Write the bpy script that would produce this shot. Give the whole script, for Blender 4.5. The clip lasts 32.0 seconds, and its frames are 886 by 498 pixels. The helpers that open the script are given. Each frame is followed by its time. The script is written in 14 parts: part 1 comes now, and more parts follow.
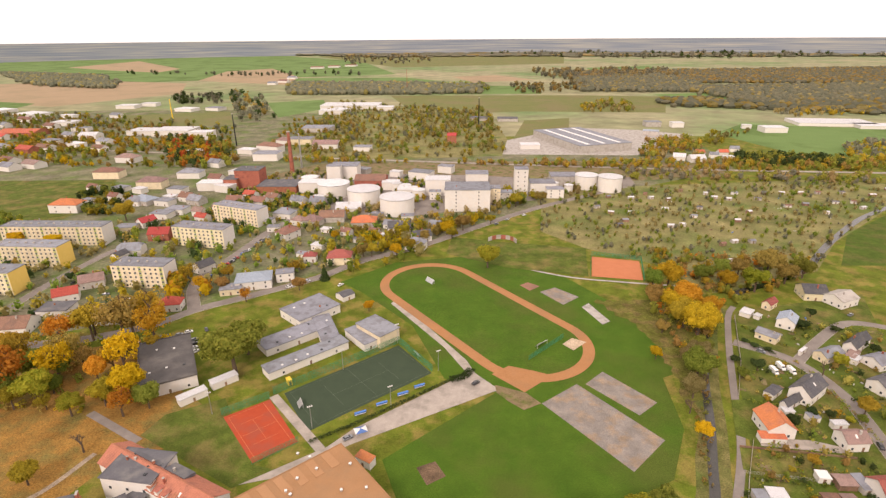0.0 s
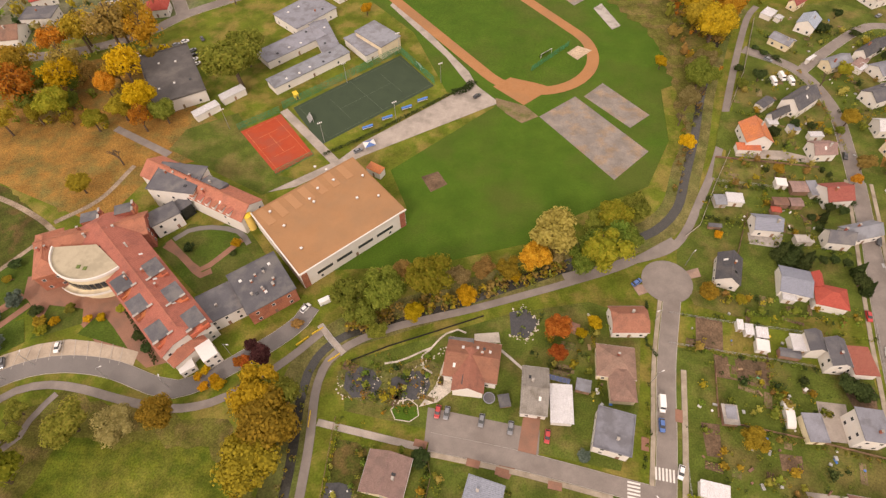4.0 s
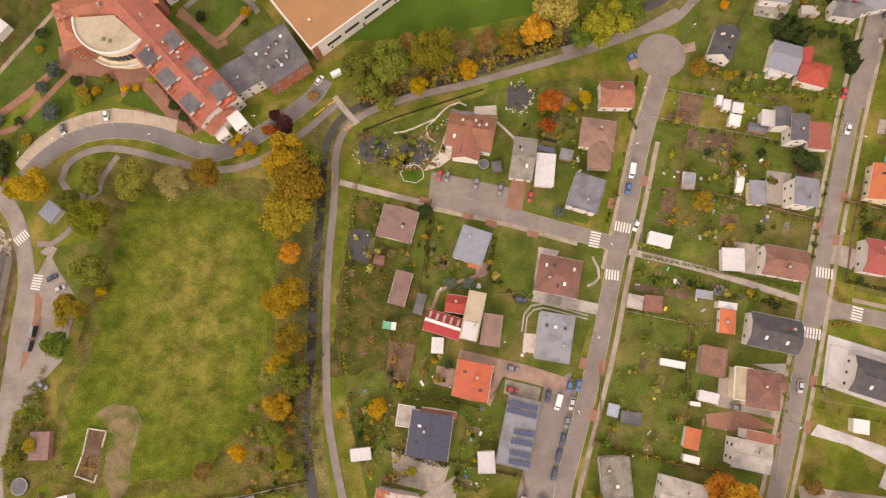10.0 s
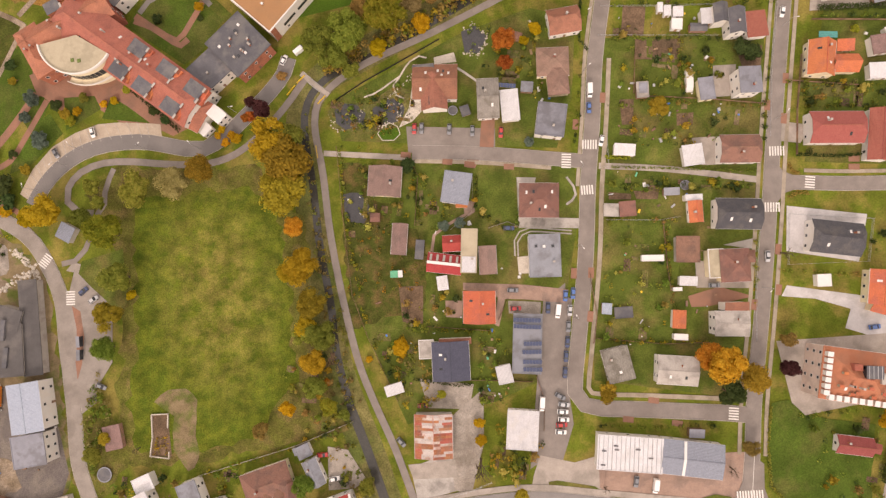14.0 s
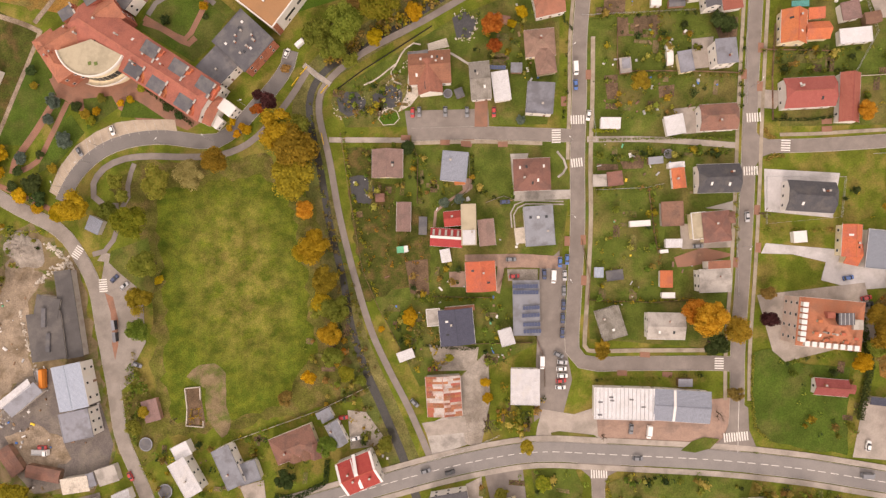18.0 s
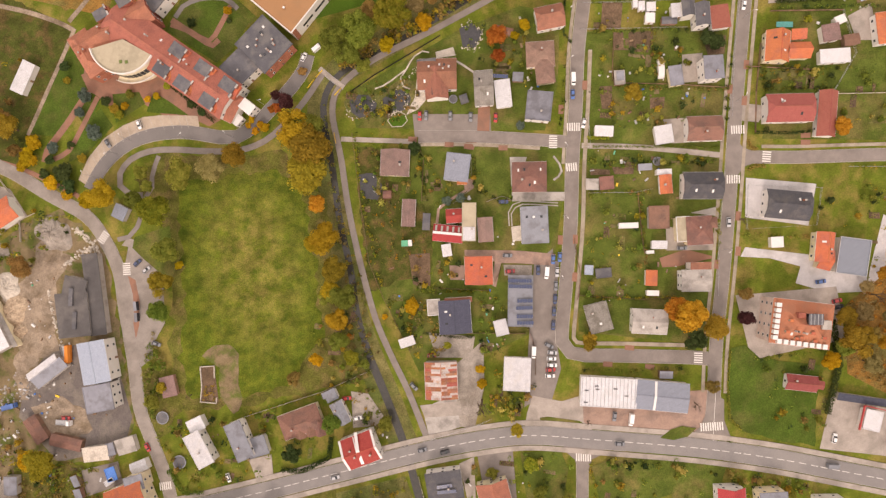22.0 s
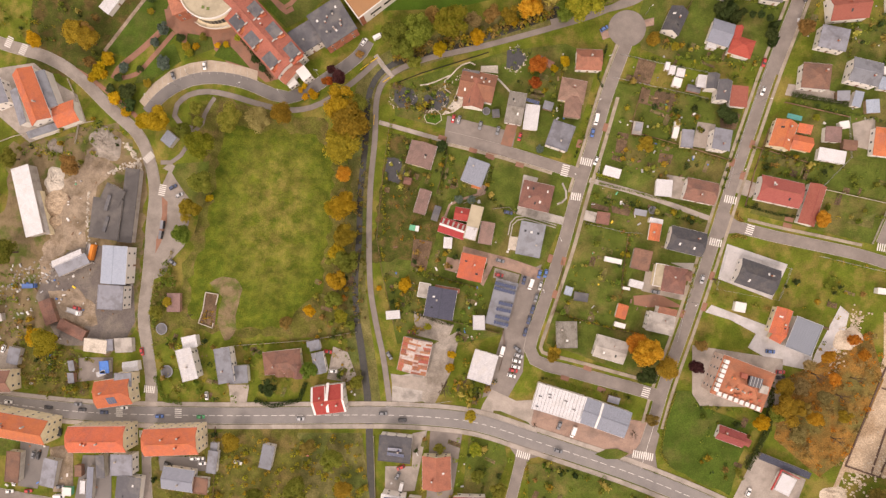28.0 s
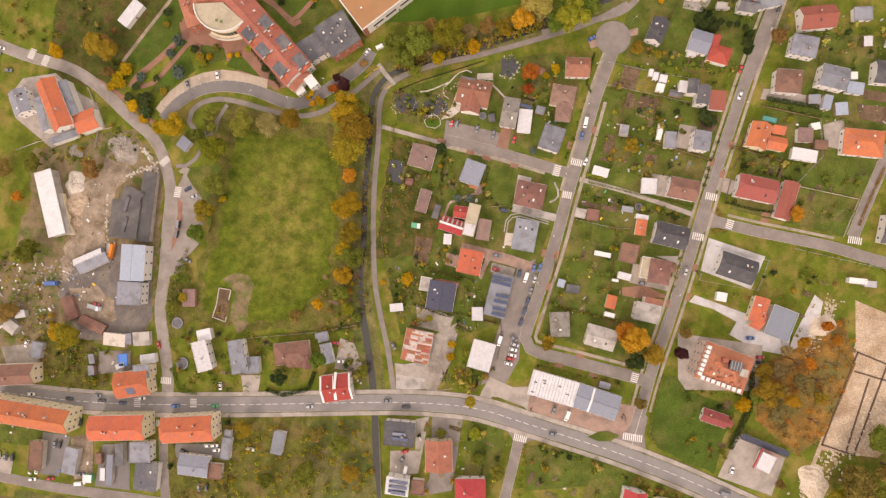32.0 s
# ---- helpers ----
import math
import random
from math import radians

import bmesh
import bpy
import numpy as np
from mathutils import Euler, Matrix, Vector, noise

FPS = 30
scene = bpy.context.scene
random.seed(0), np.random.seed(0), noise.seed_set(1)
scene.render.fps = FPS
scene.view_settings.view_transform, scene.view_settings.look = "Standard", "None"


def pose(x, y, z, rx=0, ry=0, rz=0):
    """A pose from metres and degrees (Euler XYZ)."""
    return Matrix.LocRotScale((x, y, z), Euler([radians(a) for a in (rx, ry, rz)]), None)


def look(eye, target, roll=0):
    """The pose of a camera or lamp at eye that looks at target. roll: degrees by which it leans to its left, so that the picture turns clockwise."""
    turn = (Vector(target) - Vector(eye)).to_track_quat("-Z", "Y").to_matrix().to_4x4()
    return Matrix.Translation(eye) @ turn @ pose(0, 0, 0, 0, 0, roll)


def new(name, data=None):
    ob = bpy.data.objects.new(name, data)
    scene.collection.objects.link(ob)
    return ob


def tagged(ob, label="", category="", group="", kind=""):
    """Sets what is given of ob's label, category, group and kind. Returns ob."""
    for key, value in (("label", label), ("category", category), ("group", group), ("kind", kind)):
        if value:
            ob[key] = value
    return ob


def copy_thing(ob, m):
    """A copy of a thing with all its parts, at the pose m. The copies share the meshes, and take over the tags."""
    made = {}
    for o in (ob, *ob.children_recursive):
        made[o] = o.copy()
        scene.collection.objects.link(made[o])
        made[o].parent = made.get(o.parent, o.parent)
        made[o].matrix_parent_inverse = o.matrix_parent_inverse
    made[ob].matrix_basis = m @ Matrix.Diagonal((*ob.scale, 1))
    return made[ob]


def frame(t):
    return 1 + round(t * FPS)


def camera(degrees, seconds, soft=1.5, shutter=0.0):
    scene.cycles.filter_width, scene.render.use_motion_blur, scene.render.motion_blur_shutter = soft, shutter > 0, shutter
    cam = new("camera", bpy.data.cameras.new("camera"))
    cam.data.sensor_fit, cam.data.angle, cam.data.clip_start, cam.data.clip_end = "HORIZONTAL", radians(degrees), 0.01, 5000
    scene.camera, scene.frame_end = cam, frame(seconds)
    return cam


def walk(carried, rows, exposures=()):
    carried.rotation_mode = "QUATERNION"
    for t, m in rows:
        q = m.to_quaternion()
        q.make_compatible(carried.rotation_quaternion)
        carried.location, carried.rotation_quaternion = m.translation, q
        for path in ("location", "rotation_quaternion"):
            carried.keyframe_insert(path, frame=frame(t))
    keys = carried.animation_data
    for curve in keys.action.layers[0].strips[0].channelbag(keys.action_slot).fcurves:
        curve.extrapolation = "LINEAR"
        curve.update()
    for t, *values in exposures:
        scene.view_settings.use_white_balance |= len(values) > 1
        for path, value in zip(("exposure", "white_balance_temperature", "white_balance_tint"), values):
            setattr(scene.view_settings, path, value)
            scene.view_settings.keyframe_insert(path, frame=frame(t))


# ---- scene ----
cam = camera(79.29, 32.0, 1.35)
# seconds, place, turn
ROWS = [
    (0, -3.62, 1.33, 148.65, 68.189, 0.408, 1.829),
    (0.5, -3.02, 1.66, 150.88, 64.782, 0.588, 1.958),
    (1, -2.54, 1.93, 153.04, 61.351, 0.671, 2.052),
    (1.5, -2.25, 1.98, 155.19, 57.917, 0.718, 2.081),
    (2, -2.19, 1.87, 157.20, 54.360, 0.725, 2.080),
    (2.5, -2.22, 1.66, 159.03, 51.017, 0.772, 2.051),
    (3, -2.12, 1.38, 160.88, 45.995, 0.860, 2.065),
    (3.5, -1.85, 1.24, 162.72, 40.685, 1.026, 2.064),
    (4, -1.64, 1.19, 164.61, 35.380, 1.091, 2.097),
    (4.5, -1.25, 1.13, 166.57, 30.060, 1.192, 2.211),
    (6.5, 3.12, 1.59, 175.05, 11.544, 2.364, 3.010),
    (7, 3.61, 1.54, 177.24, 11.456, 2.444, 3.050),
    (7.5, 4.04, 1.44, 179.29, 11.371, 2.511, 3.079),
    (8, 4.34, 1.24, 181.33, 11.346, 2.561, 3.109),
    (8.5, 4.46, 0.89, 183.43, 11.247, 2.586, 3.121),
    (9, 4.31, 0.47, 185.56, 10.843, 2.548, 3.155),
    (9.5, 4.17, 0.06, 187.75, 10.245, 2.534, 3.173),
    (10, 4.08, -0.34, 189.84, 8.777, 2.465, 3.213),
    (10.5, 3.98, -0.71, 192.12, 7.405, 2.475, 1.765),
    (11, 3.93, -0.98, 194.31, 6.474, 2.472, -0.973),
    (11.5, 4.16, -1.29, 196.50, 5.809, 2.516, -2.528),
    (12, 4.47, -1.63, 198.73, 5.183, 2.615, -3.610),
    (12.5, 4.82, -1.80, 200.93, 4.504, 2.678, -4.471),
    (13, 5.06, -1.98, 203.07, 3.806, 2.763, -5.240),
    (13.5, 5.30, -2.29, 205.13, 3.139, 2.850, -6.293),
    (14, 5.54, -2.71, 207.25, 2.409, 2.930, -7.886),
    (14.5, 5.77, -3.06, 209.17, 1.758, 3.032, -9.130),
    (15, 6.02, -3.26, 211.19, 1.238, 3.093, -8.456),
    (15.5, 6.12, -3.42, 213.31, 0.728, 3.160, -8.342),
    (17.5, 6.84, -4.52, 220.95, -0.109, 3.409, -10.824),
    (18, 6.96, -4.83, 222.88, -0.075, 3.455, -10.515),
    (18.5, 7.15, -5.09, 224.91, -0.100, 3.513, -10.095),
    (19, 7.30, -5.26, 226.99, -0.074, 3.540, -9.624),
    (19.5, 7.47, -5.39, 229.06, -0.079, 3.543, -9.261),
    (20, 7.65, -5.55, 231.04, -0.112, 3.597, -8.994),
    (20.5, 7.71, -5.69, 232.99, -0.157, 3.635, -8.980),
    (21, 7.68, -5.78, 234.91, -0.164, 3.628, -8.843),
    (21.5, 7.74, -5.96, 236.94, -0.200, 3.629, -8.833),
    (22, 7.91, -6.19, 239.02, -0.227, 3.651, -8.847),
    (22.5, 8.15, -6.44, 241.15, -0.220, 3.701, -8.672),
    (23, 8.40, -6.67, 243.15, -0.238, 3.762, -8.492),
    (23.5, 8.64, -6.92, 245.16, -0.214, 3.794, -8.379),
    (24, 8.82, -7.19, 247.20, -0.194, 3.832, -8.259),
    (24.5, 9.02, -7.47, 249.22, -0.153, 3.894, -8.089),
    (25, 9.25, -7.77, 251.21, -0.133, 3.940, -7.909),
    (25.5, 9.46, -8.08, 253.16, -0.129, 3.991, -7.844),
    (27.5, 10.75, -9.67, 261.38, 0.377, 4.105, 2.347),
    (28, 10.84, -10.25, 263.48, 0.674, 4.022, 5.063),
    (28.5, 10.93, -10.91, 265.62, 0.981, 3.936, 7.667),
    (29, 10.97, -11.62, 267.81, 1.182, 3.847, 9.409),
    (29.5, 10.86, -12.29, 269.92, 1.407, 3.717, 11.540),
    (30, 10.83, -13.04, 272.08, 1.488, 3.639, 11.263),
    (30.5, 10.87, -13.81, 274.22, 1.439, 3.672, 9.535),
    (31, 10.87, -14.53, 276.39, 1.445, 3.646, 8.353),
    (31.5, 10.86, -15.21, 278.34, 1.396, 3.657, 6.700),
    (32, 10.90, -15.88, 280.36, 1.330, 3.709, 4.604),
]
walk(cam, [(t, pose(x, y, z, rx, ry, rz)) for t, x, y, z, rx, ry, rz in ROWS], [(0.0, 0.4, 7300, 22), (2.0, 0.33, 7450, 22), (3.5, 0.28, 7600, 23), (11.0, 0.29, 7600, 24), (16.0, 0.31, 7550, 24), (32.0, 0.32, 7450, 24)])

# ---- overcast daylight ----
world = bpy.data.worlds.new("sky")
scene.world = world
world.use_nodes = True
wn, wl = world.node_tree.nodes, world.node_tree.links.new
sky = wn.new("ShaderNodeTexSky")
sky.sky_type, sky.sun_disc, sky.sun_elevation, sky.sun_rotation = "NISHITA", False, radians(38), radians(200)
sky.dust_density, sky.air_density, sky.ozone_density = 6.0, 1.0, 1.0
cloud = wn.new("ShaderNodeMix")
cloud.data_type = "RGBA"
cloud.inputs[0].default_value = 0.8
cloud.inputs[7].default_value = (11.5, 11.2, 10.7, 1)
wl(sky.outputs[0], cloud.inputs[6])
wl(cloud.outputs[2], wn["Background"].inputs[0])
wn["Background"].inputs[1].default_value = 0.1
sun = new("sun", bpy.data.lights.new("sun", "SUN"))
sun.data.energy, sun.data.angle, sun.data.color = 1.4, radians(12), (1.0, 0.95, 0.88)
sun.matrix_basis = look((0, 0, 0), (0.27, 0.75, -0.62))

# ---- small tools ----
rnd = random.Random(7)


def mesh_of(verts, faces, name="mesh", mats=(), slots=None, smooth=False):
    me = bpy.data.meshes.new(name)
    me.from_pydata(verts, [], faces)
    for m in mats:
        me.materials.append(m)
    if slots is not None:
        me.polygons.foreach_set("material_index", slots)
    if smooth:
        me.polygons.foreach_set("use_smooth", [True] * len(me.polygons))
    me.update()
    return me


class Build:
    """Collects verts and faces, then makes one mesh."""

    def __init__(self):
        self.v, self.f, self.s = [], [], []

    def face(self, pts, slot=0):
        n = len(self.v)
        self.v += [tuple(p) for p in pts]
        self.f.append(tuple(range(n, n + len(pts))))
        self.s.append(slot)
        return self

    def solid(self, pts, faces, slot=0):
        n = len(self.v)
        self.v += [tuple(p) for p in pts]
        self.f += [tuple(n + i for i in q) for q in faces]
        self.s += [slot] * len(faces)
        return self

    def box(self, x0, y0, z0, x1, y1, z1, slot=0):
        p = [(x0, y0, z0), (x1, y0, z0), (x1, y1, z0), (x0, y1, z0), (x0, y0, z1), (x1, y0, z1), (x1, y1, z1), (x0, y1, z1)]
        return self.solid(p, [(3, 2, 1, 0), (4, 5, 6, 7), (0, 1, 5, 4), (1, 2, 6, 5), (2, 3, 7, 6), (3, 0, 4, 7)], slot)

    def slab(self, quad, thick, slot=0):
        """A plate below the given top outline."""
        n = len(quad)
        low = [(x, y, z - thick) for x, y, z in quad]
        sides = [(i, i + n, (i + 1) % n + n, (i + 1) % n) for i in range(n)]
        return self.solid(list(quad) + low, [tuple(range(n)), tuple(range(2 * n - 1, n - 1, -1))] + sides, slot)

    def tube(self, x, y, z0, z1, r0, r1=None, n=10, slot=0, cap=True):
        r1 = r0 if r1 is None else r1
        c = [(math.cos(2 * math.pi * i / n), math.sin(2 * math.pi * i / n)) for i in range(n)]
        p = [(x + r0 * a, y + r0 * b, z0) for a, b in c] + [(x + r1 * a, y + r1 * b, z1) for a, b in c]
        f = [(i, (i + 1) % n, (i + 1) % n + n, i + n) for i in range(n)]
        if cap:
            f += [tuple(range(n, 2 * n)), tuple(range(n - 1, -1, -1))]
        return self.solid(p, f, slot)

    def sector(self, r, z0, z1, a0, a1, n=40, slot=0, r0=0.0):
        """Part of a drum between two angles; a pie where r0 is 0, else a curved wall."""
        c = [(math.cos(radians(a0 + (a1 - a0) * i / n)), math.sin(radians(a0 + (a1 - a0) * i / n))) for i in range(n + 1)]
        if not r0:
            m = n + 2
            p = [(0, 0, z0)] + [(r * x, r * y, z0) for x, y in c] + [(0, 0, z1)] + [(r * x, r * y, z1) for x, y in c]
            f = [tuple(range(m, 2 * m))] + [(i, i + 1, i + 1 + m, i + m) for i in range(m - 1)] + [(m - 1, 0, m, 2 * m - 1)]
            return self.solid(p, f, slot)
        k = n + 1
        p = [(q * x, q * y, z) for z in (z0, z1) for q in (r, r0) for x, y in c]
        f = [(i, i + 1, 2 * k + i + 1, 2 * k + i) for i in range(n)] + [(k + i + 1, k + i, 3 * k + i, 3 * k + i + 1) for i in range(n)] + [(2 * k + i, 2 * k + i + 1, 3 * k + i + 1, 3 * k + i) for i in range(n)]
        return self.solid(p, f, slot)

    def mesh(self, *mats, smooth=False):
        return mesh_of(self.v, self.f, "mesh", mats, self.s, smooth)


def part(name, made, material, parent, label=""):
    """One mesh object under a thing or under a part."""
    me = made if isinstance(made, bpy.types.Mesh) else made.mesh(*(material if isinstance(material, tuple) else (material,)))
    ob = new(name, me)
    ob.parent = parent
    return tagged(ob, label)


def thing(name, x, y, turn=0.0, z=0.0, label="", category="", group="", kind=""):
    ob = new(name)
    ob.matrix_basis = pose(x, y, z, 0, 0, turn)
    return tagged(ob, label, category, group, kind)


TAKEN = {}


def claim(x, y, r):
    """Ground that a building or a road covers, kept free of loose plants."""
    k = int(math.ceil(r / 12))
    for i in range(-k, k + 1):
        for j in range(-k, k + 1):
            TAKEN.setdefault((int(x // 12) + i, int(y // 12) + j), []).append((x, y, r))


def is_free(x, y, pad=0.0):
    return all((x - a) ** 2 + (y - b) ** 2 > (r + pad) ** 2 for a, b, r in TAKEN.get((int(x // 12), int(y // 12)), ()))


def at(x, y, z=0.0, turn=0.0, s=1.0, sz=None):
    return Matrix.LocRotScale((x, y, z), Euler((0, 0, radians(turn))), (s, s, s if sz is None else sz))


# ---- materials ----
def paint(name, a, b, scale=1.0, rough=0.85, c=None, big=0.06, bump=0.25, fine=12.0, metal=0.0, vary=0.0, spread=0.5, grain=0.35, clear=0.0, mid=0.0, core=None):
    """Two scales of variation between a and b, patches of c, fine relief; vary: tone from object to object; core: where c gathers."""
    m = bpy.data.materials.new(name)
    m.use_nodes = True
    t = m.node_tree
    n, link = t.nodes, t.links.new
    bs = n["Principled BSDF"]
    geo = n.new("ShaderNodeNewGeometry")

    def cloud(size, detail=4.0, rough_=0.6):
        q = n.new("ShaderNodeTexNoise")
        q.inputs["Scale"].default_value, q.inputs["Detail"].default_value, q.inputs["Roughness"].default_value = size, detail, rough_
        link(geo.outputs["Position"], q.inputs["Vector"])
        return q.outputs["Fac"]

    def ramp(fac, lo, hi):
        q = n.new("ShaderNodeMapRange")
        q.inputs[1].default_value, q.inputs[2].default_value = lo, hi
        link(fac, q.inputs[0])
        return q.outputs[0]

    def mix(fac, p, q, how="MIX"):
        k = n.new("ShaderNodeMix")
        k.data_type, k.blend_type = "RGBA", how
        for s, v in ((k.inputs[0], fac), (k.inputs[6], p), (k.inputs[7], q)):
            if hasattr(v, "is_linked"):
                link(v, s)
            else:
                s.default_value = v if s is k.inputs[0] else (*v, 1)
        return k.outputs[2]

    col = mix(ramp(cloud(scale), 0.5 - spread / 2, 0.5 + spread / 2), a, b)
    if c:
        worn = ramp(cloud(big, 6.0), 0.48, 0.62)
        if core:
            away = n.new("ShaderNodeMapping")
            away.vector_type = "TEXTURE"
            away.inputs["Location"].default_value, away.inputs["Scale"].default_value = (core[0], core[1], 0), (core[2], core[3], 1000)
            link(geo.outputs["Position"], away.inputs["Vector"])
            far = n.new("ShaderNodeVectorMath")
            far.operation = "LENGTH"
            link(away.outputs[0], far.inputs[0])
            both = n.new("ShaderNodeMath")
            both.operation = "MULTIPLY"
            link(ramp(cloud(big, 8.0, 0.75), 0.4, 0.62), both.inputs[0])
            link(ramp(far.outputs["Value"], 1.15, 0.35), both.inputs[1])
            worn = both.outputs[0]
        col = mix(worn, col, c)
    if mid:
        w = n.new("ShaderNodeMapRange")
        link(cloud(scale * 0.42 + 0.02, 5.0, 0.65), w.inputs[0])
        w.inputs[1].default_value, w.inputs[2].default_value, w.inputs[3].default_value, w.inputs[4].default_value = 0.32, 0.68, 1 - mid, 1 + mid
        k = n.new("ShaderNodeVectorMath")
        k.operation = "SCALE"
        link(col, k.inputs[0])
        link(w.outputs[0], k.inputs[3])
        col = k.outputs[0]
    g = n.new("ShaderNodeMapRange")
    link(cloud(fine, 3.0), g.inputs[0])
    g.inputs[1].default_value, g.inputs[2].default_value, g.inputs[3].default_value, g.inputs[4].default_value = 0.3, 0.7, 1 - grain, 1 + grain
    k = n.new("ShaderNodeVectorMath")
    k.operation = "SCALE"
    link(col, k.inputs[0])
    link(g.outputs[0], k.inputs[3])
    col = k.outputs[0]
    if vary:
        info = n.new("ShaderNodeObjectInfo")
        h = n.new("ShaderNodeHueSaturation")
        r1 = n.new("ShaderNodeMapRange")
        link(info.outputs["Random"], r1.inputs[0])
        r1.inputs[3].default_value, r1.inputs[4].default_value = 1 - vary, 1 + vary
        link(r1.outputs[0], h.inputs["Value"])
        r2 = n.new("ShaderNodeMapRange")
        w = n.new("ShaderNodeTexWhiteNoise")
        w.noise_dimensions = "1D"
        link(info.outputs["Random"], w.inputs["W"])
        link(w.outputs[0], r2.inputs[0])
        r2.inputs[3].default_value, r2.inputs[4].default_value = 0.5 - 0.09 * vary, 0.5 + 0.09 * vary
        link(r2.outputs[0], h.inputs["Hue"])
        link(col, h.inputs["Color"])
        col = h.outputs["Color"]
    link(col, bs.inputs["Base Color"])
    bs.inputs["Roughness"].default_value, bs.inputs["Metallic"].default_value = rough, metal
    bs.inputs["Coat Weight"].default_value = clear
    if rough > 0.55 and not metal:
        bs.inputs["Specular IOR Level"].default_value = 0.1
    if bump:
        b_ = n.new("ShaderNodeBump")
        b_.inputs["Strength"].default_value, b_.inputs["Distance"].default_value = bump, 0.1
        link(cloud(fine * 0.6, 4.0), b_.inputs["Height"])
        link(b_.outputs[0], bs.inputs["Normal"])
    return m


def ribbed(name, a, b, pitch, angle=0.0, rough=0.6, metal=0.0, stain=None):
    """Rows of tile or sheet ribs across the slope of a roof, in its own axes, with stains."""
    m = paint(name, a, b, 0.6, rough, stain, 0.25, 0.0, 5.0, metal, vary=0.12)
    t = m.node_tree
    n, link = t.nodes, t.links.new
    tc = n.new("ShaderNodeTexCoord")
    rot = n.new("ShaderNodeMapping")
    rot.inputs["Rotation"].default_value = (0, 0, radians(angle))
    link(tc.outputs["Object"], rot.inputs[0])
    w = n.new("ShaderNodeTexWave")
    w.inputs["Scale"].default_value = 0.314 / pitch
    w.inputs["Distortion"].default_value = 0.6
    link(rot.outputs[0], w.inputs["Vector"])
    b_ = n.new("ShaderNodeBump")
    b_.inputs["Strength"].default_value, b_.inputs["Distance"].default_value = 0.6, 0.12
    link(w.outputs["Fac"], b_.inputs["Height"])
    link(b_.outputs[0], n["Principled BSDF"].inputs["Normal"])
    return m


def leafy(name, a, b, c):
    """Leaves: tone by leaf clump and by tree, light passing through."""
    m = bpy.data.materials.new(name)
    m.use_nodes = True
    t = m.node_tree
    n, link = t.nodes, t.links.new
    bs = n["Principled BSDF"]
    geo, info = n.new("ShaderNodeNewGeometry"), n.new("ShaderNodeObjectInfo")
    r = n.new("ShaderNodeValToRGB")
    r.color_ramp.elements.new(0.5)
    for i, col in enumerate((a, b, c)):
        r.color_ramp.elements[i].color = (*col, 1)
    link(geo.outputs["Random Per Island"], r.inputs[0])
    h = n.new("ShaderNodeHueSaturation")
    q = n.new("ShaderNodeMapRange")
    link(info.outputs["Random"], q.inputs[0])
    q.inputs[3].default_value, q.inputs[4].default_value = 0.75, 1.25
    link(q.outputs[0], h.inputs["Value"])
    q2 = n.new("ShaderNodeMapRange")
    w = n.new("ShaderNodeTexWhiteNoise")
    w.noise_dimensions = "1D"
    link(info.outputs["Random"], w.inputs["W"])
    link(w.outputs[0], q2.inputs[0])
    q2.inputs[3].default_value, q2.inputs[4].default_value = 0.48, 0.52
    link(q2.outputs[0], h.inputs["Hue"])
    link(r.outputs[0], h.inputs["Color"])
    link(h.outputs[0], bs.inputs["Base Color"])
    bs.inputs["Roughness"].default_value = 0.8
    bs.inputs["Specular IOR Level"].default_value = 0.06
    tr = n.new("ShaderNodeBsdfTranslucent")
    link(h.outputs[0], tr.inputs[0])
    ms = n.new("ShaderNodeMixShader")
    ms.inputs[0].default_value = 0.45
    link(bs.outputs[0], ms.inputs[1])
    link(tr.outputs[0], ms.inputs[2])
    link(ms.outputs[0], n["Material Output"].inputs[0])
    return m


GRASS = paint("meadow grass", (0.08, 0.116, 0.012), (0.138, 0.15, 0.022), 0.16, 0.95, (0.195, 0.16, 0.042), 0.08, 0.5, 1.6, mid=0.28, grain=0.25)
EDGE = paint("rough brownish grass", (0.09, 0.1, 0.018), (0.125, 0.115, 0.03), 0.3, 0.97, (0.15, 0.115, 0.042), 0.12, 0.6, 1.8, mid=0.35, grain=0.4)
MEADOW = paint("mown meadow", (0.06, 0.1, 0.01), (0.116, 0.126, 0.015), 0.26, 0.95, (0.185, 0.158, 0.04), 0.15, 0.5, 1.8, mid=0.35, grain=0.38, core=(-95, 2, 27, 46))
LAWN = paint("mown lawn", (0.062, 0.093, 0.015), (0.1, 0.122, 0.024), 0.2, 0.95, (0.15, 0.13, 0.042), 0.06, 0.4, 2.0, grain=0.3, mid=0.28)
PITCH = paint("sports lawn", (0.045, 0.1, 0.01), (0.068, 0.122, 0.014), 0.1, 0.95, (0.072, 0.1, 0.018), 0.02, 0.3, 3.0, mid=0.1)
GREENLAWN = paint("fresh green lawn", (0.05, 0.09, 0.012), (0.075, 0.108, 0.018), 0.2, 0.95, (0.09, 0.1, 0.025), 0.06, 0.4, 2.0, grain=0.3, mid=0.22)
SCRUB = paint("rough scrub", (0.11, 0.11, 0.033), (0.17, 0.145, 0.06), 0.25, 0.97, (0.09, 0.11, 0.028), 0.05, 0.7, 1.6, grain=0.4, mid=0.3)
ALLOT = paint("rough allotment ground", (0.15, 0.15, 0.055), (0.25, 0.21, 0.1), 0.08, 0.97, (0.11, 0.14, 0.04), 0.02, 0.7, 0.8, grain=0.35, mid=0.3)
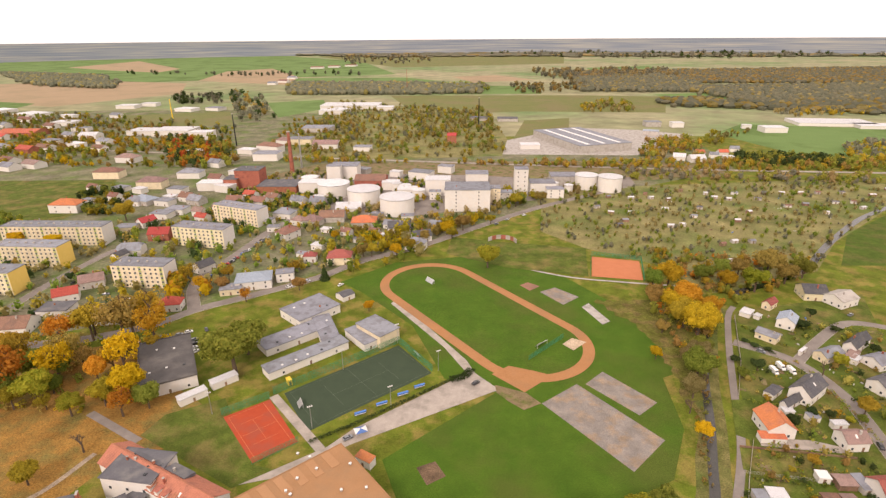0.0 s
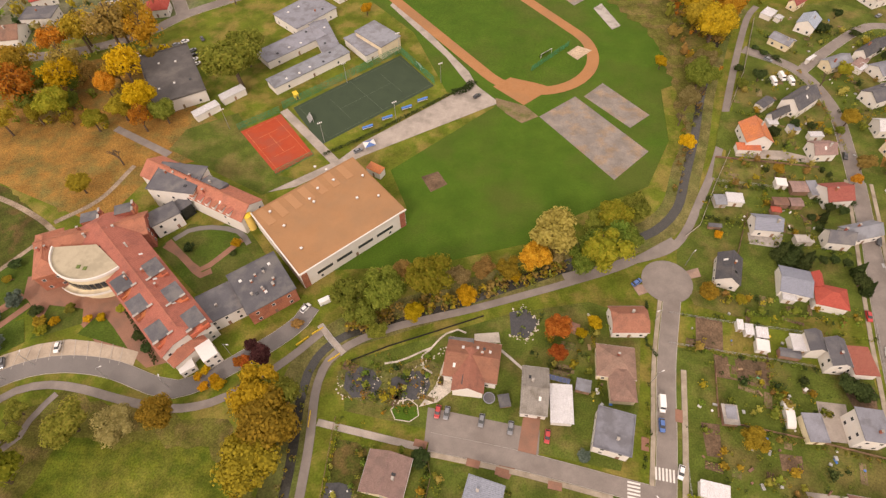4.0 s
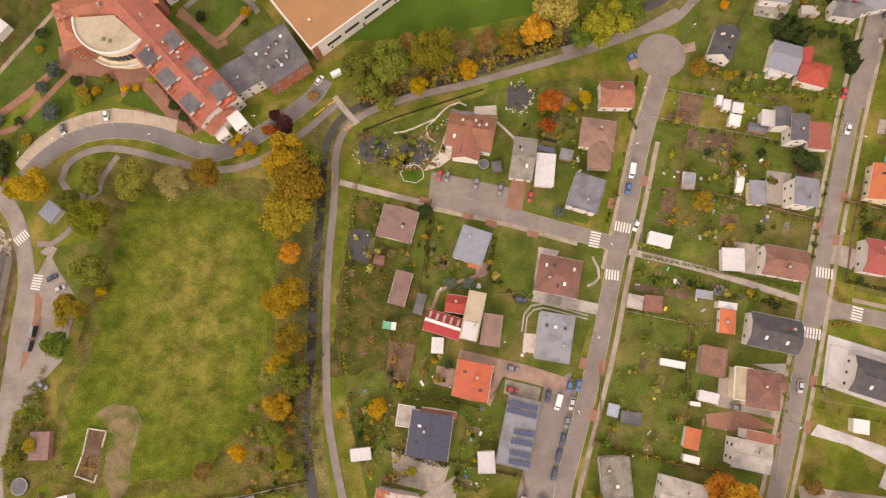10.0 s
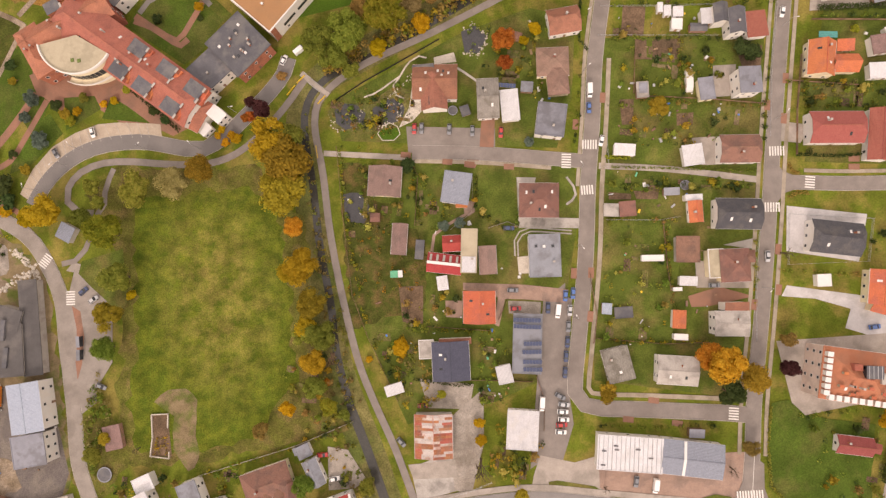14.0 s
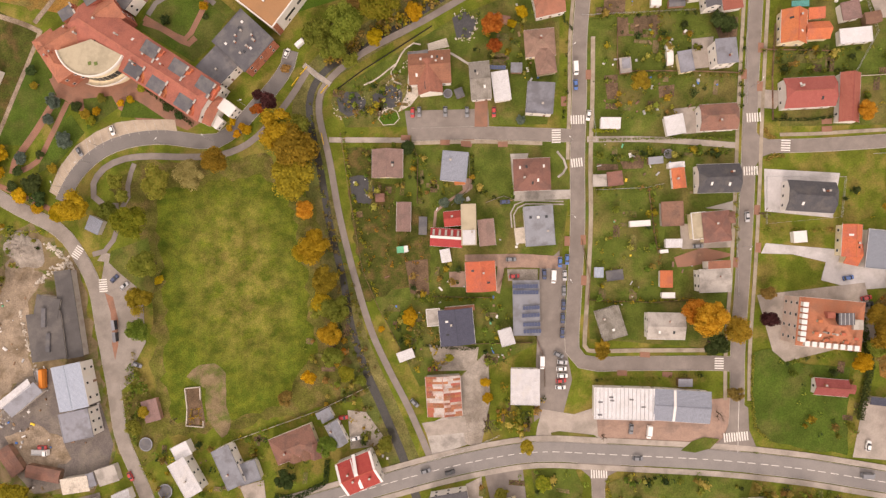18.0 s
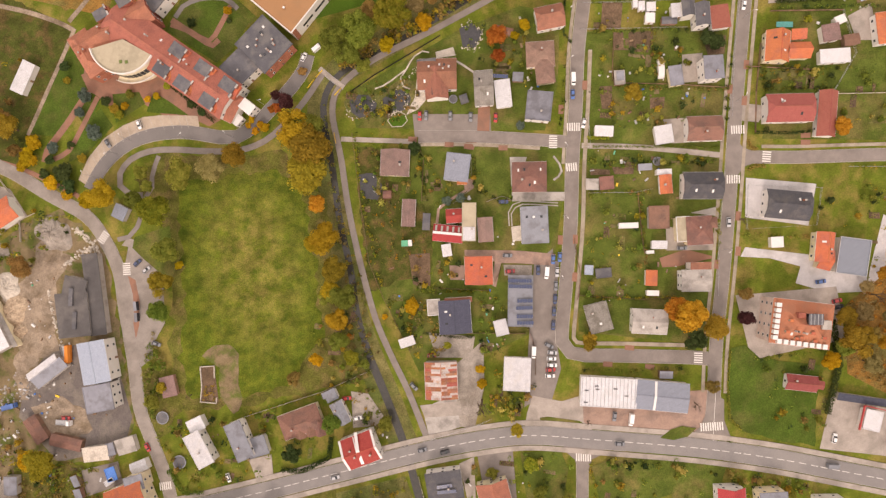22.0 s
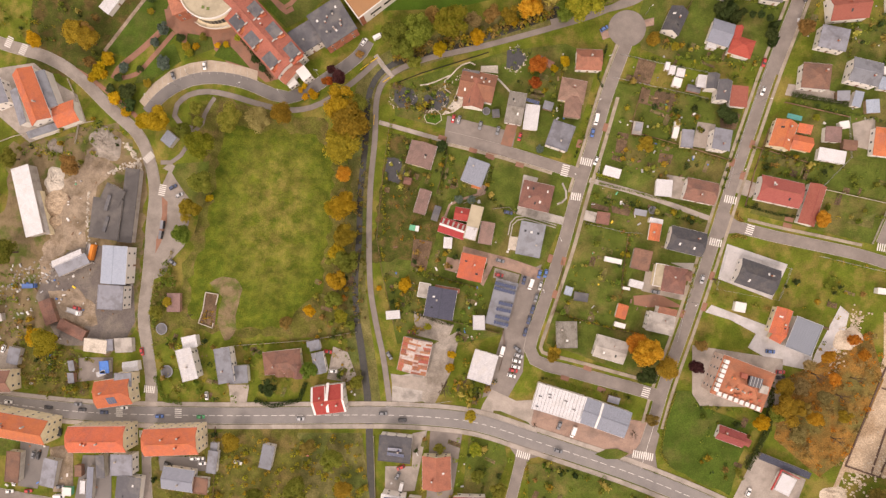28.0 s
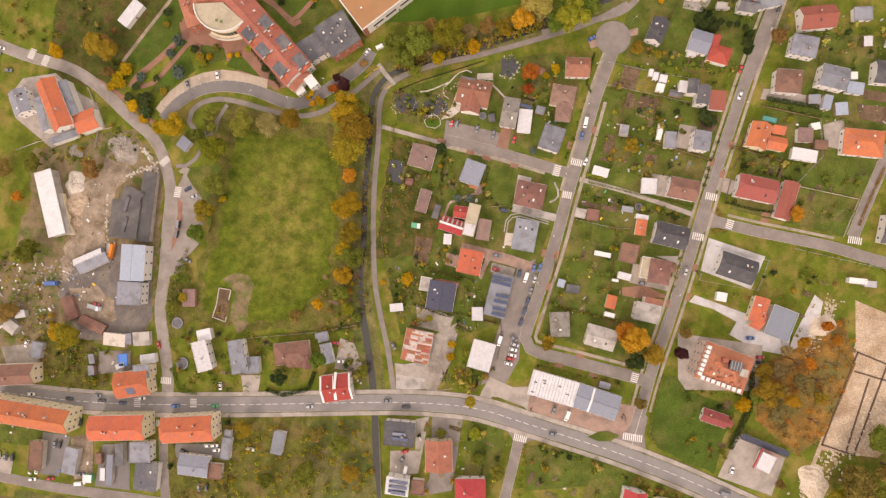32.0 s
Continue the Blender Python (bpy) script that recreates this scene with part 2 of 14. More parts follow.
LITTER = paint("leaf litter", (0.29, 0.148, 0.038), (0.21, 0.128, 0.038), 0.2, 0.97, (0.15, 0.125, 0.04), 0.05, 0.5, 1.6, grain=0.45, mid=0.25)
SOIL = paint("dug soil", (0.13, 0.085, 0.055), (0.17, 0.115, 0.075), 0.4, 0.97, (0.1, 0.07, 0.045), 0.1, 0.7, 2.0, mid=0.25)
SAND = paint("pale sand", (0.4, 0.305, 0.215), (0.48, 0.38, 0.28), 0.3, 0.97, (0.32, 0.23, 0.15), 0.06, 0.5, 1.5, mid=0.15)
GRAVEL = paint("grey gravel", (0.28, 0.25, 0.22), (0.36, 0.32, 0.28), 0.5, 0.97, (0.22, 0.19, 0.16), 0.08, 0.8, 4.0, mid=0.15)
CINDER = paint("cinder track", (0.33, 0.16, 0.072), (0.38, 0.19, 0.088), 0.2, 0.97, (0.3, 0.16, 0.08), 0.05, 0.3, 3.0, grain=0.15)
ASPHALT = paint("worn asphalt", (0.21, 0.185, 0.17), (0.25, 0.22, 0.2), 0.25, 0.92, (0.19, 0.165, 0.15), 0.06, 0.3, 6.0, grain=0.12, mid=0.08)
TARMAC = paint("main road asphalt", (0.205, 0.195, 0.19), (0.235, 0.22, 0.215), 0.2, 0.9, (0.25, 0.235, 0.225), 0.05, 0.3, 6.0, grain=0.12)
PAVING = paint("grey paving", (0.33, 0.29, 0.26), (0.39, 0.345, 0.305), 0.5, 0.9, (0.28, 0.25, 0.22), 0.12, 0.3, 5.0, grain=0.15, mid=0.1)
REDPAVE = paint("red paving blocks", (0.255, 0.135, 0.095), (0.305, 0.163, 0.115), 0.6, 0.9, (0.225, 0.13, 0.095), 0.15, 0.3, 6.0, grain=0.2)
CONCRETE = paint("weathered concrete", (0.36, 0.335, 0.31), (0.43, 0.4, 0.37), 0.4, 0.9, (0.27, 0.25, 0.23), 0.2, 0.3, 4.0, grain=0.15, mid=0.1)
OLDCOURT = paint("cracked court asphalt", (0.245, 0.215, 0.19), (0.2, 0.182, 0.168), 0.35, 0.95, (0.27, 0.205, 0.15), 0.16, 0.4, 3.0, grain=0.3, mid=0.2)
TURF = paint("green artificial turf", (0.042, 0.062, 0.04), (0.052, 0.074, 0.046), 0.2, 0.95, None, 0.05, 0.2, 6.0, grain=0.12)
REDCOURT = paint("red rubber court", (0.36, 0.058, 0.028), (0.41, 0.075, 0.034), 0.3, 0.9, (0.33, 0.075, 0.045), 0.1, 0.15, 6.0, grain=0.12)
WATER = paint("dark stream water", (0.035, 0.035, 0.032), (0.055, 0.052, 0.045), 0.5, 0.2, None, 0.1, 0.08, 3.0)
WHITELINE = paint("white road paint", (0.72, 0.7, 0.67), (0.6, 0.58, 0.55), 1.2, 0.8, None, 0.1, 0.1, 8.0, grain=0.1)
KERB = paint("kerb stone", (0.4, 0.37, 0.34), (0.46, 0.43, 0.39), 0.8, 0.9, None, 0.1, 0.2, 6.0)
ROOF_RED = ribbed("red roof tiles", (0.37, 0.066, 0.055), (0.42, 0.088, 0.068), 0.34, 90)
ROOF_ORANGE = ribbed("orange roof tiles", (0.47, 0.14, 0.068), (0.53, 0.17, 0.082), 0.34, 90, stain=(0.42, 0.14, 0.085))
ROOF_SCHOOL = ribbed("pinkish red metal tiles", (0.355, 0.14, 0.092), (0.405, 0.166, 0.11), 0.36, 90, stain=(0.31, 0.13, 0.09))
ROOF_BROWN = ribbed("brown roof tiles", (0.215, 0.115, 0.088), (0.25, 0.138, 0.105), 0.34, 90, stain=(0.175, 0.105, 0.085))
ROOF_MAROON = ribbed("maroon roof tiles", (0.275, 0.08, 0.068), (0.315, 0.105, 0.085), 0.34, 90)
ROOF_DARK = ribbed("anthracite roof tiles", (0.075, 0.075, 0.085), (0.1, 0.1, 0.11), 0.34, 90, stain=(0.12, 0.115, 0.115))
ROOF_GREY = paint("grey bitumen roof", (0.2, 0.21, 0.24), (0.25, 0.26, 0.295), 0.35, 0.85, (0.17, 0.172, 0.19), 0.2, 0.15, 5.0, vary=0.15, grain=0.12)
ROOF_TAR = paint("black tarred roof", (0.085, 0.08, 0.08), (0.11, 0.105, 0.105), 0.3, 0.85, (0.14, 0.13, 0.125), 0.1, 0.15, 5.0, grain=0.15)
DRIVE = paint("dark drive asphalt", (0.165, 0.155, 0.15), (0.19, 0.178, 0.172), 0.2, 0.9, (0.2, 0.185, 0.178), 0.06, 0.3, 6.0, grain=0.12)
ROOF_FELT = paint("dark grey roofing felt", (0.1, 0.1, 0.112), (0.13, 0.13, 0.142), 0.3, 0.85, (0.16, 0.155, 0.155), 0.15, 0.15, 5.0, vary=0.12, grain=0.15)
ROOF_TAN = paint("tan roof membrane", (0.32, 0.172, 0.086), (0.355, 0.195, 0.1), 0.08, 0.85, (0.3, 0.175, 0.095), 0.05, 0.1, 4.0, grain=0.1, mid=0.08)
ROOF_WHITE = ribbed("white sheet roof", (0.5, 0.5, 0.525), (0.58, 0.58, 0.6), 0.5, 0, 0.5, stain=(0.5, 0.5, 0.51))
ROOF_SHEET = ribbed("weathered white sheet roof", (0.42, 0.42, 0.445), (0.6, 0.6, 0.62), 2.4, 0, 0.6, stain=(0.52, 0.51, 0.51))
ROOF_BLUE = ribbed("pale blue sheet roof", (0.25, 0.3, 0.375), (0.3, 0.35, 0.425), 0.5, 0, 0.5)
ROOF_RUST = ribbed("rusty sheet roof", (0.36, 0.12, 0.075), (0.5, 0.42, 0.38), 0.8, 0, 0.7, stain=(0.3, 0.11, 0.07))
ROOF_PINK = ribbed("faded pinkish roof sheets", (0.255, 0.165, 0.15), (0.3, 0.198, 0.18), 0.34, 90, stain=(0.225, 0.155, 0.14))
WALL_WHITE = paint("white render", (0.62, 0.595, 0.565), (0.69, 0.665, 0.63), 0.4, 0.9, (0.66, 0.62, 0.57), 0.3, 0.1, 5.0, vary=0.06, grain=0.06)
WALL_CREAM = paint("cream render", (0.66, 0.57, 0.4), (0.71, 0.62, 0.44), 0.4, 0.9, (0.58, 0.5, 0.36), 0.3, 0.1, 5.0, vary=0.1, grain=0.06)
WALL_YELLOW = paint("yellow render", (0.76, 0.53, 0.14), (0.8, 0.57, 0.17), 0.4, 0.9, None, 0.3, 0.1, 5.0, grain=0.06)
WALL_GREY = paint("grey render", (0.4, 0.37, 0.34), (0.46, 0.43, 0.39), 0.4, 0.9, (0.34, 0.31, 0.28), 0.3, 0.1, 5.0, vary=0.15, grain=0.08)
BRICK = paint("red brick", (0.32, 0.11, 0.07), (0.38, 0.15, 0.1), 1.5, 0.92, (0.26, 0.1, 0.07), 0.3, 0.3, 9.0, vary=0.1)
TIMBER = paint("weathered timber", (0.22, 0.14, 0.09), (0.28, 0.18, 0.12), 0.8, 0.9, (0.16, 0.11, 0.08), 0.3, 0.4, 8.0, vary=0.25)
PLASTIC_W = paint("white plastic", (0.62, 0.61, 0.6), (0.68, 0.67, 0.66), 0.8, 0.4, None, 0.3, 0.0, 5.0, grain=0.05)
STEEL = paint("galvanised steel", (0.42, 0.43, 0.44), (0.5, 0.5, 0.51), 0.8, 0.45, None, 0.3, 0.0, 5.0, metal=0.7)
SOLAR = paint("solar cells", (0.03, 0.045, 0.1), (0.04, 0.06, 0.13), 0.8, 0.2, None, 0.3, 0.0, 5.0, clear=0.5)
RUBBER = paint("black rubber", (0.02, 0.02, 0.02), (0.03, 0.03, 0.03), 2.0, 0.8, None)
NETTING = paint("green netting", (0.03, 0.2, 0.11), (0.04, 0.26, 0.14), 0.8, 0.9, None)
BARK = paint("bark", (0.09, 0.065, 0.045), (0.13, 0.095, 0.07), 1.5, 0.95, None, 0.3, 0.6, 6.0)
STONE_W = paint("pale garden stone", (0.5, 0.45, 0.39), (0.58, 0.53, 0.46), 0.8, 0.9, (0.4, 0.36, 0.31), 0.3, 0.4, 4.0)
BLUEPL = paint("blue plastic sheet", (0.04, 0.16, 0.5), (0.06, 0.2, 0.56), 0.8, 0.5, None)
GREENPL = paint("green plastic", (0.08, 0.35, 0.2), (0.1, 0.4, 0.24), 0.8, 0.5, None)
YELLOWPL = paint("yellow paint", (0.75, 0.5, 0.03), (0.8, 0.55, 0.05), 0.8, 0.5, None)
GLASS = paint("window glass", (0.03, 0.035, 0.04), (0.05, 0.055, 0.06), 0.6, 0.08, None, 0.3, 0.0, 2.0, vary=0.4)
PANEL_GREEN = paint("green facade panels", (0.36, 0.4, 0.13), (0.41, 0.45, 0.16), 0.5, 0.9, None, 0.3, 0.1, 5.0, grain=0.06)
LEAF = {
    "olive": leafy("olive leaves", (0.158, 0.188, 0.03), (0.228, 0.25, 0.043), (0.31, 0.305, 0.058)),
    "green": leafy("green leaves", (0.119, 0.175, 0.028), (0.175, 0.243, 0.038), (0.249, 0.299, 0.056)),
    "lime": leafy("yellow-green leaves", (0.192, 0.226, 0.023), (0.294, 0.305, 0.032), (0.384, 0.350, 0.040)),
    "yellow": leafy("yellow leaves", (0.4, 0.26, 0.014), (0.55, 0.35, 0.018), (0.65, 0.43, 0.025)),
    "gold": leafy("golden leaves", (0.26, 0.2, 0.026), (0.36, 0.27, 0.032), (0.46, 0.335, 0.04)),
    "amber": leafy("amber yellow leaves", (0.34, 0.235, 0.02), (0.45, 0.3, 0.025), (0.55, 0.37, 0.03)),
    "straw": leafy("pale straw leaves", (0.36, 0.325, 0.075), (0.45, 0.4, 0.1), (0.52, 0.46, 0.13)),
    "orange": leafy("orange leaves", (0.429, 0.181, 0.023), (0.565, 0.249, 0.028), (0.633, 0.339, 0.051)),
    "brown": leafy("brown leaves", (0.23, 0.165, 0.05), (0.32, 0.225, 0.065), (0.41, 0.27, 0.08)),
    "russet": leafy("russet leaves", (0.3, 0.09, 0.02), (0.4, 0.125, 0.024), (0.46, 0.18, 0.035)),
    "purple": leafy("dark purple leaves", (0.06, 0.022, 0.026), (0.09, 0.032, 0.036), (0.12, 0.05, 0.05)),
    "dark": leafy("dark green leaves", (0.040, 0.062, 0.020), (0.056, 0.085, 0.027), (0.079, 0.113, 0.036)),
    "blue": leafy("blue-green needles", (0.1, 0.14, 0.105), (0.14, 0.19, 0.15), (0.19, 0.24, 0.2)),
    "dry": leafy("dry yellow-brown leaves", (0.226, 0.186, 0.068), (0.305, 0.243, 0.096), (0.373, 0.305, 0.136)),
    # paler, greyer leaf tones: the haze of far woods is put into them
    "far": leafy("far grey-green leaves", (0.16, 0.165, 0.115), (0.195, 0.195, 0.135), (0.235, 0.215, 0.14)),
}
LEAF_WORDS = {"olive": "olive green", "green": "fresh green", "lime": "yellow-green", "yellow": "bright yellow", "gold": "golden", "amber": "amber yellow", "orange": "orange autumn",
              "brown": "brown withered", "russet": "russet red", "purple": "dark purple", "dark": "dark green", "blue": "blue-green", "dry": "dry yellow-brown", "straw": "pale straw-yellow", "far": "grey-green"}


# ---- ground pieces ----
LAYER = [0.02]


def patch(name, pts, material, label, z=None, thick=0.06):
    """A flat piece of ground; each one lies a little above those before it."""
    if z is None:
        LAYER[0] += 0.0012
        z = LAYER[0]
    bm = bmesh.new()
    vs = [bm.verts.new((x, y, z)) for x, y in pts]
    f = bm.faces.new(vs)
    if f.normal.z < 0 or f.calc_center_median() and f.calc_area() and sum(a[0] * b[1] - b[0] * a[1] for a, b in zip(pts, pts[1:] + pts[:1])) < 0:
        bmesh.ops.reverse_faces(bm, faces=[f])
    bmesh.ops.triangulate(bm, faces=bm.faces[:])
    me = bpy.data.meshes.new(name)
    bm.to_mesh(me)
    bm.free()
    me.materials.append(material)
    return tagged(new(name, me), label, name.replace("_", " "), "", "structure")


def ragged(pts, amp, seed, step=3.0):
    """The outline with uneven edges."""
    q, out = random.Random(seed), []
    for (x0, y0), (x1, y1) in zip(pts, pts[1:] + pts[:1]):
        d = math.hypot(x1 - x0, y1 - y0)
        for i in range(max(1, int(d / step))):
            u, o = i / max(1, int(d / step)), q.uniform(-amp, amp)
            out.append((x0 + (x1 - x0) * u - (y1 - y0) / d * o, y0 + (y1 - y0) * u + (x1 - x0) / d * o))
    return out


def smooth_line(pts, step=4.0):
    """A curve through the given points."""
    p = [np.array(q, float) for q in pts]
    p = [2 * p[0] - p[1]] + p + [2 * p[-1] - p[-2]]
    out = []
    for a, b, c, d in zip(p, p[1:], p[2:], p[3:]):
        n = max(1, int(np.linalg.norm(c - b) / step))
        for i in range(n):
            u = i / n
            out.append(0.5 * (2 * b + (c - a) * u + (2 * a - 5 * b + 4 * c - d) * u * u + (3 * b - a - 3 * c + d) * u ** 3))
    return out + [p[-2]]


def offsets(line):
    g = np.gradient(np.array(line), axis=0)
    return [np.array((-v[1], v[0])) / max(np.linalg.norm(v), 1e-6) for v in g]


def strip(name, pts, width, material, label, z=None, kerb=0.0, kerb_mat=None, off=0.0, thick=0.0, parent=None):
    """A road or path along a curve, with raised kerbs on both sides where kerb > 0."""
    if z is None:
        LAYER[0] += 0.0012
        z = LAYER[0]
    line = smooth_line(pts)
    nor = offsets(line)
    b = Build()
    n = len(line)
    top = [(*(p + v * (off + s)), z) for p, v in zip(line, nor) for s in (-width / 2, width / 2)]
    b.solid(top, [(2 * i, 2 * i + 2, 2 * i + 3, 2 * i + 1) for i in range(n - 1)])
    if thick:
        for s in (0, 1):
            b.solid([q for i in range(n) for q in (top[2 * i + s], (top[2 * i + s][0], top[2 * i + s][1], z - thick))],
                    [(2 * i, 2 * i + 1, 2 * i + 3, 2 * i + 2) for i in range(n - 1)])
    ob = new(name, b.mesh(material))
    tagged(ob, label, name.replace("_", " "), "", "structure")
    if width > 1 and name not in ("stream_bank", "stream"):
        for p, v in zip(line, nor):
            claim(*(p + v * off), width / 2 + 0.4)
    if kerb:
        for side in (-1, 1):
            k = Build()
            prof = ((width / 2, 0), (width / 2, kerb), (width / 2 + 0.18, kerb), (width / 2 + 0.18, 0))
            rows = [(*(p + v * (off + side * o)), h + 0.01) for p, v in zip(line, nor) for o, h in prof]
            k.solid(rows, [(4 * i + j, 4 * i + 4 + j, 4 * i + 5 + j, 4 * i + j + 1) for i in range(n - 1) for j in range(3)])
            part("kerb", k, kerb_mat or KERB, ob)
    return ob


def dashes(pts, length, gap, width, off, z, parent):
    line = smooth_line(pts, 1.0)
    run = 0.0
    b = Build()
    for p, q in zip(line, line[1:]):
        d = np.linalg.norm(q - p)
        if run % (length + gap) < length:
            v = (q - p) / max(d, 1e-6)
            w = np.array((-v[1], v[0]))
            b.face([(*(p + w * (off - width / 2)), z), (*(q + w * (off - width / 2)), z), (*(q + w * (off + width / 2)), z), (*(p + w * (off + width / 2)), z)])
        run += d
    return part("lane_marking", b, WHITELINE, parent, "white painted lane line")


def crossing(x, y, turn, long, n):
    """Zebra: n bars, each along the road's direction; turn: direction in which one walks across."""
    t = thing("zebra_crossing", x, y, turn, 0.0, "white zebra crossing bars painted on grey asphalt", "crossing", "zebra crossings", "structure")
    for i in range(n):
        o = (i - (n - 1) / 2) * 1.0
        part("painted_bar", Build().slab([(o - 0.27, -long / 2, 0.275), (o + 0.27, -long / 2, 0.275), (o + 0.27, long / 2, 0.275), (o - 0.27, long / 2, 0.275)], 0.004), WHITELINE, t)


# ---- buildings ----
_win = {}


def window_mesh(w, h):
    key = (round(w, 2), round(h, 2))
    if key not in _win:
        f = Build()
        o = [(-w / 2, 0), (w / 2, 0), (w / 2, h), (-w / 2, h)]
        i = [(-w / 2 + 0.1, 0.1), (w / 2 - 0.1, 0.1), (w / 2 - 0.1, h - 0.1), (-w / 2 + 0.1, h - 0.1)]
        p = [(x, 0.0, z) for x, z in o] + [(x, -0.07, z) for x, z in o] + [(x, -0.07, z) for x, z in i] + [(x, -0.03, z) for x, z in i]
        q = [(k, (k + 1) % 4) for k in range(4)]
        f.solid(p, [(a, b, b + 4, a + 4) for a, b in q] + [(a + 4, b + 4, b + 8, a + 8) for a, b in q] + [(a + 8, b + 8, b + 12, a + 12) for a, b in q] + [(12, 13, 14, 15)])
        f.s[-1] = 1
        _win[key] = f.mesh(PLASTIC_W, GLASS)
    return _win[key]


def window(parent, x, y, z, turn, w=1.2, h=1.4):
    o = part("window", window_mesh(w, h), None, parent)
    o.matrix_basis = pose(x, y, z, 0, 0, turn)


def roof_build(kind, L, W, h, rise, over=0.4, thick=0.22):
    """Roof shells in local axes: x along the ridge."""
    b = Build()
    a, c = L / 2 + over, W / 2 + over
    e = h - over * rise / (W / 2)
    top = h + rise

    def shell(pts, faces):
        """The faces on pts, thickened downwards as one closed skin."""
        n = len(pts)
        edges = [(f[i], f[(i + 1) % len(f)]) for f in faces for i in range(len(f))]
        rim = [q for q in edges if (q[1], q[0]) not in edges]
        b.solid(pts + [(x, y, z - thick) for x, y, z in pts], faces + [tuple(n + i for i in reversed(f)) for f in faces] + [(q[1], q[0], q[0] + n, q[1] + n) for q in rim])

    if kind == "gable":
        shell([(-a, -c, e), (a, -c, e), (a, 0, top), (-a, 0, top), (a, c, e), (-a, c, e)], [(0, 1, 2, 3), (3, 2, 4, 5)])
    elif kind == "hip":
        k = max(L / 2 - W / 2, 0.2)
        shell([(-a, -c, e), (a, -c, e), (a, c, e), (-a, c, e), (-k, 0, top), (k, 0, top)], [(0, 1, 5, 4), (1, 2, 5), (2, 3, 4, 5), (3, 0, 4)])
    elif kind == "half":
        k, m, q = L / 2 - W / 5, h + rise * 0.55, W / 2 * 0.45
        shell([(-a, -c, e), (a, -c, e), (a, -q, m), (k, 0, top), (-k, 0, top), (-a, -q, m), (a, c, e), (-a, c, e), (-a, q, m), (a, q, m)],
              [(0, 1, 2, 3, 4, 5), (6, 7, 8, 4, 3, 9), (2, 9, 3), (8, 5, 4)])
    elif kind == "mono":
        b.slab([(-a, -c, h), (a, -c, h), (a, c, h + rise), (-a, c, h + rise)], thick)
    else:
        p, q, z, t = 0.25, 0.2, h + 0.2, h + 0.34 + max(rise, 0.0)
        o = [(-a, -c), (a, -c), (a, c), (-a, c)]
        i = [(-a + p, -c + p), (a - p, -c + p), (a - p, c - p), (-a + p, c - p)]
        pts = [(x, y, h) for x, y in o] + [(x, y, t) for x, y in o] + [(x, y, t) for x, y in i] + [(x, y, z) for x, y in i]
        f = [(3, 2, 1, 0), (12, 13, 14, 15)]
        for k in range(4):
            m = (k + 1) % 4
            f += [(k, m, 4 + m, 4 + k), (4 + k, 4 + m, 8 + m, 8 + k), (8 + k, 8 + m, 12 + m, 12 + k)]
        b.solid(pts, f)
    return b


def walls_build(kind, L, W, h, rise):
    b = Build()
    a, c = L / 2, W / 2
    t = 0.03
    if kind == "gable":
        p = [(-a, -c, 0), (a, -c, 0), (a, c, 0), (-a, c, 0), (-a, -c, h - t), (a, -c, h - t), (a, c, h - t), (-a, c, h - t), (-a, 0, h + rise - 0.25), (a, 0, h + rise - 0.25)]
        b.solid(p, [(0, 1, 5, 4), (2, 3, 7, 6), (1, 2, 6, 9, 5), (3, 0, 4, 8, 7), (4, 5, 9, 8), (6, 7, 8, 9)])
    elif kind == "half":
        m, q = h + rise * 0.5, c * 0.45
        p = [(-a, -c, 0), (a, -c, 0), (a, c, 0), (-a, c, 0), (-a, -c, h - t), (a, -c, h - t), (a, c, h - t), (-a, c, h - t), (-a, -q, m), (-a, q, m), (a, -q, m), (a, q, m)]
        b.solid(p, [(0, 1, 5, 4), (2, 3, 7, 6), (1, 2, 6, 11, 10, 5), (3, 0, 4, 8, 9, 7)])
    elif kind == "mono":
        p = [(-a, -c, 0), (a, -c, 0), (a, c, 0), (-a, c, 0), (-a, -c, h - 0.2), (a, -c, h - 0.2), (a, c, h + rise - 0.22), (-a, c, h + rise - 0.22)]
        b.solid(p, [(0, 1, 5, 4), (2, 3, 7, 6), (1, 2, 6, 5), (3, 0, 4, 7)])
    else:
        b.box(-a, -c, 0, a, c, h - t if kind == "flat" else h - 0.05)
    return b


def roof_z(kind, L, W, h, rise, x, y):
    if kind in ("gable", "half"):
        return h + rise * (1 - abs(y) / (W / 2))
    if kind == "hip":
        return h + rise * min(1 - abs(y) / (W / 2), max(0.0, (L / 2 - abs(x)) / (W / 2)))
    if kind == "mono":
        return h + rise * (y + W / 2) / W
    return h + 0.2


ROOF_WORDS = {"gable": "pitched", "hip": "hipped", "half": "half-hipped", "mono": "lean-to", "flat": "flat"}


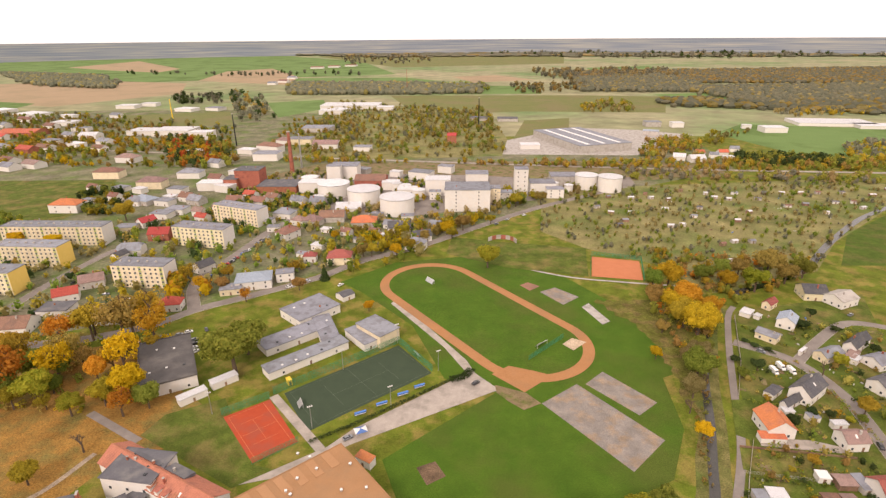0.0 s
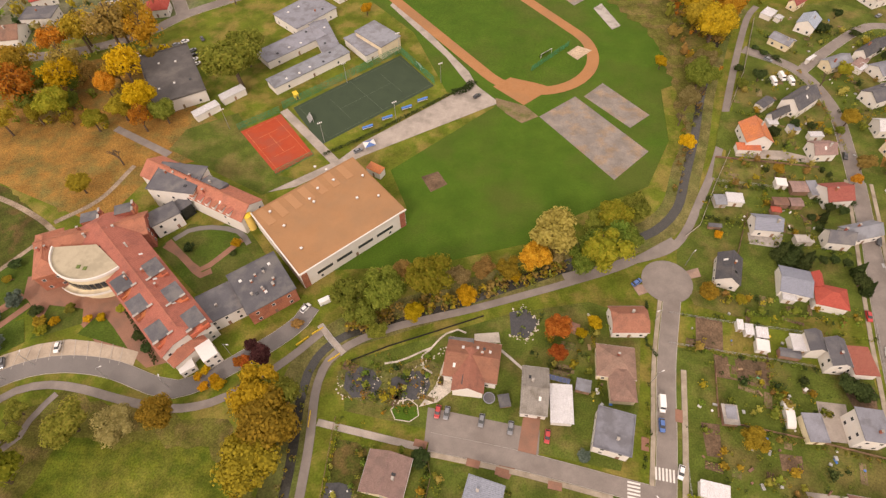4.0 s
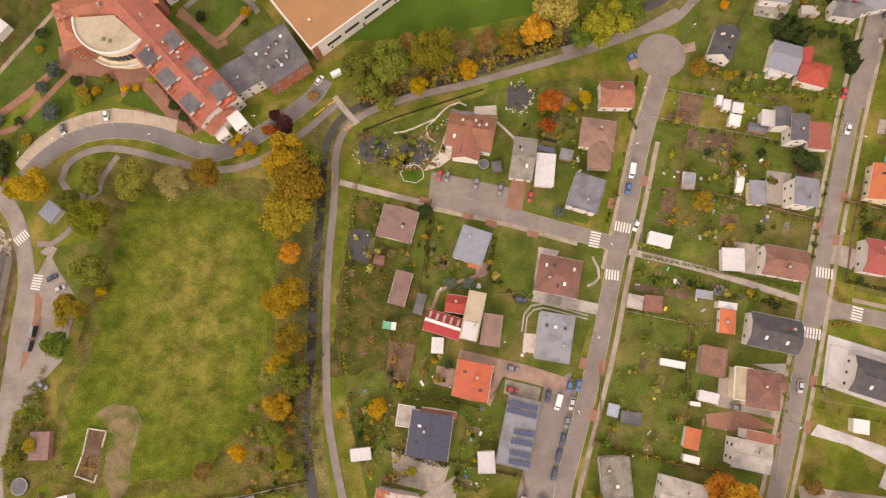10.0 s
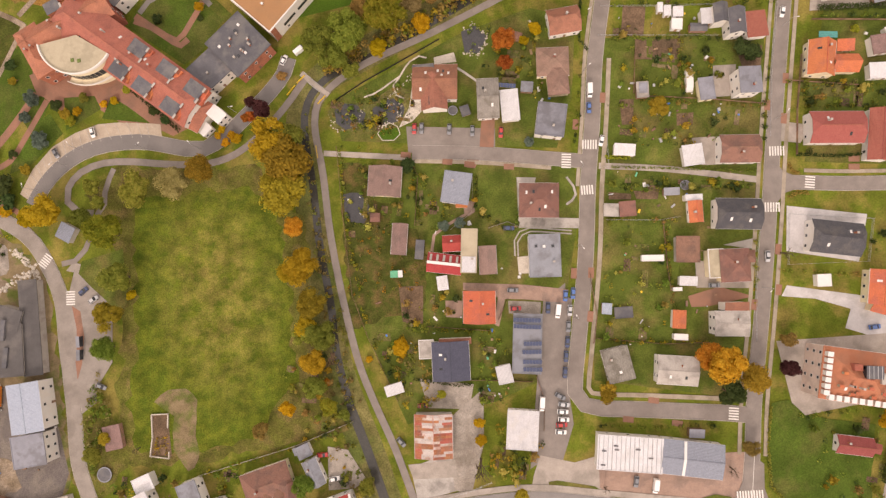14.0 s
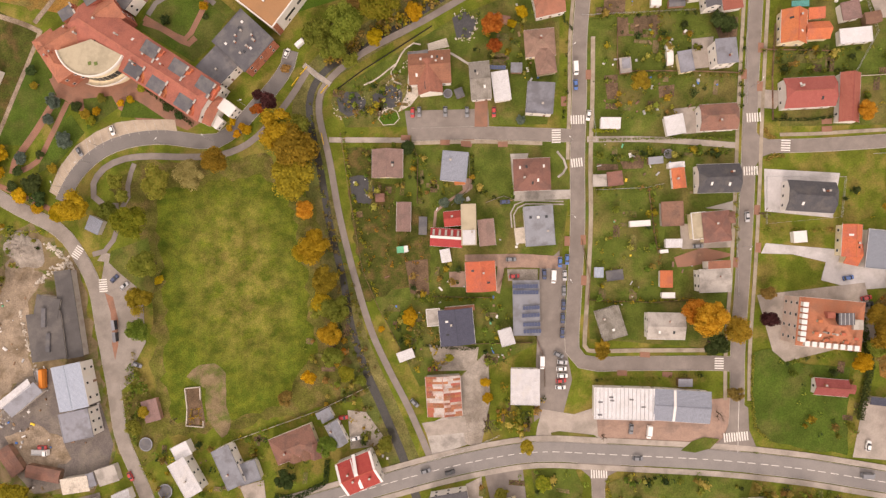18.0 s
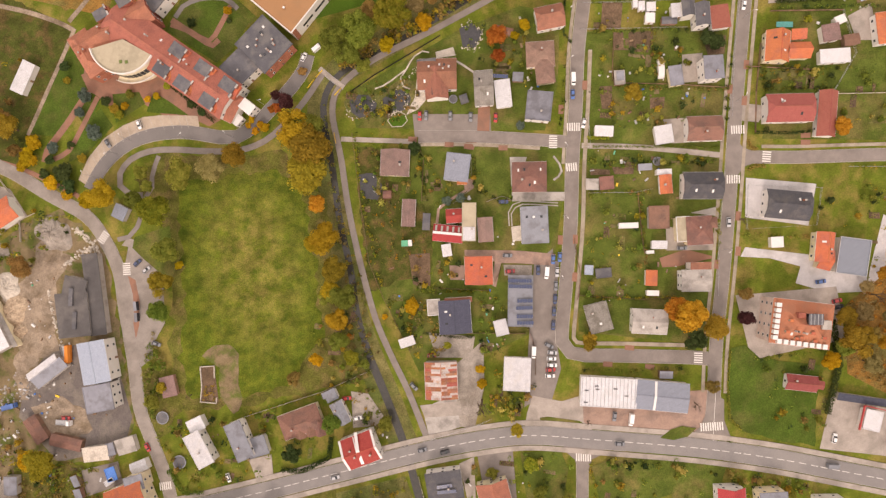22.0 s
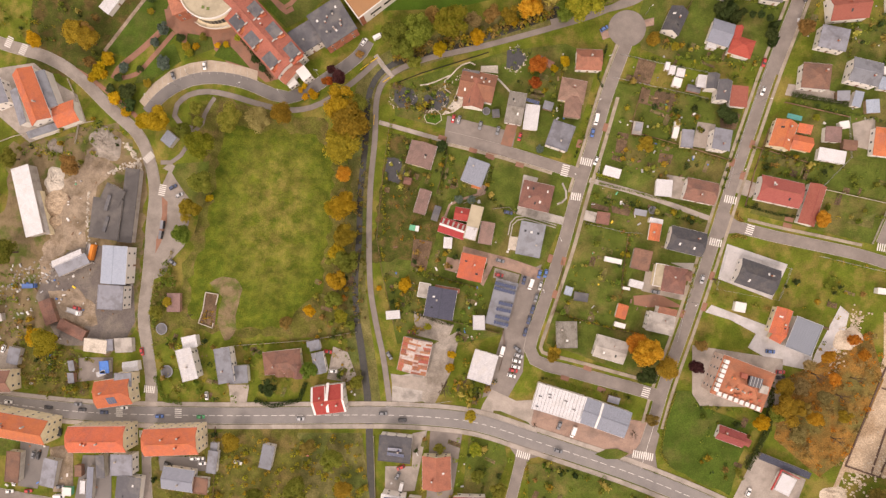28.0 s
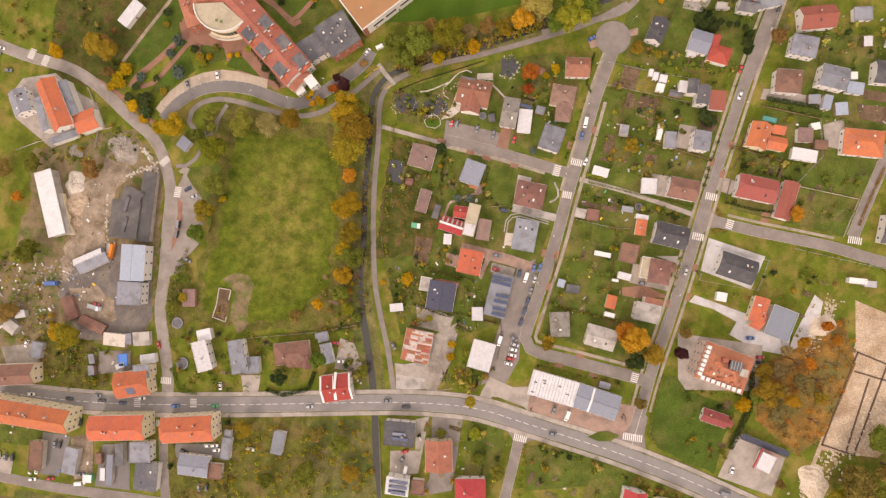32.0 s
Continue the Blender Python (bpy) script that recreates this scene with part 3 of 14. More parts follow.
def house(x, y, L, W, turn, kind, h, rise, roof, wall, name="house", label="", storeys=1, chimneys=1, lights=0, solar=0, win=True, group="", step=3.8, over=0.4, seed=0, parapet=0.0, rim=None):
    """A building with walls, roof, chimneys, windows, door; x axis along the ridge."""
    r = random.Random(int(x * 13 + y * 7) + seed)
    long, wide, spin = (L, W, radians(turn)) if L > W else (W, L, radians(turn + 90))
    for i in range(int(long / wide * 2) + 1):
        u = (i / max(int(long / wide * 2), 1) - 0.5) * max(long - wide, 0)
        claim(x + u * math.cos(spin), y + u * math.sin(spin), wide * 0.62)
    label = label or "%s house with a %s of %s" % (wall.name.replace(" render", "-rendered").replace("red brick", "brick"), ROOF_WORDS[kind] + " roof", roof.name)
    t = thing(name, x, y, turn, 0.0, label, name.replace("_", " ").split(" ")[-1], group)
    part("wall", walls_build(kind, L, W, h, rise), wall, t)
    part("roof", roof_build(kind, L, W, h, parapet if kind == "flat" else rise, over), roof, t)
    if rim:
        part("parapet", rim_build(L, W, h), rim, t)
    if kind in ("gable", "hip", "half") and y < 250:
        k = {"gable": L / 2 + over, "hip": max(L / 2 - W / 2, 0.2), "half": L / 2 - W / 5}[kind]
        part("ridge", Build().box(-k, -0.14, h + rise - 0.05, k, 0.14, h + rise + 0.09), roof, t)
    for i in range(chimneys):
        cx, cy = (r.uniform(-0.3, 0.3)) * L, r.choice((-1, 1)) * r.uniform(0.08, 0.22) * W
        z = roof_z(kind, L, W, h, rise, cx, cy)
        top = max(z + 0.9, h + rise + 0.7) if kind != "flat" else z + 1.0
        c = part("chimney", Build().box(cx - 0.35, cy - 0.3, z - 0.6, cx + 0.35, cy + 0.3, top), BRICK if r.random() < 0.6 else WALL_GREY, t)
        if y < 200:
            part("chimney_cap", Build().box(cx - 0.43, cy - 0.38, top, cx + 0.43, cy + 0.38, top + 0.1), CONCRETE, c)
    for i in range(lights):
        sx, sy = (i + 0.5) / lights * L * 0.8 - 0.4 * L + r.uniform(-0.3, 0.3), r.choice((-1, 1)) * W * r.uniform(0.2, 0.3)
        if kind == "flat":
            q = Build().box(sx - 0.5, sy - 0.5, h + 0.2, sx + 0.5, sy + 0.5, h + 0.55)
        else:
            z0, z1 = roof_z(kind, L, W, h, rise, sx, sy - 0.6), roof_z(kind, L, W, h, rise, sx, sy + 0.6)
            q = Build().slab([(sx - 0.4, sy - 0.6, z0 + 0.12), (sx + 0.4, sy - 0.6, z0 + 0.12), (sx + 0.4, sy + 0.6, z1 + 0.12), (sx - 0.4, sy + 0.6, z1 + 0.12)], 0.15)
        part("skylight", q, PLASTIC_W if r.random() < 0.6 else GLASS, t)
    for i in range(solar):
        sx = (i - (solar - 1) / 2) * 1.15
        y0, y1 = -W * 0.40, -W * 0.12
        if kind == "flat":
            q = Build().slab([(sx - 0.52, -0.9, h + 0.35), (sx + 0.52, -0.9, h + 0.35), (sx + 0.52, 0.8, h + 0.8), (sx - 0.52, 0.8, h + 0.8)], 0.05)
        else:
            z0, z1 = roof_z(kind, L, W, h, rise, 0, y0) + 0.16, roof_z(kind, L, W, h, rise, 0, y1) + 0.16
            q = Build().slab([(sx - 0.52, y0, z0), (sx + 0.52, y0, z0), (sx + 0.52, y1, z1), (sx - 0.52, y1, z1)], 0.05)
        part("solar_panel", q, SOLAR, t)
    if kind in ("gable", "half", "hip") and y < 90:
        e = h - over * rise / (W / 2) - 0.16
        for side in (-1, 1):
            part("gutter", Build().box(-L / 2 - over, side * (W / 2 + over) - 0.09, e - 0.08, L / 2 + over, side * (W / 2 + over) + 0.09, e + 0.1), PLASTIC_W if r.random() < 0.6 else STEEL, t)
    if win and y < 640:
        for s in range(storeys):
            z = 0.9 + s * (h - 0.2) / storeys
            for side, length, other in ((0, L, W), (1, W, L), (2, L, W), (3, W, L)):
                n = max(1, min(int(length / step), 2 if y > 330 else 3 if storeys < 3 else 6))
                way = math.cos(radians(turn + side * 90 - 90 + 90))
                if (y > 330 and way < 0.5) or (y > 150 and way < -0.3) or (y < -60 and way > 0.5):
                    continue
                if chimneys == 0 and storeys == 1 and side in (1, 3):
                    continue
                for i in range(n):
                    u = (i + 0.5) / n * length - length / 2
                    if s == 0 and side == 0 and i == n // 2:
                        part("door", Build().box(u - 0.5, -W / 2 - 0.05, 0.1, u + 0.5, -W / 2 + 0.04, 2.15), TIMBER, t)
                        continue
                    px, py = {0: (u, -other / 2), 1: (other / 2, u), 2: (-u, other / 2), 3: (-other / 2, -u)}[side]
                    window(t, px, py, z, side * 90)
    return t


def wing(t, x, y, L, W, turn, kind, h, rise, roof, wall, over=0.4, rim=None):
    """A lower or crossing wing of a house, with its own walls and roof."""
    m = t.matrix_basis.inverted() @ pose(x, y, 0, 0, 0, turn)
    claim(x, y, min(L, W) * 0.5)
    part("wing_wall", walls_build(kind, L - 0.04, W - 0.04, h, rise), wall, t).matrix_basis = m
    part("wing_roof", roof_build(kind, L, W, h, 0.1 if kind == "flat" else rise, over), roof, t).matrix_basis = m
    if rim:
        part("parapet", rim_build(L, W, h), rim, t).matrix_basis = m


def rim_build(L, W, h, w=0.25, up=0.5):
    a, c, b = L / 2 + 0.42, W / 2 + 0.42, Build()
    return b.box(-a, -c, h - 0.05, a, -c + w, h + up).box(-a, c - w, h - 0.05, a, c, h + up).box(-a, -c + w, h - 0.05, -a + w, c - w, h + up).box(a - w, -c + w, h - 0.05, a, c - w, h + up)


def trampoline(x, y, r=1.9):
    t = thing("trampoline", x, y, 0, 0, "round dark trampoline with a padded rim on legs", "trampoline", "trampolines")
    part("mat", Build().tube(0, 0, 0.8, 0.86, r * 0.88, n=20), ROOF_FELT, t)
    part("rim", Build().sector(r, 0.8, 0.95, 0, 360, 20, r0=r * 0.86), ROOF_GREY, t)
    for i in range(4):
        part("leg", Build().tube(r * 0.9 * math.cos(1.571 * i), r * 0.9 * math.sin(1.571 * i), 0.02, 0.85, 0.05, n=6), STEEL, t)
    return t


def roof_sheets(t, L, W, h, rise, n, seed):
    """Loose sheets laid side by side down both slopes of an old roof, some rusty and some bare."""
    q = random.Random(seed)
    for side in (-1, 1):
        for i in range(n):
            x0, x1 = -L / 2 - 0.35 + i * (L + 0.7) / n, -L / 2 - 0.35 + (i + 1) * (L + 0.7) / n - 0.03
            up = q.uniform(0.03, 0.09)
            cuts = [0.0, q.uniform(0.3, 0.7), 1.04]
            for a, b in zip(cuts, cuts[1:]):
                ya, yb = side * W / 2 * a, side * W / 2 * b
                za, zb = h + rise * (1 - a) + up, h + rise * (1 - b) + up
                quad = [(x0, ya, za), (x1, ya, za), (x1, yb, zb), (x0, yb, zb)]
                part("roof_sheet", Build().slab(quad if side > 0 else quad[::-1], 0.02), SHEET_BARE if q.random() < (0.5 if a < 0.2 else 0.22) else SHEET_RUST, t)


def shed(x, y, L, W, turn, kind, h, rise, roof, wall, label="", name="shed"):
    """A garden shed, garage or outbuilding with a door."""
    claim(x, y, min(L, W) * 0.6)
    label = label or "small %s %s with a %s roof of %s" % (wall.name.split(" ")[-1], name.replace("_", " "), ROOF_WORDS[kind], roof.name)
    t = thing(name, x, y, turn, 0.0, label, name.replace("_", " "))
    part("wall", walls_build(kind, L, W, h, rise), wall, t)
    part("roof", roof_build(kind, L, W, h, 0.0 if kind == "flat" else rise, 0.2, 0.1), roof, t)
    part("door", Build().box(-0.5, -W / 2 - 0.04, 0.03, 0.5, -W / 2 + 0.03, min(2.0, h - 0.35)), TIMBER, t)
    return t


# ---- trees ----
def lobes(r, seed, n, tall):
    q = random.Random(seed)
    out = []
    for i in range(n):
        a, e = q.uniform(0, 2 * math.pi), q.uniform(-0.3, 1.0)
        d = q.uniform(0.25, 0.68)
        out.append((d * math.cos(a) * r, d * math.sin(a) * r, tall * (0.56 + 0.24 * e * q.uniform(0.6, 1.0)), r * q.uniform(0.2, 0.42)))
    return out


def crown_mesh(seed, leaf, count=900, kind="round", size=0.1):
    """A crown one metre in radius and two high, of small leaf sprays round several boughs, with gaps."""
    q = random.Random(seed)
    v, f = [], []

    def spray(p, d, s):
        up = Vector((q.gauss(0, 1), q.gauss(0, 1), q.gauss(0, 1) + 0.4)).normalized()
        nrm = (Vector(d) * 0.95 + up * 0.55).normalized()
        a = nrm.orthogonal().normalized()
        b = nrm.cross(a)
        ang = q.uniform(0, 6.28)
        a, b = a * math.cos(ang) + b * math.sin(ang), b * math.cos(ang) - a * math.sin(ang)
        n = len(v)
        c = Vector(p)
        for k, (i, j) in enumerate(((1.1, 0.1), (0.35, 0.75), (-0.7, 0.6), (-0.9, -0.35), (0.1, -0.85))):
            v.append(tuple(c + a * i * s * q.uniform(0.7, 1.2) + b * j * s * q.uniform(0.7, 1.2) + nrm * s * q.uniform(-0.25, 0.25)))
        f.append((n, n + 1, n + 2, n + 3, n + 4))

    if kind == "cone":
        for i in range(count):
            u = q.random() ** 0.6
            z = 0.12 + 1.85 * (1 - u)
            rad = u * (0.75 + 0.25 * math.sin(z * 16 + seed)) * q.uniform(0.7, 1.0) ** 0.5
            a = q.uniform(0, 6.283)
            spray((rad * math.cos(a), rad * math.sin(a), z), (math.cos(a), math.sin(a), 0.35), size * q.uniform(0.7, 1.1))
        return mesh_of(v, f, "crown", (leaf,))
    ls = lobes(1.0, seed, 24, 2.0)
    ls.append((0, 0, 1.25, 0.6))
    bm = bmesh.new()
    if kind != "airy":
        bmesh.ops.create_icosphere(bm, subdivisions=1, radius=1.0)
    for x, y, z, r in ls if kind != "airy" else ():
        n = len(v)
        v += [(x + p.co.x * r * q.uniform(0.5, 0.85), y + p.co.y * r * q.uniform(0.5, 0.85), z + p.co.z * r * q.uniform(0.5, 0.8)) for p in bm.verts]
        f += [tuple(n + p.index for p in t.verts) for t in bm.faces]
    bm.free()
    for i in range(count):
        x, y, z, r = q.choice(ls)
        d = Vector((q.gauss(0, 1), q.gauss(0, 1), q.gauss(0, 1) + 0.25)).normalized()
        rad = r * q.uniform(0.5, 1.0) ** 0.4 * q.uniform(0.9, 1.12)
        spray((x + d.x * rad, y + d.y * rad, z + d.z * rad * 0.85), d, size * q.uniform(0.6, 1.15))
    return mesh_of(v, f, "crown", (leaf,))


def trunk_mesh(seed, bare=False):
    """Tapered trunk with limbs; two metres high for a crown one metre in radius."""
    q = random.Random(seed)
    b = Build()

    def limb(p, d, length, r, depth):
        n = 6
        e = p + d * length
        a = d.orthogonal().normalized()
        c = d.cross(a)
        ring = [(math.cos(6.283 * i / n), math.sin(6.283 * i / n)) for i in range(n)]
        b.solid([tuple(p + (a * i + c * j) * r) for i, j in ring] + [tuple(e + (a * i + c * j) * r * 0.6) for i, j in ring],
                [(i, (i + 1) % n, (i + 1) % n + n, i + n) for i in range(n)])
        if depth:
            for k in range(4 if bare else 3):
                w = Vector((q.gauss(0, 1), q.gauss(0, 1), q.uniform(0.2, 1.2))).normalized()
                limb(p + d * length * q.uniform(0.6, 1.0), (d * 0.8 + w).normalized(), length * q.uniform(0.5, 0.75), r * 0.5, depth - 1)
    limb(Vector((0, 0, 0)), Vector((0.03, 0.02, 1)).normalized(), 0.85, 0.075, 3 if bare else 2)
    return b.mesh(BARK)


_stock = {}


def tree(x, y, r, h, leaf="olive", kind="round"):
    """kind: round, cone, bush or bare."""
    i = int(abs(x * 3.7 + y * 5.3)) % 3
    big = "big" if r > 4.2 and kind == "round" else ""
    key = (leaf, kind, i, big)
    if key not in _stock:
        _stock[key] = (
            None if kind == "bare" else crown_mesh(i * 17 + len(leaf), LEAF[leaf], {"round": 2600, "cone": 900, "bush": 800, "airy": 2100}[kind] + (2600 if big else 0), kind, {"round": 0.074, "cone": 0.13, "bush": 0.135, "airy": 0.055}[kind] * (0.72 if big else 1)),
            trunk_mesh(i + 40, kind in ("bare", "airy")),
        )
    crown, trunk = _stock[key]
    words = {"round": "broad tree with a %s crown", "cone": "narrow conifer with %s needles", "bush": "low garden shrub with %s leaves", "bare": "almost bare tree with thin twigs%s", "airy": "tall thinning tree with %s leaves"}[kind] % (LEAF_WORDS[leaf] if kind != "bare" else "")
    t = thing({"bush": "shrub", "cone": "conifer"}.get(kind, "tree"), x, y, (x * 37 + y * 91) % 360, 0, words, "shrub" if kind == "bush" else "tree", "trees and shrubs")
    low = -0.25 if kind == "bush" else (-0.1 if kind == "cone" else 0.0)
    o = part("trunk", trunk, None, t)
    o.scale = (r, r, h / 2 * (0.75 if kind == "cone" else 1.0))
    if crown:
        o = part("crown", crown, None, t)
        o.scale, o.location = (r, r, h / 2 * (1 - low * 0.5)), (0, 0, low * h / 2)
    return t


def thicket(name, pts, n, sizes, leaves, label, seed=1, step=None, leafs=34):
    """Many small clumps of leaves over an outline, as one mesh: woods and scrub that nobody counts."""
    q = random.Random(seed)
    xs, ys = [p[0] for p in pts], [p[1] for p in pts]

    def inside(x, y):
        c = False
        for (x0, y0), (x1, y1) in zip(pts, pts[1:] + pts[:1]):
            if (y0 > y) != (y1 > y) and x < (x1 - x0) * (y - y0) / (y1 - y0) + x0:
                c = not c
        return c
    v, f, s = [], [], []
    made = 0
    while made < n:
        x, y = q.uniform(min(xs), max(xs)), q.uniform(min(ys), max(ys))
        r = q.uniform(*sizes)
        if not inside(x, y) or not is_free(x, y, r * 0.6):
            made += 0.02
            continue
        made += 1
        slot = q.randrange(len(leaves))
        for i in range(leafs):
            d = Vector((q.gauss(0, 1), q.gauss(0, 1), q.gauss(0, 1) + 0.3)).normalized()
            c = Vector((x, y, r * 0.85)) + Vector((d.x * r, d.y * r, d.z * r)) * q.uniform(0.6, 1.05)
            up = (d + Vector((q.gauss(0, 0.6), q.gauss(0, 0.6), q.gauss(0, 0.6) + 0.2))).normalized()
            a = up.orthogonal().normalized() * r * q.uniform(0.22, 0.42)
            b = up.cross(a)
            k = len(v)
            v += [tuple(c + a), tuple(c + b * 0.9), tuple(c - a * 0.8), tuple(c - b)]
            f.append((k, k + 1, k + 2, k + 3))
            s.append(slot)
    return tagged(new(name, mesh_of(v, f, name, [LEAF[c] for c in leaves], s)), label, name.replace("_", " "), "", "stuff")


def inside(pts, x, y):
    c = False
    for (x0, y0), (x1, y1) in zip(pts, pts[1:] + pts[:1]):
        if (y0 > y) != (y1 > y) and x < (x1 - x0) * (y - y0) / (y1 - y0) + x0:
            c = not c
    return c


def grove(name, pts, n, sizes, leaves, label, seed=1, tall=1.25):
    """Town trees and copses: ragged crowns of sprays round a dense middle, as one uncounted mesh."""
    q, g = random.Random(seed), np.random.default_rng(seed)
    bm = bmesh.new()
    bmesh.ops.create_icosphere(bm, subdivisions=1, radius=1.0)
    ball = np.array([p.co[:] for p in bm.verts])
    tri = [[p.index for p in t.verts] for t in bm.faces]
    bm.free()
    xs, ys = [p[0] for p in pts], [p[1] for p in pts]
    v, f, s = [], [], []
    made = tries = 0
    while made < n and tries < n * 40:
        tries += 1
        x, y = q.uniform(min(xs), max(xs)), q.uniform(min(ys), max(ys))
        r = q.uniform(*sizes)
        if not inside(pts, x, y) or not is_free(x, y, r * 0.7):
            continue
        made += 1
        slot, mid, up = q.randrange(len(leaves)), np.array((x, y, r * tall * 0.9)), q.uniform(0.85, 1.25) * tall
        k = len(v)
        v += (ball * (1 + g.uniform(-0.35, 0.25, (12, 1))) * (r * 0.68, r * 0.68, r * 0.7 * up) + mid).tolist()
        f += [[i + k for i in t] for t in tri]
        s += [slot] * 20
        d = g.normal(size=(30, 3)) + (0, 0, 0.35)
        d /= np.linalg.norm(d, axis=1)[:, None]
        c = mid + d * (r, r, r * up) * g.uniform(0.6, 1.05, (30, 1))
        w = d + g.normal(size=(30, 3)) * 0.6
        w /= np.linalg.norm(w, axis=1)[:, None]
        e = np.cross(w, (0.31, 0.52, 0.79))
        e *= (r * g.uniform(0.2, 0.38, 30) / np.linalg.norm(e, axis=1))[:, None]
        o = np.cross(w, e)
        k = len(v)
        v += np.stack([c + e, c + o * 0.9, c - e * 0.8, c - o], 1).reshape(-1, 3).tolist()
        f += [[k + 4 * i, k + 4 * i + 1, k + 4 * i + 2, k + 4 * i + 3] for i in range(30)]
        s += [slot] * 30
    return tagged(new(name, mesh_of(v, f, name, [LEAF[c] for c in leaves], s)), label, name.replace("_", " "), "", "stuff")


def plot_edge(pts, n, leaves, seed):
    return thicket("plot_shrubs", pts, n, (0.35, 0.95), leaves, "loose shrubs along the edge of a garden plot", seed, None, 16)


def low_plants(pts, n, most, seed):
    return thicket("garden_plants", pts, n, (0.45, most), ["green", "olive", "dark", "olive", "green", "gold"], "low garden plants and bushes in mixed autumn colours", seed, None, 11)


def young_bushes(pts, n, seed):
    return grove("garden_bushes", pts, n, (0.7, 1.9), ["olive", "green", "gold", "dark", "brown", "straw"], "scattered shrubs and young fruit trees of the gardens", seed, 1.1)


def bay_line(pts):
    return strip("bay_line", pts, 0.16, KERB, "pale line between parking bays", 0.27)


def canopy(name, pts, cell, height, leaves, label, seed=1):
    """A closed wood seen from afar: crown beside crown, each a ragged cone on its own, with a broken edge."""
    q = random.Random(seed)
    xs, ys = [p[0] for p in pts], [p[1] for p in pts]
    v, f, s = [], [], []
    for i in range(int((max(xs) - min(xs)) / cell) + 1):
        for j in range(int((max(ys) - min(ys)) / cell) + 1):
            x, y = min(xs) + (i + q.uniform(-0.5, 0.5)) * cell, min(ys) + (j + q.uniform(-0.5, 0.5)) * cell
            if not inside(pts, x + q.gauss(0, cell), y + q.gauss(0, cell)) or q.random() < 0.06 or not is_free(x, y, cell * 0.5):
                continue
            h, r, k = height * q.uniform(0.65, 1.15), cell * q.uniform(0.6, 0.95), len(v)
            turn = q.uniform(0, 1)
            for z, u in ((0.12, 0.8), (0.55, 1.0), (0.85, 0.6)):
                v += [(x + r * u * q.uniform(0.8, 1.15) * math.cos(a + turn), y + r * u * q.uniform(0.8, 1.15) * math.sin(a + turn), h * z * q.uniform(0.9, 1.1)) for a in (0, 1.257, 2.513, 3.77, 5.027)]
            v.append((x + q.uniform(-0.2, 0.2) * r, y + q.uniform(-0.2, 0.2) * r, h))
            f += [(k + o + a, k + o + (a + 1) % 5, k + o + 5 + (a + 1) % 5, k + o + 5 + a) for o in (0, 5) for a in range(5)] + [(k + 10 + a, k + 10 + (a + 1) % 5, k + 15) for a in range(5)]
            s += [q.randrange(len(leaves))] * 15
    return tagged(new(name, mesh_of(v, f, name, [LEAF[c] for c in leaves], s)), label, name.replace("_", " "), "", "stuff")


# ---- vehicles ----
def car_paint(name, c):
    return paint("car paint " + name, c, tuple(k * 1.05 for k in c), 0.5, 0.3, None, 0.1, 0.0, 3.0, grain=0.04, clear=0.6)


CAR = {k: car_paint(k, c) for k, c in (("white", (0.72, 0.72, 0.72)), ("silver", (0.42, 0.43, 0.45)), ("grey", (0.17, 0.18, 0.2)), ("black", (0.03, 0.03, 0.035)), ("red", (0.42, 0.03, 0.03)),
                                       ("blue", (0.05, 0.13, 0.36)), ("navy", (0.03, 0.05, 0.12)), ("green", (0.04, 0.32, 0.12)), ("orange", (0.75, 0.22, 0.03)), ("yellow", (0.8, 0.55, 0.05)))}
_cars = {}


def wheel(parent, x, y, r=0.32):
    if "wheel" not in _cars:
        _cars["wheel"] = Build().tube(0, 0, -0.1, 0.1, 0.32, n=14).tube(0, 0, -0.105, 0.105, 0.19, n=10, slot=1).mesh(RUBBER, STEEL)
    o = part("wheel", _cars["wheel"], None, parent)
    o.matrix_basis = pose(x, y, r, 90, 0, 0) @ Matrix.Diagonal((r / 0.32, r / 0.32, 1, 1))


def loft(rows):
    """A hull through cross sections (x, half width, z low, z high, half width at top)."""
    b = Build()
    p = []
    for x, w, lo, hi, wt in rows:
        p += [(x, -w, lo), (x, -w, lo + (hi - lo) * 0.55), (x, -wt, hi), (x, wt, hi), (x, w, lo + (hi - lo) * 0.55), (x, w, lo)]
    n = len(rows)
    f = [(6 * i + j, 6 * i + (j + 1) % 6, 6 * i + 6 + (j + 1) % 6, 6 * i + 6 + j) for i in range(n - 1) for j in range(6)]
    return b.solid(p, [q[::-1] for q in f] + [tuple(range(6)), tuple(range(6 * n - 1, 6 * n - 7, -1))])


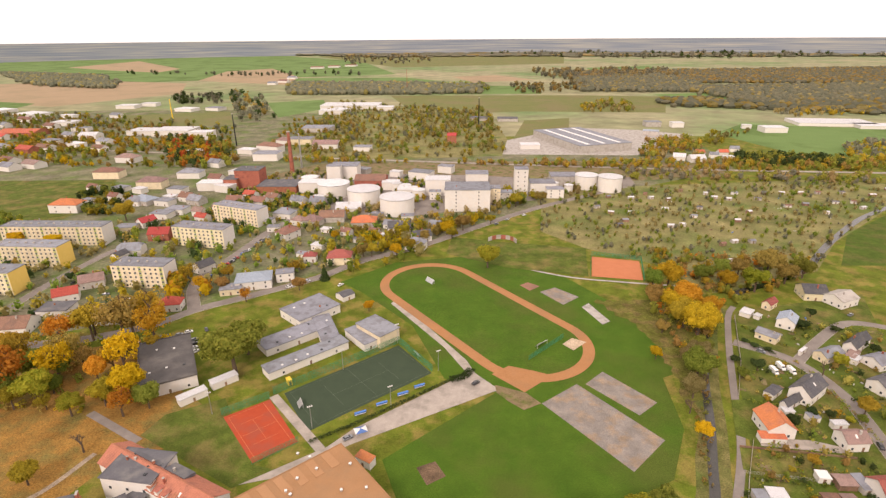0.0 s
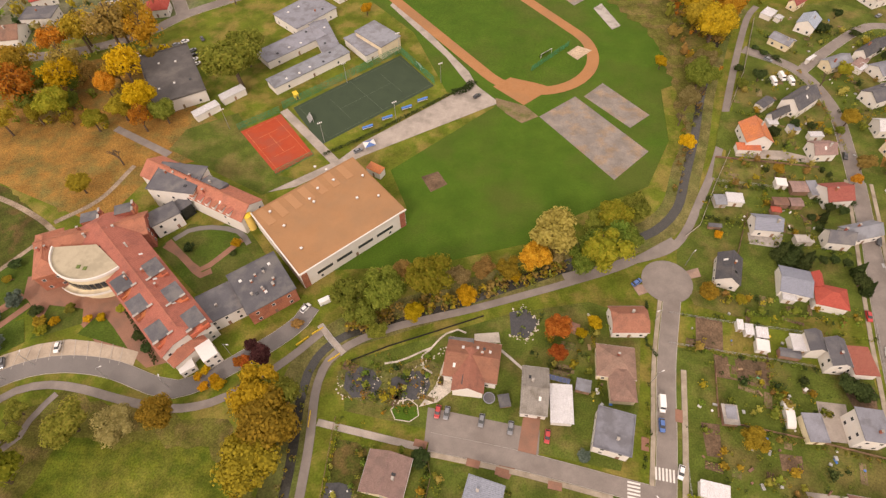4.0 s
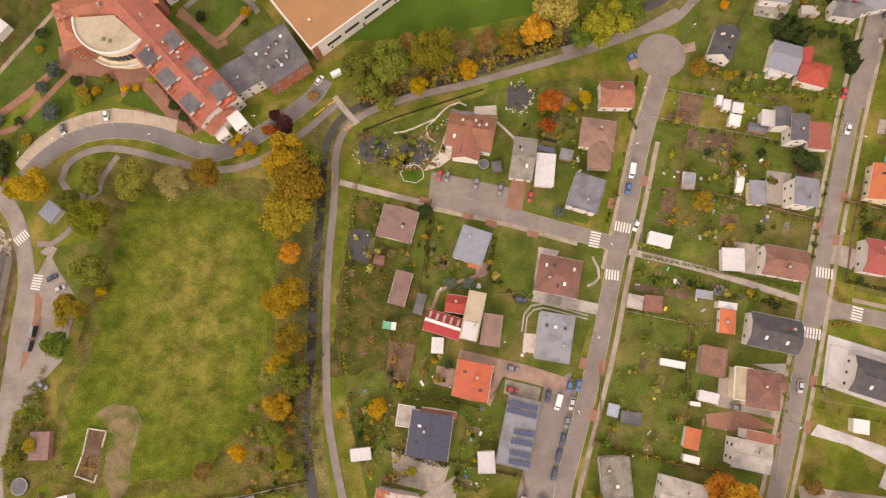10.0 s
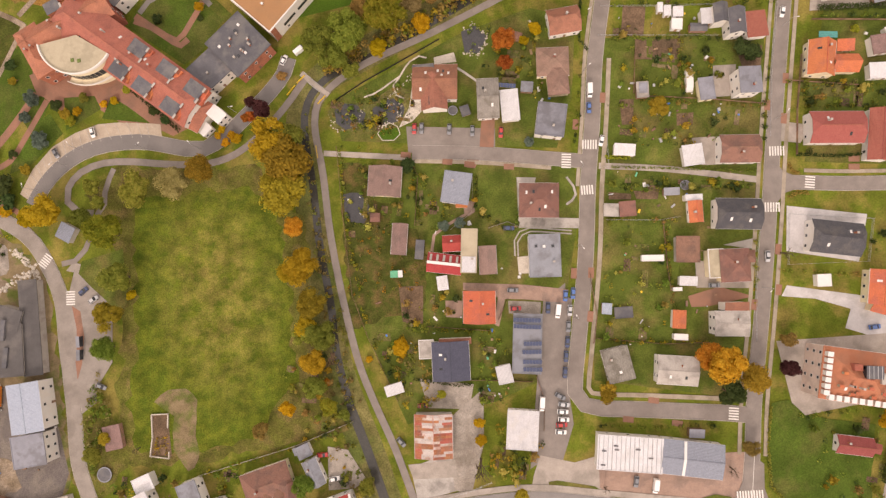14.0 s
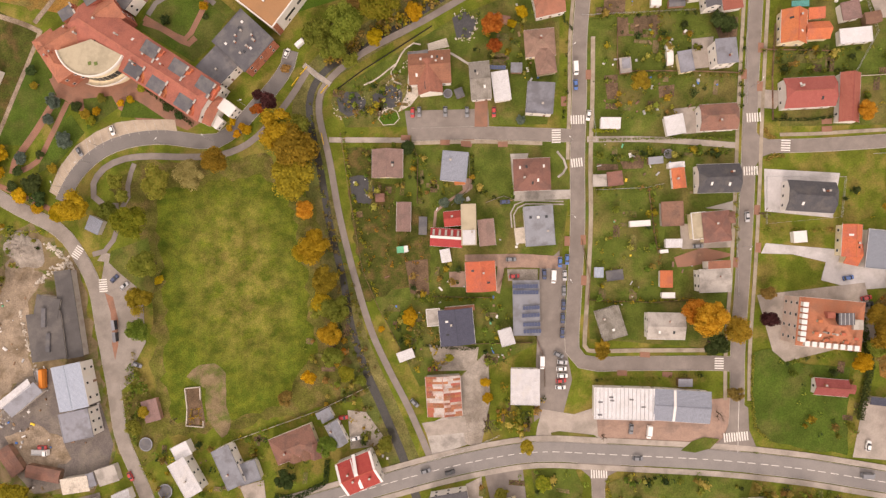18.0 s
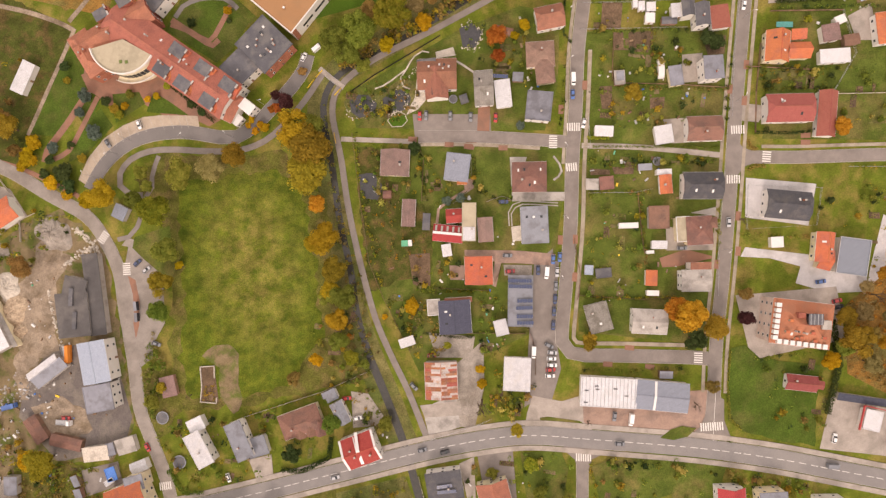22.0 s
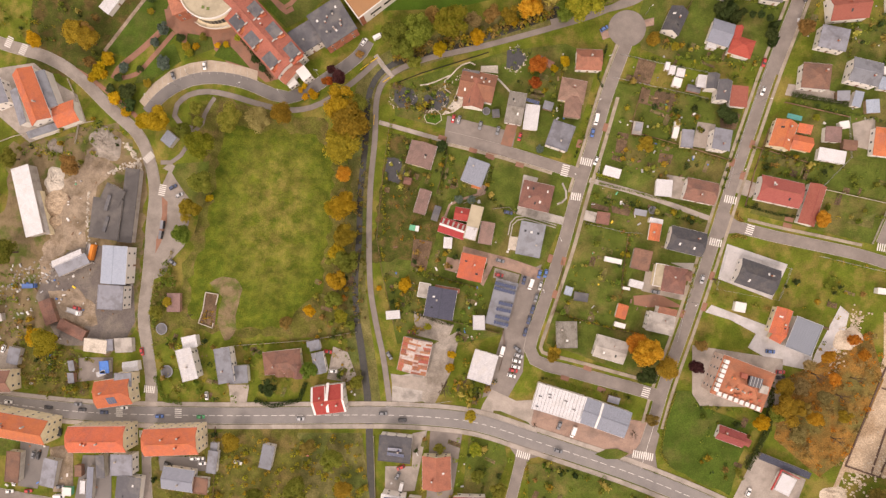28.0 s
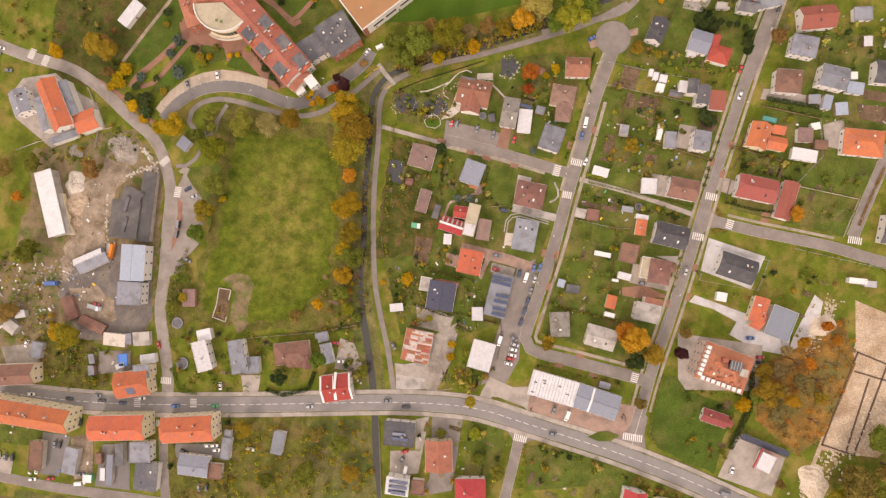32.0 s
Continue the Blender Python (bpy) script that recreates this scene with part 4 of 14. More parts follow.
def car(x, y, turn, colour="grey", kind="car"):
    """Parked car, van or lorry; drives along +x."""
    key = (colour, kind)
    if key not in _cars:
        t = thing({"car": "car", "van": "van", "lorry": "lorry"}[kind], 0, 0, 0, 0, "%s %s parked on the ground" % (colour, {"car": "hatchback car", "van": "delivery van", "lorry": "flatbed lorry"}[kind]), kind, "parked vehicles")
        if kind == "car":
            part("body", loft([(-2.1, 0.7, 0.35, 0.72, 0.62), (-2.0, 0.84, 0.22, 0.92, 0.78), (-0.4, 0.88, 0.2, 0.98, 0.8), (0.9, 0.88, 0.2, 0.95, 0.8), (1.9, 0.82, 0.22, 0.78, 0.72), (2.12, 0.68, 0.34, 0.6, 0.6)]), CAR[colour], t)
            part("glasshouse", loft([(-1.85, 0.72, 0.9, 0.96, 0.7), (-1.3, 0.72, 0.9, 1.38, 0.58), (0.35, 0.74, 0.9, 1.38, 0.6), (1.1, 0.72, 0.9, 0.96, 0.7)]), GLASS, t, "dark car windows")
            part("roof_panel", loft([(-1.3, 0.6, 1.36, 1.42, 0.55), (-0.4, 0.63, 1.38, 1.46, 0.58), (0.3, 0.6, 1.36, 1.42, 0.55)]), CAR[colour], t)
            ends, r = (-1.3, 1.35), 0.32
        elif kind == "van":
            part("body", loft([(-2.7, 0.92, 0.35, 2.1, 0.86), (-2.6, 0.97, 0.28, 2.25, 0.88), (1.2, 0.97, 0.28, 2.25, 0.88), (1.9, 0.95, 0.28, 1.25, 0.85), (2.65, 0.86, 0.32, 0.95, 0.76)]), CAR[colour], t)
            part("windscreen", Build().slab([(1.27, -0.8, 2.12), (1.92, -0.8, 1.3), (1.92, 0.8, 1.3), (1.27, 0.8, 2.12)], 0.05), GLASS, t)
            ends, r = (-1.7, 1.75), 0.36
        else:
            part("cab", loft([(2.2, 1.1, 0.6, 2.7, 1.05), (3.6, 1.15, 0.5, 2.8, 1.05), (4.0, 1.12, 0.5, 2.0, 1.05)]), CAR[colour], t)
            part("bed", Build().box(-4, -1.2, 0.95, 2.1, 1.2, 1.15).box(-4, -1.2, 1.15, 2.1, -1.12, 1.7).box(-4, 1.12, 1.15, 2.1, 1.2, 1.7), CAR[colour] if colour == "blue" else STEEL, t)
            part("windscreen", Build().slab([(3.68, -1, 2.7), (4.0, -1, 1.9), (4.0, 1, 1.9), (3.68, 1, 2.7)], 0.05), GLASS, t)
            part("chassis", Build().box(-3.8, -0.4, 0.5, 3.2, 0.4, 0.95), RUBBER, t)
            ends, r = (-2.8, 2.9), 0.48
        for ex in ends:
            for sy in (-1, 1):
                wheel(t, ex, sy * (0.8 if kind == "car" else 0.88 if kind == "van" else 1.0), r)
        _cars[key] = t
        t.matrix_basis = pose(x, y, 0.28, 0, 0, turn)
        return t
    return copy_thing(_cars[key], pose(x, y, 0.28, 0, 0, turn))


# ---- fences, poles and small things ----
def fence(pts, h=1.4, material=None, label="low garden fence of boards between posts", gap=3.0, solid=True):
    material = material or TIMBER
    t = thing("fence", *pts[0], 0, 0, label, "fence", "garden fences")
    for p, q in zip(pts, pts[1:]):
        d = math.hypot(q[0] - p[0], q[1] - p[1])
        n = max(1, round(d / gap))
        turn = math.degrees(math.atan2(q[1] - p[1], q[0] - p[0]))
        g = d / n
        key = ("fence", round(g, 2), h, material.name, solid)
        if key not in _cars:
            _cars[key] = (Build().box(0.05, -0.03, 0.08, g - 0.05, 0.03, h - 0.1).mesh(material) if solid else Build().box(0.05, -0.02, h - 0.12, g - 0.05, 0.02, h - 0.06).box(0.05, -0.02, h / 2, g - 0.05, 0.02, h / 2 + 0.06).box(0.05, -0.02, 0.1, g - 0.05, 0.02, 0.16).mesh(material),
                          Build().box(-0.05, -0.05, 0, 0.05, 0.05, h).mesh(material))
        a, b = _cars[key]
        for i in range(n):
            u = i / n
            m = pose(p[0] + (q[0] - p[0]) * u - pts[0][0], p[1] + (q[1] - p[1]) * u - pts[0][1], 0.02, 0, 0, turn)
            part("post", b, None, t).matrix_basis = m
            part("panel", a, None, t).matrix_basis = m
    return t


def hedge(pts, w=1.0, h=1.5, leaf="dark", label="clipped dark green hedge"):
    q = random.Random(int(pts[0][0] * 7 + pts[0][1]))
    v, f = [], []
    for p, e in zip(pts, pts[1:]):
        d = math.hypot(e[0] - p[0], e[1] - p[1])
        ux, uy = (e[0] - p[0]) / d, (e[1] - p[1]) / d
        for i in range(int(d * w * h * 9) + 20):
            a, o, z = q.uniform(0, d), q.uniform(-w / 2, w / 2), h * q.uniform(0.02, 1) ** 0.4
            c = Vector((p[0] + ux * a - uy * o, p[1] + uy * a + ux * o, z))
            n = Vector((q.gauss(0, 1), q.gauss(0, 1), q.gauss(0, 1) + 0.8)).normalized()
            s = n.orthogonal().normalized() * q.uniform(0.18, 0.34)
            b = n.cross(s)
            k = len(v)
            v += [tuple(c + s), tuple(c + b), tuple(c - s), tuple(c - b)]
            f.append((k, k + 1, k + 2, k + 3))
    return tagged(new("hedge", mesh_of(v, f, "hedge", (LEAF[leaf],))), label, "hedge")


def street_lamp(x, y, turn, h=8.0):
    if "lamp" not in _cars:
        t = thing("street_lamp", x, y, turn, 0, "grey steel street lamp with a curved arm", "street lamp", "street lamps")
        part("pole", Build().tube(0, 0, 0, h, 0.1, 0.06, 8), STEEL, t)
        part("arm", Build().box(0, -0.04, h - 0.1, 1.4, 0.04, h), STEEL, t)
        part("lamp_head", Build().box(1.1, -0.15, h - 0.06, 1.9, 0.15, h + 0.1), PLASTIC_W, t)
        _cars["lamp"] = t
        return t
    return copy_thing(_cars["lamp"], pose(x, y, 0, 0, 0, turn))


def heap(x, y, r, h, material, label, seed=0):
    """A tipped heap of loose material."""
    q = random.Random(seed)
    b = Build()
    rings, n = 8, 28
    p = []
    for i in range(rings + 1):
        u = i / rings
        for j in range(n):
            a = 6.283 * j / n
            w = 1 + 0.18 * math.sin(2 * a + seed) + 0.1 * math.sin(5 * a + 2 * seed)
            p.append((u * r * w * math.cos(a), u * r * w * math.sin(a), max(0.0, h * (1 - u ** 1.4)) + (q.uniform(-0.12, 0.12) * h if 0 < i < rings else 0.0)))
    b.solid(p, [(i * n + j, (i + 1) * n + j, (i + 1) * n + (j + 1) % n, i * n + (j + 1) % n) for i in range(rings) for j in range(n)])
    o = tagged(new("spoil_mound" if "sand" in label or "spoil" in label else "gravel_mound", b.mesh(material)), label, "mound")
    o.matrix_basis = pose(x, y, 0.02)
    return o

# crop green lightened, with some distance haze in the tone
FIELD_GREEN = paint("winter crop", (0.115, 0.19, 0.06), (0.135, 0.21, 0.07), 0.02, 0.95, (0.085, 0.14, 0.04), 0.008, 0.2, 1.0, grain=0.12)
FIELD_TAN = paint("ploughed earth", (0.3, 0.22, 0.14), (0.34, 0.25, 0.16), 0.02, 0.95, (0.27, 0.21, 0.13), 0.008, 0.2, 1.0, grain=0.12)
FIELD_OLIVE = paint("dull grass", (0.13, 0.15, 0.05), (0.16, 0.16, 0.06), 0.03, 0.95, (0.17, 0.15, 0.07), 0.012, 0.2, 1.0, grain=0.2)
DARKYARD = paint("dark cinder yard", (0.12, 0.105, 0.1), (0.16, 0.14, 0.13), 0.3, 0.95, (0.2, 0.175, 0.15), 0.07, 0.3, 3.0)


SHEET_ORANGE = paint("orange painted steel", (0.62, 0.2, 0.04), (0.68, 0.24, 0.05), 0.8, 0.6, None, 0.3, 0.05, 5.0, grain=0.1)
# tone darkened to hold the orchard trees' shade; elsewhere plain olive-brown grass
ORCHARD = paint("shady orchard grass", (0.05, 0.068, 0.012), (0.078, 0.078, 0.02), 0.3, 0.97, (0.105, 0.075, 0.028), 0.15, 0.6, 1.8, mid=0.35, grain=0.4)
SKYGREEN = paint("olive green tarpaulin", (0.12, 0.16, 0.05), (0.14, 0.18, 0.06), 0.8, 0.6, None)
PALEROAD = paint("pale worn asphalt", (0.25, 0.222, 0.2), (0.295, 0.262, 0.235), 0.25, 0.92, (0.225, 0.198, 0.175), 0.08, 0.3, 6.0, grain=0.14, mid=0.1)
MUD = paint("dried mud", (0.25, 0.195, 0.145), (0.31, 0.25, 0.19), 0.3, 0.97, (0.19, 0.145, 0.1), 0.12, 0.4, 2.0, grain=0.3, mid=0.3)
WORN = paint("worn earth", (0.17, 0.13, 0.07), (0.22, 0.165, 0.1), 0.3, 0.97, (0.1, 0.12, 0.03), 0.12, 0.3, 3.0, grain=0.3, mid=0.2)
FOOTWAY = paint("sandy grey paving", (0.3, 0.255, 0.2), (0.36, 0.31, 0.25), 0.5, 0.92, (0.25, 0.21, 0.16), 0.12, 0.3, 5.0, grain=0.2, mid=0.15)
BAYS = paint("tan paving blocks", (0.4, 0.33, 0.26), (0.45, 0.375, 0.3), 0.5, 0.9, (0.35, 0.29, 0.23), 0.12, 0.3, 5.0, grain=0.15, mid=0.1)


def bay(x, y, L, W, turn, h):
    """White projecting front of the school with a low sloped roof."""
    f = thing("gable_bay", x, y, turn, 0, "white projecting gable bay of the school", "bay", "gable bays")
    part("wall", Build().box(-L / 2, -W / 2, 0, L / 2, W / 2, h), WALL_WHITE, f)
    part("roof", Build().slab([(-L / 2 - 0.1, -W / 2 - 0.1, h + 0.2), (L / 2 + 0.1, -W / 2 - 0.1, h + 0.2), (L / 2 + 0.1, W / 2 + 0.1, h + 0.6), (-L / 2 - 0.1, W / 2 + 0.1, h + 0.6)], 0.2), PLASTIC_W, f)
    for u in (-L / 4, L / 4):
        for z in (1.0, 4.4)[:1 if h < 5 else 2]:
            window(f, u, -W / 2, z, 0)
    return f


def flats(x, y, L, W, turn):
    """A five-storey block of flats with green panels, windows and roof vents."""
    t = thing("apartment_block", x, y, turn, 0, "cream five-storey block of flats with green panels and flat roof", "apartment block", "blocks of flats")
    h = 15.0
    part("wall", Build().box(-L / 2, -W / 2, 0, L / 2, W / 2, h - 0.03), WALL_CREAM, t)
    part("gable_wall", Build().box(L / 2, -W / 2, 0, L / 2 + 0.08, W / 2, h), WALL_WHITE if x > -240 or y > 370 else WALL_YELLOW, t)
    part("roof", roof_build("flat", L, W, h, 0.1, 0.15), ROOF_GREY, t)
    n = max(4, int(L / 3.4))
    for i in range(n):
        u = (i + 0.5) / n * L - L / 2
        if i % 4 == 1:
            part("stair_panel", Build().box(u - 0.9, -W / 2 - 0.1, 0.2, u + 0.9, -W / 2 + 0.02, h - 0.4), PANEL_GREEN, t, "green stair panel")
        for s in range(5):
            window(t, u, -W / 2 - (0.1 if i % 4 == 1 else 0.0), 0.9 + s * 2.85, 0, 1.5, 1.5)
    for i in range(int(L / 6)):
        part("roof_vent", Build().box(i * 6 - L / 2 + 2, -0.6, h + 0.2, i * 6 - L / 2 + 3.2, 0.6, h + 1.0), CONCRETE, t)
    return t


def stadium(name, x, y, turn, half, r0, r1, material, label):
    """A ring with two straights and two half circles, or a full field where r0 is 0."""
    LAYER[0] += 0.0012
    def ring(r):
        return [(half + r * math.cos(a), r * math.sin(a)) for a in np.linspace(-math.pi / 2, math.pi / 2, 25)] + [(-half + r * math.cos(a), r * math.sin(a)) for a in np.linspace(math.pi / 2, 3 * math.pi / 2, 25)]
    b = Build()
    o = [(*p, LAYER[0]) for p in ring(r1)]
    if r0:
        i = [(*p, LAYER[0]) for p in ring(r0)]
        b.solid(o + i, [(k, (k + 1) % 50, 50 + (k + 1) % 50, 50 + k) for k in range(50)])
    else:
        b.face(o)
    t = tagged(new(name, b.mesh(material)), label, name.replace("_", " "), "", "structure")
    t.matrix_basis = pose(x, y, 0, 0, 0, turn)
    return t


def tank(x, y, r, h, label="large white storage tank with a shallow conical roof", n=32, group="storage tanks"):
    t = thing("storage_tank", x, y, 0, 0, label, "tank", group)
    part("shell", Build().tube(0, 0, 0, h, r, n=n), WALL_WHITE, t)
    part("roof", Build().tube(0, 0, h, h + r * 0.18, r * 1.02, r * 0.05, n), ROOF_WHITE, t)
    part("rim", Build().tube(0, 0, h - 0.5, h - 0.2, r * 1.015, n=n), STEEL, t)
    return t


def chimney_stack(x, y, h, r, material, label):
    t = thing("factory_chimney", x, y, 0, 0, label, "chimney")
    part("shaft", Build().tube(0, 0, 0, h, r, r * 0.6, 16), material, t)
    part("crown", Build().tube(0, 0, h, h + 1.2, r * 0.72, r * 0.72, 16), CONCRETE, t)
    return t


def goal(x, y, turn, w=7.3, h=2.44):
    t = thing("football_goal", x, y, turn, 0.1, "white football goal with a net", "goal", "goals")
    part("frame", Build().box(-w / 2, -0.06, 0, -w / 2 + 0.12, 0.06, h).box(w / 2 - 0.12, -0.06, 0, w / 2, 0.06, h).box(-w / 2, -0.06, h, w / 2, 0.06, h + 0.12), PLASTIC_W, t)
    part("net", Build().slab([(-w / 2, 0, h), (w / 2, 0, h), (w / 2, 1.8, 0.1), (-w / 2, 1.8, 0.1)], 0.03), STEEL, t)
    return t


def floodlight(x, y, turn, h=11.0):
    t = thing("floodlight_mast", x, y, turn, 0, "tall grey floodlight mast with white lamps", "floodlight", "floodlights")
    part("mast", Build().tube(0, 0, 0, h, 0.16, 0.08, 8), STEEL, t)
    part("crossbar", Build().box(-1.0, -0.06, h - 0.3, 1.0, 0.06, h - 0.15), STEEL, t)
    for k in (-0.8, 0.0, 0.8):
        part("lamp", Build().box(k - 0.25, -0.3, h - 0.2, k + 0.25, 0.1, h + 0.25), PLASTIC_W, t)
    return t


def mesh_fence(pts, h=4.0):
    """Posts with netting, drawn as separate thin strands so that one sees through it."""
    t = thing("net_fence", *pts[0], 0, 0, "tall green ball fence of netting on posts", "fence", "ball fences")
    for p, q in zip(pts, pts[1:]):
        d = math.hypot(q[0] - p[0], q[1] - p[1])
        turn = math.degrees(math.atan2(q[1] - p[1], q[0] - p[0]))
        m = pose(p[0] - pts[0][0], p[1] - pts[0][1], 0, 0, 0, turn)
        b = Build()
        for i in range(int(d / 0.5)):
            b.box(i * 0.5, -0.015, 0.1, i * 0.5 + 0.09, 0.015, h)
        for i in range(int(h / 0.5) + 1):
            b.box(0, -0.015, i * 0.5, d, 0.015, i * 0.5 + 0.08)
        part("netting", b, NETTING, t).matrix_basis = m
        for i in range(int(d / 5) + 1):
            part("post", Build().tube(min(i * 5, d), 0.0, 0, h + 0.1, 0.06, n=6), NETTING, t).matrix_basis = m
    return t


def ball_lines(name, x, y, turn, L, W, parent_label):
    """White lines of a court, as one painted figure."""
    b = Build()
    z, w = LAYER[0] + 0.006, 0.12
    LAYER[0] += 0.002
    for q in ((-L / 2, -W / 2, L / 2, -W / 2 + w), (-L / 2, W / 2 - w, L / 2, W / 2), (-L / 2, -W / 2 + w, -L / 2 + w, W / 2 - w), (L / 2 - w, -W / 2 + w, L / 2, W / 2 - w), (-w / 2, -W / 2 + w, w / 2, W / 2 - w),
              (-L / 4, -w / 2, -w / 2, w / 2), (w / 2, -w / 2, L / 4, w / 2), (-L / 4 - w, -W / 3, -L / 4, W / 3), (L / 4, -W / 3, L / 4 + w, W / 3)):
        b.face([(q[0], q[1], z), (q[2], q[1], z), (q[2], q[3], z), (q[0], q[3], z)])
    o = tagged(new(name, b.mesh(TURFLINE if "turf" in parent_label else FAINTLINE)), parent_label, "court lines", "", "structure")
    o.matrix_basis = pose(x, y, 0, 0, 0, turn)
    return o


def low_wall(pts, h=0.8, w=0.4, material=None, label="low pale stone wall", name="garden_wall"):
    t = thing(name, *pts[0], 0, 0, label, "wall")
    for p, q in zip(pts, pts[1:]):
        d = math.hypot(q[0] - p[0], q[1] - p[1])
        part("wall_section", Build().box(0, -w / 2, 0, d + w / 2, w / 2, h), material or STONE_W, t).matrix_basis = pose(p[0] - pts[0][0], p[1] - pts[0][1], 0.02, 0, 0, math.degrees(math.atan2(q[1] - p[1], q[0] - p[0])))
    return t


def greenhouse(x, y, L, W, turn):
    t = thing("greenhouse", x, y, turn, 0, "small garden greenhouse with a rounded pale cover", "greenhouse", "greenhouses")
    b = Build()
    n = 8
    p = [(sx * L / 2, -W / 2 * math.cos(math.pi * i / n), 0.1 + 2.0 * math.sin(math.pi * i / n)) for sx in (-1, 1) for i in range(n + 1)]
    b.solid(p, [(i, i + 1, n + 2 + i, n + 1 + i) for i in range(n)] + [tuple(range(n + 1)), tuple(range(2 * n + 1, n, -1))])
    part("cover", b, PLASTIC_W, t)
    for i in range(int(L / 1.5) + 1):
        part("hoop", Build().box(i * 1.5 - L / 2 - 0.03, -W / 2 - 0.03, 0, i * 1.5 - L / 2 + 0.03, W / 2 + 0.03, 0.15), STEEL, t)
    return t


def boulders(pts, n, size, material, label, seed=1, spread=1.0):
    """Loose stones along a line, as one uncounted row."""
    q = random.Random(seed)
    b = Build()
    for i in range(n):
        u = q.random() * (len(pts) - 1)
        k = min(int(u), len(pts) - 2)
        x = pts[k][0] + (pts[k + 1][0] - pts[k][0]) * (u - k) + q.gauss(0, spread)
        y = pts[k][1] + (pts[k + 1][1] - pts[k][1]) * (u - k) + q.gauss(0, spread)
        s = q.uniform(*size)
        a = q.uniform(0, 3)
        m = [(x + s * (math.cos(a + j * 1.047) * q.uniform(0.7, 1.2)), y + s * (math.sin(a + j * 1.047) * q.uniform(0.7, 1.2)), 0.0) for j in range(6)]
        t = [(x + (p[0] - x) * 0.6, y + (p[1] - y) * 0.6, s * q.uniform(0.5, 0.9)) for p in m]
        b.solid(m + t, [(j, (j + 1) % 6, (j + 1) % 6 + 6, j + 6) for j in range(6)] + [tuple(range(6, 12))])
    return tagged(new("stones", b.mesh(material)), label, "stones", "", "stuff")


def bench(x, y, turn, colour):
    t = thing("team_bench", x, y, turn, 0.1, "blue covered team bench beside the pitch", "bench", "team benches")
    part("back", Build().box(-2.5, 0.5, 0, 2.5, 0.6, 1.7), colour, t)
    part("canopy", Build().slab([(-2.5, -0.5, 1.75), (2.5, -0.5, 1.75), (2.5, 0.6, 1.7), (-2.5, 0.6, 1.7)], 0.06), colour, t)
    part("seat", Build().box(-2.4, 0.0, 0.4, 2.4, 0.45, 0.48), PLASTIC_W, t)
    return t


def grey_dormers(x, y, turn, us, vs, w, d, z0, z1):
    """Flat-topped dormers along both slopes of a wing."""
    c, s = math.cos(radians(turn)), math.sin(radians(turn))
    for u, v in zip(us, vs):
        t = thing("roof_dormer", x + u * c - v * s, y + u * s + v * c, turn, 0, "flat-topped dormer with a grey roof between brick cheeks", "dormer", "school dormers")
        part("body", Build().box(-w / 2, -d / 2, z0, w / 2, d / 2, z1), BRICK, t)
        part("top", Build().slab([(-w / 2 - 0.1, -d / 2 - 0.1, z1 + 0.12), (w / 2 + 0.1, -d / 2 - 0.1, z1 + 0.12), (w / 2 + 0.1, d / 2 + 0.1, z1 + 0.12), (-w / 2 - 0.1, d / 2 + 0.1, z1 + 0.12)], 0.12), ROOF_FELT, t)
        part("cheek", Build().slab([(w / 2 + 0.1, -d / 2, z1 - 0.5), (w / 2 + 1.3, -d / 2, z1 - 1.2), (w / 2 + 1.3, d / 2, z1 - 1.2), (w / 2 + 0.1, d / 2, z1 - 0.5)], 1.5), ROOF_ORANGE, t, "orange tiled cheek")
        for k in (0.35, -0.4):
            m = part("chimney", Build().box(w / 2 + 0.3, k * d - 0.9, z0, w / 2 + 0.9, k * d + 0.9, z1 + 0.9), BRICK, t)
            part("chimney_cap", Build().box(w / 2 + 0.2, k * d - 1.0, z1 + 0.9, w / 2 + 1.0, k * d + 1.0, z1 + 1.02), CONCRETE, m)


FAINTLINE = paint("faded orange court paint", (0.6, 0.24, 0.12), (0.55, 0.19, 0.09), 0.8, 0.9, None)
TURFLINE = paint("faded turf line", (0.13, 0.16, 0.12), (0.1, 0.13, 0.09), 0.8, 0.9, None)
WALL_PINK = paint("pale pink render", (0.58, 0.46, 0.4), (0.64, 0.51, 0.44), 0.4, 0.9, (0.52, 0.41, 0.36), 0.3, 0.1, 5.0, grain=0.06)
ROOF_CLARET = ribbed("dull claret roof tiles", (0.28, 0.125, 0.085), (0.32, 0.148, 0.1), 0.34, 90, stain=(0.24, 0.115, 0.08))
ROOF_FADED = ribbed("faded brown roof tiles", (0.24, 0.155, 0.12), (0.285, 0.185, 0.145), 0.34, 90, stain=(0.21, 0.14, 0.11))
ROOF_TERRA = ribbed("weathered terracotta tiles", (0.4, 0.155, 0.09), (0.45, 0.18, 0.105), 0.34, 90, stain=(0.36, 0.16, 0.1))
ROOF_ETER = ribbed("weathered grey cement sheets", (0.2, 0.185, 0.165), (0.25, 0.232, 0.21), 0.9, 0, 0.85, stain=(0.16, 0.145, 0.125))
ROOF_NAVY = ribbed("dark blue-grey roof tiles", (0.062, 0.066, 0.095), (0.08, 0.085, 0.118), 0.34, 90)
ROOF_SLATE = ribbed("slate blue sheet roof", (0.2, 0.22, 0.265), (0.23, 0.25, 0.3), 0.5, 90, 0.6)
SHEET_RUST = paint("rusted sheet metal", (0.3, 0.1, 0.06), (0.36, 0.14, 0.085), 0.9, 0.8, (0.26, 0.13, 0.1), 0.4, 0.2, 6.0, vary=0.2)
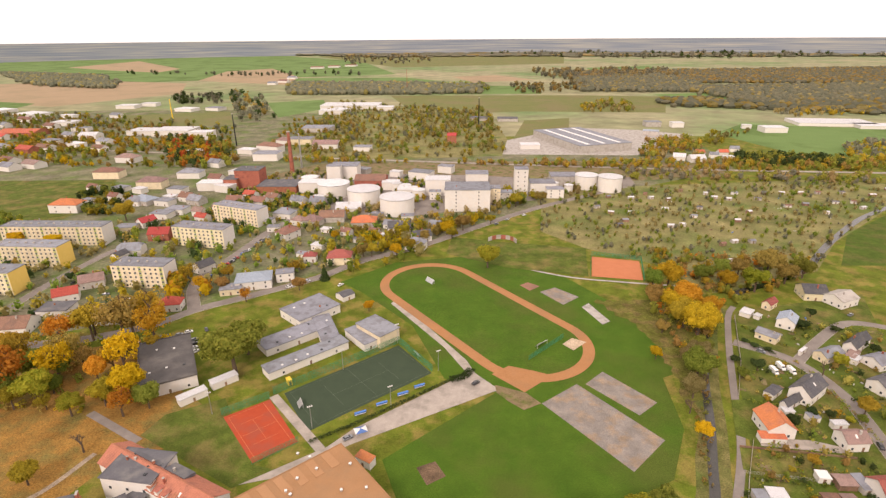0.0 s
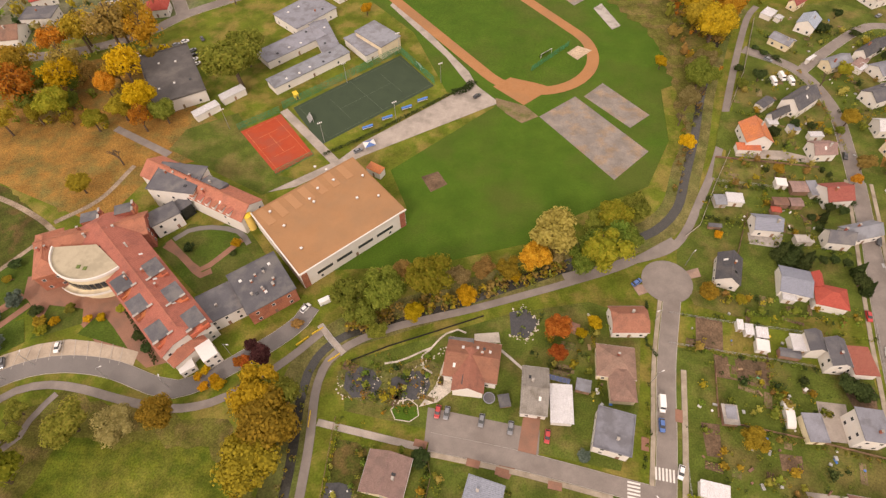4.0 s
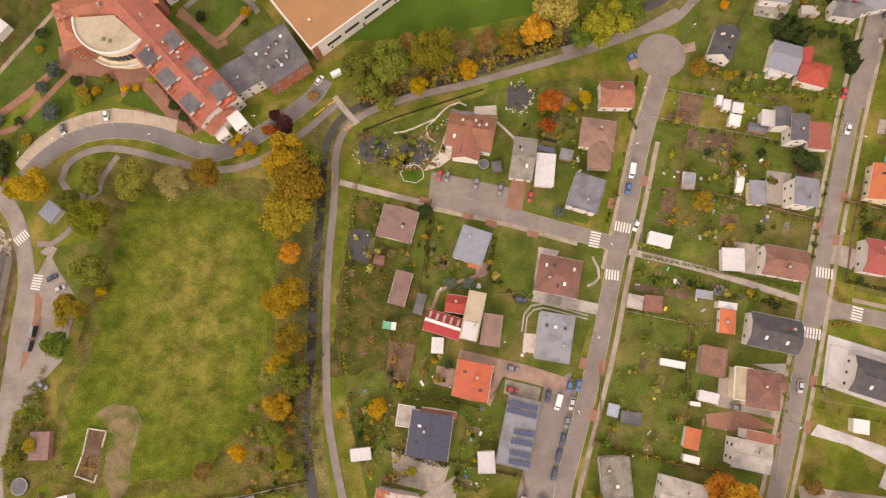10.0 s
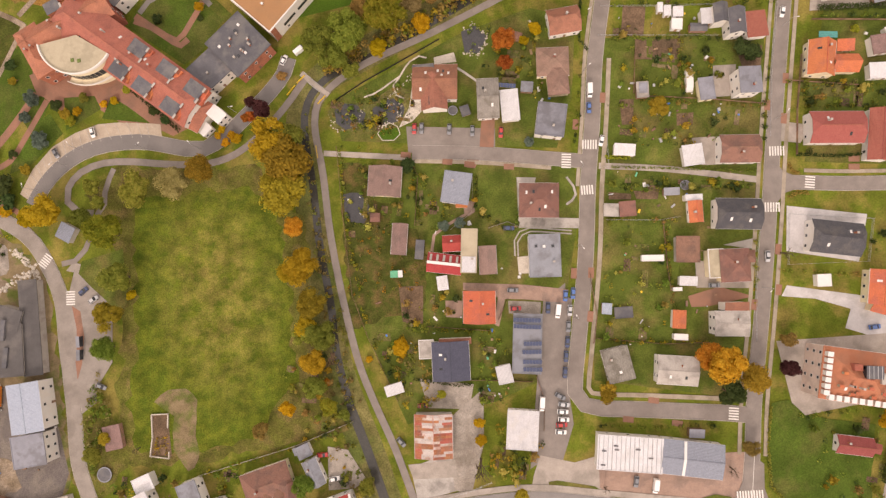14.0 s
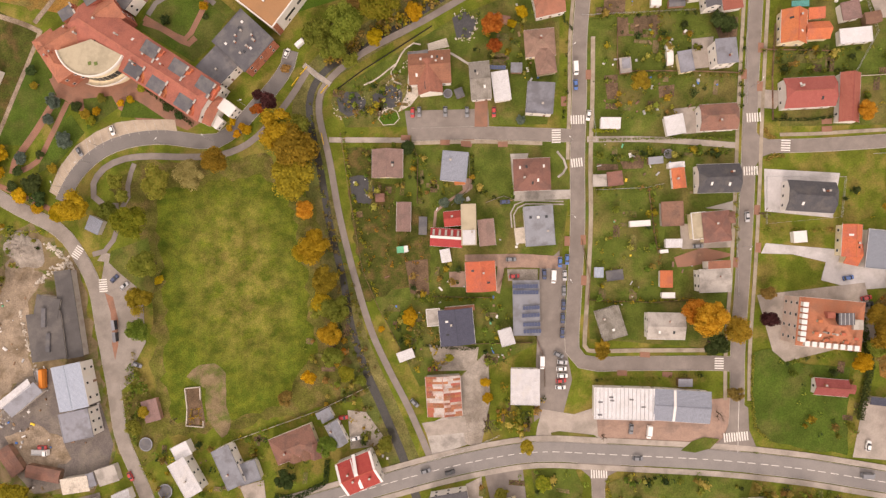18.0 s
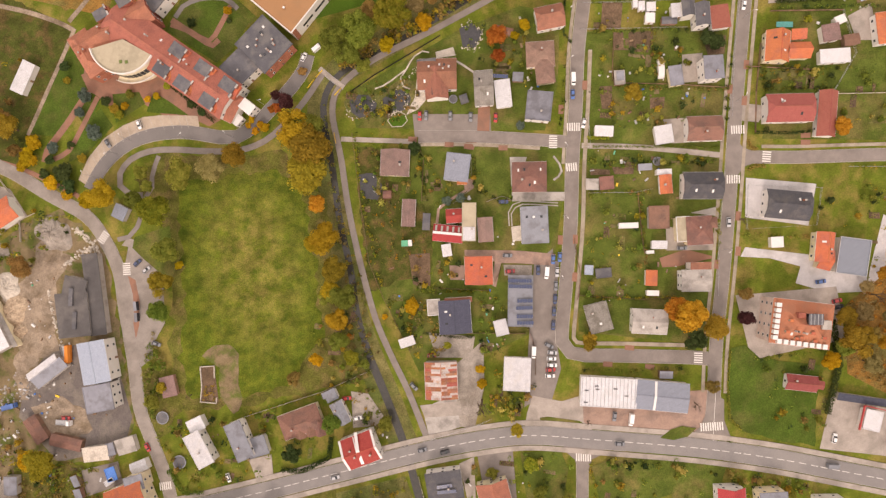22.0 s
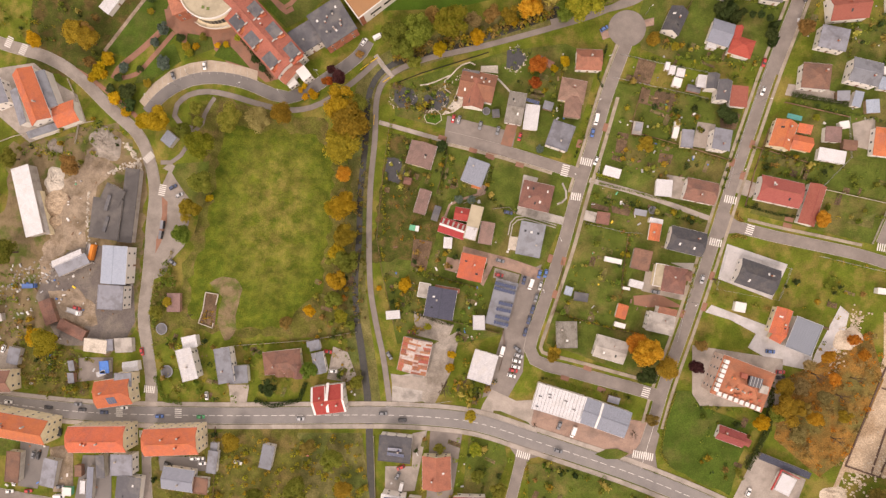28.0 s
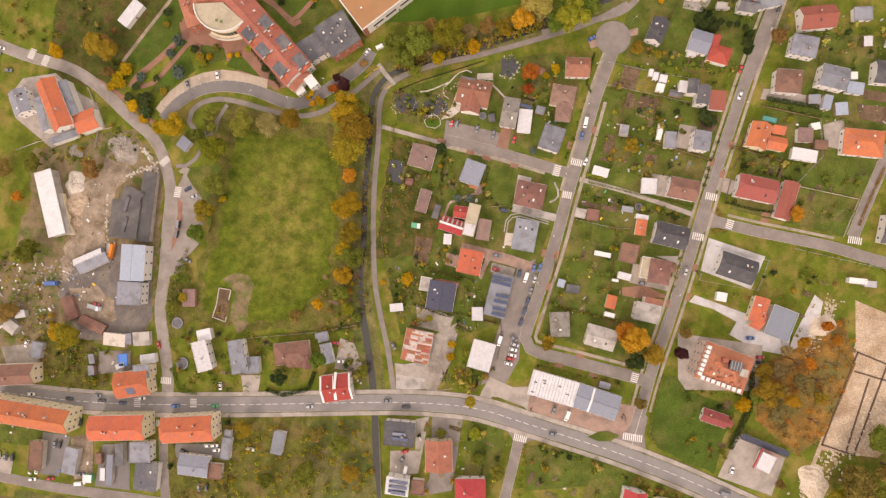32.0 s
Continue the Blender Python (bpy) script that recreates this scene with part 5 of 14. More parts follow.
SHEET_BARE = paint("bare zinc sheet", (0.42, 0.37, 0.35), (0.5, 0.45, 0.43), 0.8, 0.6, (0.38, 0.25, 0.2), 0.4, 0.2, 6.0, vary=0.15)
BRICKPAVE = paint("dull pinkish paving blocks", (0.3, 0.205, 0.165), (0.36, 0.25, 0.2), 0.5, 0.92, (0.25, 0.18, 0.15), 0.15, 0.3, 6.0, grain=0.2, mid=0.12)
PALEPAVE = paint("pale grey concrete slabs", (0.46, 0.445, 0.45), (0.53, 0.515, 0.515), 0.4, 0.9, (0.4, 0.385, 0.38), 0.15, 0.3, 4.0, grain=0.12, mid=0.08)
POOL = paint("turquoise pool", (0.06, 0.32, 0.3), (0.08, 0.38, 0.35), 0.6, 0.15, None, 0.2, 0.05, 3.0)
CLAY = paint("orange clay", (0.44, 0.16, 0.08), (0.49, 0.185, 0.095), 0.2, 0.95, None, 0.1, 0.15, 4.0, grain=0.08)
TERRACE = paint("cream terrace", (0.39, 0.34, 0.25), (0.44, 0.385, 0.285), 0.3, 0.9, (0.34, 0.3, 0.22), 0.2, 0.1, 4.0, grain=0.08)
POND = paint("black pond liner", (0.035, 0.036, 0.04), (0.055, 0.055, 0.06), 0.6, 0.3, None, 0.2, 0.1, 2.0)


def vent(x, y, z):
    t = thing("roof_vent", x, y, (x * 31) % 90, z, "small pale roof vent box with a cap", "vent", "roof vents")
    part("body", Build().box(-0.35, -0.35, 0, 0.35, 0.35, 0.6), CONCRETE, t)
    part("cap", Build().box(-0.45, -0.45, 0.6, 0.45, 0.45, 0.7), PLASTIC_W, t)
    return t


TRENCH = paint("dark wet brick", (0.09, 0.06, 0.05), (0.13, 0.085, 0.065), 0.8, 0.95, None, 0.2, 0.3, 4.0)
SPOIL = paint("pale spoil", (0.52, 0.44, 0.35), (0.6, 0.52, 0.42), 0.4, 0.95, (0.44, 0.36, 0.28), 0.2, 0.3, 3.0)


def solar_row(x0, y0, x1, y1, z):
    """A row of tilted panels on a flat roof."""
    d = math.hypot(x1 - x0, y1 - y0)
    t = thing("solar_array", x0, y0, math.degrees(math.atan2(y1 - y0, x1 - x0)), z, "row of dark blue solar panels on a roof", "solar panels", "solar arrays")
    n = max(2, int(d / 1.1))
    for i in range(n):
        a = i * d / n
        part("solar_panel", Build().slab([(a, -0.8, 0.3), (a + d / n - 0.08, -0.8, 0.3), (a + d / n - 0.08, 0.8, 0.55), (a, 0.8, 0.55)], 0.05), SOLAR, t)
    part("rail", Build().box(0, -0.7, 0.0, d, -0.6, 0.26).box(0, 0.6, 0.0, d, 0.7, 0.5), STEEL, t)
    return t


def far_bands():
    """Belts of distant woods and fields, long and low; haze is in their colours."""
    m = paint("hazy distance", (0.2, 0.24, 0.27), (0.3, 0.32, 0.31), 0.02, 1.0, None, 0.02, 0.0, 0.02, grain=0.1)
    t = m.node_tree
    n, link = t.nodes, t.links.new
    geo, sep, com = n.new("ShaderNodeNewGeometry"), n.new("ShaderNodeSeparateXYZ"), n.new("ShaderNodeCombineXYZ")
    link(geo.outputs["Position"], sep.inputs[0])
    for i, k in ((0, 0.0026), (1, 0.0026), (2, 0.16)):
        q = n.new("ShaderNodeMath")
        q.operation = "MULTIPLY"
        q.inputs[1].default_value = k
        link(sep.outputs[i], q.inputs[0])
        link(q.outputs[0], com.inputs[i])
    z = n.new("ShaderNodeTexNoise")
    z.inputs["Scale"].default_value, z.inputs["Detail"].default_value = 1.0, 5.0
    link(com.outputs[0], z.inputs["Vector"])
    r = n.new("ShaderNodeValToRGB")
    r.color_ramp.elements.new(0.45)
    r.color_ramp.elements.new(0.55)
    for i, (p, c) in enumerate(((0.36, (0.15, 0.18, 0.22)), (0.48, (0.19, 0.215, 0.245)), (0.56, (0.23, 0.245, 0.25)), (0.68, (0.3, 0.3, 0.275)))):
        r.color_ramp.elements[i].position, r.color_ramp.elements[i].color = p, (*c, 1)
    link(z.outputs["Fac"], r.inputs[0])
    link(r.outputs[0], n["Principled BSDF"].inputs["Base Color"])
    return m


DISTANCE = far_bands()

# field colours made pale to carry the haze over the far plain
PLAIN = paint("patchwork of far fields", (0.19, 0.21, 0.11), (0.32, 0.28, 0.18), 0.003, 1.0, (0.15, 0.21, 0.09), 0.0025, 0.0, 0.02, grain=0.25, mid=0.15)
TOWN = paint("town ground of gravel and grass", (0.1, 0.115, 0.045), (0.23, 0.2, 0.155), 0.07, 0.95, (0.1, 0.14, 0.04), 0.035, 0.3, 0.5, grain=0.3, mid=0.28)


def crossover(x, y, turn, w=4.0, d=2.2):
    """Red paved driveway over the footway."""
    if any(r > 2.4 and r < 6 and (x - a) ** 2 + (y - b) ** 2 < (r - 0.7) ** 2 for a, b, r in TAKEN.get((int(x // 12), int(y // 12)), ())):
        return None
    c, s = math.cos(radians(turn)), math.sin(radians(turn))
    return patch("crossover", [(x + u * c - v * s, y + u * s + v * c) for u, v in ((-w / 2, -d / 2), (w / 2, -d / 2), (w / 2, d / 2), (-w / 2, d / 2))], REDPAVE, "red paved driveway crossing of the footway", 0.268 + (abs(x) % 7) * 0.001)


def window_band(x0, y0, x1, y1, z):
    """A long high window of the sports hall."""
    d = math.hypot(x1 - x0, y1 - y0)
    t = thing("hall_window", x0, y0, math.degrees(math.atan2(y1 - y0, x1 - x0)), z, "long dark window band high in the hall wall", "window", "hall windows")
    part("frame", Build().box(-0.1, -0.12, -0.1, d + 0.1, 0.3, 1.5), WALL_GREY, t)
    part("pane", Build().box(0, -0.16, 0, d, 0.0, 1.4), GLASS, t)
    return t


def roof_strip(x0, y0, x1, y1, z):
    """A raised seam strip of the hall roof."""
    d = math.hypot(x1 - x0, y1 - y0)
    t = thing("roof_strip", x0, y0, math.degrees(math.atan2(y1 - y0, x1 - x0)), z, "pale raised strip across the tan hall roof", "roof strip", "roof strips")
    part("panel", Build().box(0, -1.6, 0, d, 1.6, 0.12), STRIP, t)
    return t


STRIP = paint("pale tan membrane", (0.36, 0.198, 0.103), (0.385, 0.215, 0.115), 0.1, 0.85, None, 0.05, 0.1, 4.0, grain=0.08)


def clutter(pts, n, seed):
    """Tubs, tables, stacked boards, barrels and sheets lying about in gardens; nobody could count them."""
    q = random.Random(seed)
    xs, ys = [p[0] for p in pts], [p[1] for p in pts]
    b = Build()
    for i in range(n):
        x, y, a = q.uniform(min(xs), max(xs)), q.uniform(min(ys), max(ys)), q.uniform(0, 3.1)
        if not is_free(x, y, 0.5):
            continue
        k, slot = q.random(), q.choice((0, 0, 0, 1, 1, 1, 4, 4, 4, 2 if i % 3 else 1, 5 if i % 4 == 0 else 4, 3 if i % 3 == 0 else 1))
        if k < 0.3:
            b.tube(x, y, 0, q.uniform(0.3, 0.8), q.uniform(0.15, 0.4), n=9, slot=slot)
            continue
        l, w, h = q.uniform(0.25, 1.1), q.uniform(0.2, 0.55), q.uniform(0.2, 0.7)
        c, s = math.cos(a), math.sin(a)
        p = [(x + u * c - v * s, y + u * s + v * c, z) for z in (0.0, h) for u, v in ((-l, -w), (l, -w), (l, w), (-l, w))]
        p[4:] = [(x + (px - x) * 0.94, y + (py - y) * 0.94, pz) for px, py, pz in p[4:]]
        b.solid(p, [(4, 5, 6, 7), (0, 1, 5, 4), (1, 2, 6, 5), (2, 3, 7, 6), (3, 0, 4, 7)], slot)
    return tagged(new("garden_clutter", b.mesh(PLASTIC_W, TIMBER, BLUEPL, GREENPL, STEEL, YELLOWPL, CAR["orange"])), "garden furniture, tubs and stacked boards lying about", "clutter", "", "stuff")


def roof_dormers(x, y, L, W, turn, h, rise):
    """White dormers in a row along the eaves of two sides, and a few tan ones higher up."""
    t = thing("dormer_rows", x, y, turn, 0, "row of white dormers along the eaves of an orange roof", "dormers")
    slope = rise / (W / 2)

    def put(u, v, w, d, up, wall, roof):
        z = h + slope * min(W / 2 - abs(v), L / 2 - abs(u))
        m = part("dormer", Build().box(u - w / 2, v - d / 2, z - 0.5, u + w / 2, v + d / 2, z + up), wall, t)
        part("dormer_roof", Build().box(u - w / 2 - 0.12, v - d / 2 - 0.12, z + up, u + w / 2 + 0.12, v + d / 2 + 0.12, z + up + 0.12), roof, m)

    for i in range(7):
        put(-L / 2 + 0.9, (i - 3) * W * 0.125, 1.7, 1.5, 1.5, WALL_WHITE, PLASTIC_W)
    for i in range(8):
        put((i - 3.5) * L * 0.11, -W / 2 + 0.9, 1.5, 1.7, 1.5, WALL_WHITE, PLASTIC_W)
    for u, v in ((-6.2, 1.0), (-7.0, -3.6), (-2.6, -6.0), (-1.0, -5.4), (4.6, -6.2), (2.4, -3.0), (7.6, -4.4)):
        put(u, v, 1.3, 0.8, 1.1, TERRACE, ROOF_ORANGE)
    return t


def beds(pts, n, turn, seed):
    """Small dug and planted beds with ridges between the plants of a garden, laid along its edges."""
    q = random.Random(seed)
    b = Build()
    xs, ys = [p[0] for p in pts], [p[1] for p in pts]
    LAYER[0] += 0.0012
    made = tries = 0
    while made < n and tries < n * 30:
        tries += 1
        x, y, l, w = q.uniform(min(xs), max(xs)), q.uniform(min(ys), max(ys)), q.uniform(2.5, 7), q.uniform(1.2, 3.2)
        if not inside(pts, x, y) or not is_free(x, y, max(l, w) * 0.6):
            continue
        made += 1
        a = radians(turn + q.choice((0, 90)) + q.uniform(-5, 5))
        c, s = math.cos(a), math.sin(a)
        slot = q.choice((0, 0, 1, 2, 2))

        def put(u, v, z):
            return (x + u * c - v * s, y + u * s + v * c, z)
        z = LAYER[0] + 0.004
        b.face([put(-l / 2, -w / 2, z), put(l / 2, -w / 2, z), put(l / 2 * q.uniform(0.85, 1), w / 2, z), put(-l / 2, w / 2 * q.uniform(0.8, 1), z)], slot)
        for i in range(int(w / 0.5)):
            v = -w / 2 + 0.25 + i * 0.5
            for k in range(int(l / 0.7)):
                if q.random() < 0.35:
                    continue
                u, h = -l / 2 + 0.35 + k * 0.7, q.uniform(0.12, 0.35)
                b.solid([put(u - 0.28, v - 0.12, z), put(u + 0.28, v - 0.12, z), put(u + 0.28, v + 0.12, z), put(u - 0.28, v + 0.12, z), put(u, v, z + h)], [(0, 1, 4), (1, 2, 4), (2, 3, 4), (3, 0, 4)], q.choice((slot, 3, 3, 4)))
    return tagged(new("garden_beds", b.mesh(SOIL, SCRUB, WORN, LEAF["green"], LEAF["dry"])), "small dug and planted vegetable beds between lawns", "beds", "", "stuff")


# ---- ground, fields and woods ----
ground = Build()
N = 60
xs = [math.copysign(abs(u) ** 2.2, u) * 4900 for u in np.linspace(-1, 1, N)]
ground.solid([(x, y + 200, 0.0) for y in xs for x in xs], [(i * N + j, i * N + j + 1, (i + 1) * N + j + 1, (i + 1) * N + j) for i in range(N - 1) for j in range(N - 1)])
tagged(new("ground", ground.mesh(GRASS)), "autumn grass and meadow reaching to the horizon", "ground", "", "structure")
patch("plain", [(-4600, 850), (4600, 850), (4600, 4600), (-4600, 4600)], PLAIN, "far patchwork of fields in haze-paled colours", 0.015)
patch("town_ground", [(-1039.5, 1171.7), (-488.9, 1183.4), (-299.1, 1122.4), (-294.3, 1319.8), (67.8, 826.3), (280.2, 881.8), (338.7, 760.3), (318.5, 631.6), (70.8, 478.7), (-72.7, 349.4), (-157, 275.7), (-249.5, 234.9)], TOWN, "ground between houses and works of the town", 0.018)
patch("field", [(-5465.8, 6399.3), (-1633.4, 4854.6), (-615.1, 3490.1), (-272, 2310.9), (-1139.3, 1940.5), (-2190.9, 2531.9)], FIELD_GREEN, "wide green winter crop field")
patch("field", [(-1633.2, 1873.1), (-1412.3, 2060), (-949.1, 1894.6), (-794.7, 1542.6), (-894.2, 1376.3), (-957.3, 1248.8), (-1182.6, 1340.8)], FIELD_TAN, "pale brown ploughed field")
patch("field", [(-2118.3, 2969), (-2162.8, 3735.1), (-1410.3, 2782.6), (-1379.5, 2504.1), (-1715, 2692.3)], FIELD_TAN, "pale brown ploughed field")
patch("field", [(-1082.2, 2556.9), (-938.7, 2764), (-576.5, 2056.4), (-588.1, 1822.8), (-963.1, 2011.5)], FIELD_TAN, "pale brown stubble field")
patch("field", [(-470.8, 1314.2), (-347.9, 1372.4), (-296.8, 1213.5), (-362.3, 1062.8)], FIELD_GREEN, "small green field beside trees")
patch("field", [(-638, 2122.4), (-207.3, 2114.9), (72.7, 1758.9), (242.4, 1719.4), (211.9, 1499.1), (-180.7, 1508.7), (-518.4, 1712.8)], FIELD_GREEN, "green winter crop field")
patch("field", [(-190.7, 1465.6), (293.8, 1458.4), (514.3, 1418.6), (409.6, 1120.7), (128, 1143.9), (-22, 1110.1), (-121.4, 1203.2)], FIELD_OLIVE, "dull green grass field")
patch("field", [(-39.2, 2160.2), (135.6, 2214.9), (259.6, 1986.5), (40, 1867.3)], FIELD_TAN, "pale brown ploughed field")
patch("field", [(587.6, 2684.3), (922.7, 2818.2), (856.8, 2263.8), (478.7, 1996.1)], FIELD_GREEN, "bright green field by the wood")
patch("field", [(503.2, 1471.3), (687.8, 1518.4), (668.7, 1293.6), (495.5, 1255.9)], FIELD_GREEN, "bright green field by the wood")
patch("field", [(399.3, 872.2), (486.4, 968.5), (707.4, 907.8), (611.7, 778.1), (478.6, 688.4), (434.8, 716.5)], FIELD_GREEN, "bright green crop field")
patch("field", [(114.2, 1017.7), (202.7, 1048.4), (161.5, 827.7), (76.3, 826.3)], FIELD_OLIVE, "grass field beside the warehouse")
patch("field", [(-1121.8, 4386.6), (-294, 5211.4), (726.5, 4065.5), (555.9, 3102.5), (-329.7, 2816.9)], FIELD_OLIVE, "distant dull green field")
patch("field", [(-1204.8, 1367), (-1043.6, 1314.4), (-1007, 1166.4), (-1031.2, 1161.9)], FIELD_GREEN, "bright green field")
patch("field", [(-553.3, 570.4), (-390, 576.1), (-359.3, 514.2), (-357.1, 474.5), (-354.2, 438.2), (-388, 422.3), (-435, 430.6)], LAWN, "green meadow behind the villa")
patch("field", [(302.9, 409.2), (385.1, 470.7), (293.7, 346.1), (257.3, 345.7)], GREENLAWN, "green meadow by the stream")
patch("field", [(-701.9, 1097.7), (-497.1, 1157.2), (-415.2, 969.3), (-512.4, 952.3), (-606.6, 986.6)], FIELD_OLIVE, "green strip of meadow behind the works")
patch("yard", [(62.5, 812.2), (181.5, 934.7), (288.6, 909.4), (362.6, 860), (227.4, 707.1), (51.4, 714.1)], CONCRETE, "pale concrete yard round the warehouse")
patch("railway_ground", [(-227.7, 590), (-181.4, 655.1), (-42.9, 669.5), (202.9, 672.7), (300, 660), (300, 600), (185, 575), (60, 590)], WORN, "brown ground beside the railway")
patch("yard", [(-227.7, 549.4), (-190, 600), (-42.9, 606), (60, 590), (185, 590), (180.5, 551.7), (74.4, 504.3), (29.7, 479.9), (-59.9, 446.1), (-135, 470.1)], ASPHALT, "grey factory yard")
patch("scrub", [(-294.3, 1319.8), (47.4, 1152.6), (67.8, 826.3), (50.6, 703.4), (-185.5, 671.1), (-258.2, 764.9)], ALLOT, "brown scrubland with autumn bushes")
patch("scrub", [(68.4, 597.7), (168.7, 551.4), (390.5, 582), (451.8, 561.2), (398.2, 488.4), (281.2, 389.9), (235.2, 335.9), (175.4, 309.2), (150.4, 301), (133.7, 344.4), (89.9, 375.3), (61.6, 411.7), (69.9, 471.8)], ALLOT, "allotment gardens and scrub")

# ---- school grounds ----
patch("sports_ground", [(-42.2, 290.5), (65.8, 291.8), (94.2, 216.9), (88.5, 177.8), (73.5, 151), (37.4, 132.6), (23.8, 121.5), (-13.7, 110.4), (-54.7, 106.9), (-24, 136.9), (-32.7, 158.2), (12.9, 200.3), (-10.8, 210.2)], PITCH, "mown sports field")
patch("sports_ground", [(-81.2, 314), (-48.6, 346.8), (-1.6, 357.7), (64.5, 325), (96.5, 272), (98.1, 208), (91.4, 177.2), (72.5, 155.5), (18.1, 203.1), (-63.9, 298.1)], PITCH, "mown green sports field")
patch("park", [(-231, 199), (-216.8, 207.2), (-134.7, 201.7), (-88.6, 171.1), (-132.7, 157.1), (-145.4, 126.1), (-203.5, 150.1)], LITTER, "park ground under fallen orange leaves")
patch("park", [(-234.2, 216.5), (-172.5, 241.3), (-143.2, 193.6), (-143.7, 164), (-154.9, 136.5), (-165.1, 132.5)], LITTER, "park ground under fallen orange leaves")
patch("lawn", [(-128.2, 181.9), (-107.4, 193.4), (-79.8, 154.3), (-67.2, 151.3), (-84.4, 143.3), (-131.8, 169.1)], LAWN, "green lawn beside the court")
patch("lawn", [(-185.2, 116.8), (-174.7, 125.6), (-160.4, 104.1), (-154.4, 89.5), (-162.9, 75.5)], GREENLAWN, "lawn in front of the school")
patch("lawn", ragged([(-207.9, 145.8), (-193.3, 145.8), (-163.8, 123.2), (-162.7, 120.9), (-177.6, 99), (-190.5, 81.8), (-200.9, 61.7), (-235.2, 67.3), (-234.5, 108.9)], 0.8, 24), ORCHARD, "olive brown grass beside the park path")
patch("lawn", ragged([(-162, 120.5), (-156, 108.8), (-156.2, 97.2), (-160, 91.1), (-168.5, 84.4), (-175.2, 78), (-189.2, 80.4), (-177.4, 98.9)], 0.6, 23), GREENLAWN, "green lawn with shrubs beside the school")
patch("path", [(-42.2, 290.5), (-0.3, 225.5), (3.8, 214.6), (14.3, 202.3), (-45.6, 166.3), (-71.3, 148.1), (-82.4, 144.8), (-55.1, 164.5), (-46.7, 175), (-0.2, 214.6), (-11.7, 237), (-44.8, 284.5)], PAVING, "wide paved path beside the pitch")
patch("artificial_pitch", [(-82.2, 197.4), (-65, 172.7), (-16.9, 214.3), (-35.2, 238.3)], TURF, "green artificial turf football pitch")
patch("tennis_court", [(-102.9, 180.8), (-87.1, 193), (-67.3, 167.1), (-81.2, 155.3)], REDCOURT, "red rubber ball court")
patch("asphalt_court", [(32.1, 192.9), (49.9, 207.2), (77.3, 171.2), (60.3, 154.4)], OLDCOURT, "worn grey asphalt court")
patch("asphalt_court", [(53.9, 207.3), (64, 217.2), (82.1, 194.6), (71.9, 186)], OLDCOURT, "small worn grey asphalt court")
patch("sand_pit", [(-19.5, 154.6), (-12.6, 157.9), (-8.4, 150.7), (-15.1, 146.3)], SOIL, "bare brown patch in the grass")
patch("school_yard", [(-110.7, 121.2), (-94.6, 128.4), (-84.4, 124.5), (-75, 112.7), (-95.5, 101), (-113.4, 115.7)], LAWN, "courtyard lawn")
patch("paving", [(-160.4, 104.1), (-136.6, 99.8), (-125.8, 97.6), (-98.1, 69.9), (-105.2, 67.6), (-132.9, 85.7), (-150, 89.7), (-161.4, 99)], REDPAVE, "red paved forecourt")

# ---- meadow, stream and gardens ----
patch("meadow_edge", ragged([(-145.4, 49.9), (-131.1, 58.7), (-94.6, 52.7), (-74.3, 50.6), (-62.7, 39.3), (-56.2, 22.1), (-57.8, 0.4), (-58.3, -21.1), (-56.3, -38.3), (-49.2, -57.7), (-75.3, -60.9), (-114.8, -61.1), (-139.1, -59.3), (-141.1, -31.4), (-136, -18.8), (-135.9, 7.5), (-134.9, 27.4)], 1.8, 4), EDGE, "brownish rough grass round the meadow")
patch("meadow", ragged([(-124.9, 44.4), (-108.9, 42.4), (-92.9, 43.5), (-77.1, 43), (-68.1, 36.5), (-65.3, 18.6), (-65.6, -1.1), (-68, -18.2), (-67.4, -35.3), (-76.4, -45.1), (-83.7, -55.1), (-108, -57.8), (-125.7, -58.2), (-135.4, -53.2), (-135.7, -36.1), (-129.9, -19.3), (-128.1, 2.4), (-125.9, 24.3)], 1.7, 5), MEADOW, "open green meadow with yellowish patches")
patch("gardens", [(79.5, 125.4), (106.3, 161.4), (127.3, 218.2), (154.2, 278.2), (241.4, 301.7), (146, 92.7), (91.9, 91.8), (79.2, 96), (76.2, 110)], LAWN, "green garden lawns")
patch("gardens", [(-39.8, 71.2), (-15.8, 79.9), (16.1, 91.2), (43, 96.4), (59.8, 90), (53.9, 59), (45.3, 40.1), (-9.6, 50.1), (-37.6, 55.3)], LAWN, "green garden lawns")
patch("scrap_yard", [(-259.2, -33.6), (-236.9, -38.2), (-219, -39.9), (-210.9, -51.8), (-214.1, -74.2), (-232.2, -91.9), (-253.7, -94.3)], WORN, "worn brown yard with rough gardens")
patch("gardens", [(-38.2, 46.2), (50.9, 32.5), (50, 13.6), (39.5, -20.3), (28, -47), (7.9, -53.3), (-26.5, -57.6), (-39, -16.9)], LAWN, "green garden lawns")
patch("gardens", [(68.9, 80), (129.5, 71.8), (119.8, 20.6), (98.5, -63.4), (46.4, -50), (51.8, -3.4)], LAWN, "green garden lawns")
patch("gardens", [(163.6, 114.7), (213.7, 113), (215.6, 59.6), (192.1, 11), (136.2, 21)], LAWN, "green garden lawns")
patch("rough_ground", ragged([(-161.6, -63.9), (-161.8, -36.5), (-149.3, -38.6), (-137.2, -43.8), (-135, -53.9), (-143.4, -66.2), (-153.6, -74.4)], 1.2, 12), EDGE, "brown rough ground beside the lane")
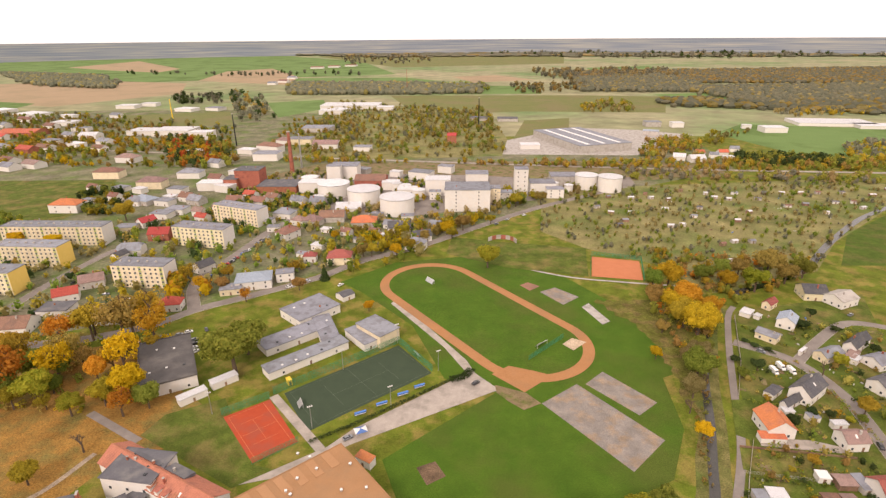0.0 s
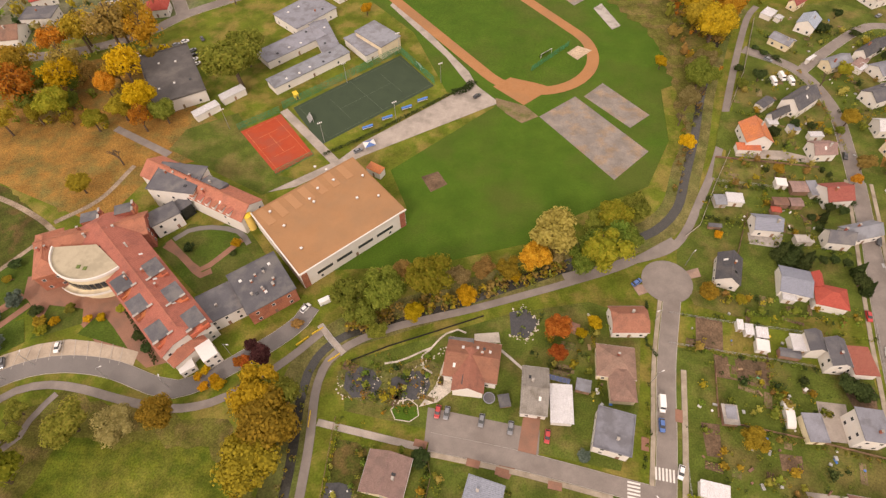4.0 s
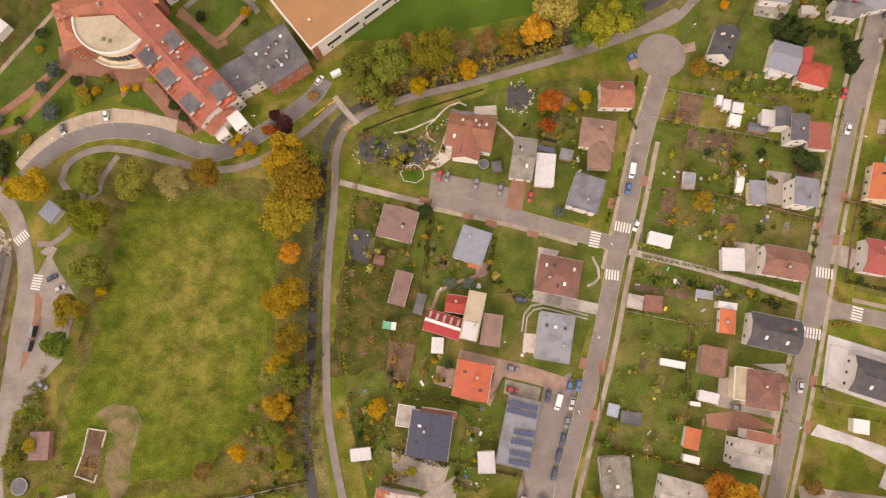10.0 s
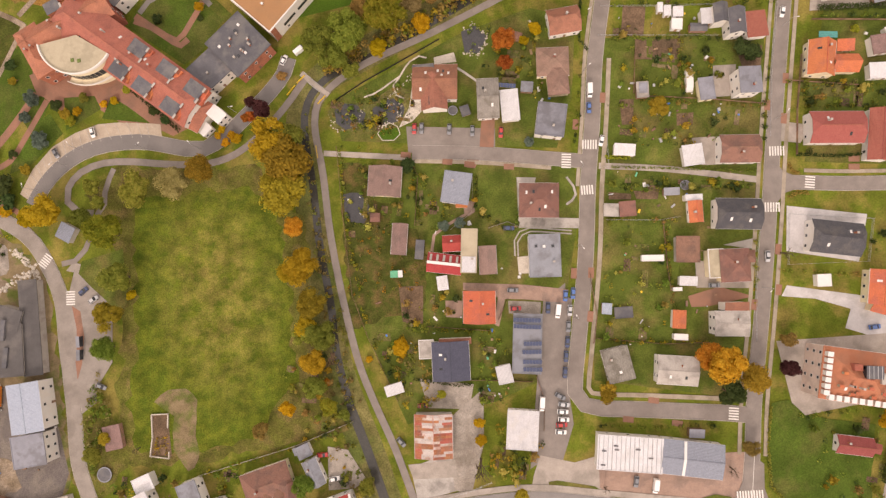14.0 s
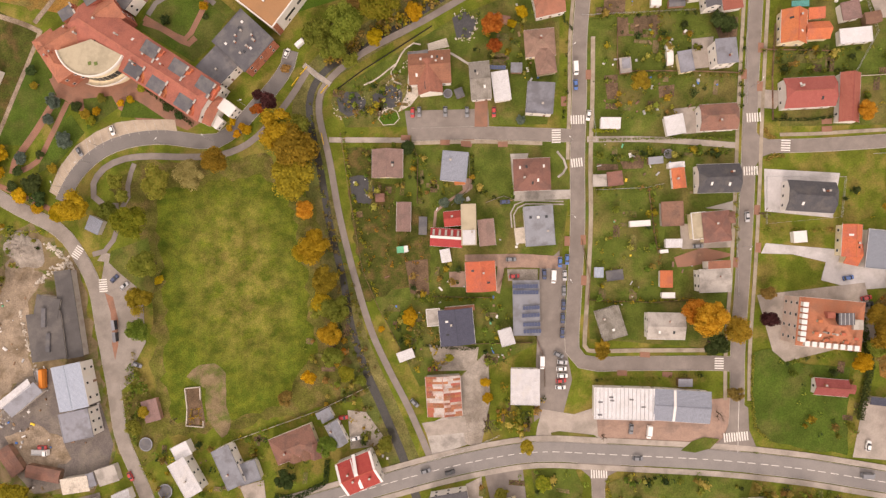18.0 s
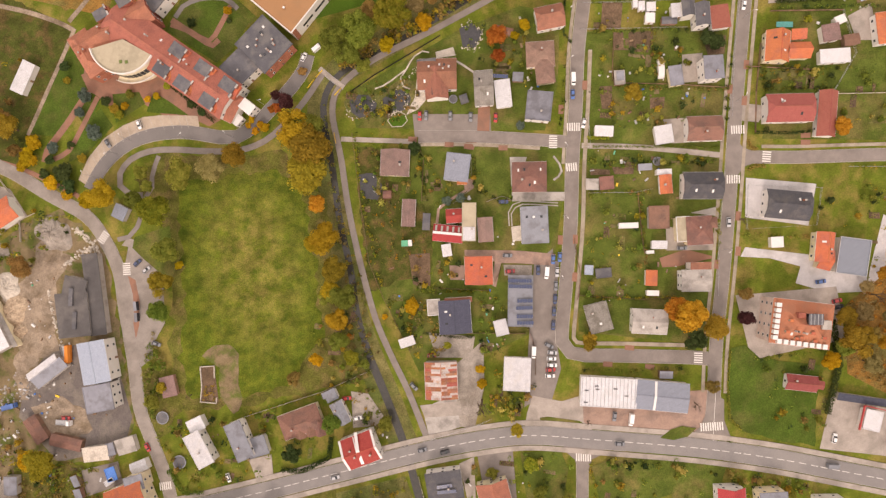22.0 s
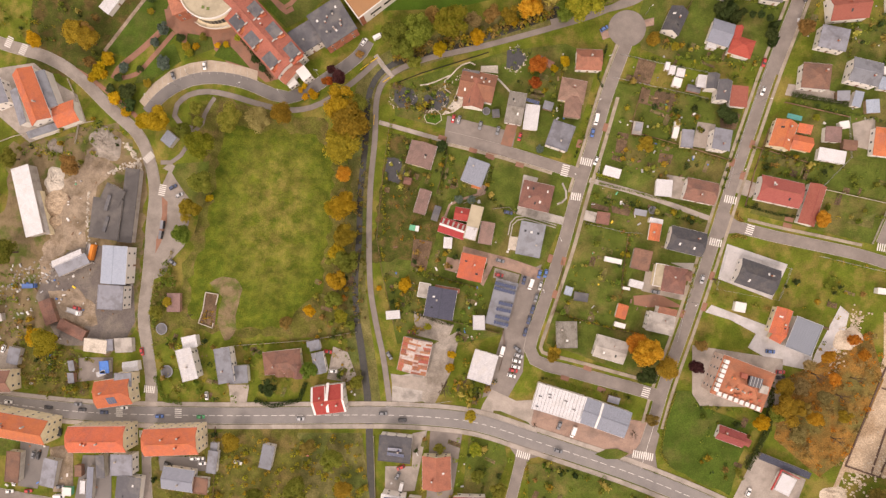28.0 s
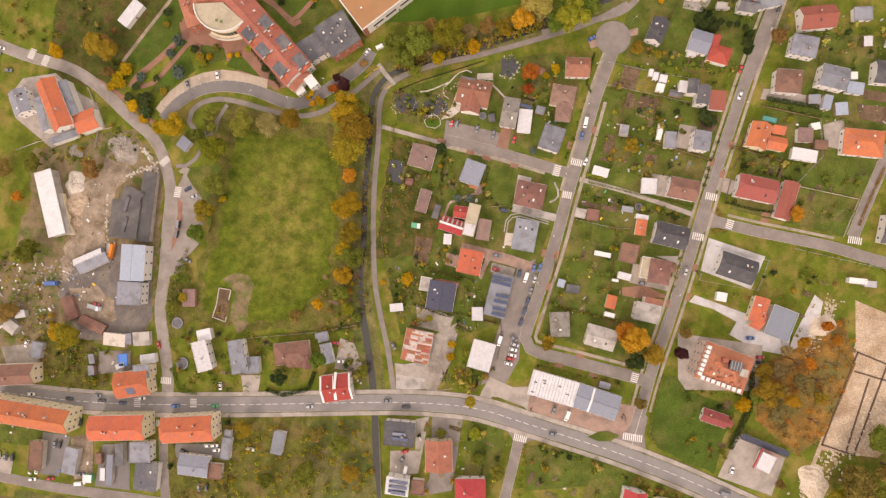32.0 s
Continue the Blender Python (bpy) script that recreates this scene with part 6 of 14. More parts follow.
patch("works_ground", ragged([(-240.7, 25.9), (-212.5, 31.5), (-196.5, 40), (-182.2, 41), (-165.1, 23.4), (-162.9, 3), (-162.4, -33.6), (-161.3, -63.8), (-175.5, -78.9), (-188.6, -77.9), (-218, -76.8), (-240.2, -58.1), (-244.3, -24.7), (-238.6, 1.3)], 1.5, 8), WORN, "weedy brown ground of the works")
# the shade of the fruit trees is in this grass colour
patch("orchard", ragged([(-39.3, 46.6), (-29, 44.1), (-28.7, 31.4), (-21.3, 27.8), (-22.7, 18.9), (-13.2, 15.9), (-9.4, 4.5), (-12.3, -4.9), (-14.5, -14.2), (-43.9, -18.4), (-42, 11.7)], 1.0, 17), ORCHARD, "brownish orchard grass under fallen leaves")
patch("works_yard", [(-196.4, -22.3), (-167.6, -23.2), (-162.6, -59.8), (-168.2, -72.7), (-201.8, -76.1), (-217.8, -52.4), (-212.3, -36.2)], DARKYARD, "dark cinder yard of the works")
patch("works_yard", ragged([(-191.5, 31.6), (-178.7, 17), (-187, 10.8), (-190.9, 0.8), (-192.4, -13.3), (-193.5, -23), (-203, -26.7), (-210.5, -33.7), (-212.3, -46.4), (-216.7, -44.2), (-217.1, -33.5), (-213.9, -21.4), (-215.2, -6.8), (-218.1, 6.6), (-217.8, 11.3), (-208.1, 11.6), (-202.2, 14.2), (-197.6, 22.8)], 1.6, 9), MUD, "bare brown yard of the works")
patch("building_site", [(200, -20.1), (220.6, -27.2), (225.4, -84.7), (215.3, -97), (188.7, -96), (179.7, -123.5), (183.7, -105.1), (199.5, -51.9), (201.5, -40.2)], SAND, "sandy building site")
patch("building_site", [(169.6, -47.6), (171.6, -41), (180.5, -19), (184.8, -22.1), (183.6, -30.1), (179.1, -45), (175.3, -49.2)], PALEPAVE, "row of pale concrete slabs laid on the ground")
patch("wood_floor", [(159, -55), (181.2, -41.7), (194.8, -29.2), (202.4, -51.6), (190.8, -87.2), (177.4, -99.8), (155.7, -84)], LITTER, "leaf litter under autumn trees")
patch("scrub", [(-119.5, -112), (-40, -103.4), (-31.5, -143.4), (-119.7, -154.3)], SCRUB, "overgrown yellow-green plot")

patch("rough_ground", ragged([(-231.9, -161.2), (-218.8, -161.4), (-183.4, -160.2), (-149.8, -161.1), (-144.6, -174.9), (-224.7, -193.3)], 1.2, 13), SCRUB, "brown overgrown bank below the back street")
patch("rough_ground", ragged([(-150, -129.5), (-123.3, -116.2), (-92.6, -100.6), (-74.4, -99.7), (-62.7, -156.1), (-139.2, -173.6)], 1.2, 14), EDGE, "brown overgrown plots")
patch("rough_ground", ragged([(-224.3, -70.4), (-190, -78.8), (-184, -98.9), (-198.4, -106.5), (-213.1, -98.9), (-225.1, -89.1)], 1.2, 15), EDGE, "brown plot beside the sheds")

strip("ditch", [(-264.2, -164.7), (-240.1, -166.3), (-211.6, -166.4), (-174.1, -168.9), (-152.5, -170.1)], 2.0, SOIL, "dark wet ditch below the back street", 0.1)

# ---- roads and paths ----
MAIN = [(-252.6, -108.4), (-216.6, -109.3), (-182.1, -108.7), (-152.3, -106.5), (-110.7, -102.5), (-67.7, -97.6), (-25.9, -93), (3.4, -91.6), (21, -92.8), (41.7, -97.1), (62, -101.4), (91.2, -107.9), (120.4, -116), (147.2, -125), (174.8, -134.4)]
main_road = strip("road", MAIN, 8.0, TARMAC, "main road of grey asphalt", 0.26, kerb=0.12)
strip("centre_line", [(100.5, -83.7), (98.4, -93.4), (96, -105.2)], 0.16, WHITELINE, "white centre line of the side street", 0.285)
patch("lawn", [(-23.1, 56.1), (-20.7, 58.7), (-17.8, 59.7), (-14.9, 57.7), (-14.3, 54.5), (-17, 52.5), (-21.5, 53.1)], PITCH, "round bright lawn within a stone ring")
strip("garden_path", [(69.3, -109.4), (67.5, -118.6), (64.1, -128.7)], 1.6, PALEPAVE, "pale garden path to a house", 0.19)
dashes(MAIN, 3.0, 1.6, 0.24, 0.0, 0.275, main_road)
strip("pavement", MAIN, 2.2, PAVING, "grey paved footway along the main road", 0.3, off=5.6, thick=0.3)
strip("pavement", MAIN, 2.2, PAVING, "grey paved footway along the main road", 0.3, off=-5.6, thick=0.3)
STREET = [(94.2, -104.4), (96.4, -97.5), (99.6, -84.5), (102.9, -67.5), (106.4, -53), (111.9, -31.6), (119.2, -0.7), (125.8, 29.1), (134, 63.8), (140.6, 90.4), (152.6, 132.6), (158.4, 155)]
strip("road", STREET, 5.4, ASPHALT, "residential street of worn asphalt", 0.255, kerb=0.12)
strip("footway", STREET[2:], 1.4, FOOTWAY, "sandy paved footway along the street", 0.245, off=-4.7, thick=0.2)
strip("footway", STREET[2:], 1.4, FOOTWAY, "sandy paved footway along the street", 0.245, off=4.7, thick=0.2)
STREET = [(72, 98), (65, 72.8), (60.1, 47.8), (54.8, 23.3), (50, -3.1), (42.7, -34), (39.4, -47.2), (38.5, -53.3), (41.4, -58.6), (47.4, -60.7), (59.5, -62.5), (75.6, -65.2), (93.4, -68.2), (103.2, -70.5)]
strip("road", STREET, 5.7, ASPHALT, "residential street of worn asphalt", 0.25, kerb=0.12)
strip("footway", STREET[1:13], 1.7, FOOTWAY, "sandy paved footway along the street", 0.24, off=5.3, thick=0.2)
strip("footway", STREET[:4], 1.4, FOOTWAY, "sandy paved footway along the street", 0.24, off=-4.0, thick=0.2)
STREET = [(-10.6, 46.8), (16.2, 42.2), (42.8, 36.2), (55, 33.4)]
strip("road", STREET, 5.2, ASPHALT, "residential street of worn asphalt", 0.245, kerb=0.12)
strip("footway", STREET[:3], 1.5, FOOTWAY, "sandy paved footway along the street", 0.235, off=-3.6, thick=0.2)
STREET = [(122.1, 15.3), (134.6, 13.3), (148.5, 10.9), (165, 8.7), (187.1, 5.6), (209, 0.6), (234, -3.6)]
strip("road", STREET, 5.2, ASPHALT, "residential street of worn asphalt", 0.243, kerb=0.12)
strip("footway", STREET[1:5], 1.4, FOOTWAY, "sandy paved footway along the street", 0.233, off=4.6, thick=0.2)
patch("street_corner", [(125.3, 23.3), (127.6, 18.8), (133.2, 15.3), (132.7, 11.5), (127, 10.4), (123.5, 6.9), (120.5, 9.3), (121.8, 22)], ASPHALT, "widened asphalt of a street corner", 0.2445)
patch("street_corner", [(100.2, -85.1), (103.3, -88.1), (102, -96.9), (103.9, -106.1), (85.7, -102.3), (91.8, -98.2), (95.2, -92.2)], ASPHALT, "widened asphalt of a street corner", 0.2542)
patch("street_corner", [(31.4, -100.1), (36, -105.6), (37.2, -113.6), (39.7, -113.9), (43.3, -106.5), (50.1, -104.2), (47.9, -101.3), (33, -98)], ASPHALT, "widened asphalt of a street corner", 0.2445)
strip("road", [(196.8, 11.4), (205.3, 38.2), (215.3, 66.9), (223.9, 92.9)], 5.6, ASPHALT, "residential street of worn asphalt", 0.24, kerb=0.12)
strip("road", [(-289.8, 91.6), (-250.5, 79), (-224.5, 73.3), (-205.8, 64.2), (-186.8, 49.1), (-170.3, 36.4), (-162.9, 23.7), (-158.4, 8.4), (-158.3, -10.1), (-157.9, -34.7), (-158.3, -56.3), (-155.1, -71.4), (-151, -89.4), (-149.7, -105.6)], 6, PALEROAD, "residential street of worn asphalt", 0.25, kerb=0.12)
strip("road", [(-149.7, -105.6), (-150.6, -120.3), (-148.6, -138.7), (-145, -163.3)], 4.5, ASPHALT, "residential street of worn asphalt", 0.245, kerb=0.12)
strip("road", [(40.1, -98.8), (38.7, -109.8), (36, -126.9)] + [(33.5, -141.8)], 5, ASPHALT, "residential street of worn asphalt", 0.245, kerb=0.12)
strip("road", [(-270.2, -153.4), (-241.2, -154.8), (-209.4, -157), (-165.9, -158.2), (-144.4, -159)], 5.0, ASPHALT, "residential street of worn asphalt", 0.24, kerb=0.12)
strip("road", [(-166.3, 48), (-160.7, 55.4), (-153.6, 61.5), (-143.9, 66.3), (-132.6, 68.2), (-119.8, 67.4), (-110.3, 65), (-100.8, 61.7), (-93, 60.6), (-83.7, 64.5), (-73.8, 71.6), (-63.9, 79.1), (-57.1, 86.1), (-54.5, 91.9)], 6, DRIVE, "school drive of dark asphalt", 0.245, kerb=0.12)
strip("footpath", [(-141.3, 41.2), (-147.3, 42.5), (-151.6, 47.4), (-150.7, 53), (-144.7, 58.6), (-134.7, 60.9), (-123, 59.7), (-108.9, 56.6), (-93.1, 54.3), (-80.5, 56.5), (-70.5, 62.3), (-58.8, 71.9), (-48.8, 82.5)], 2.8, ASPHALT, "grey asphalt footpath beside the stream", 0.196)
strip("footpath", [(-27.7, -86.4), (-32.6, -65.6), (-37.9, -48.4), (-42.3, -31), (-45.1, -7.6), (-46.8, 19.1), (-46.7, 43), (-47.4, 64.1), (-42.3, 75), (-25.6, 84.2), (3.5, 92.8), (35.2, 103.5), (58.1, 112.3), (78, 124)], 2.8, ASPHALT, "grey asphalt footpath beside the stream", 0.192)
strip("footpath", [(35, 106.2), (51.8, 111.5), (73.8, 118.7), (83.2, 127.7), (92.6, 144), (102, 161.3), (109.7, 178.5), (119.6, 205.3), (133.9, 241.1), (147.7, 272.4), (156, 284)], 3.2, ASPHALT, "grey asphalt footpath beside the stream", 0.19)
strip("footpath", [(-45.4, 51.5), (-11.9, 44.7)], 2.2, PAVING, "pale paved footpath between gardens", 0.2)
strip("footpath", [(60.1, 30.8), (86.5, 25.5), (118.2, 16.8)], 2.4, PAVING, "pale paved footpath between gardens", 0.202)
patch("drive", [(79.4, 110), (84, 111.5), (84.3, 107.7), (79.5, 106.5)], BRICKPAVE, "red paved drive beside the turning place", 0.258)
patch("drive", [(58.8, 103.8), (63.5, 103.9), (64.3, 100.7), (60.7, 99.2)], BRICKPAVE, "red paved drive beside the turning place", 0.258)
patch("turning_circle", [(71.7 + 9.0 * math.cos(a * 0.2618), 105.4 + 9.0 * math.sin(a * 0.2618)) for a in range(24)], ASPHALT, "round turning place of worn asphalt", 0.262)
patch("parking", [(-11.5, 57.2), (22.8, 51.2), (21.9, 44), (-12.1, 46.7)], ASPHALT, "asphalt parking area")
patch("parking", [(-171.2, 53.5), (-164.8, 62.8), (-155.6, 70.7), (-145.7, 74.9), (-135.5, 77.1), (-121.3, 76.1), (-109.8, 73.1), (-109.8, 67.2), (-119.6, 69.2), (-133, 70.3), (-145, 68.2), (-155.2, 63.3), (-161.9, 57.7), (-167.5, 50.2)], BAYS, "paved tan parking bays beside the drive")
patch("yard", [(127, 5.5), (155.4, -1.8), (149.5, -18.9), (124.1, -11.4)], PALEPAVE, "pale paved yard round a house")
patch("yard", [(119.6, -27.8), (122.2, -24.1), (148.2, -31.4), (157.2, -35.7), (170.6, -35.7), (169.3, -50.5), (154.2, -49), (140.5, -42.6), (143.6, -35.8), (131.6, -30.4)], PALEPAVE, "pale paved drive")
patch("yard", [(115, -44.1), (156.9, -46.5), (157.3, -69.5), (117.3, -72.7)], PAVING, "paved yard of the old school")
patch("yard", [(147.8, -92.8), (171.7, -101.6), (166.3, -121), (139.6, -114.3)], PAVING, "paved forecourt of a shop")
patch("yard", [(-27.5, -74), (-10.1, -69.4), (-6, -83.7), (-26.4, -87.2)], CONCRETE, "concrete yard")
patch("yard", [(-11, -57.7), (4.3, -47.6), (1.5, -68.3), (-5.8, -86.6), (-11.9, -84.3)], GRAVEL, "gravel drive")
patch("yard", [(20.3, -84.1), (31.9, -65.6), (36.6, -15.8), (42.6, -18.2), (36.2, -47.8), (36.2, -65.2), (26.3, -86.5)], ASPHALT, "asphalt parking lane")
patch("yard", [(41.7, -79.2), (98, -83), (93, -100.5), (73.6, -98.6), (41.3, -91.6)], BRICKPAVE, "pinkish paved forecourt of the shop hall")
patch("yard", [(-156, 10.1), (-143.5, 0.2), (-145, -18.3), (-148.5, -33.9), (-154.7, -37.5), (-155.6, -9.9)], PALEROAD, "asphalt lay-by")
strip("stream_bank", [(-38.1, -89.8), (-43, -66.6), (-48.2, -46.3), (-51.5, -28.8), (-52, -8.1), (-53.4, 15.6), (-52.5, 39.6), (-53.1, 60.7), (-49.4, 73.1), (-40.5, 82.1), (-23, 89.2), (3.1, 98.9), (31.8, 110.6), (57.5, 122)], 13, SCRUB, "rough olive grass on the stream banks", 0.022)
strip("stream", [(-31.5, -143.4), (-34.8, -116.2), (-38.1, -89.8), (-43, -66.6), (-47.4, -49.2)], 3.6, WATER, "dark narrow stream between grassy banks", 0.075)
strip("stream_bank", [(10.7, 100.9), (35.5, 111.6), (57.5, 121.7), (71.4, 127.9), (82.5, 139.4), (90, 157.7), (99.3, 181.7), (108.5, 209), (119.5, 235.7), (134.3, 269), (146.3, 283.5)], 12, SCRUB, "rough olive grass on the stream banks", 0.021)
strip("stream", [(10.7, 100.9), (35.5, 111.6), (57.5, 121.7), (71.4, 127.9), (82.5, 139.4), (90, 157.7), (99.3, 181.7), (108.5, 209), (119.5, 235.7), (134.3, 269), (146.3, 283.5)], 3.6, WATER, "dark narrow stream between grassy banks", 0.073)
strip("stream", [(-47.4, -49.2), (-50.3, -28.7), (-50.2, -8), (-51.6, 15.7), (-51.3, 39.7), (-51.9, 60.8), (-49.3, 72.5), (-40.4, 81.2), (-22.8, 86.7), (3.2, 96.7), (31.9, 108.2), (57.7, 119)], 3.0, WATER, "dark narrow stream between grassy banks", 0.074)
crossing(57.8, 39.5, -9, 3.6, 6)
crossing(48.1, 34.5, -100, 3.6, 6)
crossing(54.3, 22.2, -4, 3.6, 5)
crossing(126.7, 26.6, -7, 3.6, 6)
crossing(136.8, 13.1, -103, 3.6, 5)
crossing(121.6, 5.7, -8, 3.6, 6)
crossing(95.3, -68.6, -101, 3.6, 5)
crossing(96.4, -98.9, -4, 3.6, 10)
crossing(39.9, -105, -8, 3.6, 7)
crossing(-245.4, 79.7, -110, 3.6, 6)
crossing(-237.1, 76.3, -111, 3.6, 6)
crossing(-163.2, 24.9, 46, 3.6, 6)
crossing(-154.4, 8.7, -96, 3.6, 6)
crossing(-166.5, -106.8, -85, 3.6, 5)
crossing(-135.2, -104, -86, 3.6, 5)
crossing(-152.9, -116.5, 6, 3.6, 4)
crossing(-151.6, -93.5, 0, 3.6, 6)
crossing(197.8, 9.7, -5, 3.6, 7)
strip("footbridge", [(-50.2, 84.8), (-45.4, 79.3), (-40.4, 74.3)], 1.9, PAVING, "small grey footbridge over the stream", 0.35, kerb=0.12, kerb_mat=STEEL)
patch("parking_lane", [(31.6, -17.7), (40.8, -12), (39, -29.8), (35.6, -46.9), (28.5, -74.6), (17.6, -79.8), (22.5, -58.3), (27.2, -36.9)], ASPHALT, "worn asphalt lane with parked cars")

patch("lay_by", [(22, -75.2), (34.4, -79.4), (43.6, -77.9), (42.4, -89.5), (46.3, -94.4), (15.9, -90.7), (18.4, -82.6)], PAVING, "grey paved lay-by beside the shop hall")
patch("verge", [(23.7, -85.3), (27.1, -85.2), (40.7, -89), (43, -91.1), (36.5, -91.1), (23.6, -87.9)], LAWN, "narrow grass island by the main road", 0.2)
patch("verge", [(73.9, -100.9), (78.8, -97.9), (84, -97), (89.8, -98.7), (85.8, -101.8), (79.4, -102.6)], LAWN, "curved grass island by the street corner", 0.32)
patch("yard", [(-28.4, -72.7), (-10.1, -73.1), (-10.3, -79.6), (-27, -78.4)], PAVING, "grey paved forecourt of the barn")

# ---- school ----
house(-52.6, 127.6, 45.4, 35.6, 41.1, "flat", 9, 0.1, ROOF_TAN, WALL_WHITE, name="sports_hall", label="large school sports hall with a tan membrane roof and white walls", storeys=1, chimneys=0, lights=0, step=6.0)
house(-113.9, 96.9, 66.8, 17.6, -43.5, "half", 9.5, 4.0, ROOF_SCHOOL, WALL_WHITE, name="school_wing", label="school wing under a long pinkish red roof with dark dormers", storeys=3, chimneys=5, lights=4)
house(-92.6, 73.5, 9.5, 12.2, -36.6, "hip", 6.3, 2.6, ROOF_SCHOOL, WALL_WHITE, name="school_wing", label="lower hipped end of the school wing", chimneys=0)
house(-138.1, 115.1, 37.7, 10.8, 19.9, "gable", 9, 3.0, ROOF_SCHOOL, BRICK, name="school_wing", label="brick school wing under a pinkish red roof", storeys=3, chimneys=4)
h = house(-106.2, 140.2, 52.3, 11.9, -25.9, "gable", 8, 3.5, ROOF_SCHOOL, WALL_WHITE, name="school_wing", label="white school wing under a pinkish red roof", storeys=2, chimneys=4, lights=3)
for k in range(7):
    u = -1.5 + k * 3.6
    d = part("dormer", Build().box(u - 0.8, -6.2, 7.6, u + 0.8, -3.2, 9.5), WALL_WHITE, h, "small white dormer")
    part("dormer_roof", Build().box(u - 0.95, -6.35, 9.5, u + 0.95, -3.0, 9.65), ROOF_SCHOOL, d)
for u, w in ((-8.0, 6.5), (6.0, 5.0)):
    part("roof_deck", Build().slab([(u - w, 1.0, 11.2), (u + w, 1.0, 11.2), (u + w, 5.4, 10.2), (u - w, 5.4, 10.2)], 1.2), ROOF_FELT, h, "dark flat-topped dormer deck")
house(-114.9, 142.5, 14.1, 18.9, 83.1, "flat", 10.6, 0.2, ROOF_FELT, WALL_WHITE, name="school_wing", label="school block with a dark grey roof", storeys=2, chimneys=1, lights=3)
house(-117, 126.7, 10.9, 7, 39.9, "flat", 7.2, 0.2, ROOF_FELT, WALL_WHITE, name="school_wing", label="white linking block with a dark roof", storeys=2, chimneys=0)
house(-111.9, 133.1, 5, 5.1, 50.2, "flat", 6.0, 0.2, ROOF_FELT, GLASS, name="school_wing", label="dark glazed link between school blocks", chimneys=0, win=False)
house(-71.5, 96.9, 17.4, 18.4, 36.6, "flat", 7.6, 0.2, ROOF_FELT, BRICK, name="school_wing", label="brick school block with a dark felt roof and many chimneys", storeys=2, chimneys=9, lights=5)
house(-84.6, 89.4, 12.4, 12.1, 34.5, "flat", 6.2, 0.2, ROOF_FELT, WALL_WHITE, name="school_wing", label="low white school link with a dark felt roof", storeys=2, chimneys=1)

# ---- old school by the pitch ----
house(-89.2, 270.2, 26.5, 20.4, 48.4, "flat", 5, 0.2, ROOF_GREY, WALL_WHITE, name="school_pavilion", label="low white pavilion with a grey flat roof", storeys=1, chimneys=1, lights=3)
house(-90.8, 242.4, 34.9, 11.6, 42.8, "flat", 4, 0.2, ROOF_GREY, WALL_WHITE, name="school_pavilion", label="long low white pavilion with a grey flat roof", chimneys=0, lights=4)
house(-78.7, 223.6, 42.2, 8.1, 41.9, "flat", 4.15, 0.2, ROOF_GREY, WALL_WHITE, name="school_pavilion", label="long low white pavilion with a grey flat roof", chimneys=0, lights=5)
house(-75, 248.5, 9.2, 29.9, 24.8, "flat", 3.9, 0.2, ROOF_GREY, WALL_WHITE, name="school_pavilion", label="linking pavilion with a grey flat roof", chimneys=0, lights=2)
house(-46.9, 246.2, 12.8, 19.8, 47.4, "flat", 7, 0.2, ROOF_GREY, WALL_CREAM, name="gymnasium", label="small gymnasium with a grey flat roof", chimneys=0, win=False)
house(-55.2, 241.4, 7.3, 19.4, 41.5, "flat", 4.3, 0.2, ROOF_GREY, WALL_WHITE, name="gymnasium_annex", label="low annex with a grey flat roof", chimneys=0)
house(-143.4, 214.1, 23.3, 40.6, 29.7, "flat", 6, 0.2, ROOF_TAR, WALL_WHITE, parapet=0.5, name="supermarket", label="broad low hall with a dark tarred roof", chimneys=0, lights=5)

# ---- blocks of flats ----
flats(-207, 310.1, 35, 14, -3.1)
flats(-200.7, 380.9, 43.8, 14, -11.2)
flats(-192, 433.3, 47.1, 14, -21.6)
flats(-305.1, 341.8, 47.9, 14, -1.9)
flats(-316.6, 383, 79.8, 14, 0.2)
flats(-297.8, 298.2, 34.4, 14, -1.5)

# ---- houses between the streets ----
h = house(2.2, 71.4, 16.5, 12.9, -8.3, "gable", 5, 3.2, ROOF_CLARET, WALL_WHITE, lights=6)
wing(h, 1.2, 67.4, 12.9, 9.4, -95.1, "gable", 5.2, 3.3, ROOF_CLARET, WALL_WHITE)
wing(h, -1.7, 75.1, 6.9, 8.2, 87, "flat", 5.2, 0.1, ROOF_FELT, WALL_WHITE, 0.1)
part("balcony", Build().box(-2.2, -9.6, 5.2, 1.4, -6.2, 7.3), GLASS, h, "dark roof balcony")
house(21.4, 62.1, 7.7, 14.6, -6, "gable", 4.5, 2.4, ROOF_ETER, WALL_WHITE, lights=2)
house(29.4, 58.4, 6.2, 11.3, -2.5, "mono", 3.5, 0.6, ROOF_WHITE, WALL_WHITE, win=False,chimneys=0)
house(43.6, 49.9, 10.2, 11.8, -14.8, "flat", 6, 0.2, ROOF_GREY, WALL_WHITE, storeys=2, parapet=0.2)
h = house(47.9, 72.5, 11.6, 10.3, -6.3, "hip", 4, 2.8, ROOF_FADED, WALL_CREAM)
wing(h, 48.8, 65.7, 11.6, 7.4, -92.2, "hip", 3.9, 2.4, ROOF_FADED, WALL_CREAM)
house(54.2, 87.6, 11.5, 9.3, 1.4, "half", 4.5, 3.5, ROOF_CLARET, WALL_WHITE)
house(-22.3, 36.2, 11.1, 12.1, 79.1, "gable", 4, 2.6, ROOF_PINK, WALL_CREAM, lights=1)
h = house(4.7, 29.5, 9.9, 11.4, -15.9, "flat", 5.5, 0.2, ROOF_SLATE, WALL_WHITE, storeys=2)
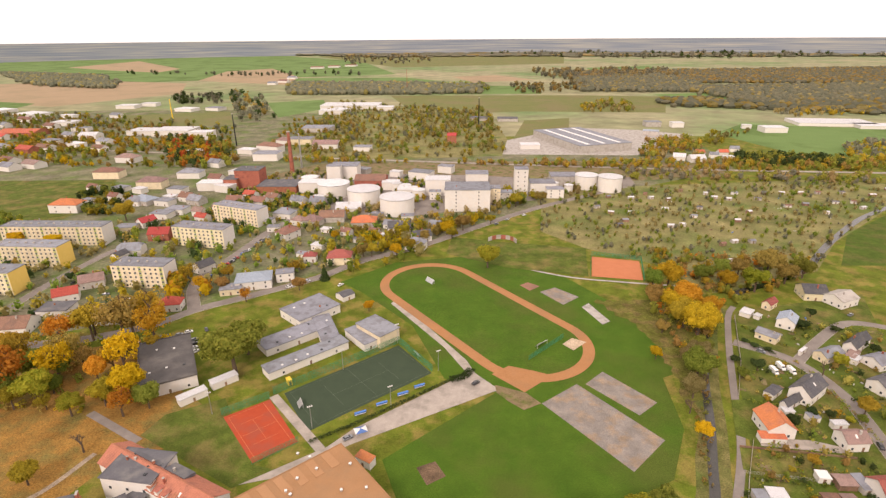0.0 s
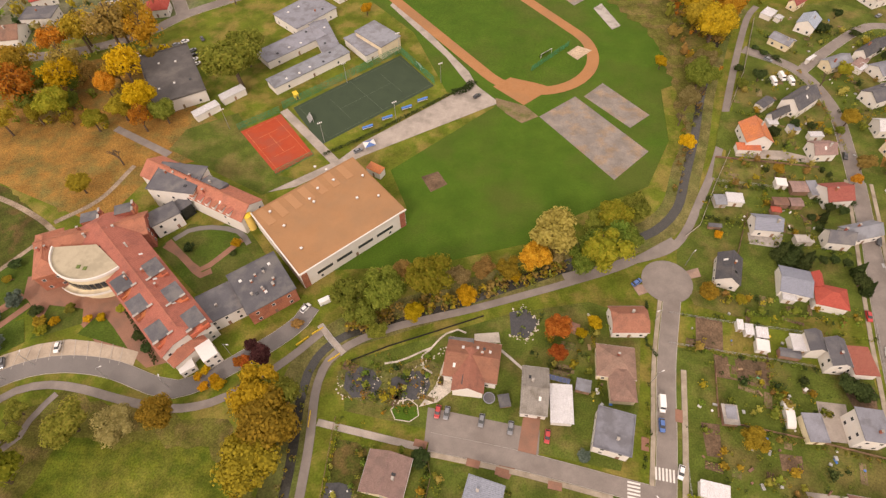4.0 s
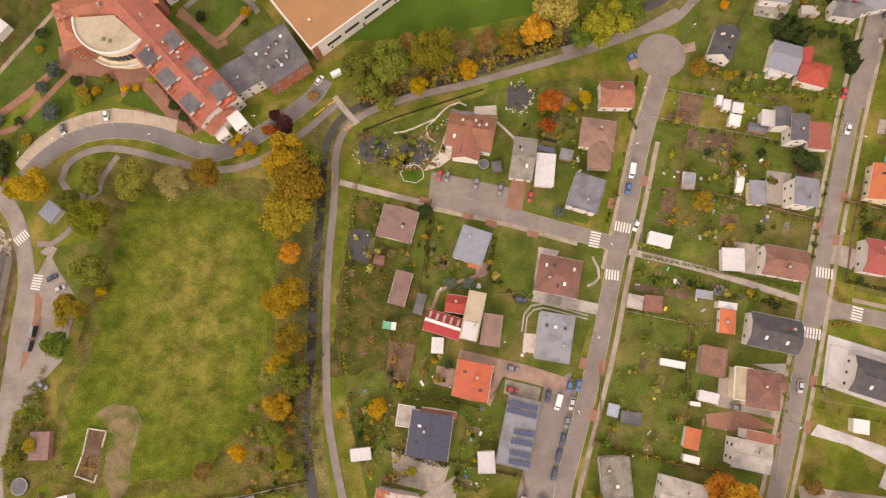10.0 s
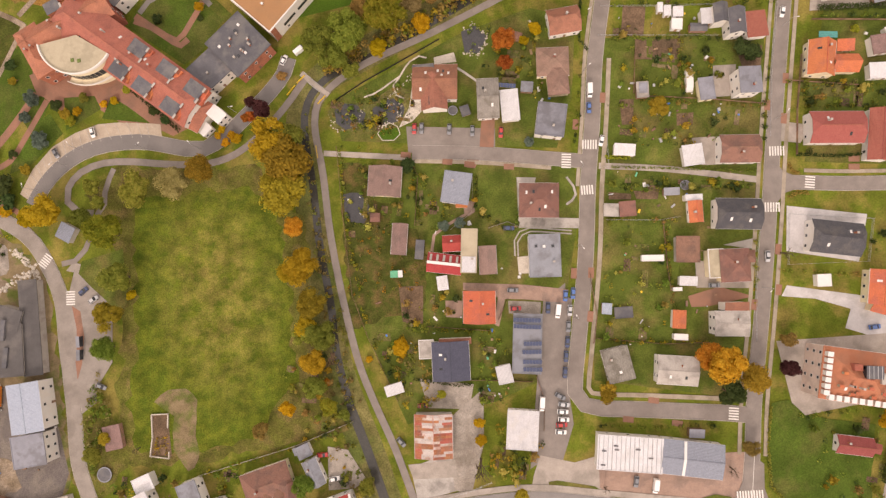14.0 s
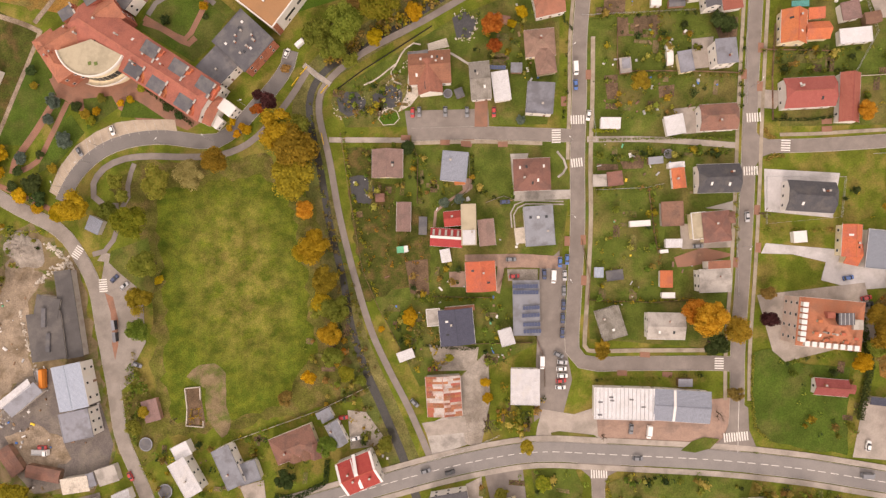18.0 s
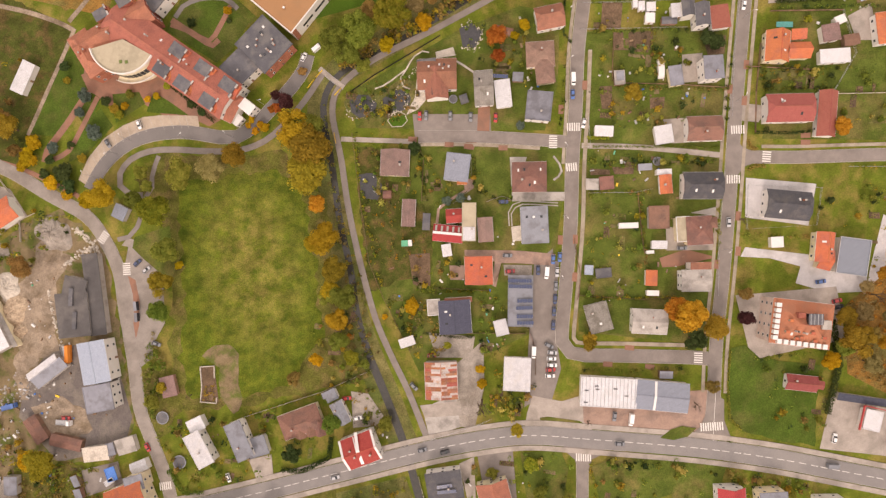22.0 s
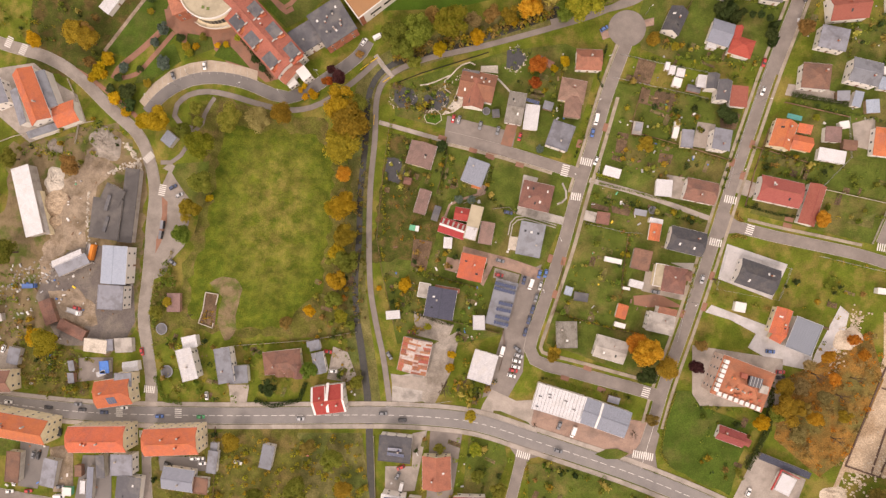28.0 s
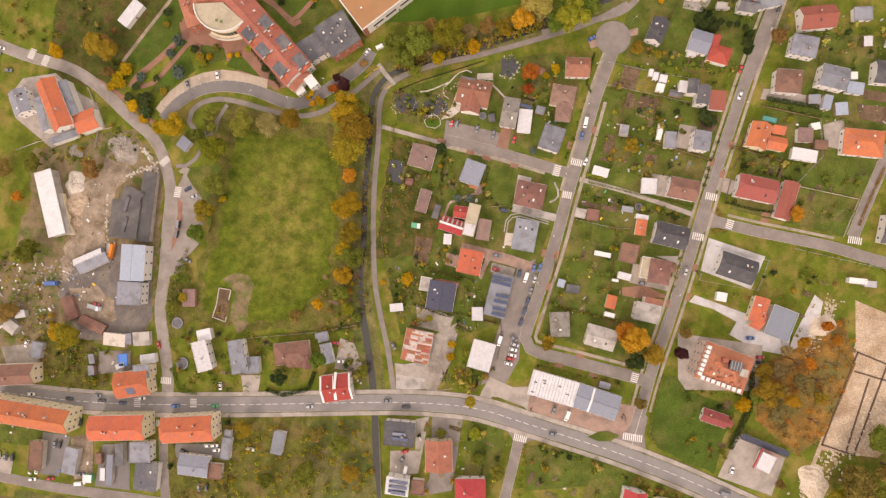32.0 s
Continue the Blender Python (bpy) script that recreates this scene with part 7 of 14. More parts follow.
wing(h, 5.8, 23.6, 4.1, 2.8, -8.3, "mono", 2.8, 0.5, ROOF_ORANGE, WALL_WHITE, 0.2)
house(35, 20.4, 14.2, 12.4, -8.5, "hip", 4.5, 3.0, ROOF_BROWN, WALL_WHITE, lights=5)
house(-19.8, 13.4, 11.4, 5.2, 78.5, "gable", 3, 1.5, ROOF_PINK, WALL_GREY, chimneys=0)
h = house(-3.8, 1.6, 12.6, 6.7, -14.2, "gable", 4, 1.6, ROOF_RED, WALL_WHITE, chimneys=0)
part("ridge_band", Build().box(-6.6, -0.55, 5.35, 6.6, 0.55, 5.78), PLASTIC_W, h, "white band along the ridge")
for i in range(5):
    part("rooflight", Build().slab([(i * 2.5 - 5.8, 0.8, 5.55), (i * 2.5 - 4.9, 0.8, 5.55), (i * 2.5 - 4.9, 3.2, 4.55), (i * 2.5 - 5.8, 3.2, 4.55)], 0.1), CONCRETE, h)
house(0.3, 8.8, 6.9, 5.4, -5.2, "gable", 4.5, 1.5, ROOF_RED, WALL_WHITE)
h = house(6.1, 5.1, 5.4, 16.0, -9.3, "flat", 6, 0.2, TERRACE, WALL_WHITE, storeys=2)
part("roof_sheet", Build().box(-2.6, -8.1, 6.22, 2.6, -2.2, 6.4), ROOF_WHITE, h, "white sheet on the flat roof")
house(12.7, 0.7, 10.1, 5.8, 84.8, "gable", 4, 1.5, ROOF_PINK, WALL_CREAM, chimneys=0)
house(33.8, -0.6, 11.0, 15.3, -6.3, "flat", 6.5, 0.2, ROOF_GREY, WALL_WHITE, storeys=2, lights=3)
house(7, -16.5, 11.6, 11.4, 82.5, "gable", 5, 3.2, ROOF_ORANGE, WALL_WHITE, lights=2)
h = house(-6.4, -35, 14.0, 13.3, 85.1, "gable", 5.5, 1.6, ROOF_NAVY, WALL_WHITE, storeys=2, lights=2)
wing(h, -3.9, -28.1, 12.1, 2.1, -4.8, "mono", 3.6, 0.5, ROOF_CLARET, WALL_WHITE, 0.1)
house(-15.1, -29.7, 5.0, 6.4, -4.9, "flat", 3, 0.2, CONCRETE, WALL_WHITE, chimneys=0, rim=PLASTIC_W)
house(22.9, -32.4, 10.1, 21.7, -9.5, "flat", 4, 0.1, ROOF_GREY, WALL_GREY, name="workshop",label="low grey workshop with rows of solar panels",chimneys=0)
house(16.6, -63.9, 11.0, 13.9, -10.7, "flat", 4, 0.1, ROOF_SHEET, WALL_WHITE, name="workshop",label="white workshop with a flat roof",chimneys=0)
h = house(-16.7, -61.9, 15.7, 13.5, 83.2, "gable", 5, 1.5, ROOF_RUST, WALL_GREY, name="barn", label="old barn with rusty patched sheet roof", chimneys=0, win=False)
roof_sheets(h, 15.7, 13.5, 5, 1.5, 17, 5)
h = house(54.1, -76.9, 23.0, 12.0, -11.1, "flat", 5, 0.1, ROOF_WHITE, WALL_WHITE, name="shop_hall", label="long shop hall with a white sheet roof", chimneys=0, lights=0)
for i in range(15):
    part("roof_seam", Build().box(i * 1.6 - 11.3, -6.1, 5.2, i * 1.6 - 11.18, 6.1, 5.27), ROOF_GREY if i % 3 else ROOF_FELT, h)
for u, v in ((-9.6, -4.6), (-9.4, 0.5), (-5.2, 2.6), (-4.8, 1.2), (2.8, 1.8), (7.5, -1.0)):
    part("roof_vent", Build().box(u - 0.8, v - 0.22, 5.2, u + 0.8, v + 0.22, 5.5), ROOF_FELT, h)
h = house(76.3, -81.6, 21.3, 11.8, -13.3, "gable", 5, 1.0, ROOF_SLATE, WALL_WHITE, name="shop_hall", label="shop hall with a slate blue sheet roof", chimneys=0)
part("roof_strip", Build().slab([(-3.6, -6.2, 5.12), (-2.6, -6.2, 5.12), (-2.6, 0, 6.2), (-3.6, 0, 6.2)], 0.1).slab([(-3.6, 0, 6.2), (-2.6, 0, 6.2), (-2.6, 6.2, 5.12), (-3.6, 6.2, 5.12)], 0.1), PLASTIC_W, h, "white strip across the roof")
house(75.9, -49.2, 14.1, 9.8, -10.9, "gable", 5, 1.4, CONCRETE, WALL_WHITE, lights=2,storeys=2)
house(55, -44.4, 9.0, 11.8, 6.5, "flat", 4.5, 0.1, ROOF_ETER, WALL_GREY, lights=1)
h = house(97.4, -34.6, 11.6, 8.3, -8.2, "gable", 6.2, 0.8, CONCRETE, WALL_WHITE, storeys=2)
wing(h, 100.2, -28.7, 8.2, 2.8, -6.4, "mono", 6.0, 0.4, ROOF_CLARET, WALL_WHITE, 0.2)
h = house(102.3, -13.8, 10, 11.5, -5.1, "hip", 5.5, 3.0, ROOF_BROWN, WALL_CREAM, storeys=2)
wing(h, 95.8, -12.2, 4.8, 10, -5.1, "flat", 4.6, 0.1, TERRACE, WALL_CREAM, 0.1, PLASTIC_W)
wing(h, 107.8, -11.2, 4.5, 3.9, -5.2, "hip", 4.8, 2.0, ROOF_BROWN, WALL_CREAM)
house(87, -5.6, 7.9, 9.1, -7.9, "flat", 3.5, 0.1, ROOF_BROWN, WALL_GREY, chimneys=0)
h = house(92.2, 8, 7.5, 4.5, 85.8, "gable", 3.4, 1.4, ROOF_ORANGE, WALL_WHITE)
wing(h, 92.3, 13.4, 6.1, 2.1, -5.6, "flat", 3, 0.1, ROOF_WHITE, WALL_WHITE, 0.1)
house(106.6, 4.9, 15.8, 10.6, -9, "half", 5, 3.5, ROOF_DARK, WALL_WHITE, lights=2)
house(61.4, 13, 4.6, 4.1, -9.6, "flat", 3, 0.1, CONCRETE, WALL_GREY, chimneys=0)
house(67.5, 12.6, 5.4, 5.0, -3.7, "flat", 3, 0.1, ROOF_BROWN, WALL_GREY, chimneys=0)
house(111, 28.8, 13.8, 9.7, -7.9, "half", 5, 3.0, ROOF_BROWN, WALL_WHITE, lights=0)
house(94.6, 29.3, 6.8, 7.2, 0, "flat", 3, 0.1, ROOF_WHITE, WALL_WHITE, chimneys=0)
house(117.5, 53.2, 9.1, 7.7, 85.6, "mono", 7.4, 0.9, ROOF_GREY, WALL_WHITE, storeys=2)
house(103.3, 53.4, 4.9, 7.8, -1, "flat", 3.5, 0.1, ROOF_GREY, WALL_CREAM, chimneys=0)
h = house(116.9, 76.3, 9, 5.3, 85.7, "gable", 7, 1.6, ROOF_FELT, WALL_WHITE, storeys=2)
wing(h, 111.9, 80.5, 6.6, 4.7, 86.8, "gable", 6.2, 1.4, ROOF_FELT, WALL_WHITE)
house(125, 74.9, 9.2, 7.6, 90.1, "mono", 3.6, 1.0, ROOF_MAROON, WALL_WHITE, chimneys=0)
house(109.2, 80.9, 6.5, 5.2, -4.3, "flat", 3.4, 0.1, ROOF_WHITE, WALL_WHITE, chimneys=0)
h = house(146.2, 58.2, 12.4, 9.2, 77.8, "gable", 4.5, 3.0, ROOF_ORANGE, WALL_CREAM, lights=2)
wing(h, 154.9, 55.1, 8.8, 6.2, -8.7, "gable", 3.8, 2.0, ROOF_ORANGE, WALL_CREAM)
wing(h, 156, 61.8, 5.6, 3.5, -6.3, "mono", 3.4, 0.8, ROOF_ORANGE, WALL_CREAM)
patch("pool", [(149.1, 67.4), (149.6, 69.7), (156.3, 68.5), (155.9, 66.1)], POOL, "turquoise covered swimming pool behind a wall", 0.3)
house(146.8, 31.5, 18.6, 11.1, -8.3, "half", 5, 3.0, ROOF_MAROON, WALL_WHITE, lights=2)
house(162, 26.7, 18.7, 6.9, 77.2, "gable", 4, 2.0, ROOF_MAROON, WALL_WHITE, chimneys=0)
h = house(152, -28.7, 12, 6.7, 76.4, "gable", 5, 2.6, ROOF_ORANGE, WALL_CREAM, lights=2)
wing(h, 152.2, -33.9, 4.9, 8.2, -23, "gable", 3.8, 1.6, ROOF_ORANGE, WALL_CREAM)
house(162.4, -34.3, 11.7, 14.6, -16.7, "flat", 5, 0.1, ROOF_SLATE, WALL_WHITE, chimneys=0, rim=STEEL)
house(135, -84.5, 12.2, 5.9, -14.3, "gable", 3, 1.5, ROOF_MAROON, WALL_WHITE)
h = house(160.4, -103.6, 6.2, 7.9, -21.1, "flat", 4, 0.1, ROOF_WHITE, WALL_WHITE, name="canopy_roof", label="white flat canopy with a red edge over a forecourt", chimneys=0, win=False)
part("red_edge", Build().box(-4.6, -5.2, 3.6, -4.2, 5.2, 4.4).box(-4.6, 5.2, 3.6, 4.6, 5.5, 4.4), CAR["red"], h, "red painted edge of the canopy")
house(92.7, 108.5, 11.5, 7.8, 71.2, "gable", 4.8, 3.0, ROOF_DARK, WALL_WHITE, lights=2)
h = house(114.5, 104.3, 9.7, 10.5, -14.6, "gable", 4, 1.6, ROOF_SLATE, WALL_WHITE, chimneys=0)
wing(h, 124.2, 98.1, 9.9, 8, -14, "hip", 4.6, 2.4, ROOF_RED, WALL_WHITE)
wing(h, 122, 104.5, 5.6, 2.8, 78.9, "gable", 4.8, 1.4, ROOF_RED, WALL_WHITE)
shed(111.2, 99.1, 4.2, 3.5, -8.4, "flat", 2.6, 0.4, ROOF_WHITE, WALL_WHITE)
house(170.3, 119.3, 16.3, 10.8, 8.7, "gable", 5, 3.0, ROOF_MAROON, WALL_WHITE, lights=1)
house(192.8, 123, 8.1, 6.1, 5.1, "flat", 3, 0.1, ROOF_GREY, WALL_WHITE, chimneys=0)
house(164.7, 104.3, 11.8, 9.8, -8.6, "hip", 5.5, 1.5, ROOF_GREY, WALL_WHITE, storeys=2)
house(158.3, 86.2, 11.9, 11.0, -1.8, "hip", 5.5, 2.5, ROOF_BROWN, WALL_WHITE, storeys=2)
house(179.5, 89.3, 12.6, 10.3, -10.3, "gable", 6, 1.5, ROOF_GREY, WALL_WHITE, storeys=2)
house(191.4, 85.4, 7.2, 5.3, -5.7, "flat", 3, 0.1, ROOF_BLUE, WALL_WHITE, chimneys=0)
house(207.1, 93.4, 15.5, 10.7, -2.1, "half", 5, 3.0, ROOF_DARK, WALL_WHITE, lights=2)
house(196.3, 57.9, 18.5, 12.5, -2.1, "hip", 4.5, 3.0, ROOF_ORANGE, WALL_WHITE, lights=2)
house(210.9, 112.5, 11.7, 8.4, 76.1, "half", 4.5, 2.5, ROOF_GREY, WALL_WHITE)
house(215.3, 15.5, 14.0, 13.8, -6.6, "half", 4.5, 2.5, ROOF_DARK, WALL_WHITE, lights=2)
house(145.7, 126.8, 13.6, 6.5, 14.5, "gable", 4.5, 2.5, ROOF_GREY, WALL_WHITE)
house(169.2, 50.3, 11.5, 5.3, -6.1, "flat", 3, 0.1, ROOF_WHITE, WALL_WHITE, chimneys=0)
house(168.8, 60.2, 6.4, 6.5, 0, "flat", 3.5, 0.1, ROOF_PINK, WALL_WHITE, chimneys=0)

# ---- works and houses along the main road ----
h = house(-223.1, 50.3, 27.8, 10.7, -62.4, "gable", 8, 3.0, ROOF_ORANGE, WALL_WHITE, storeys=2, name="parish_house", label="large white house with an orange ridge roof and grey side roofs")
wing(h, -231.5, 44.9, 18.4, 4.6, -67.2, "mono", 5.6, 1.4, ROOF_GREY, WALL_WHITE, 0.2)
wing(h, -217.1, 55.1, 19.7, 4, 117.3, "mono", 5.6, 1.4, ROOF_GREY, WALL_WHITE, 0.2)
wing(h, -206.9, 43.2, 11.5, 10.7, 22.7, "gable", 4.8, 1.8, ROOF_ORANGE, WALL_WHITE)
wing(h, -218.5, 33.7, 16, 3, 21.5, "mono", 4.4, 1.0, ROOF_GREY, WALL_WHITE, 0.2)
patch("terrace", [(-249.5, 65.7), (-230.6, 69.6), (-215.2, 59.1), (-205.2, 54.6), (-198.6, 40.5), (-228.9, 27.7), (-251.8, 43.3), (-257, 54.4)], PAVING, "grey paved terrace round the parish house")
house(-244.7, 51, 12.8, 9.2, -64, "gable", 6, 2.0, ROOF_GREY, WALL_WHITE, storeys=2, lights=3)
h = house(-222.5, -2.9, 35.5, 9.7, -71.1, "mono", 5.2, 0.9, ROOF_WHITE, WALL_GREY, name="warehouse", label="long warehouse with a white sheet roof", chimneys=0, win=False)
wing(h, -214.9, -8.1, 23.2, 1.4, 109.9, "mono", 3.4, 0.7, CONCRETE, WALL_CREAM, 0.1)
window_band(-213.3, -18.2, -220.3, 1.6, 1.4)
house(-171.2, -31.2, 18.4, 12.3, 91.7, "gable", 8, 1.0, ROOF_BLUE, WALL_WHITE, name="office_block",label="two-storey works office with a pale blue roof",storeys=2,chimneys=0)
house(-172.1, -47.7, 12.6, 11.5, 2.6, "flat", 7, 0.1, ROOF_GREY, WALL_WHITE, name="office_block",label="two-storey works office with a grey roof",storeys=2,chimneys=0)
h = house(-196.6, -33.5, 17.3, 4.9, 28.2, "mono", 3.4, 0.9, ROOF_GREY, WALL_GREY, name="warehouse", label="small shed half under white sheets, half under grey felt", chimneys=0, win=False)
wing(h, -199.7, -30.4, 16.3, 2.7, -152.9, "mono", 3.6, 0.7, ROOF_SHEET, WALL_GREY)
house(-129.9, -77.3, 7.4, 15.4, 20, "flat", 6, 0.1, ROOF_SHEET, WALL_WHITE, storeys=2)
house(-130.6, -66.5, 6.9, 5.4, 17.3, "flat", 4, 0.1, ROOF_WHITE, WALL_WHITE, chimneys=0)
house(-110.8, -75.9, 7.3, 16.8, 14.2, "flat", 6, 0.1, ROOF_GREY, WALL_WHITE, storeys=2)
house(-104, -80.2, 8.5, 8.1, 9.3, "flat", 3.5, 0.1, ROOF_GREY, WALL_WHITE, chimneys=0)
h = house(-82.3, -71.6, 18.3, 10.6, 11.9, "hip", 4.3, 3.0, ROOF_BROWN, WALL_CREAM)
for a in (-4.4, 0.4, 4.6):
    wing(h, -78.6 + a, -75.2 - 0.1 * abs(a), 6.0, 4.2, 88, "gable", 4.0, 1.7, ROOF_BROWN, WALL_CREAM)
house(-63.7, -70.1, 9.8, 5.1, 106.9, "gable", 4.5, 1.5, ROOF_GREY, WALL_WHITE)
house(-67, -62, 4.8, 4.3, 17.8, "flat", 3, 0.1, ROOF_GREY, WALL_WHITE, chimneys=0)
h = house(-56.8, -87, 15.3, 13.0, 12.9, "gable", 6, 3.0, ROOF_RED, WALL_WHITE, storeys=2, chimneys=3)
for k in (-1, 1):
    for m in (-1, 1):
        part("verge", Build().slab([(k * 7.55 - 0.5, 0, 9.12), (k * 7.55 + 0.5, 0, 9.12), (k * 7.55 + 0.5, m * 6.8, 5.98), (k * 7.55 - 0.5, m * 6.8, 5.98)][::m], 0.3), PLASTIC_W, h, "white raised gable edge")
part("ridge_band", Build().slab([(-1.2, 0.2, 9.1), (-0.8, 0.2, 9.1), (-0.8, 6.6, 6.05), (-1.2, 6.6, 6.05)], 0.1), PLASTIC_W, h, "white strip down the roof")
house(-166.2, -95.2, 18.0, 12.9, 13.5, "half", 7, 3.5, ROOF_ORANGE, WALL_CREAM, storeys=2,solar=4)
house(-161.6, -88.1, 8.3, 6.1, 6.3, "flat", 7, 0.1, ROOF_GREY, WALL_CREAM, storeys=2,chimneys=0)
house(-221.2, -116.3, 48.1, 11.6, -3.4, "gable", 10.5, 3.5, ROOF_ORANGE, WALL_CREAM, storeys=3,chimneys=5,name="terrace")
house(-170.2, -117.9, 29.3, 12.1, 6.7, "half", 10.5, 3.5, ROOF_ORANGE, WALL_CREAM, storeys=3,chimneys=3,name="terrace")
house(-132.2, -114.8, 26.9, 12.5, 8.5, "half", 10.5, 3.5, ROOF_ORANGE, WALL_CREAM, storeys=3,chimneys=3,name="terrace")
house(-233.8, -96.8, 24.5, 10.3, 7.7, "gable", 7, 3.0, ROOF_BROWN, WALL_CREAM, storeys=2)
h = house(-130.2, -135.7, 15.6, 10.3, -1.4, "gable", 4, 1.6, ROOF_SLATE, WALL_WHITE)
wing(h, -118.7, -137.8, 6.7, 7.3, -0.5, "flat", 3.0, 0.1, ROOF_BROWN, WALL_WHITE)
h = house(-113.7, -125.2, 4.4, 10.6, -1.9, "flat", 3.2, 0.1, ROOF_GREY, WALL_WHITE, chimneys=0)
house(-85.9, -119.3, 5.5, 11.4, -7.1, "mono", 3.6, 0.5, ROOF_GREY, WALL_WHITE, chimneys=0)
house(-22.2, -107.3, 15.1, 11.7, 0.7, "flat", 6, 0.1, ROOF_DARK, WALL_WHITE, storeys=2,solar=6)
house(-1.1, -116.8, 15.3, 13.1, 95.8, "gable", 5, 2.5, ROOF_SCHOOL, WALL_CREAM, storeys=2,lights=1)
h = house(-21, -134.1, 11.3, 8.7, -2.2, "mono", 5.6, 1.0, ROOF_WHITE, WALL_WHITE, storeys=2, solar=0, chimneys=0)
for k in (-1, 0, 1):
    part("solar_panel", Build().box(-4.4, k * 2.6 - 0.75, 6.35 + k * 0.24, 4.4, k * 2.6 + 0.75, 6.45 + k * 0.24), SOLAR, h, "long dark blue row of solar panels")
wing(h, -10.7, -134.2, 6, 6.8, 0.3, "flat", 4.0, 0.1, ROOF_BROWN, WALL_WHITE)
house(16.5, -133.7, 14.9, 13.6, 5.9, "hip", 5.5, 3.0, ROOF_RED, WALL_WHITE)
house(-218.4, -139.6, 6.8, 15, 0.6, "flat", 3.8, 0.1, ROOF_BROWN, WALL_GREY, chimneys=0)
house(-198.9, -140.6, 7, 13.8, -6.7, "mono", 3.4, 0.6, ROOF_GREY, WALL_GREY, chimneys=0)
house(-159.2, -131.1, 10.7, 9.9, 6, "flat", 5.6, 0.1, ROOF_GREY, WALL_WHITE, storeys=2, chimneys=1)
house(-155.4, -144.2, 11.9, 14.1, -1.6, "mono", 4.4, 0.5, ROOF_FELT, WALL_WHITE, chimneys=0, lights=2)
house(-171.6, -134.1, 3.7, 11, 6, "mono", 3.6, 0.6, ROOF_FELT, WALL_GREY, chimneys=0)

# ---- houses in the north-east ----
house(122.7, 178.9, 12.0, 10.6, 90.4, "gable", 5, 3.5, ROOF_ORANGE, WALL_WHITE)
house(148.7, 200.8, 15.7, 8.8, 37.1, "gable", 5.5, 3.5, ROOF_DARK, WALL_WHITE, lights=1)
house(137.8, 193.6, 11.5, 3.2, 31.8, "gable", 3.5, 1.8, ROOF_DARK, WALL_WHITE, chimneys=0)
house(147.5, 170.4, 8.9, 7.7, 3.6, "gable", 4.5, 2.5, ROOF_PINK, WALL_WHITE, lights=1)
house(143.4, 145.4, 9.9, 8.8, 6.1, "gable", 5, 3.0, ROOF_MAROON, WALL_WHITE)
house(112.4, 130, 9.5, 7.2, -4.8, "gable", 4.5, 2.5, ROOF_SLATE, WALL_WHITE)
house(136.2, 123.5, 8.6, 5.7, -5.9, "gable", 5, 3.0, ROOF_FELT, WALL_WHITE, lights=1)
house(181, 184.9, 10.6, 7.7, -0.4, "gable", 4.5, 2.5, ROOF_WHITE, WALL_WHITE)
house(180.8, 169.5, 11.2, 10.9, 10, "hip", 5.5, 2.5, ROOF_ORANGE, WALL_CREAM)
house(174.3, 262.8, 10.3, 8.7, 52, "gable", 5, 2.5, ROOF_BLUE, WALL_WHITE)
house(156.7, 248.4, 10.1, 6.7, 132.6, "gable", 4, 1.5, ROOF_GREY, WALL_CREAM)
house(196.5, 240.6, 17.7, 5.8, 36.1, "gable", 4.5, 2.5, ROOF_DARK, WALL_WHITE)
house(187.5, 206.7, 15.9, 8.8, 23.2, "gable", 4.5, 2.5, ROOF_FELT, WALL_WHITE, lights=1)
house(176.5, 230.7, 12.6, 6.7, 24.2, "gable", 4, 2.0, ROOF_GREY, WALL_CREAM)
house(197, 225.2, 10.5, 8.8, 19.3, "gable", 4, 2.0, ROOF_GREY, WALL_WHITE)
house(176, 283.6, 8.9, 4.8, 38.5, "gable", 4, 2.0, ROOF_MAROON, WALL_CREAM)
house(220.1, 289.9, 14.3, 12.0, 24.8, "gable", 5, 2.5, CONCRETE, WALL_WHITE)
house(208.5, 298.5, 13.1, 12.5, -6.2, "gable", 5, 3.5, ROOF_DARK, WALL_CREAM)
h = house(-179.9, -8.5, 19.9, 16.1, -92.4, "mono", 4.4, 1.6, ROOF_TAR, WALL_GREY, name="warehouse", label="long shed with a dark tarred roof in steps", chimneys=0, win=False)
wing(h, -176.9, 4.1, 7.6, 10.9, -111.2, "mono", 4.9, 1.1, ROOF_TAR, WALL_GREY)
wing(h, -168.8, -0.8, 37, 6.1, 88.5, "mono", 4.0, 1.0, ROOF_TAR, WALL_GREY)
part("roof_vent", Build().box(-0.9, -4.0, 5.4, 0.9, 4.0, 6.3), ROOF_FELT, thing("ridge_vent", -178.8, -0.4, -12, 0, "long dark ventilator box on the tarred roof", "ventilator", "roof vents"))
part("roof_vent", Build().box(-0.9, -4.0, 5.2, 0.9, 4.0, 6.1), ROOF_FELT, thing("ridge_vent", -178.9, -11.2, -12, 0, "long dark ventilator box on the tarred roof", "ventilator", "roof vents"))
house(-152, 107.1, 20.4, 9.3, 113.3, "hip", 8.5, 3.5, ROOF_SCHOOL, BRICK, name="school_wing", label="brick end block of the school with a hipped roof", storeys=2, chimneys=2)
house(134.4, -57.8, 23.4, 17.9, -15.6, "hip", 11, 4.5, ROOF_TERRA, WALL_PINK, name="old_school", label="tall old public building of pale pinkish walls with an orange roof", storeys=3, chimneys=4, lights=2)
house(97.8, -129.5, 11.0, 10.7, 84, "gable", 6, 3.0, ROOF_RED, WALL_WHITE, storeys=2)
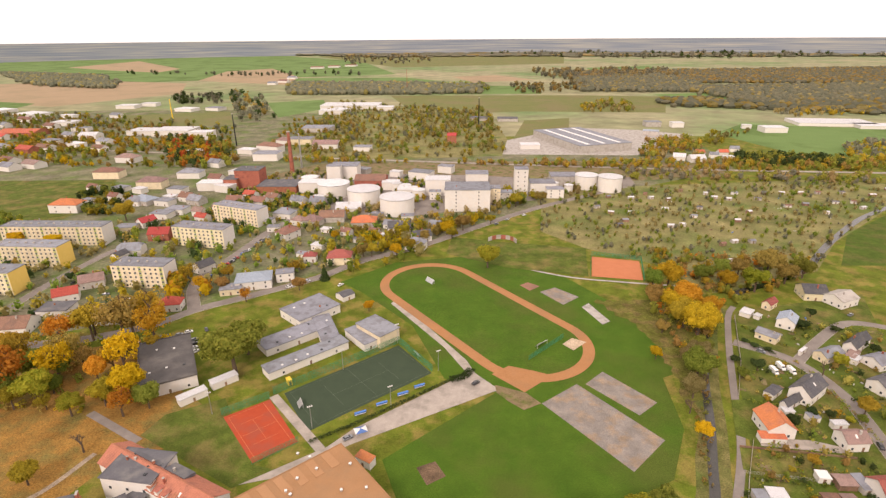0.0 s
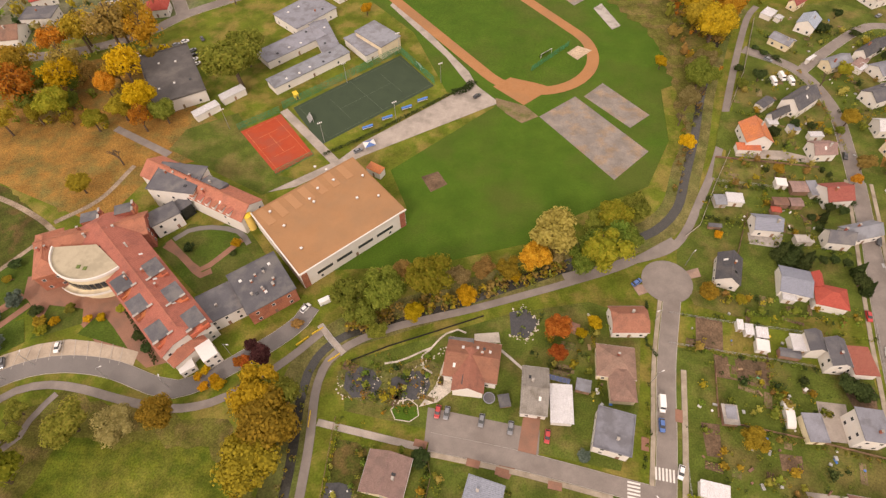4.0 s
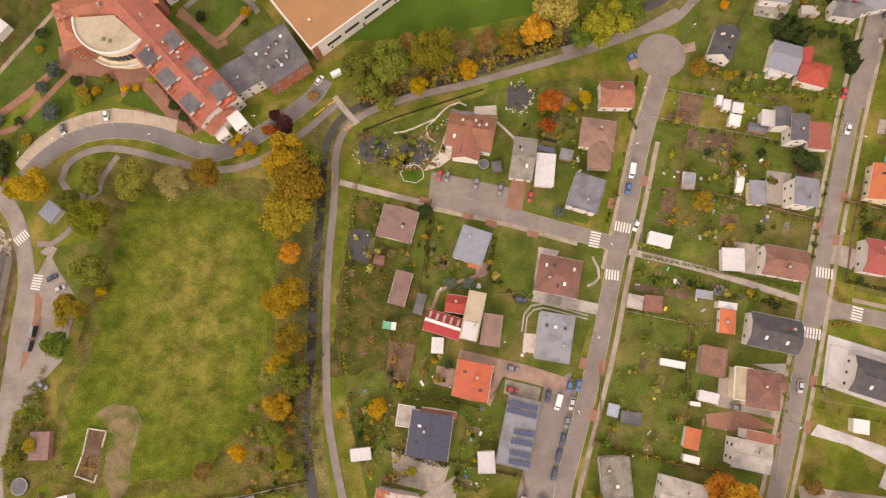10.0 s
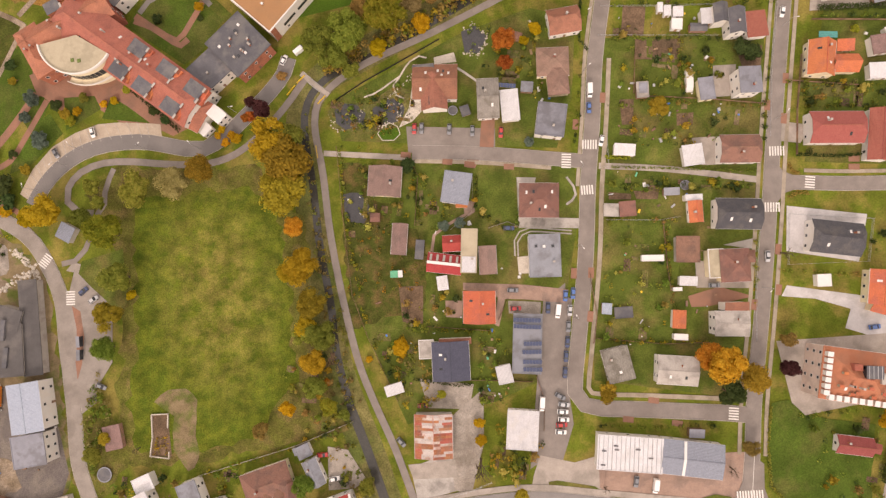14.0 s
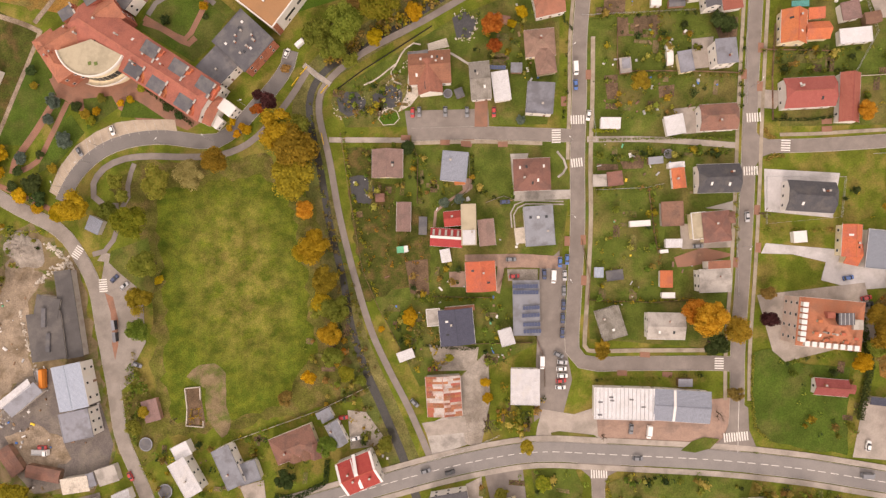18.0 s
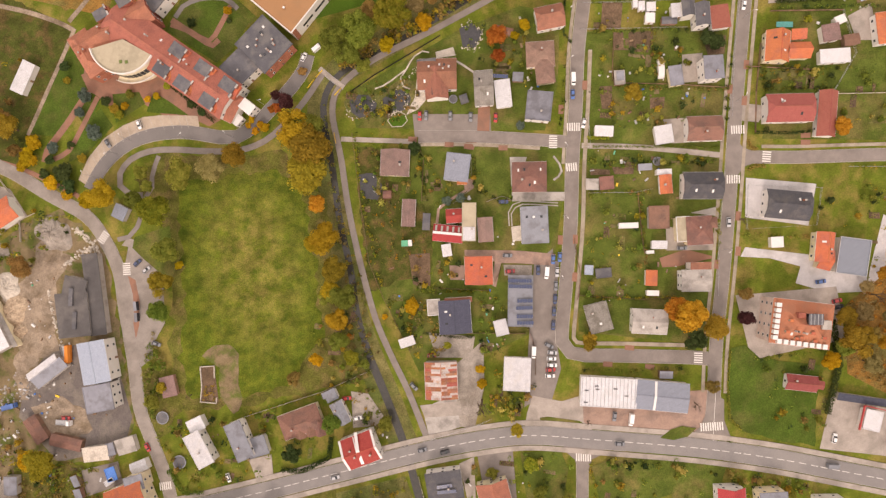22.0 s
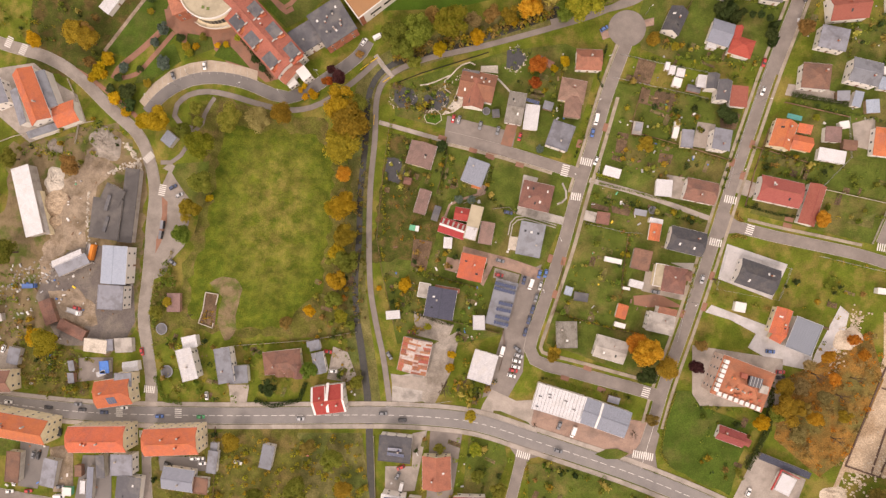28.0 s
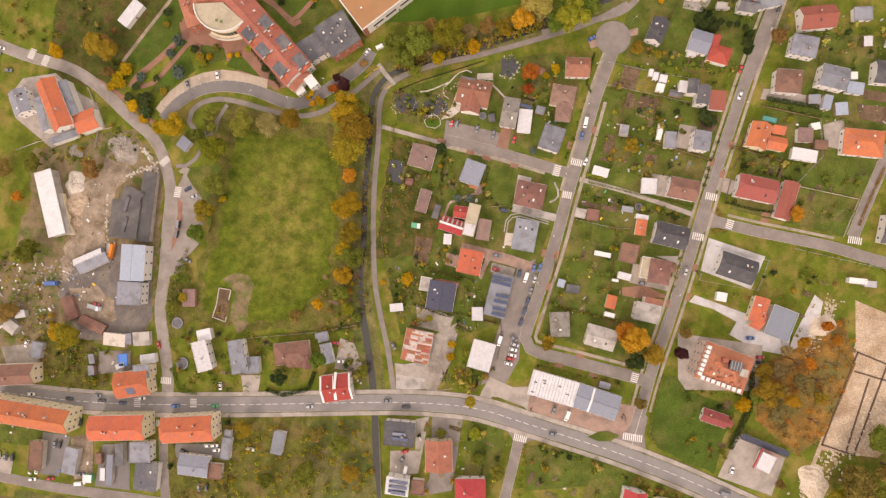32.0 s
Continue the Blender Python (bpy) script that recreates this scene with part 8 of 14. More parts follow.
house(114.2, -132.3, 10.6, 10.0, -4, "flat", 7, 0.1, ROOF_GREY, WALL_CREAM, storeys=2)
house(137.9, -138.4, 11.1, 9.4, -6.8, "flat", 5, 0.1, ROOF_GREY, WALL_WHITE)
h = house(139.9, -8.8, 17.6, 11.4, -14.5, "half", 5, 3.2, ROOF_DARK, WALL_WHITE, lights=2)
wing(h, 146.1, -10.8, 4.9, 5.9, -3.2, "hip", 3.2, 1.6, ROOF_DARK, WALL_WHITE)

thicket("plot_shrubs", [(-40.5, 24.1), (-22.7, 18.9), (-13.8, 9), (-14, -8.8), (-43, -7.6)], 80, (0.3, 0.9), ["dry", "olive", "brown", "orange"], "low bushes and leaves in the orchard", 61, None, 12)

grove("town_trees", [(-113.5, 374.9), (-82.1, 392.6), (-30.2, 415.5), (-11.1, 383.6), (-49.2, 337.5), (-83.6, 314)], 34, (2.2, 4.4), ["gold", "dry", "gold", "olive"], "autumn trees along the town street", 223, 1.3)
thicket("pond_plants", [(-40.7, 72.2), (-27.5, 75.1), (-10.5, 71.9), (-12, 56.4), (-24.4, 54.2), (-41, 60.8)], 150, (0.25, 0.8), ["olive", "brown", "dry", "green", "orange", "dark"], "mixed low planting round the garden ponds", 62, None, 14)

# ---- trees ----
tree(-28.4, 94.7, 8.3, 15.8, "green")
tree(-12.7, 98, 9.4, 17.9, "lime")
tree(0.4, 95, 4.7, 8.9, "yellow")
tree(-18.1, 88.1, 4.4, 8.4, "yellow")
tree(-35.4, 86.5, 6.0, 11.3, "olive")
tree(-40.2, 93.2, 7.2, 13.6, "olive")
tree(-23.5, 103.9, 5.1, 8.4, "brown")
tree(-3.1, 103.5, 4.7, 7.6, "dry")
tree(5.9, 106.7, 5.0, 8.3, "brown")
tree(14.6, 106.6, 5.0, 8.2, "gold")
tree(17.3, 104.4, 2.9, 5.5, "yellow")
tree(-29.3, 81, 4.1, 7.9, "olive")
tree(23.8, 110.2, 7.0, 13.3, "orange")
tree(32.2, 114, 4.6, 7.6, "dry")
tree(47.7, 115.8, 7.6, 14.3, "green")
tree(56.1, 119.6, 7.0, 13.2, "green")
tree(41.1, 110, 6.4, 12.1, "green")
tree(-63.1, 57.2, 9.0, 17.2, "amber")
tree(-56.8, 48.1, 10.8, 18.2, "gold")
tree(-60.7, 36.9, 10.6, 17.1, "gold")
tree(-57.4, 56.5, 7.8, 14.8, "olive")
tree(-59.5, 23.8, 4.6, 7.5, "orange")
tree(-57.3, 7.8, 7.8, 14.8, "amber")
tree(-62.5, 6, 5.4, 10.2, "amber")
tree(-55.2, -7, 6.6, 12.5, "gold")
tree(-53.6, -18.7, 6.5, 12.4, "olive")
tree(-60.7, -17.8, 4.8, 9.1, "olive")
tree(-70.7, -45, 3.6, 6.9, "yellow")
tree(-54.9, -45.9, 4.2, 7.9, "lime")
tree(-92.5, 50.5, 6.4, 13, "gold")
tree(-104, 47.5, 7.4, 9.5, "dry")
tree(-118.8, 46.8, 8.0, 13, "olive")
tree(-132.1, 31.3, 8.3, 15.7, "lime")
tree(-129.6, 13.8, 7.0, 13.3, "olive")
tree(-134.8, -0.5, 6.4, 12.1, "gold")
tree(-127.6, 6.5, 2.5, 4.8, "yellow")
tree(-138.8, -12.7, 5.7, 10.9, "green")
tree(-156.2, 43.2, 7.2, 13.6, "amber")
tree(-164.4, 41.6, 4.9, 9.4, "yellow")
tree(-143.1, 39.2, 4.5, 8.5, "olive")
tree(-192.6, 66.4, 4.4, 4.8, "yellow", "bush")
tree(-189.3, 73.9, 3.7, 4.1, "yellow", "bush")
tree(-182.8, 53.5, 4.0, 4.4, "yellow", "bush")
tree(-176.3, 47, 3.0, 3.3, "yellow", "bush")
tree(-204.1, 83.9, 6.9, 13.1, "gold")
tree(-227.1, 79.9, 5.0, 9.4, "yellow")
tree(-198.8, 86.2, 5.5, 10.4, "brown")
tree(-159.8, 90.6, 3.3, 6.2, "blue")
tree(-159.1, 74.1, 3.9, 4.3, "blue", "bush")
tree(-175.4, 57.5, 5.3, 5.8, "dark", "bush")
tree(30.2, 83.3, 5.2, 9.9, "russet")
tree(29.8, 75.1, 3.5, 6.6, "russet")
tree(38.3, 82.9, 2.3, 4.4, "yellow")
tree(43.2, 86.4, 3.2, 6.0, "yellow")
tree(83.3, 99.2, 4.0, 7.7, "gold")
tree(83.9, 48.5, 4.6, 8.7, "gold")
tree(-2.3, 16.2, 2.6, 2.9, "blue", "bush")
tree(4.2, 16.1, 2.6, 2.9, "blue", "bush")
tree(-13, 41.3, 3.5, 3.9, "dark", "bush")
tree(35.2, 43.6, 2.3, 2.5, "blue", "bush")
tree(-25, -28.1, 3.8, 4.2, "yellow", "bush")
tree(0.9, -60, 2.6, 2.9, "yellow", "bush")
tree(0.6, -66.4, 2.6, 2.9, "yellow", "bush")
tree(-0.4, -73.9, 7.5, 15.0, "olive", "bare")
tree(12.4, -87.6, 3.4, 7.5, "gold")
tree(49.3, -55.3, 3.7, 7.0, "gold")
tree(91, -47.6, 8.5, 16.1, "orange")
tree(87.3, -45.4, 6.2, 11.8, "orange")
tree(102.1, -54.9, 6.2, 11.8, "gold")
tree(92.8, -59.1, 5.7, 10.7, "dark")
tree(115.9, -53.3, 4.2, 8.1, "purple")
tree(90.8, -87.8, 3.6, 7.0, "brown", "bare")
tree(98.1, -80.5, 3.4, 6.4, "brown")
tree(121.8, -11.8, 4.5, 9.1, "gold", "bare")
tree(117.7, -43.4, 3.4, 6.5, "brown")
tree(147.3, -76.2, 4.6, 8.6, "yellow")
tree(157.1, -67.6, 7.4, 14.1, "gold")
tree(169.7, -51.6, 5.2, 10.3, "orange", "bare")
tree(181.8, -60.5, 5.2, 10.4, "dry", "bare")
tree(174.2, -43, 4.0, 7.6, "orange")
tree(163.6, -57.9, 4.6, 8.7, "dry")
tree(185.4, -33.8, 3.5, 6.6, "orange")
tree(154.8, -58.5, 5.1, 9.7, "gold")
tree(181.1, -80.6, 4.6, 9.2, "dry", "bare")
tree(170.5, -71.5, 4.6, 8.7, "orange")
tree(162.6, -79.2, 4.6, 8.7, "dry")
tree(187.7, -51.9, 4.0, 8.1, "orange", "bare")
tree(178.2, -52.8, 3.4, 6.5, "orange")
tree(174.3, -61.5, 4.0, 7.6, "dry")
tree(166.4, -48, 3.4, 6.5, "dry")
tree(183.9, -69.4, 3.5, 6.6, "gold")
tree(190.6, -40.6, 2.9, 5.5, "orange")
tree(153.8, -71.6, 4.0, 7.6, "olive")
tree(164.8, -67.9, 4.0, 7.6, "brown")
tree(199, -107.8, 11.0, 21.0, "brown")
tree(211, -85.9, 7.6, 14.4, "olive")
tree(217, -99.1, 8.8, 16.7, "brown")
tree(210.9, -114.2, 7.6, 14.4, "olive")
tree(195.2, -116.1, 5.8, 11.0, "gold")
tree(168.2, -113.7, 2.9, 5.4, "brown")
tree(-203.2, -72.5, 8.3, 15.7, "gold")
tree(-210.9, -71.5, 5.5, 10.5, "yellow")
tree(-229.9, -29.9, 7.8, 14.8, "olive")
tree(-239.4, -63.4, 5.7, 10.9, "brown")
tree(-233.7, 18.4, 5.7, 10.8, "olive")
tree(-200.3, 17.1, 6.1, 11.7, "brown")
tree(-250.9, 14.3, 5.8, 11.0, "brown")
tree(-242.5, -0.7, 3.6, 6.8, "orange")
tree(-104, -112.9, 5.6, 10.6, "gold")
tree(-65, -111.8, 4.8, 9.2, "brown")
tree(-52.4, -115.8, 6.0, 11.4, "olive")
tree(-68.7, -132.1, 6.7, 12.7, "olive")
tree(-45.6, -130, 5.4, 10.2, "gold")
tree(-90.1, -138.4, 4.9, 9.4, "olive")
tree(-44.1, -77.6, 4.1, 7.9, "olive")
tree(-59.2, -14.5, 5.2, 9.6, "amber")
tree(-59, -38.1, 4.8, 9.1, "olive")
tree(-82.2, -51.9, 3.6, 6.9, "brown")
tree(-67.9, -73.9, 4.8, 9.1, "green")
tree(-88.1, -84.7, 4.9, 9.3, "dark")
tree(-58.2, -28.5, 5.6, 10.4, "amber")
tree(116.6, 114.5, 4.1, 11.8, "dark", "cone")
tree(114, 117.1, 3.5, 10.1, "dark", "cone")
tree(121.4, 113.2, 3.5, 10.1, "dark", "cone")
tree(137.9, 105, 3.5, 6.6, "dark")
tree(122.7, 64.8, 4.0, 4.4, "dark", "bush")
tree(119.7, 67.5, 4.0, 4.4, "dark", "bush")
tree(152.1, 108.6, 4.7, 8.9, "brown")
tree(162.1, 68.1, 2.0, 2.2, "lime", "bush")
tree(166.6, 20.1, 4.6, 8.7, "orange")
tree(207.7, 63.1, 2.7, 2.9, "lime", "bush")
tree(196.3, 42.6, 3.5, 7.0, "gold", "bare")
tree(18.6, -116.6, 3.5, 6.6, "olive")
tree(16.2, -104.5, 4.0, 4.4, "lime", "bush")
tree(44, -89.7, 3.2, 6.5, "brown", "bare")
tree(29.1, -122.3, 4.6, 8.7, "olive")
tree(-1.1, -105.7, 2.9, 5.5, "olive")

# ---- trees round the school ----
tree(31.1, 117.3, 10.5, 20.0, "straw")
tree(48.5, 111.8, 9.3, 17.7, "lime")
tree(56.9, 117.5, 7.1, 13.5, "green")
tree(43.4, 111.3, 5.3, 10.1, "green")
tree(54.3, 128.5, 7.8, 14.8, "lime")
tree(63.9, 134, 6.6, 12.5, "olive")
tree(48.3, 126.5, 5.6, 10.6, "olive")
tree(98.3, 197.7, 5.6, 12.0, "dry")
tree(93.1, 187.5, 4.2, 8.9, "brown", "bare")
tree(111.2, 225.4, 6.4, 13.8, "dry")
tree(105.9, 212.5, 8.8, 16.8, "green")
tree(121.8, 250.8, 11.0, 21.0, "amber")
tree(117.4, 259, 9.3, 17.6, "gold")
tree(135.4, 268.4, 7.6, 14.4, "orange")
tree(92.5, 172.6, 4.4, 8.4, "yellow")
tree(92.6, 228.4, 3.9, 7.4, "yellow")
tree(104, 253, 4.1, 8.8, "brown")
tree(-110.2, 212.7, 14.7, 26.0, "olive")
tree(-110.1, 228.6, 10.9, 20.6, "olive")
tree(-161.7, 210.4, 10.5, 24.0, "yellow", "airy")
tree(-180.6, 240.7, 12.2, 27.8, "brown", "airy")
tree(-196.9, 239.8, 10.4, 23.8, "gold", "airy")
tree(-162.4, 238.2, 10.5, 24.1, "orange", "airy")
tree(-207, 232.8, 9.1, 20.7, "orange", "airy")
tree(-189.7, 204.2, 9.5, 21.7, "yellow", "airy")
tree(-188.8, 188.1, 9.0, 17.0, "lime")
tree(-147.2, 189.5, 8.8, 19.6, "yellow")
tree(-137.3, 185.9, 6.1, 13.7, "olive")
tree(-157, 186.9, 6.8, 15.1, "gold")
tree(-167.3, 179.9, 6.2, 11.8, "lime")
tree(-181.3, 184, 4.1, 9.4, "gold", "airy")
tree(-206, 193.4, 11.3, 25.8, "orange", "airy")
tree(-206.3, 176.5, 6.9, 15.8, "gold", "airy")
tree(-213.5, 214.8, 8.8, 20.2, "gold", "airy")
tree(-145.4, 180.3, 6.5, 14.7, "orange", "airy")
tree(-185, 214.1, 6.1, 14.0, "brown", "airy")
tree(-195.4, 183.6, 5.5, 12.3, "gold")
tree(-157.8, 142.9, 5.6, 10.6, "gold")
tree(-148.4, 159.2, 5.2, 10.5, "brown", "bare")
tree(-171.1, 203.6, 6.6, 14.8, "orange")
tree(-186, 195, 5.3, 10.1, "green")
tree(-226.1, 220.5, 8.0, 17.9, "gold")
tree(-159.2, 230.1, 4.2, 9.4, "gold")
tree(-87.3, 117.2, 2.2, 4.1, "yellow")
tree(-79.1, 62.3, 2.6, 2.8, "yellow", "bush")
tree(-83.5, 61.3, 2.2, 2.4, "yellow", "bush")
tree(-71.5, 69.6, 2.6, 5.0, "russet")
tree(-66.2, 71.2, 3.7, 7.1, "purple")
tree(136.3, 134.7, 2.3, 6.6, "dark", "cone")
tree(131.5, 134.5, 2.0, 3.9, "dark")
tree(165.4, 188.4, 4.8, 9.2, "gold")
tree(176.8, 223.1, 4.1, 7.7, "lime")
tree(-198.7, 244.3, 9.0, 20.6, "yellow", "airy")
tree(-192.9, 215.3, 9.4, 21.3, "brown", "airy")
tree(-168.1, 211.5, 6.8, 15.4, "gold", "airy")
tree(-173.7, 254.6, 10.5, 23.9, "gold", "airy")
tree(-180.5, 248, 8.6, 16.3, "brown")
tree(-203.8, 204.8, 6.5, 14.4, "olive")
tree(-202.3, 191.7, 6.1, 13.7, "olive")
tree(-190.9, 206.6, 6.9, 13.2, "green")
tree(-179.8, 311.8, 6.3, 14.4, "gold", "airy")
tree(-165.9, 297.7, 5.3, 12.1, "yellow", "airy")
tree(-294.6, 434.4, 10.0, 18.9, "gold")
tree(-49.5, 356.8, 5.7, 10.9, "yellow")
tree(-67.5, 356.5, 5.8, 10.9, "gold")
tree(-40.5, 367.7, 5.9, 11.2, "gold")
tree(-14.8, 403.5, 6.4, 12.1, "yellow")
tree(-10.2, 393.9, 5.3, 10.1, "gold")
tree(15.2, 338.5, 9.6, 18.2, "lime")
tree(-101.1, 389.3, 4.4, 8.4, "yellow")
tree(-115.5, 326.4, 4.9, 11.1, "gold", "airy")
tree(-104.6, 301.2, 5.0, 9.6, "brown")
tree(-92.3, 316.9, 3.8, 10.9, "dark", "cone")
tree(-73.5, 356.4, 5.8, 11.0, "brown")
tree(-31.5, 387.6, 5.2, 10.0, "brown")
tree(-1.5, 413.7, 7.5, 14.2, "brown")
tree(21.9, 430.6, 4.8, 9.0, "gold")
tree(47.3, 478.6, 7.5, 14.2, "gold")
tree(72.2, 492, 6.5, 12.4, "brown")
tree(127.4, 309.9, 9.7, 18.5, "amber")
tree(116.5, 307.4, 7.3, 13.9, "green")
tree(151.5, 315.8, 7.5, 14.3, "olive")
tree(125.3, 277.1, 10.3, 19.5, "orange")
tree(117.9, 273.6, 8.7, 16.5, "amber")
tree(121.9, 252.4, 9.5, 18.0, "gold")
tree(105.2, 255, 5.1, 10.8, "brown", "bare")
tree(110.2, 283.4, 7.5, 14.2, "brown")
tree(163.3, 309.5, 6.7, 12.6, "amber")
tree(177.8, 303.9, 8.9, 17.0, "lime")
tree(177.2, 324.4, 7.8, 14.8, "brown")
tree(196.5, 326.8, 10.5, 19.9, "brown")
tree(202.5, 315.8, 7.7, 14.6, "brown")
tree(218.4, 324.4, 7.9, 15.1, "olive")
tree(167.2, 326.4, 7.0, 13.3, "olive")
tree(105.9, 219.3, 6.0, 12.7, "dry")
tree(105.1, 203.8, 4.9, 10.5, "brown", "bare")
tree(115.9, 233.2, 6.1, 10.1, "olive")
tree(-343.1, 373.1, 7.0, 13.2, "yellow")
tree(-308.3, 365.1, 7.7, 14.6, "yellow")
tree(-294.4, 351.5, 6.4, 12.2, "dark")
tree(-311.8, 389.2, 6.0, 11.4, "dark")
tree(-247.2, 307.1, 4.7, 9.0, "dark")
tree(-182.1, 292.9, 4.4, 8.3, "gold")
tree(-56.4, 274.7, 3.9, 7.4, "yellow")
tree(-154.7, 314.6, 5.5, 12.6, "gold", "airy")
tree(-152.5, 299.9, 5.1, 9.8, "brown")
tree(-132.5, 285.2, 4.4, 10.0, "orange", "airy")
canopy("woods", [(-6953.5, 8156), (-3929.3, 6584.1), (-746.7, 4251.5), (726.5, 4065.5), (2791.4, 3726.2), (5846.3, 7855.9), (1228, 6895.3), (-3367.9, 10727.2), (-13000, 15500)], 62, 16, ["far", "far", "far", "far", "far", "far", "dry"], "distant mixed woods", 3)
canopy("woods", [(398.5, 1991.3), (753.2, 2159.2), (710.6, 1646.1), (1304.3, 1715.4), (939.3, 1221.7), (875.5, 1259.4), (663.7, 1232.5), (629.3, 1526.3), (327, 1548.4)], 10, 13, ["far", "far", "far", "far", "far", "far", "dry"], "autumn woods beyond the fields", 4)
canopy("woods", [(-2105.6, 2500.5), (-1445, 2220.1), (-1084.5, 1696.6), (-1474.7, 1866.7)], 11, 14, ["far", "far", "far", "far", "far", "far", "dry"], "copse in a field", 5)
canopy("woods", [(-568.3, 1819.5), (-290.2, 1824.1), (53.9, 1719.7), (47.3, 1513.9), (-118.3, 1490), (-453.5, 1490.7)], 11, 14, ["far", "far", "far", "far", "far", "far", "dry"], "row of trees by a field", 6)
grove("scrub_bushes", [(-294.3, 1319.8), (47.4, 1152.6), (67.8, 826.3), (50.6, 703.4), (-185.5, 671.1), (-258.2, 764.9)], 760, (1.8, 4.6), ["dry", "dry", "brown", "far", "olive", "gold"], "autumn bushes on waste ground", 7, 1.2)
grove("scrub_bushes", [(68.4, 597.7), (168.7, 551.4), (390.5, 582), (451.8, 561.2), (398.2, 488.4), (281.2, 389.9), (235.2, 335.9), (175.4, 309.2), (150.4, 301), (133.7, 344.4), (89.9, 375.3), (61.6, 411.7), (69.9, 471.8)], 950, (0.7, 2.2), ["olive", "dry", "green", "dry", "far"], "bushes and fruit trees of allotments", 8, 1.2)
grove("scrub_bushes", [(-999.3, 1124.1), (-686.6, 1043.3), (-343.2, 812.5), (-270.4, 627), (-430.6, 632.3), (-589.8, 639.8)], 420, (2, 5), ["olive", "gold", "brown"], "trees between houses", 9, 1.2)
grove("scrub_bushes", [(-224.3, 655.9), (533.9, 672.6), (489.4, 612.3), (183.4, 627.1), (-234.5, 688.9)], 420, (1.5, 4), ["olive", "gold", "brown"], "bushes along the railway", 10, 1.2)
thicket("undergrowth", [(-225, -162.8), (-183.2, -161.3), (-150.5, -162.1), (-147.3, -172.5), (-219.2, -188.9)], 150, (0.4, 1.2), ["dry", "olive", "brown"], "weeds and low bushes on the bank", 32, None, 14)
thicket("undergrowth", [(-138.8, -143.6), (-119.7, -133.3), (-113.6, -161.8), (-137.4, -167.2)], 90, (0.4, 1.2), ["dry", "olive", "brown"], "weeds and low bushes of a wild plot", 33, None, 14)
thicket("undergrowth", [(-217.7, -78.3), (-190.9, -82), (-187.1, -99.6), (-198.1, -108), (-223.1, -97.9), (-220.1, -81.9)], 120, (0.4, 1.4), ["dry", "olive", "brown"], "brown weeds beside the sheds", 34, None, 14)
thicket("undergrowth", [(-117.8, -113.4), (-39.9, -104.8), (-32.8, -143), (-116.6, -153.2)], 260, (0.5, 1.5), ["olive", "lime", "gold"], "overgrown weeds and bushes", 11, None, 24)
thicket("undergrowth", [(-53.8, -8.3), (-46.3, -7.7), (-42.9, -48.8), (-46.4, -61), (-39.8, -87), (-50.3, -88), (-59.4, -50.3)], 60, (0.4, 1.3), ["olive", "green", "dry"], "bushes on the stream bank", 12, None, 26)
thicket("undergrowth", [(-43.5, 82.6), (-29.2, 91), (2.8, 101.9), (34.4, 116), (57.3, 125.1), (57.6, 120.5), (32.1, 106.7), (3.4, 94.9), (-28.6, 84)], 200, (0.6, 2.0), ["olive", "brown", "gold"], "bushes on the stream bank", 13, None, 26)
thicket("undergrowth", [(80.8, 136.5), (93.1, 161), (105.5, 196.9), (120.8, 240.5), (117.6, 245.2), (99, 196.7), (82.8, 151.3)], 60, (0.4, 1.3), ["olive", "dry", "brown"], "bushes on the stream bank", 14, None, 26)
grove("woods", [(-681.7, 1568.4), (-530.7, 1444.9), (-358.1, 1032.8), (-415, 995.4)], 70, (4, 8), ["far", "dark", "brown"], "belt of trees between far fields", 90, 1.2)
grove("woods", [(-790.2, 1484.8), (-644.5, 1461.1), (-558.9, 1291.6), (-676, 1275.3)], 60, (4, 7), ["far", "dark"], "belt of trees between far fields", 91, 1.2)
grove("woods", [(-434.8, 765.1), (-337.5, 736.2), (-288, 627.5), (-356.3, 629.6)], 60, (2.5, 5), ["olive", "russet", "gold", "dark"], "belt of trees between far fields", 92, 1.2)
grove("woods", [(-681, 770.1), (-499.5, 729.4), (-438.3, 632.6), (-573.2, 638.9)], 50, (2.5, 5), ["yellow", "gold", "olive"], "belt of trees between far fields", 93, 1.2)
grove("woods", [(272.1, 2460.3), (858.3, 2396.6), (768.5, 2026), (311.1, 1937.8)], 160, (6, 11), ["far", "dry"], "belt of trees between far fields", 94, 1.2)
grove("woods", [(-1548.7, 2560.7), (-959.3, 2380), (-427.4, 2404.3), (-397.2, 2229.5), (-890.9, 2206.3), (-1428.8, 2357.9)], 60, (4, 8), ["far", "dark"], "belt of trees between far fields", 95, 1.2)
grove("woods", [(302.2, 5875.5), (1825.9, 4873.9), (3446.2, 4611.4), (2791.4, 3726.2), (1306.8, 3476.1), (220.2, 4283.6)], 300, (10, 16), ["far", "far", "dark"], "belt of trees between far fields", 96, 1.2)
grove("woods", [(299.8, 832.5), (369.2, 812.8), (303.5, 676.3), (229.5, 690)], 70, (2, 5), ["gold", "dry", "olive"], "belt of trees between far fields", 97, 1.2)
grove("woods", [(351.3, 701.7), (476.4, 685), (445.7, 637.5), (324, 643.3)], 70, (2.5, 5), ["dark", "olive"], "belt of trees between far fields", 98, 1.2)
grove("woods", [(604.7, 1096.7), (903.2, 1172.9), (850.9, 1102.1), (622.2, 1046.6)], 60, (3, 6), ["gold", "dry", "far"], "belt of trees between far fields", 99, 1.2)
grove("woods", [(-8890, 10442.8), (-2021.7, 7956.2), (-1553.8, 6100.3), (-5710.1, 6687.8)], 300, (8, 14), ["far", "dark"], "belt of trees between far fields", 100, 1.2)
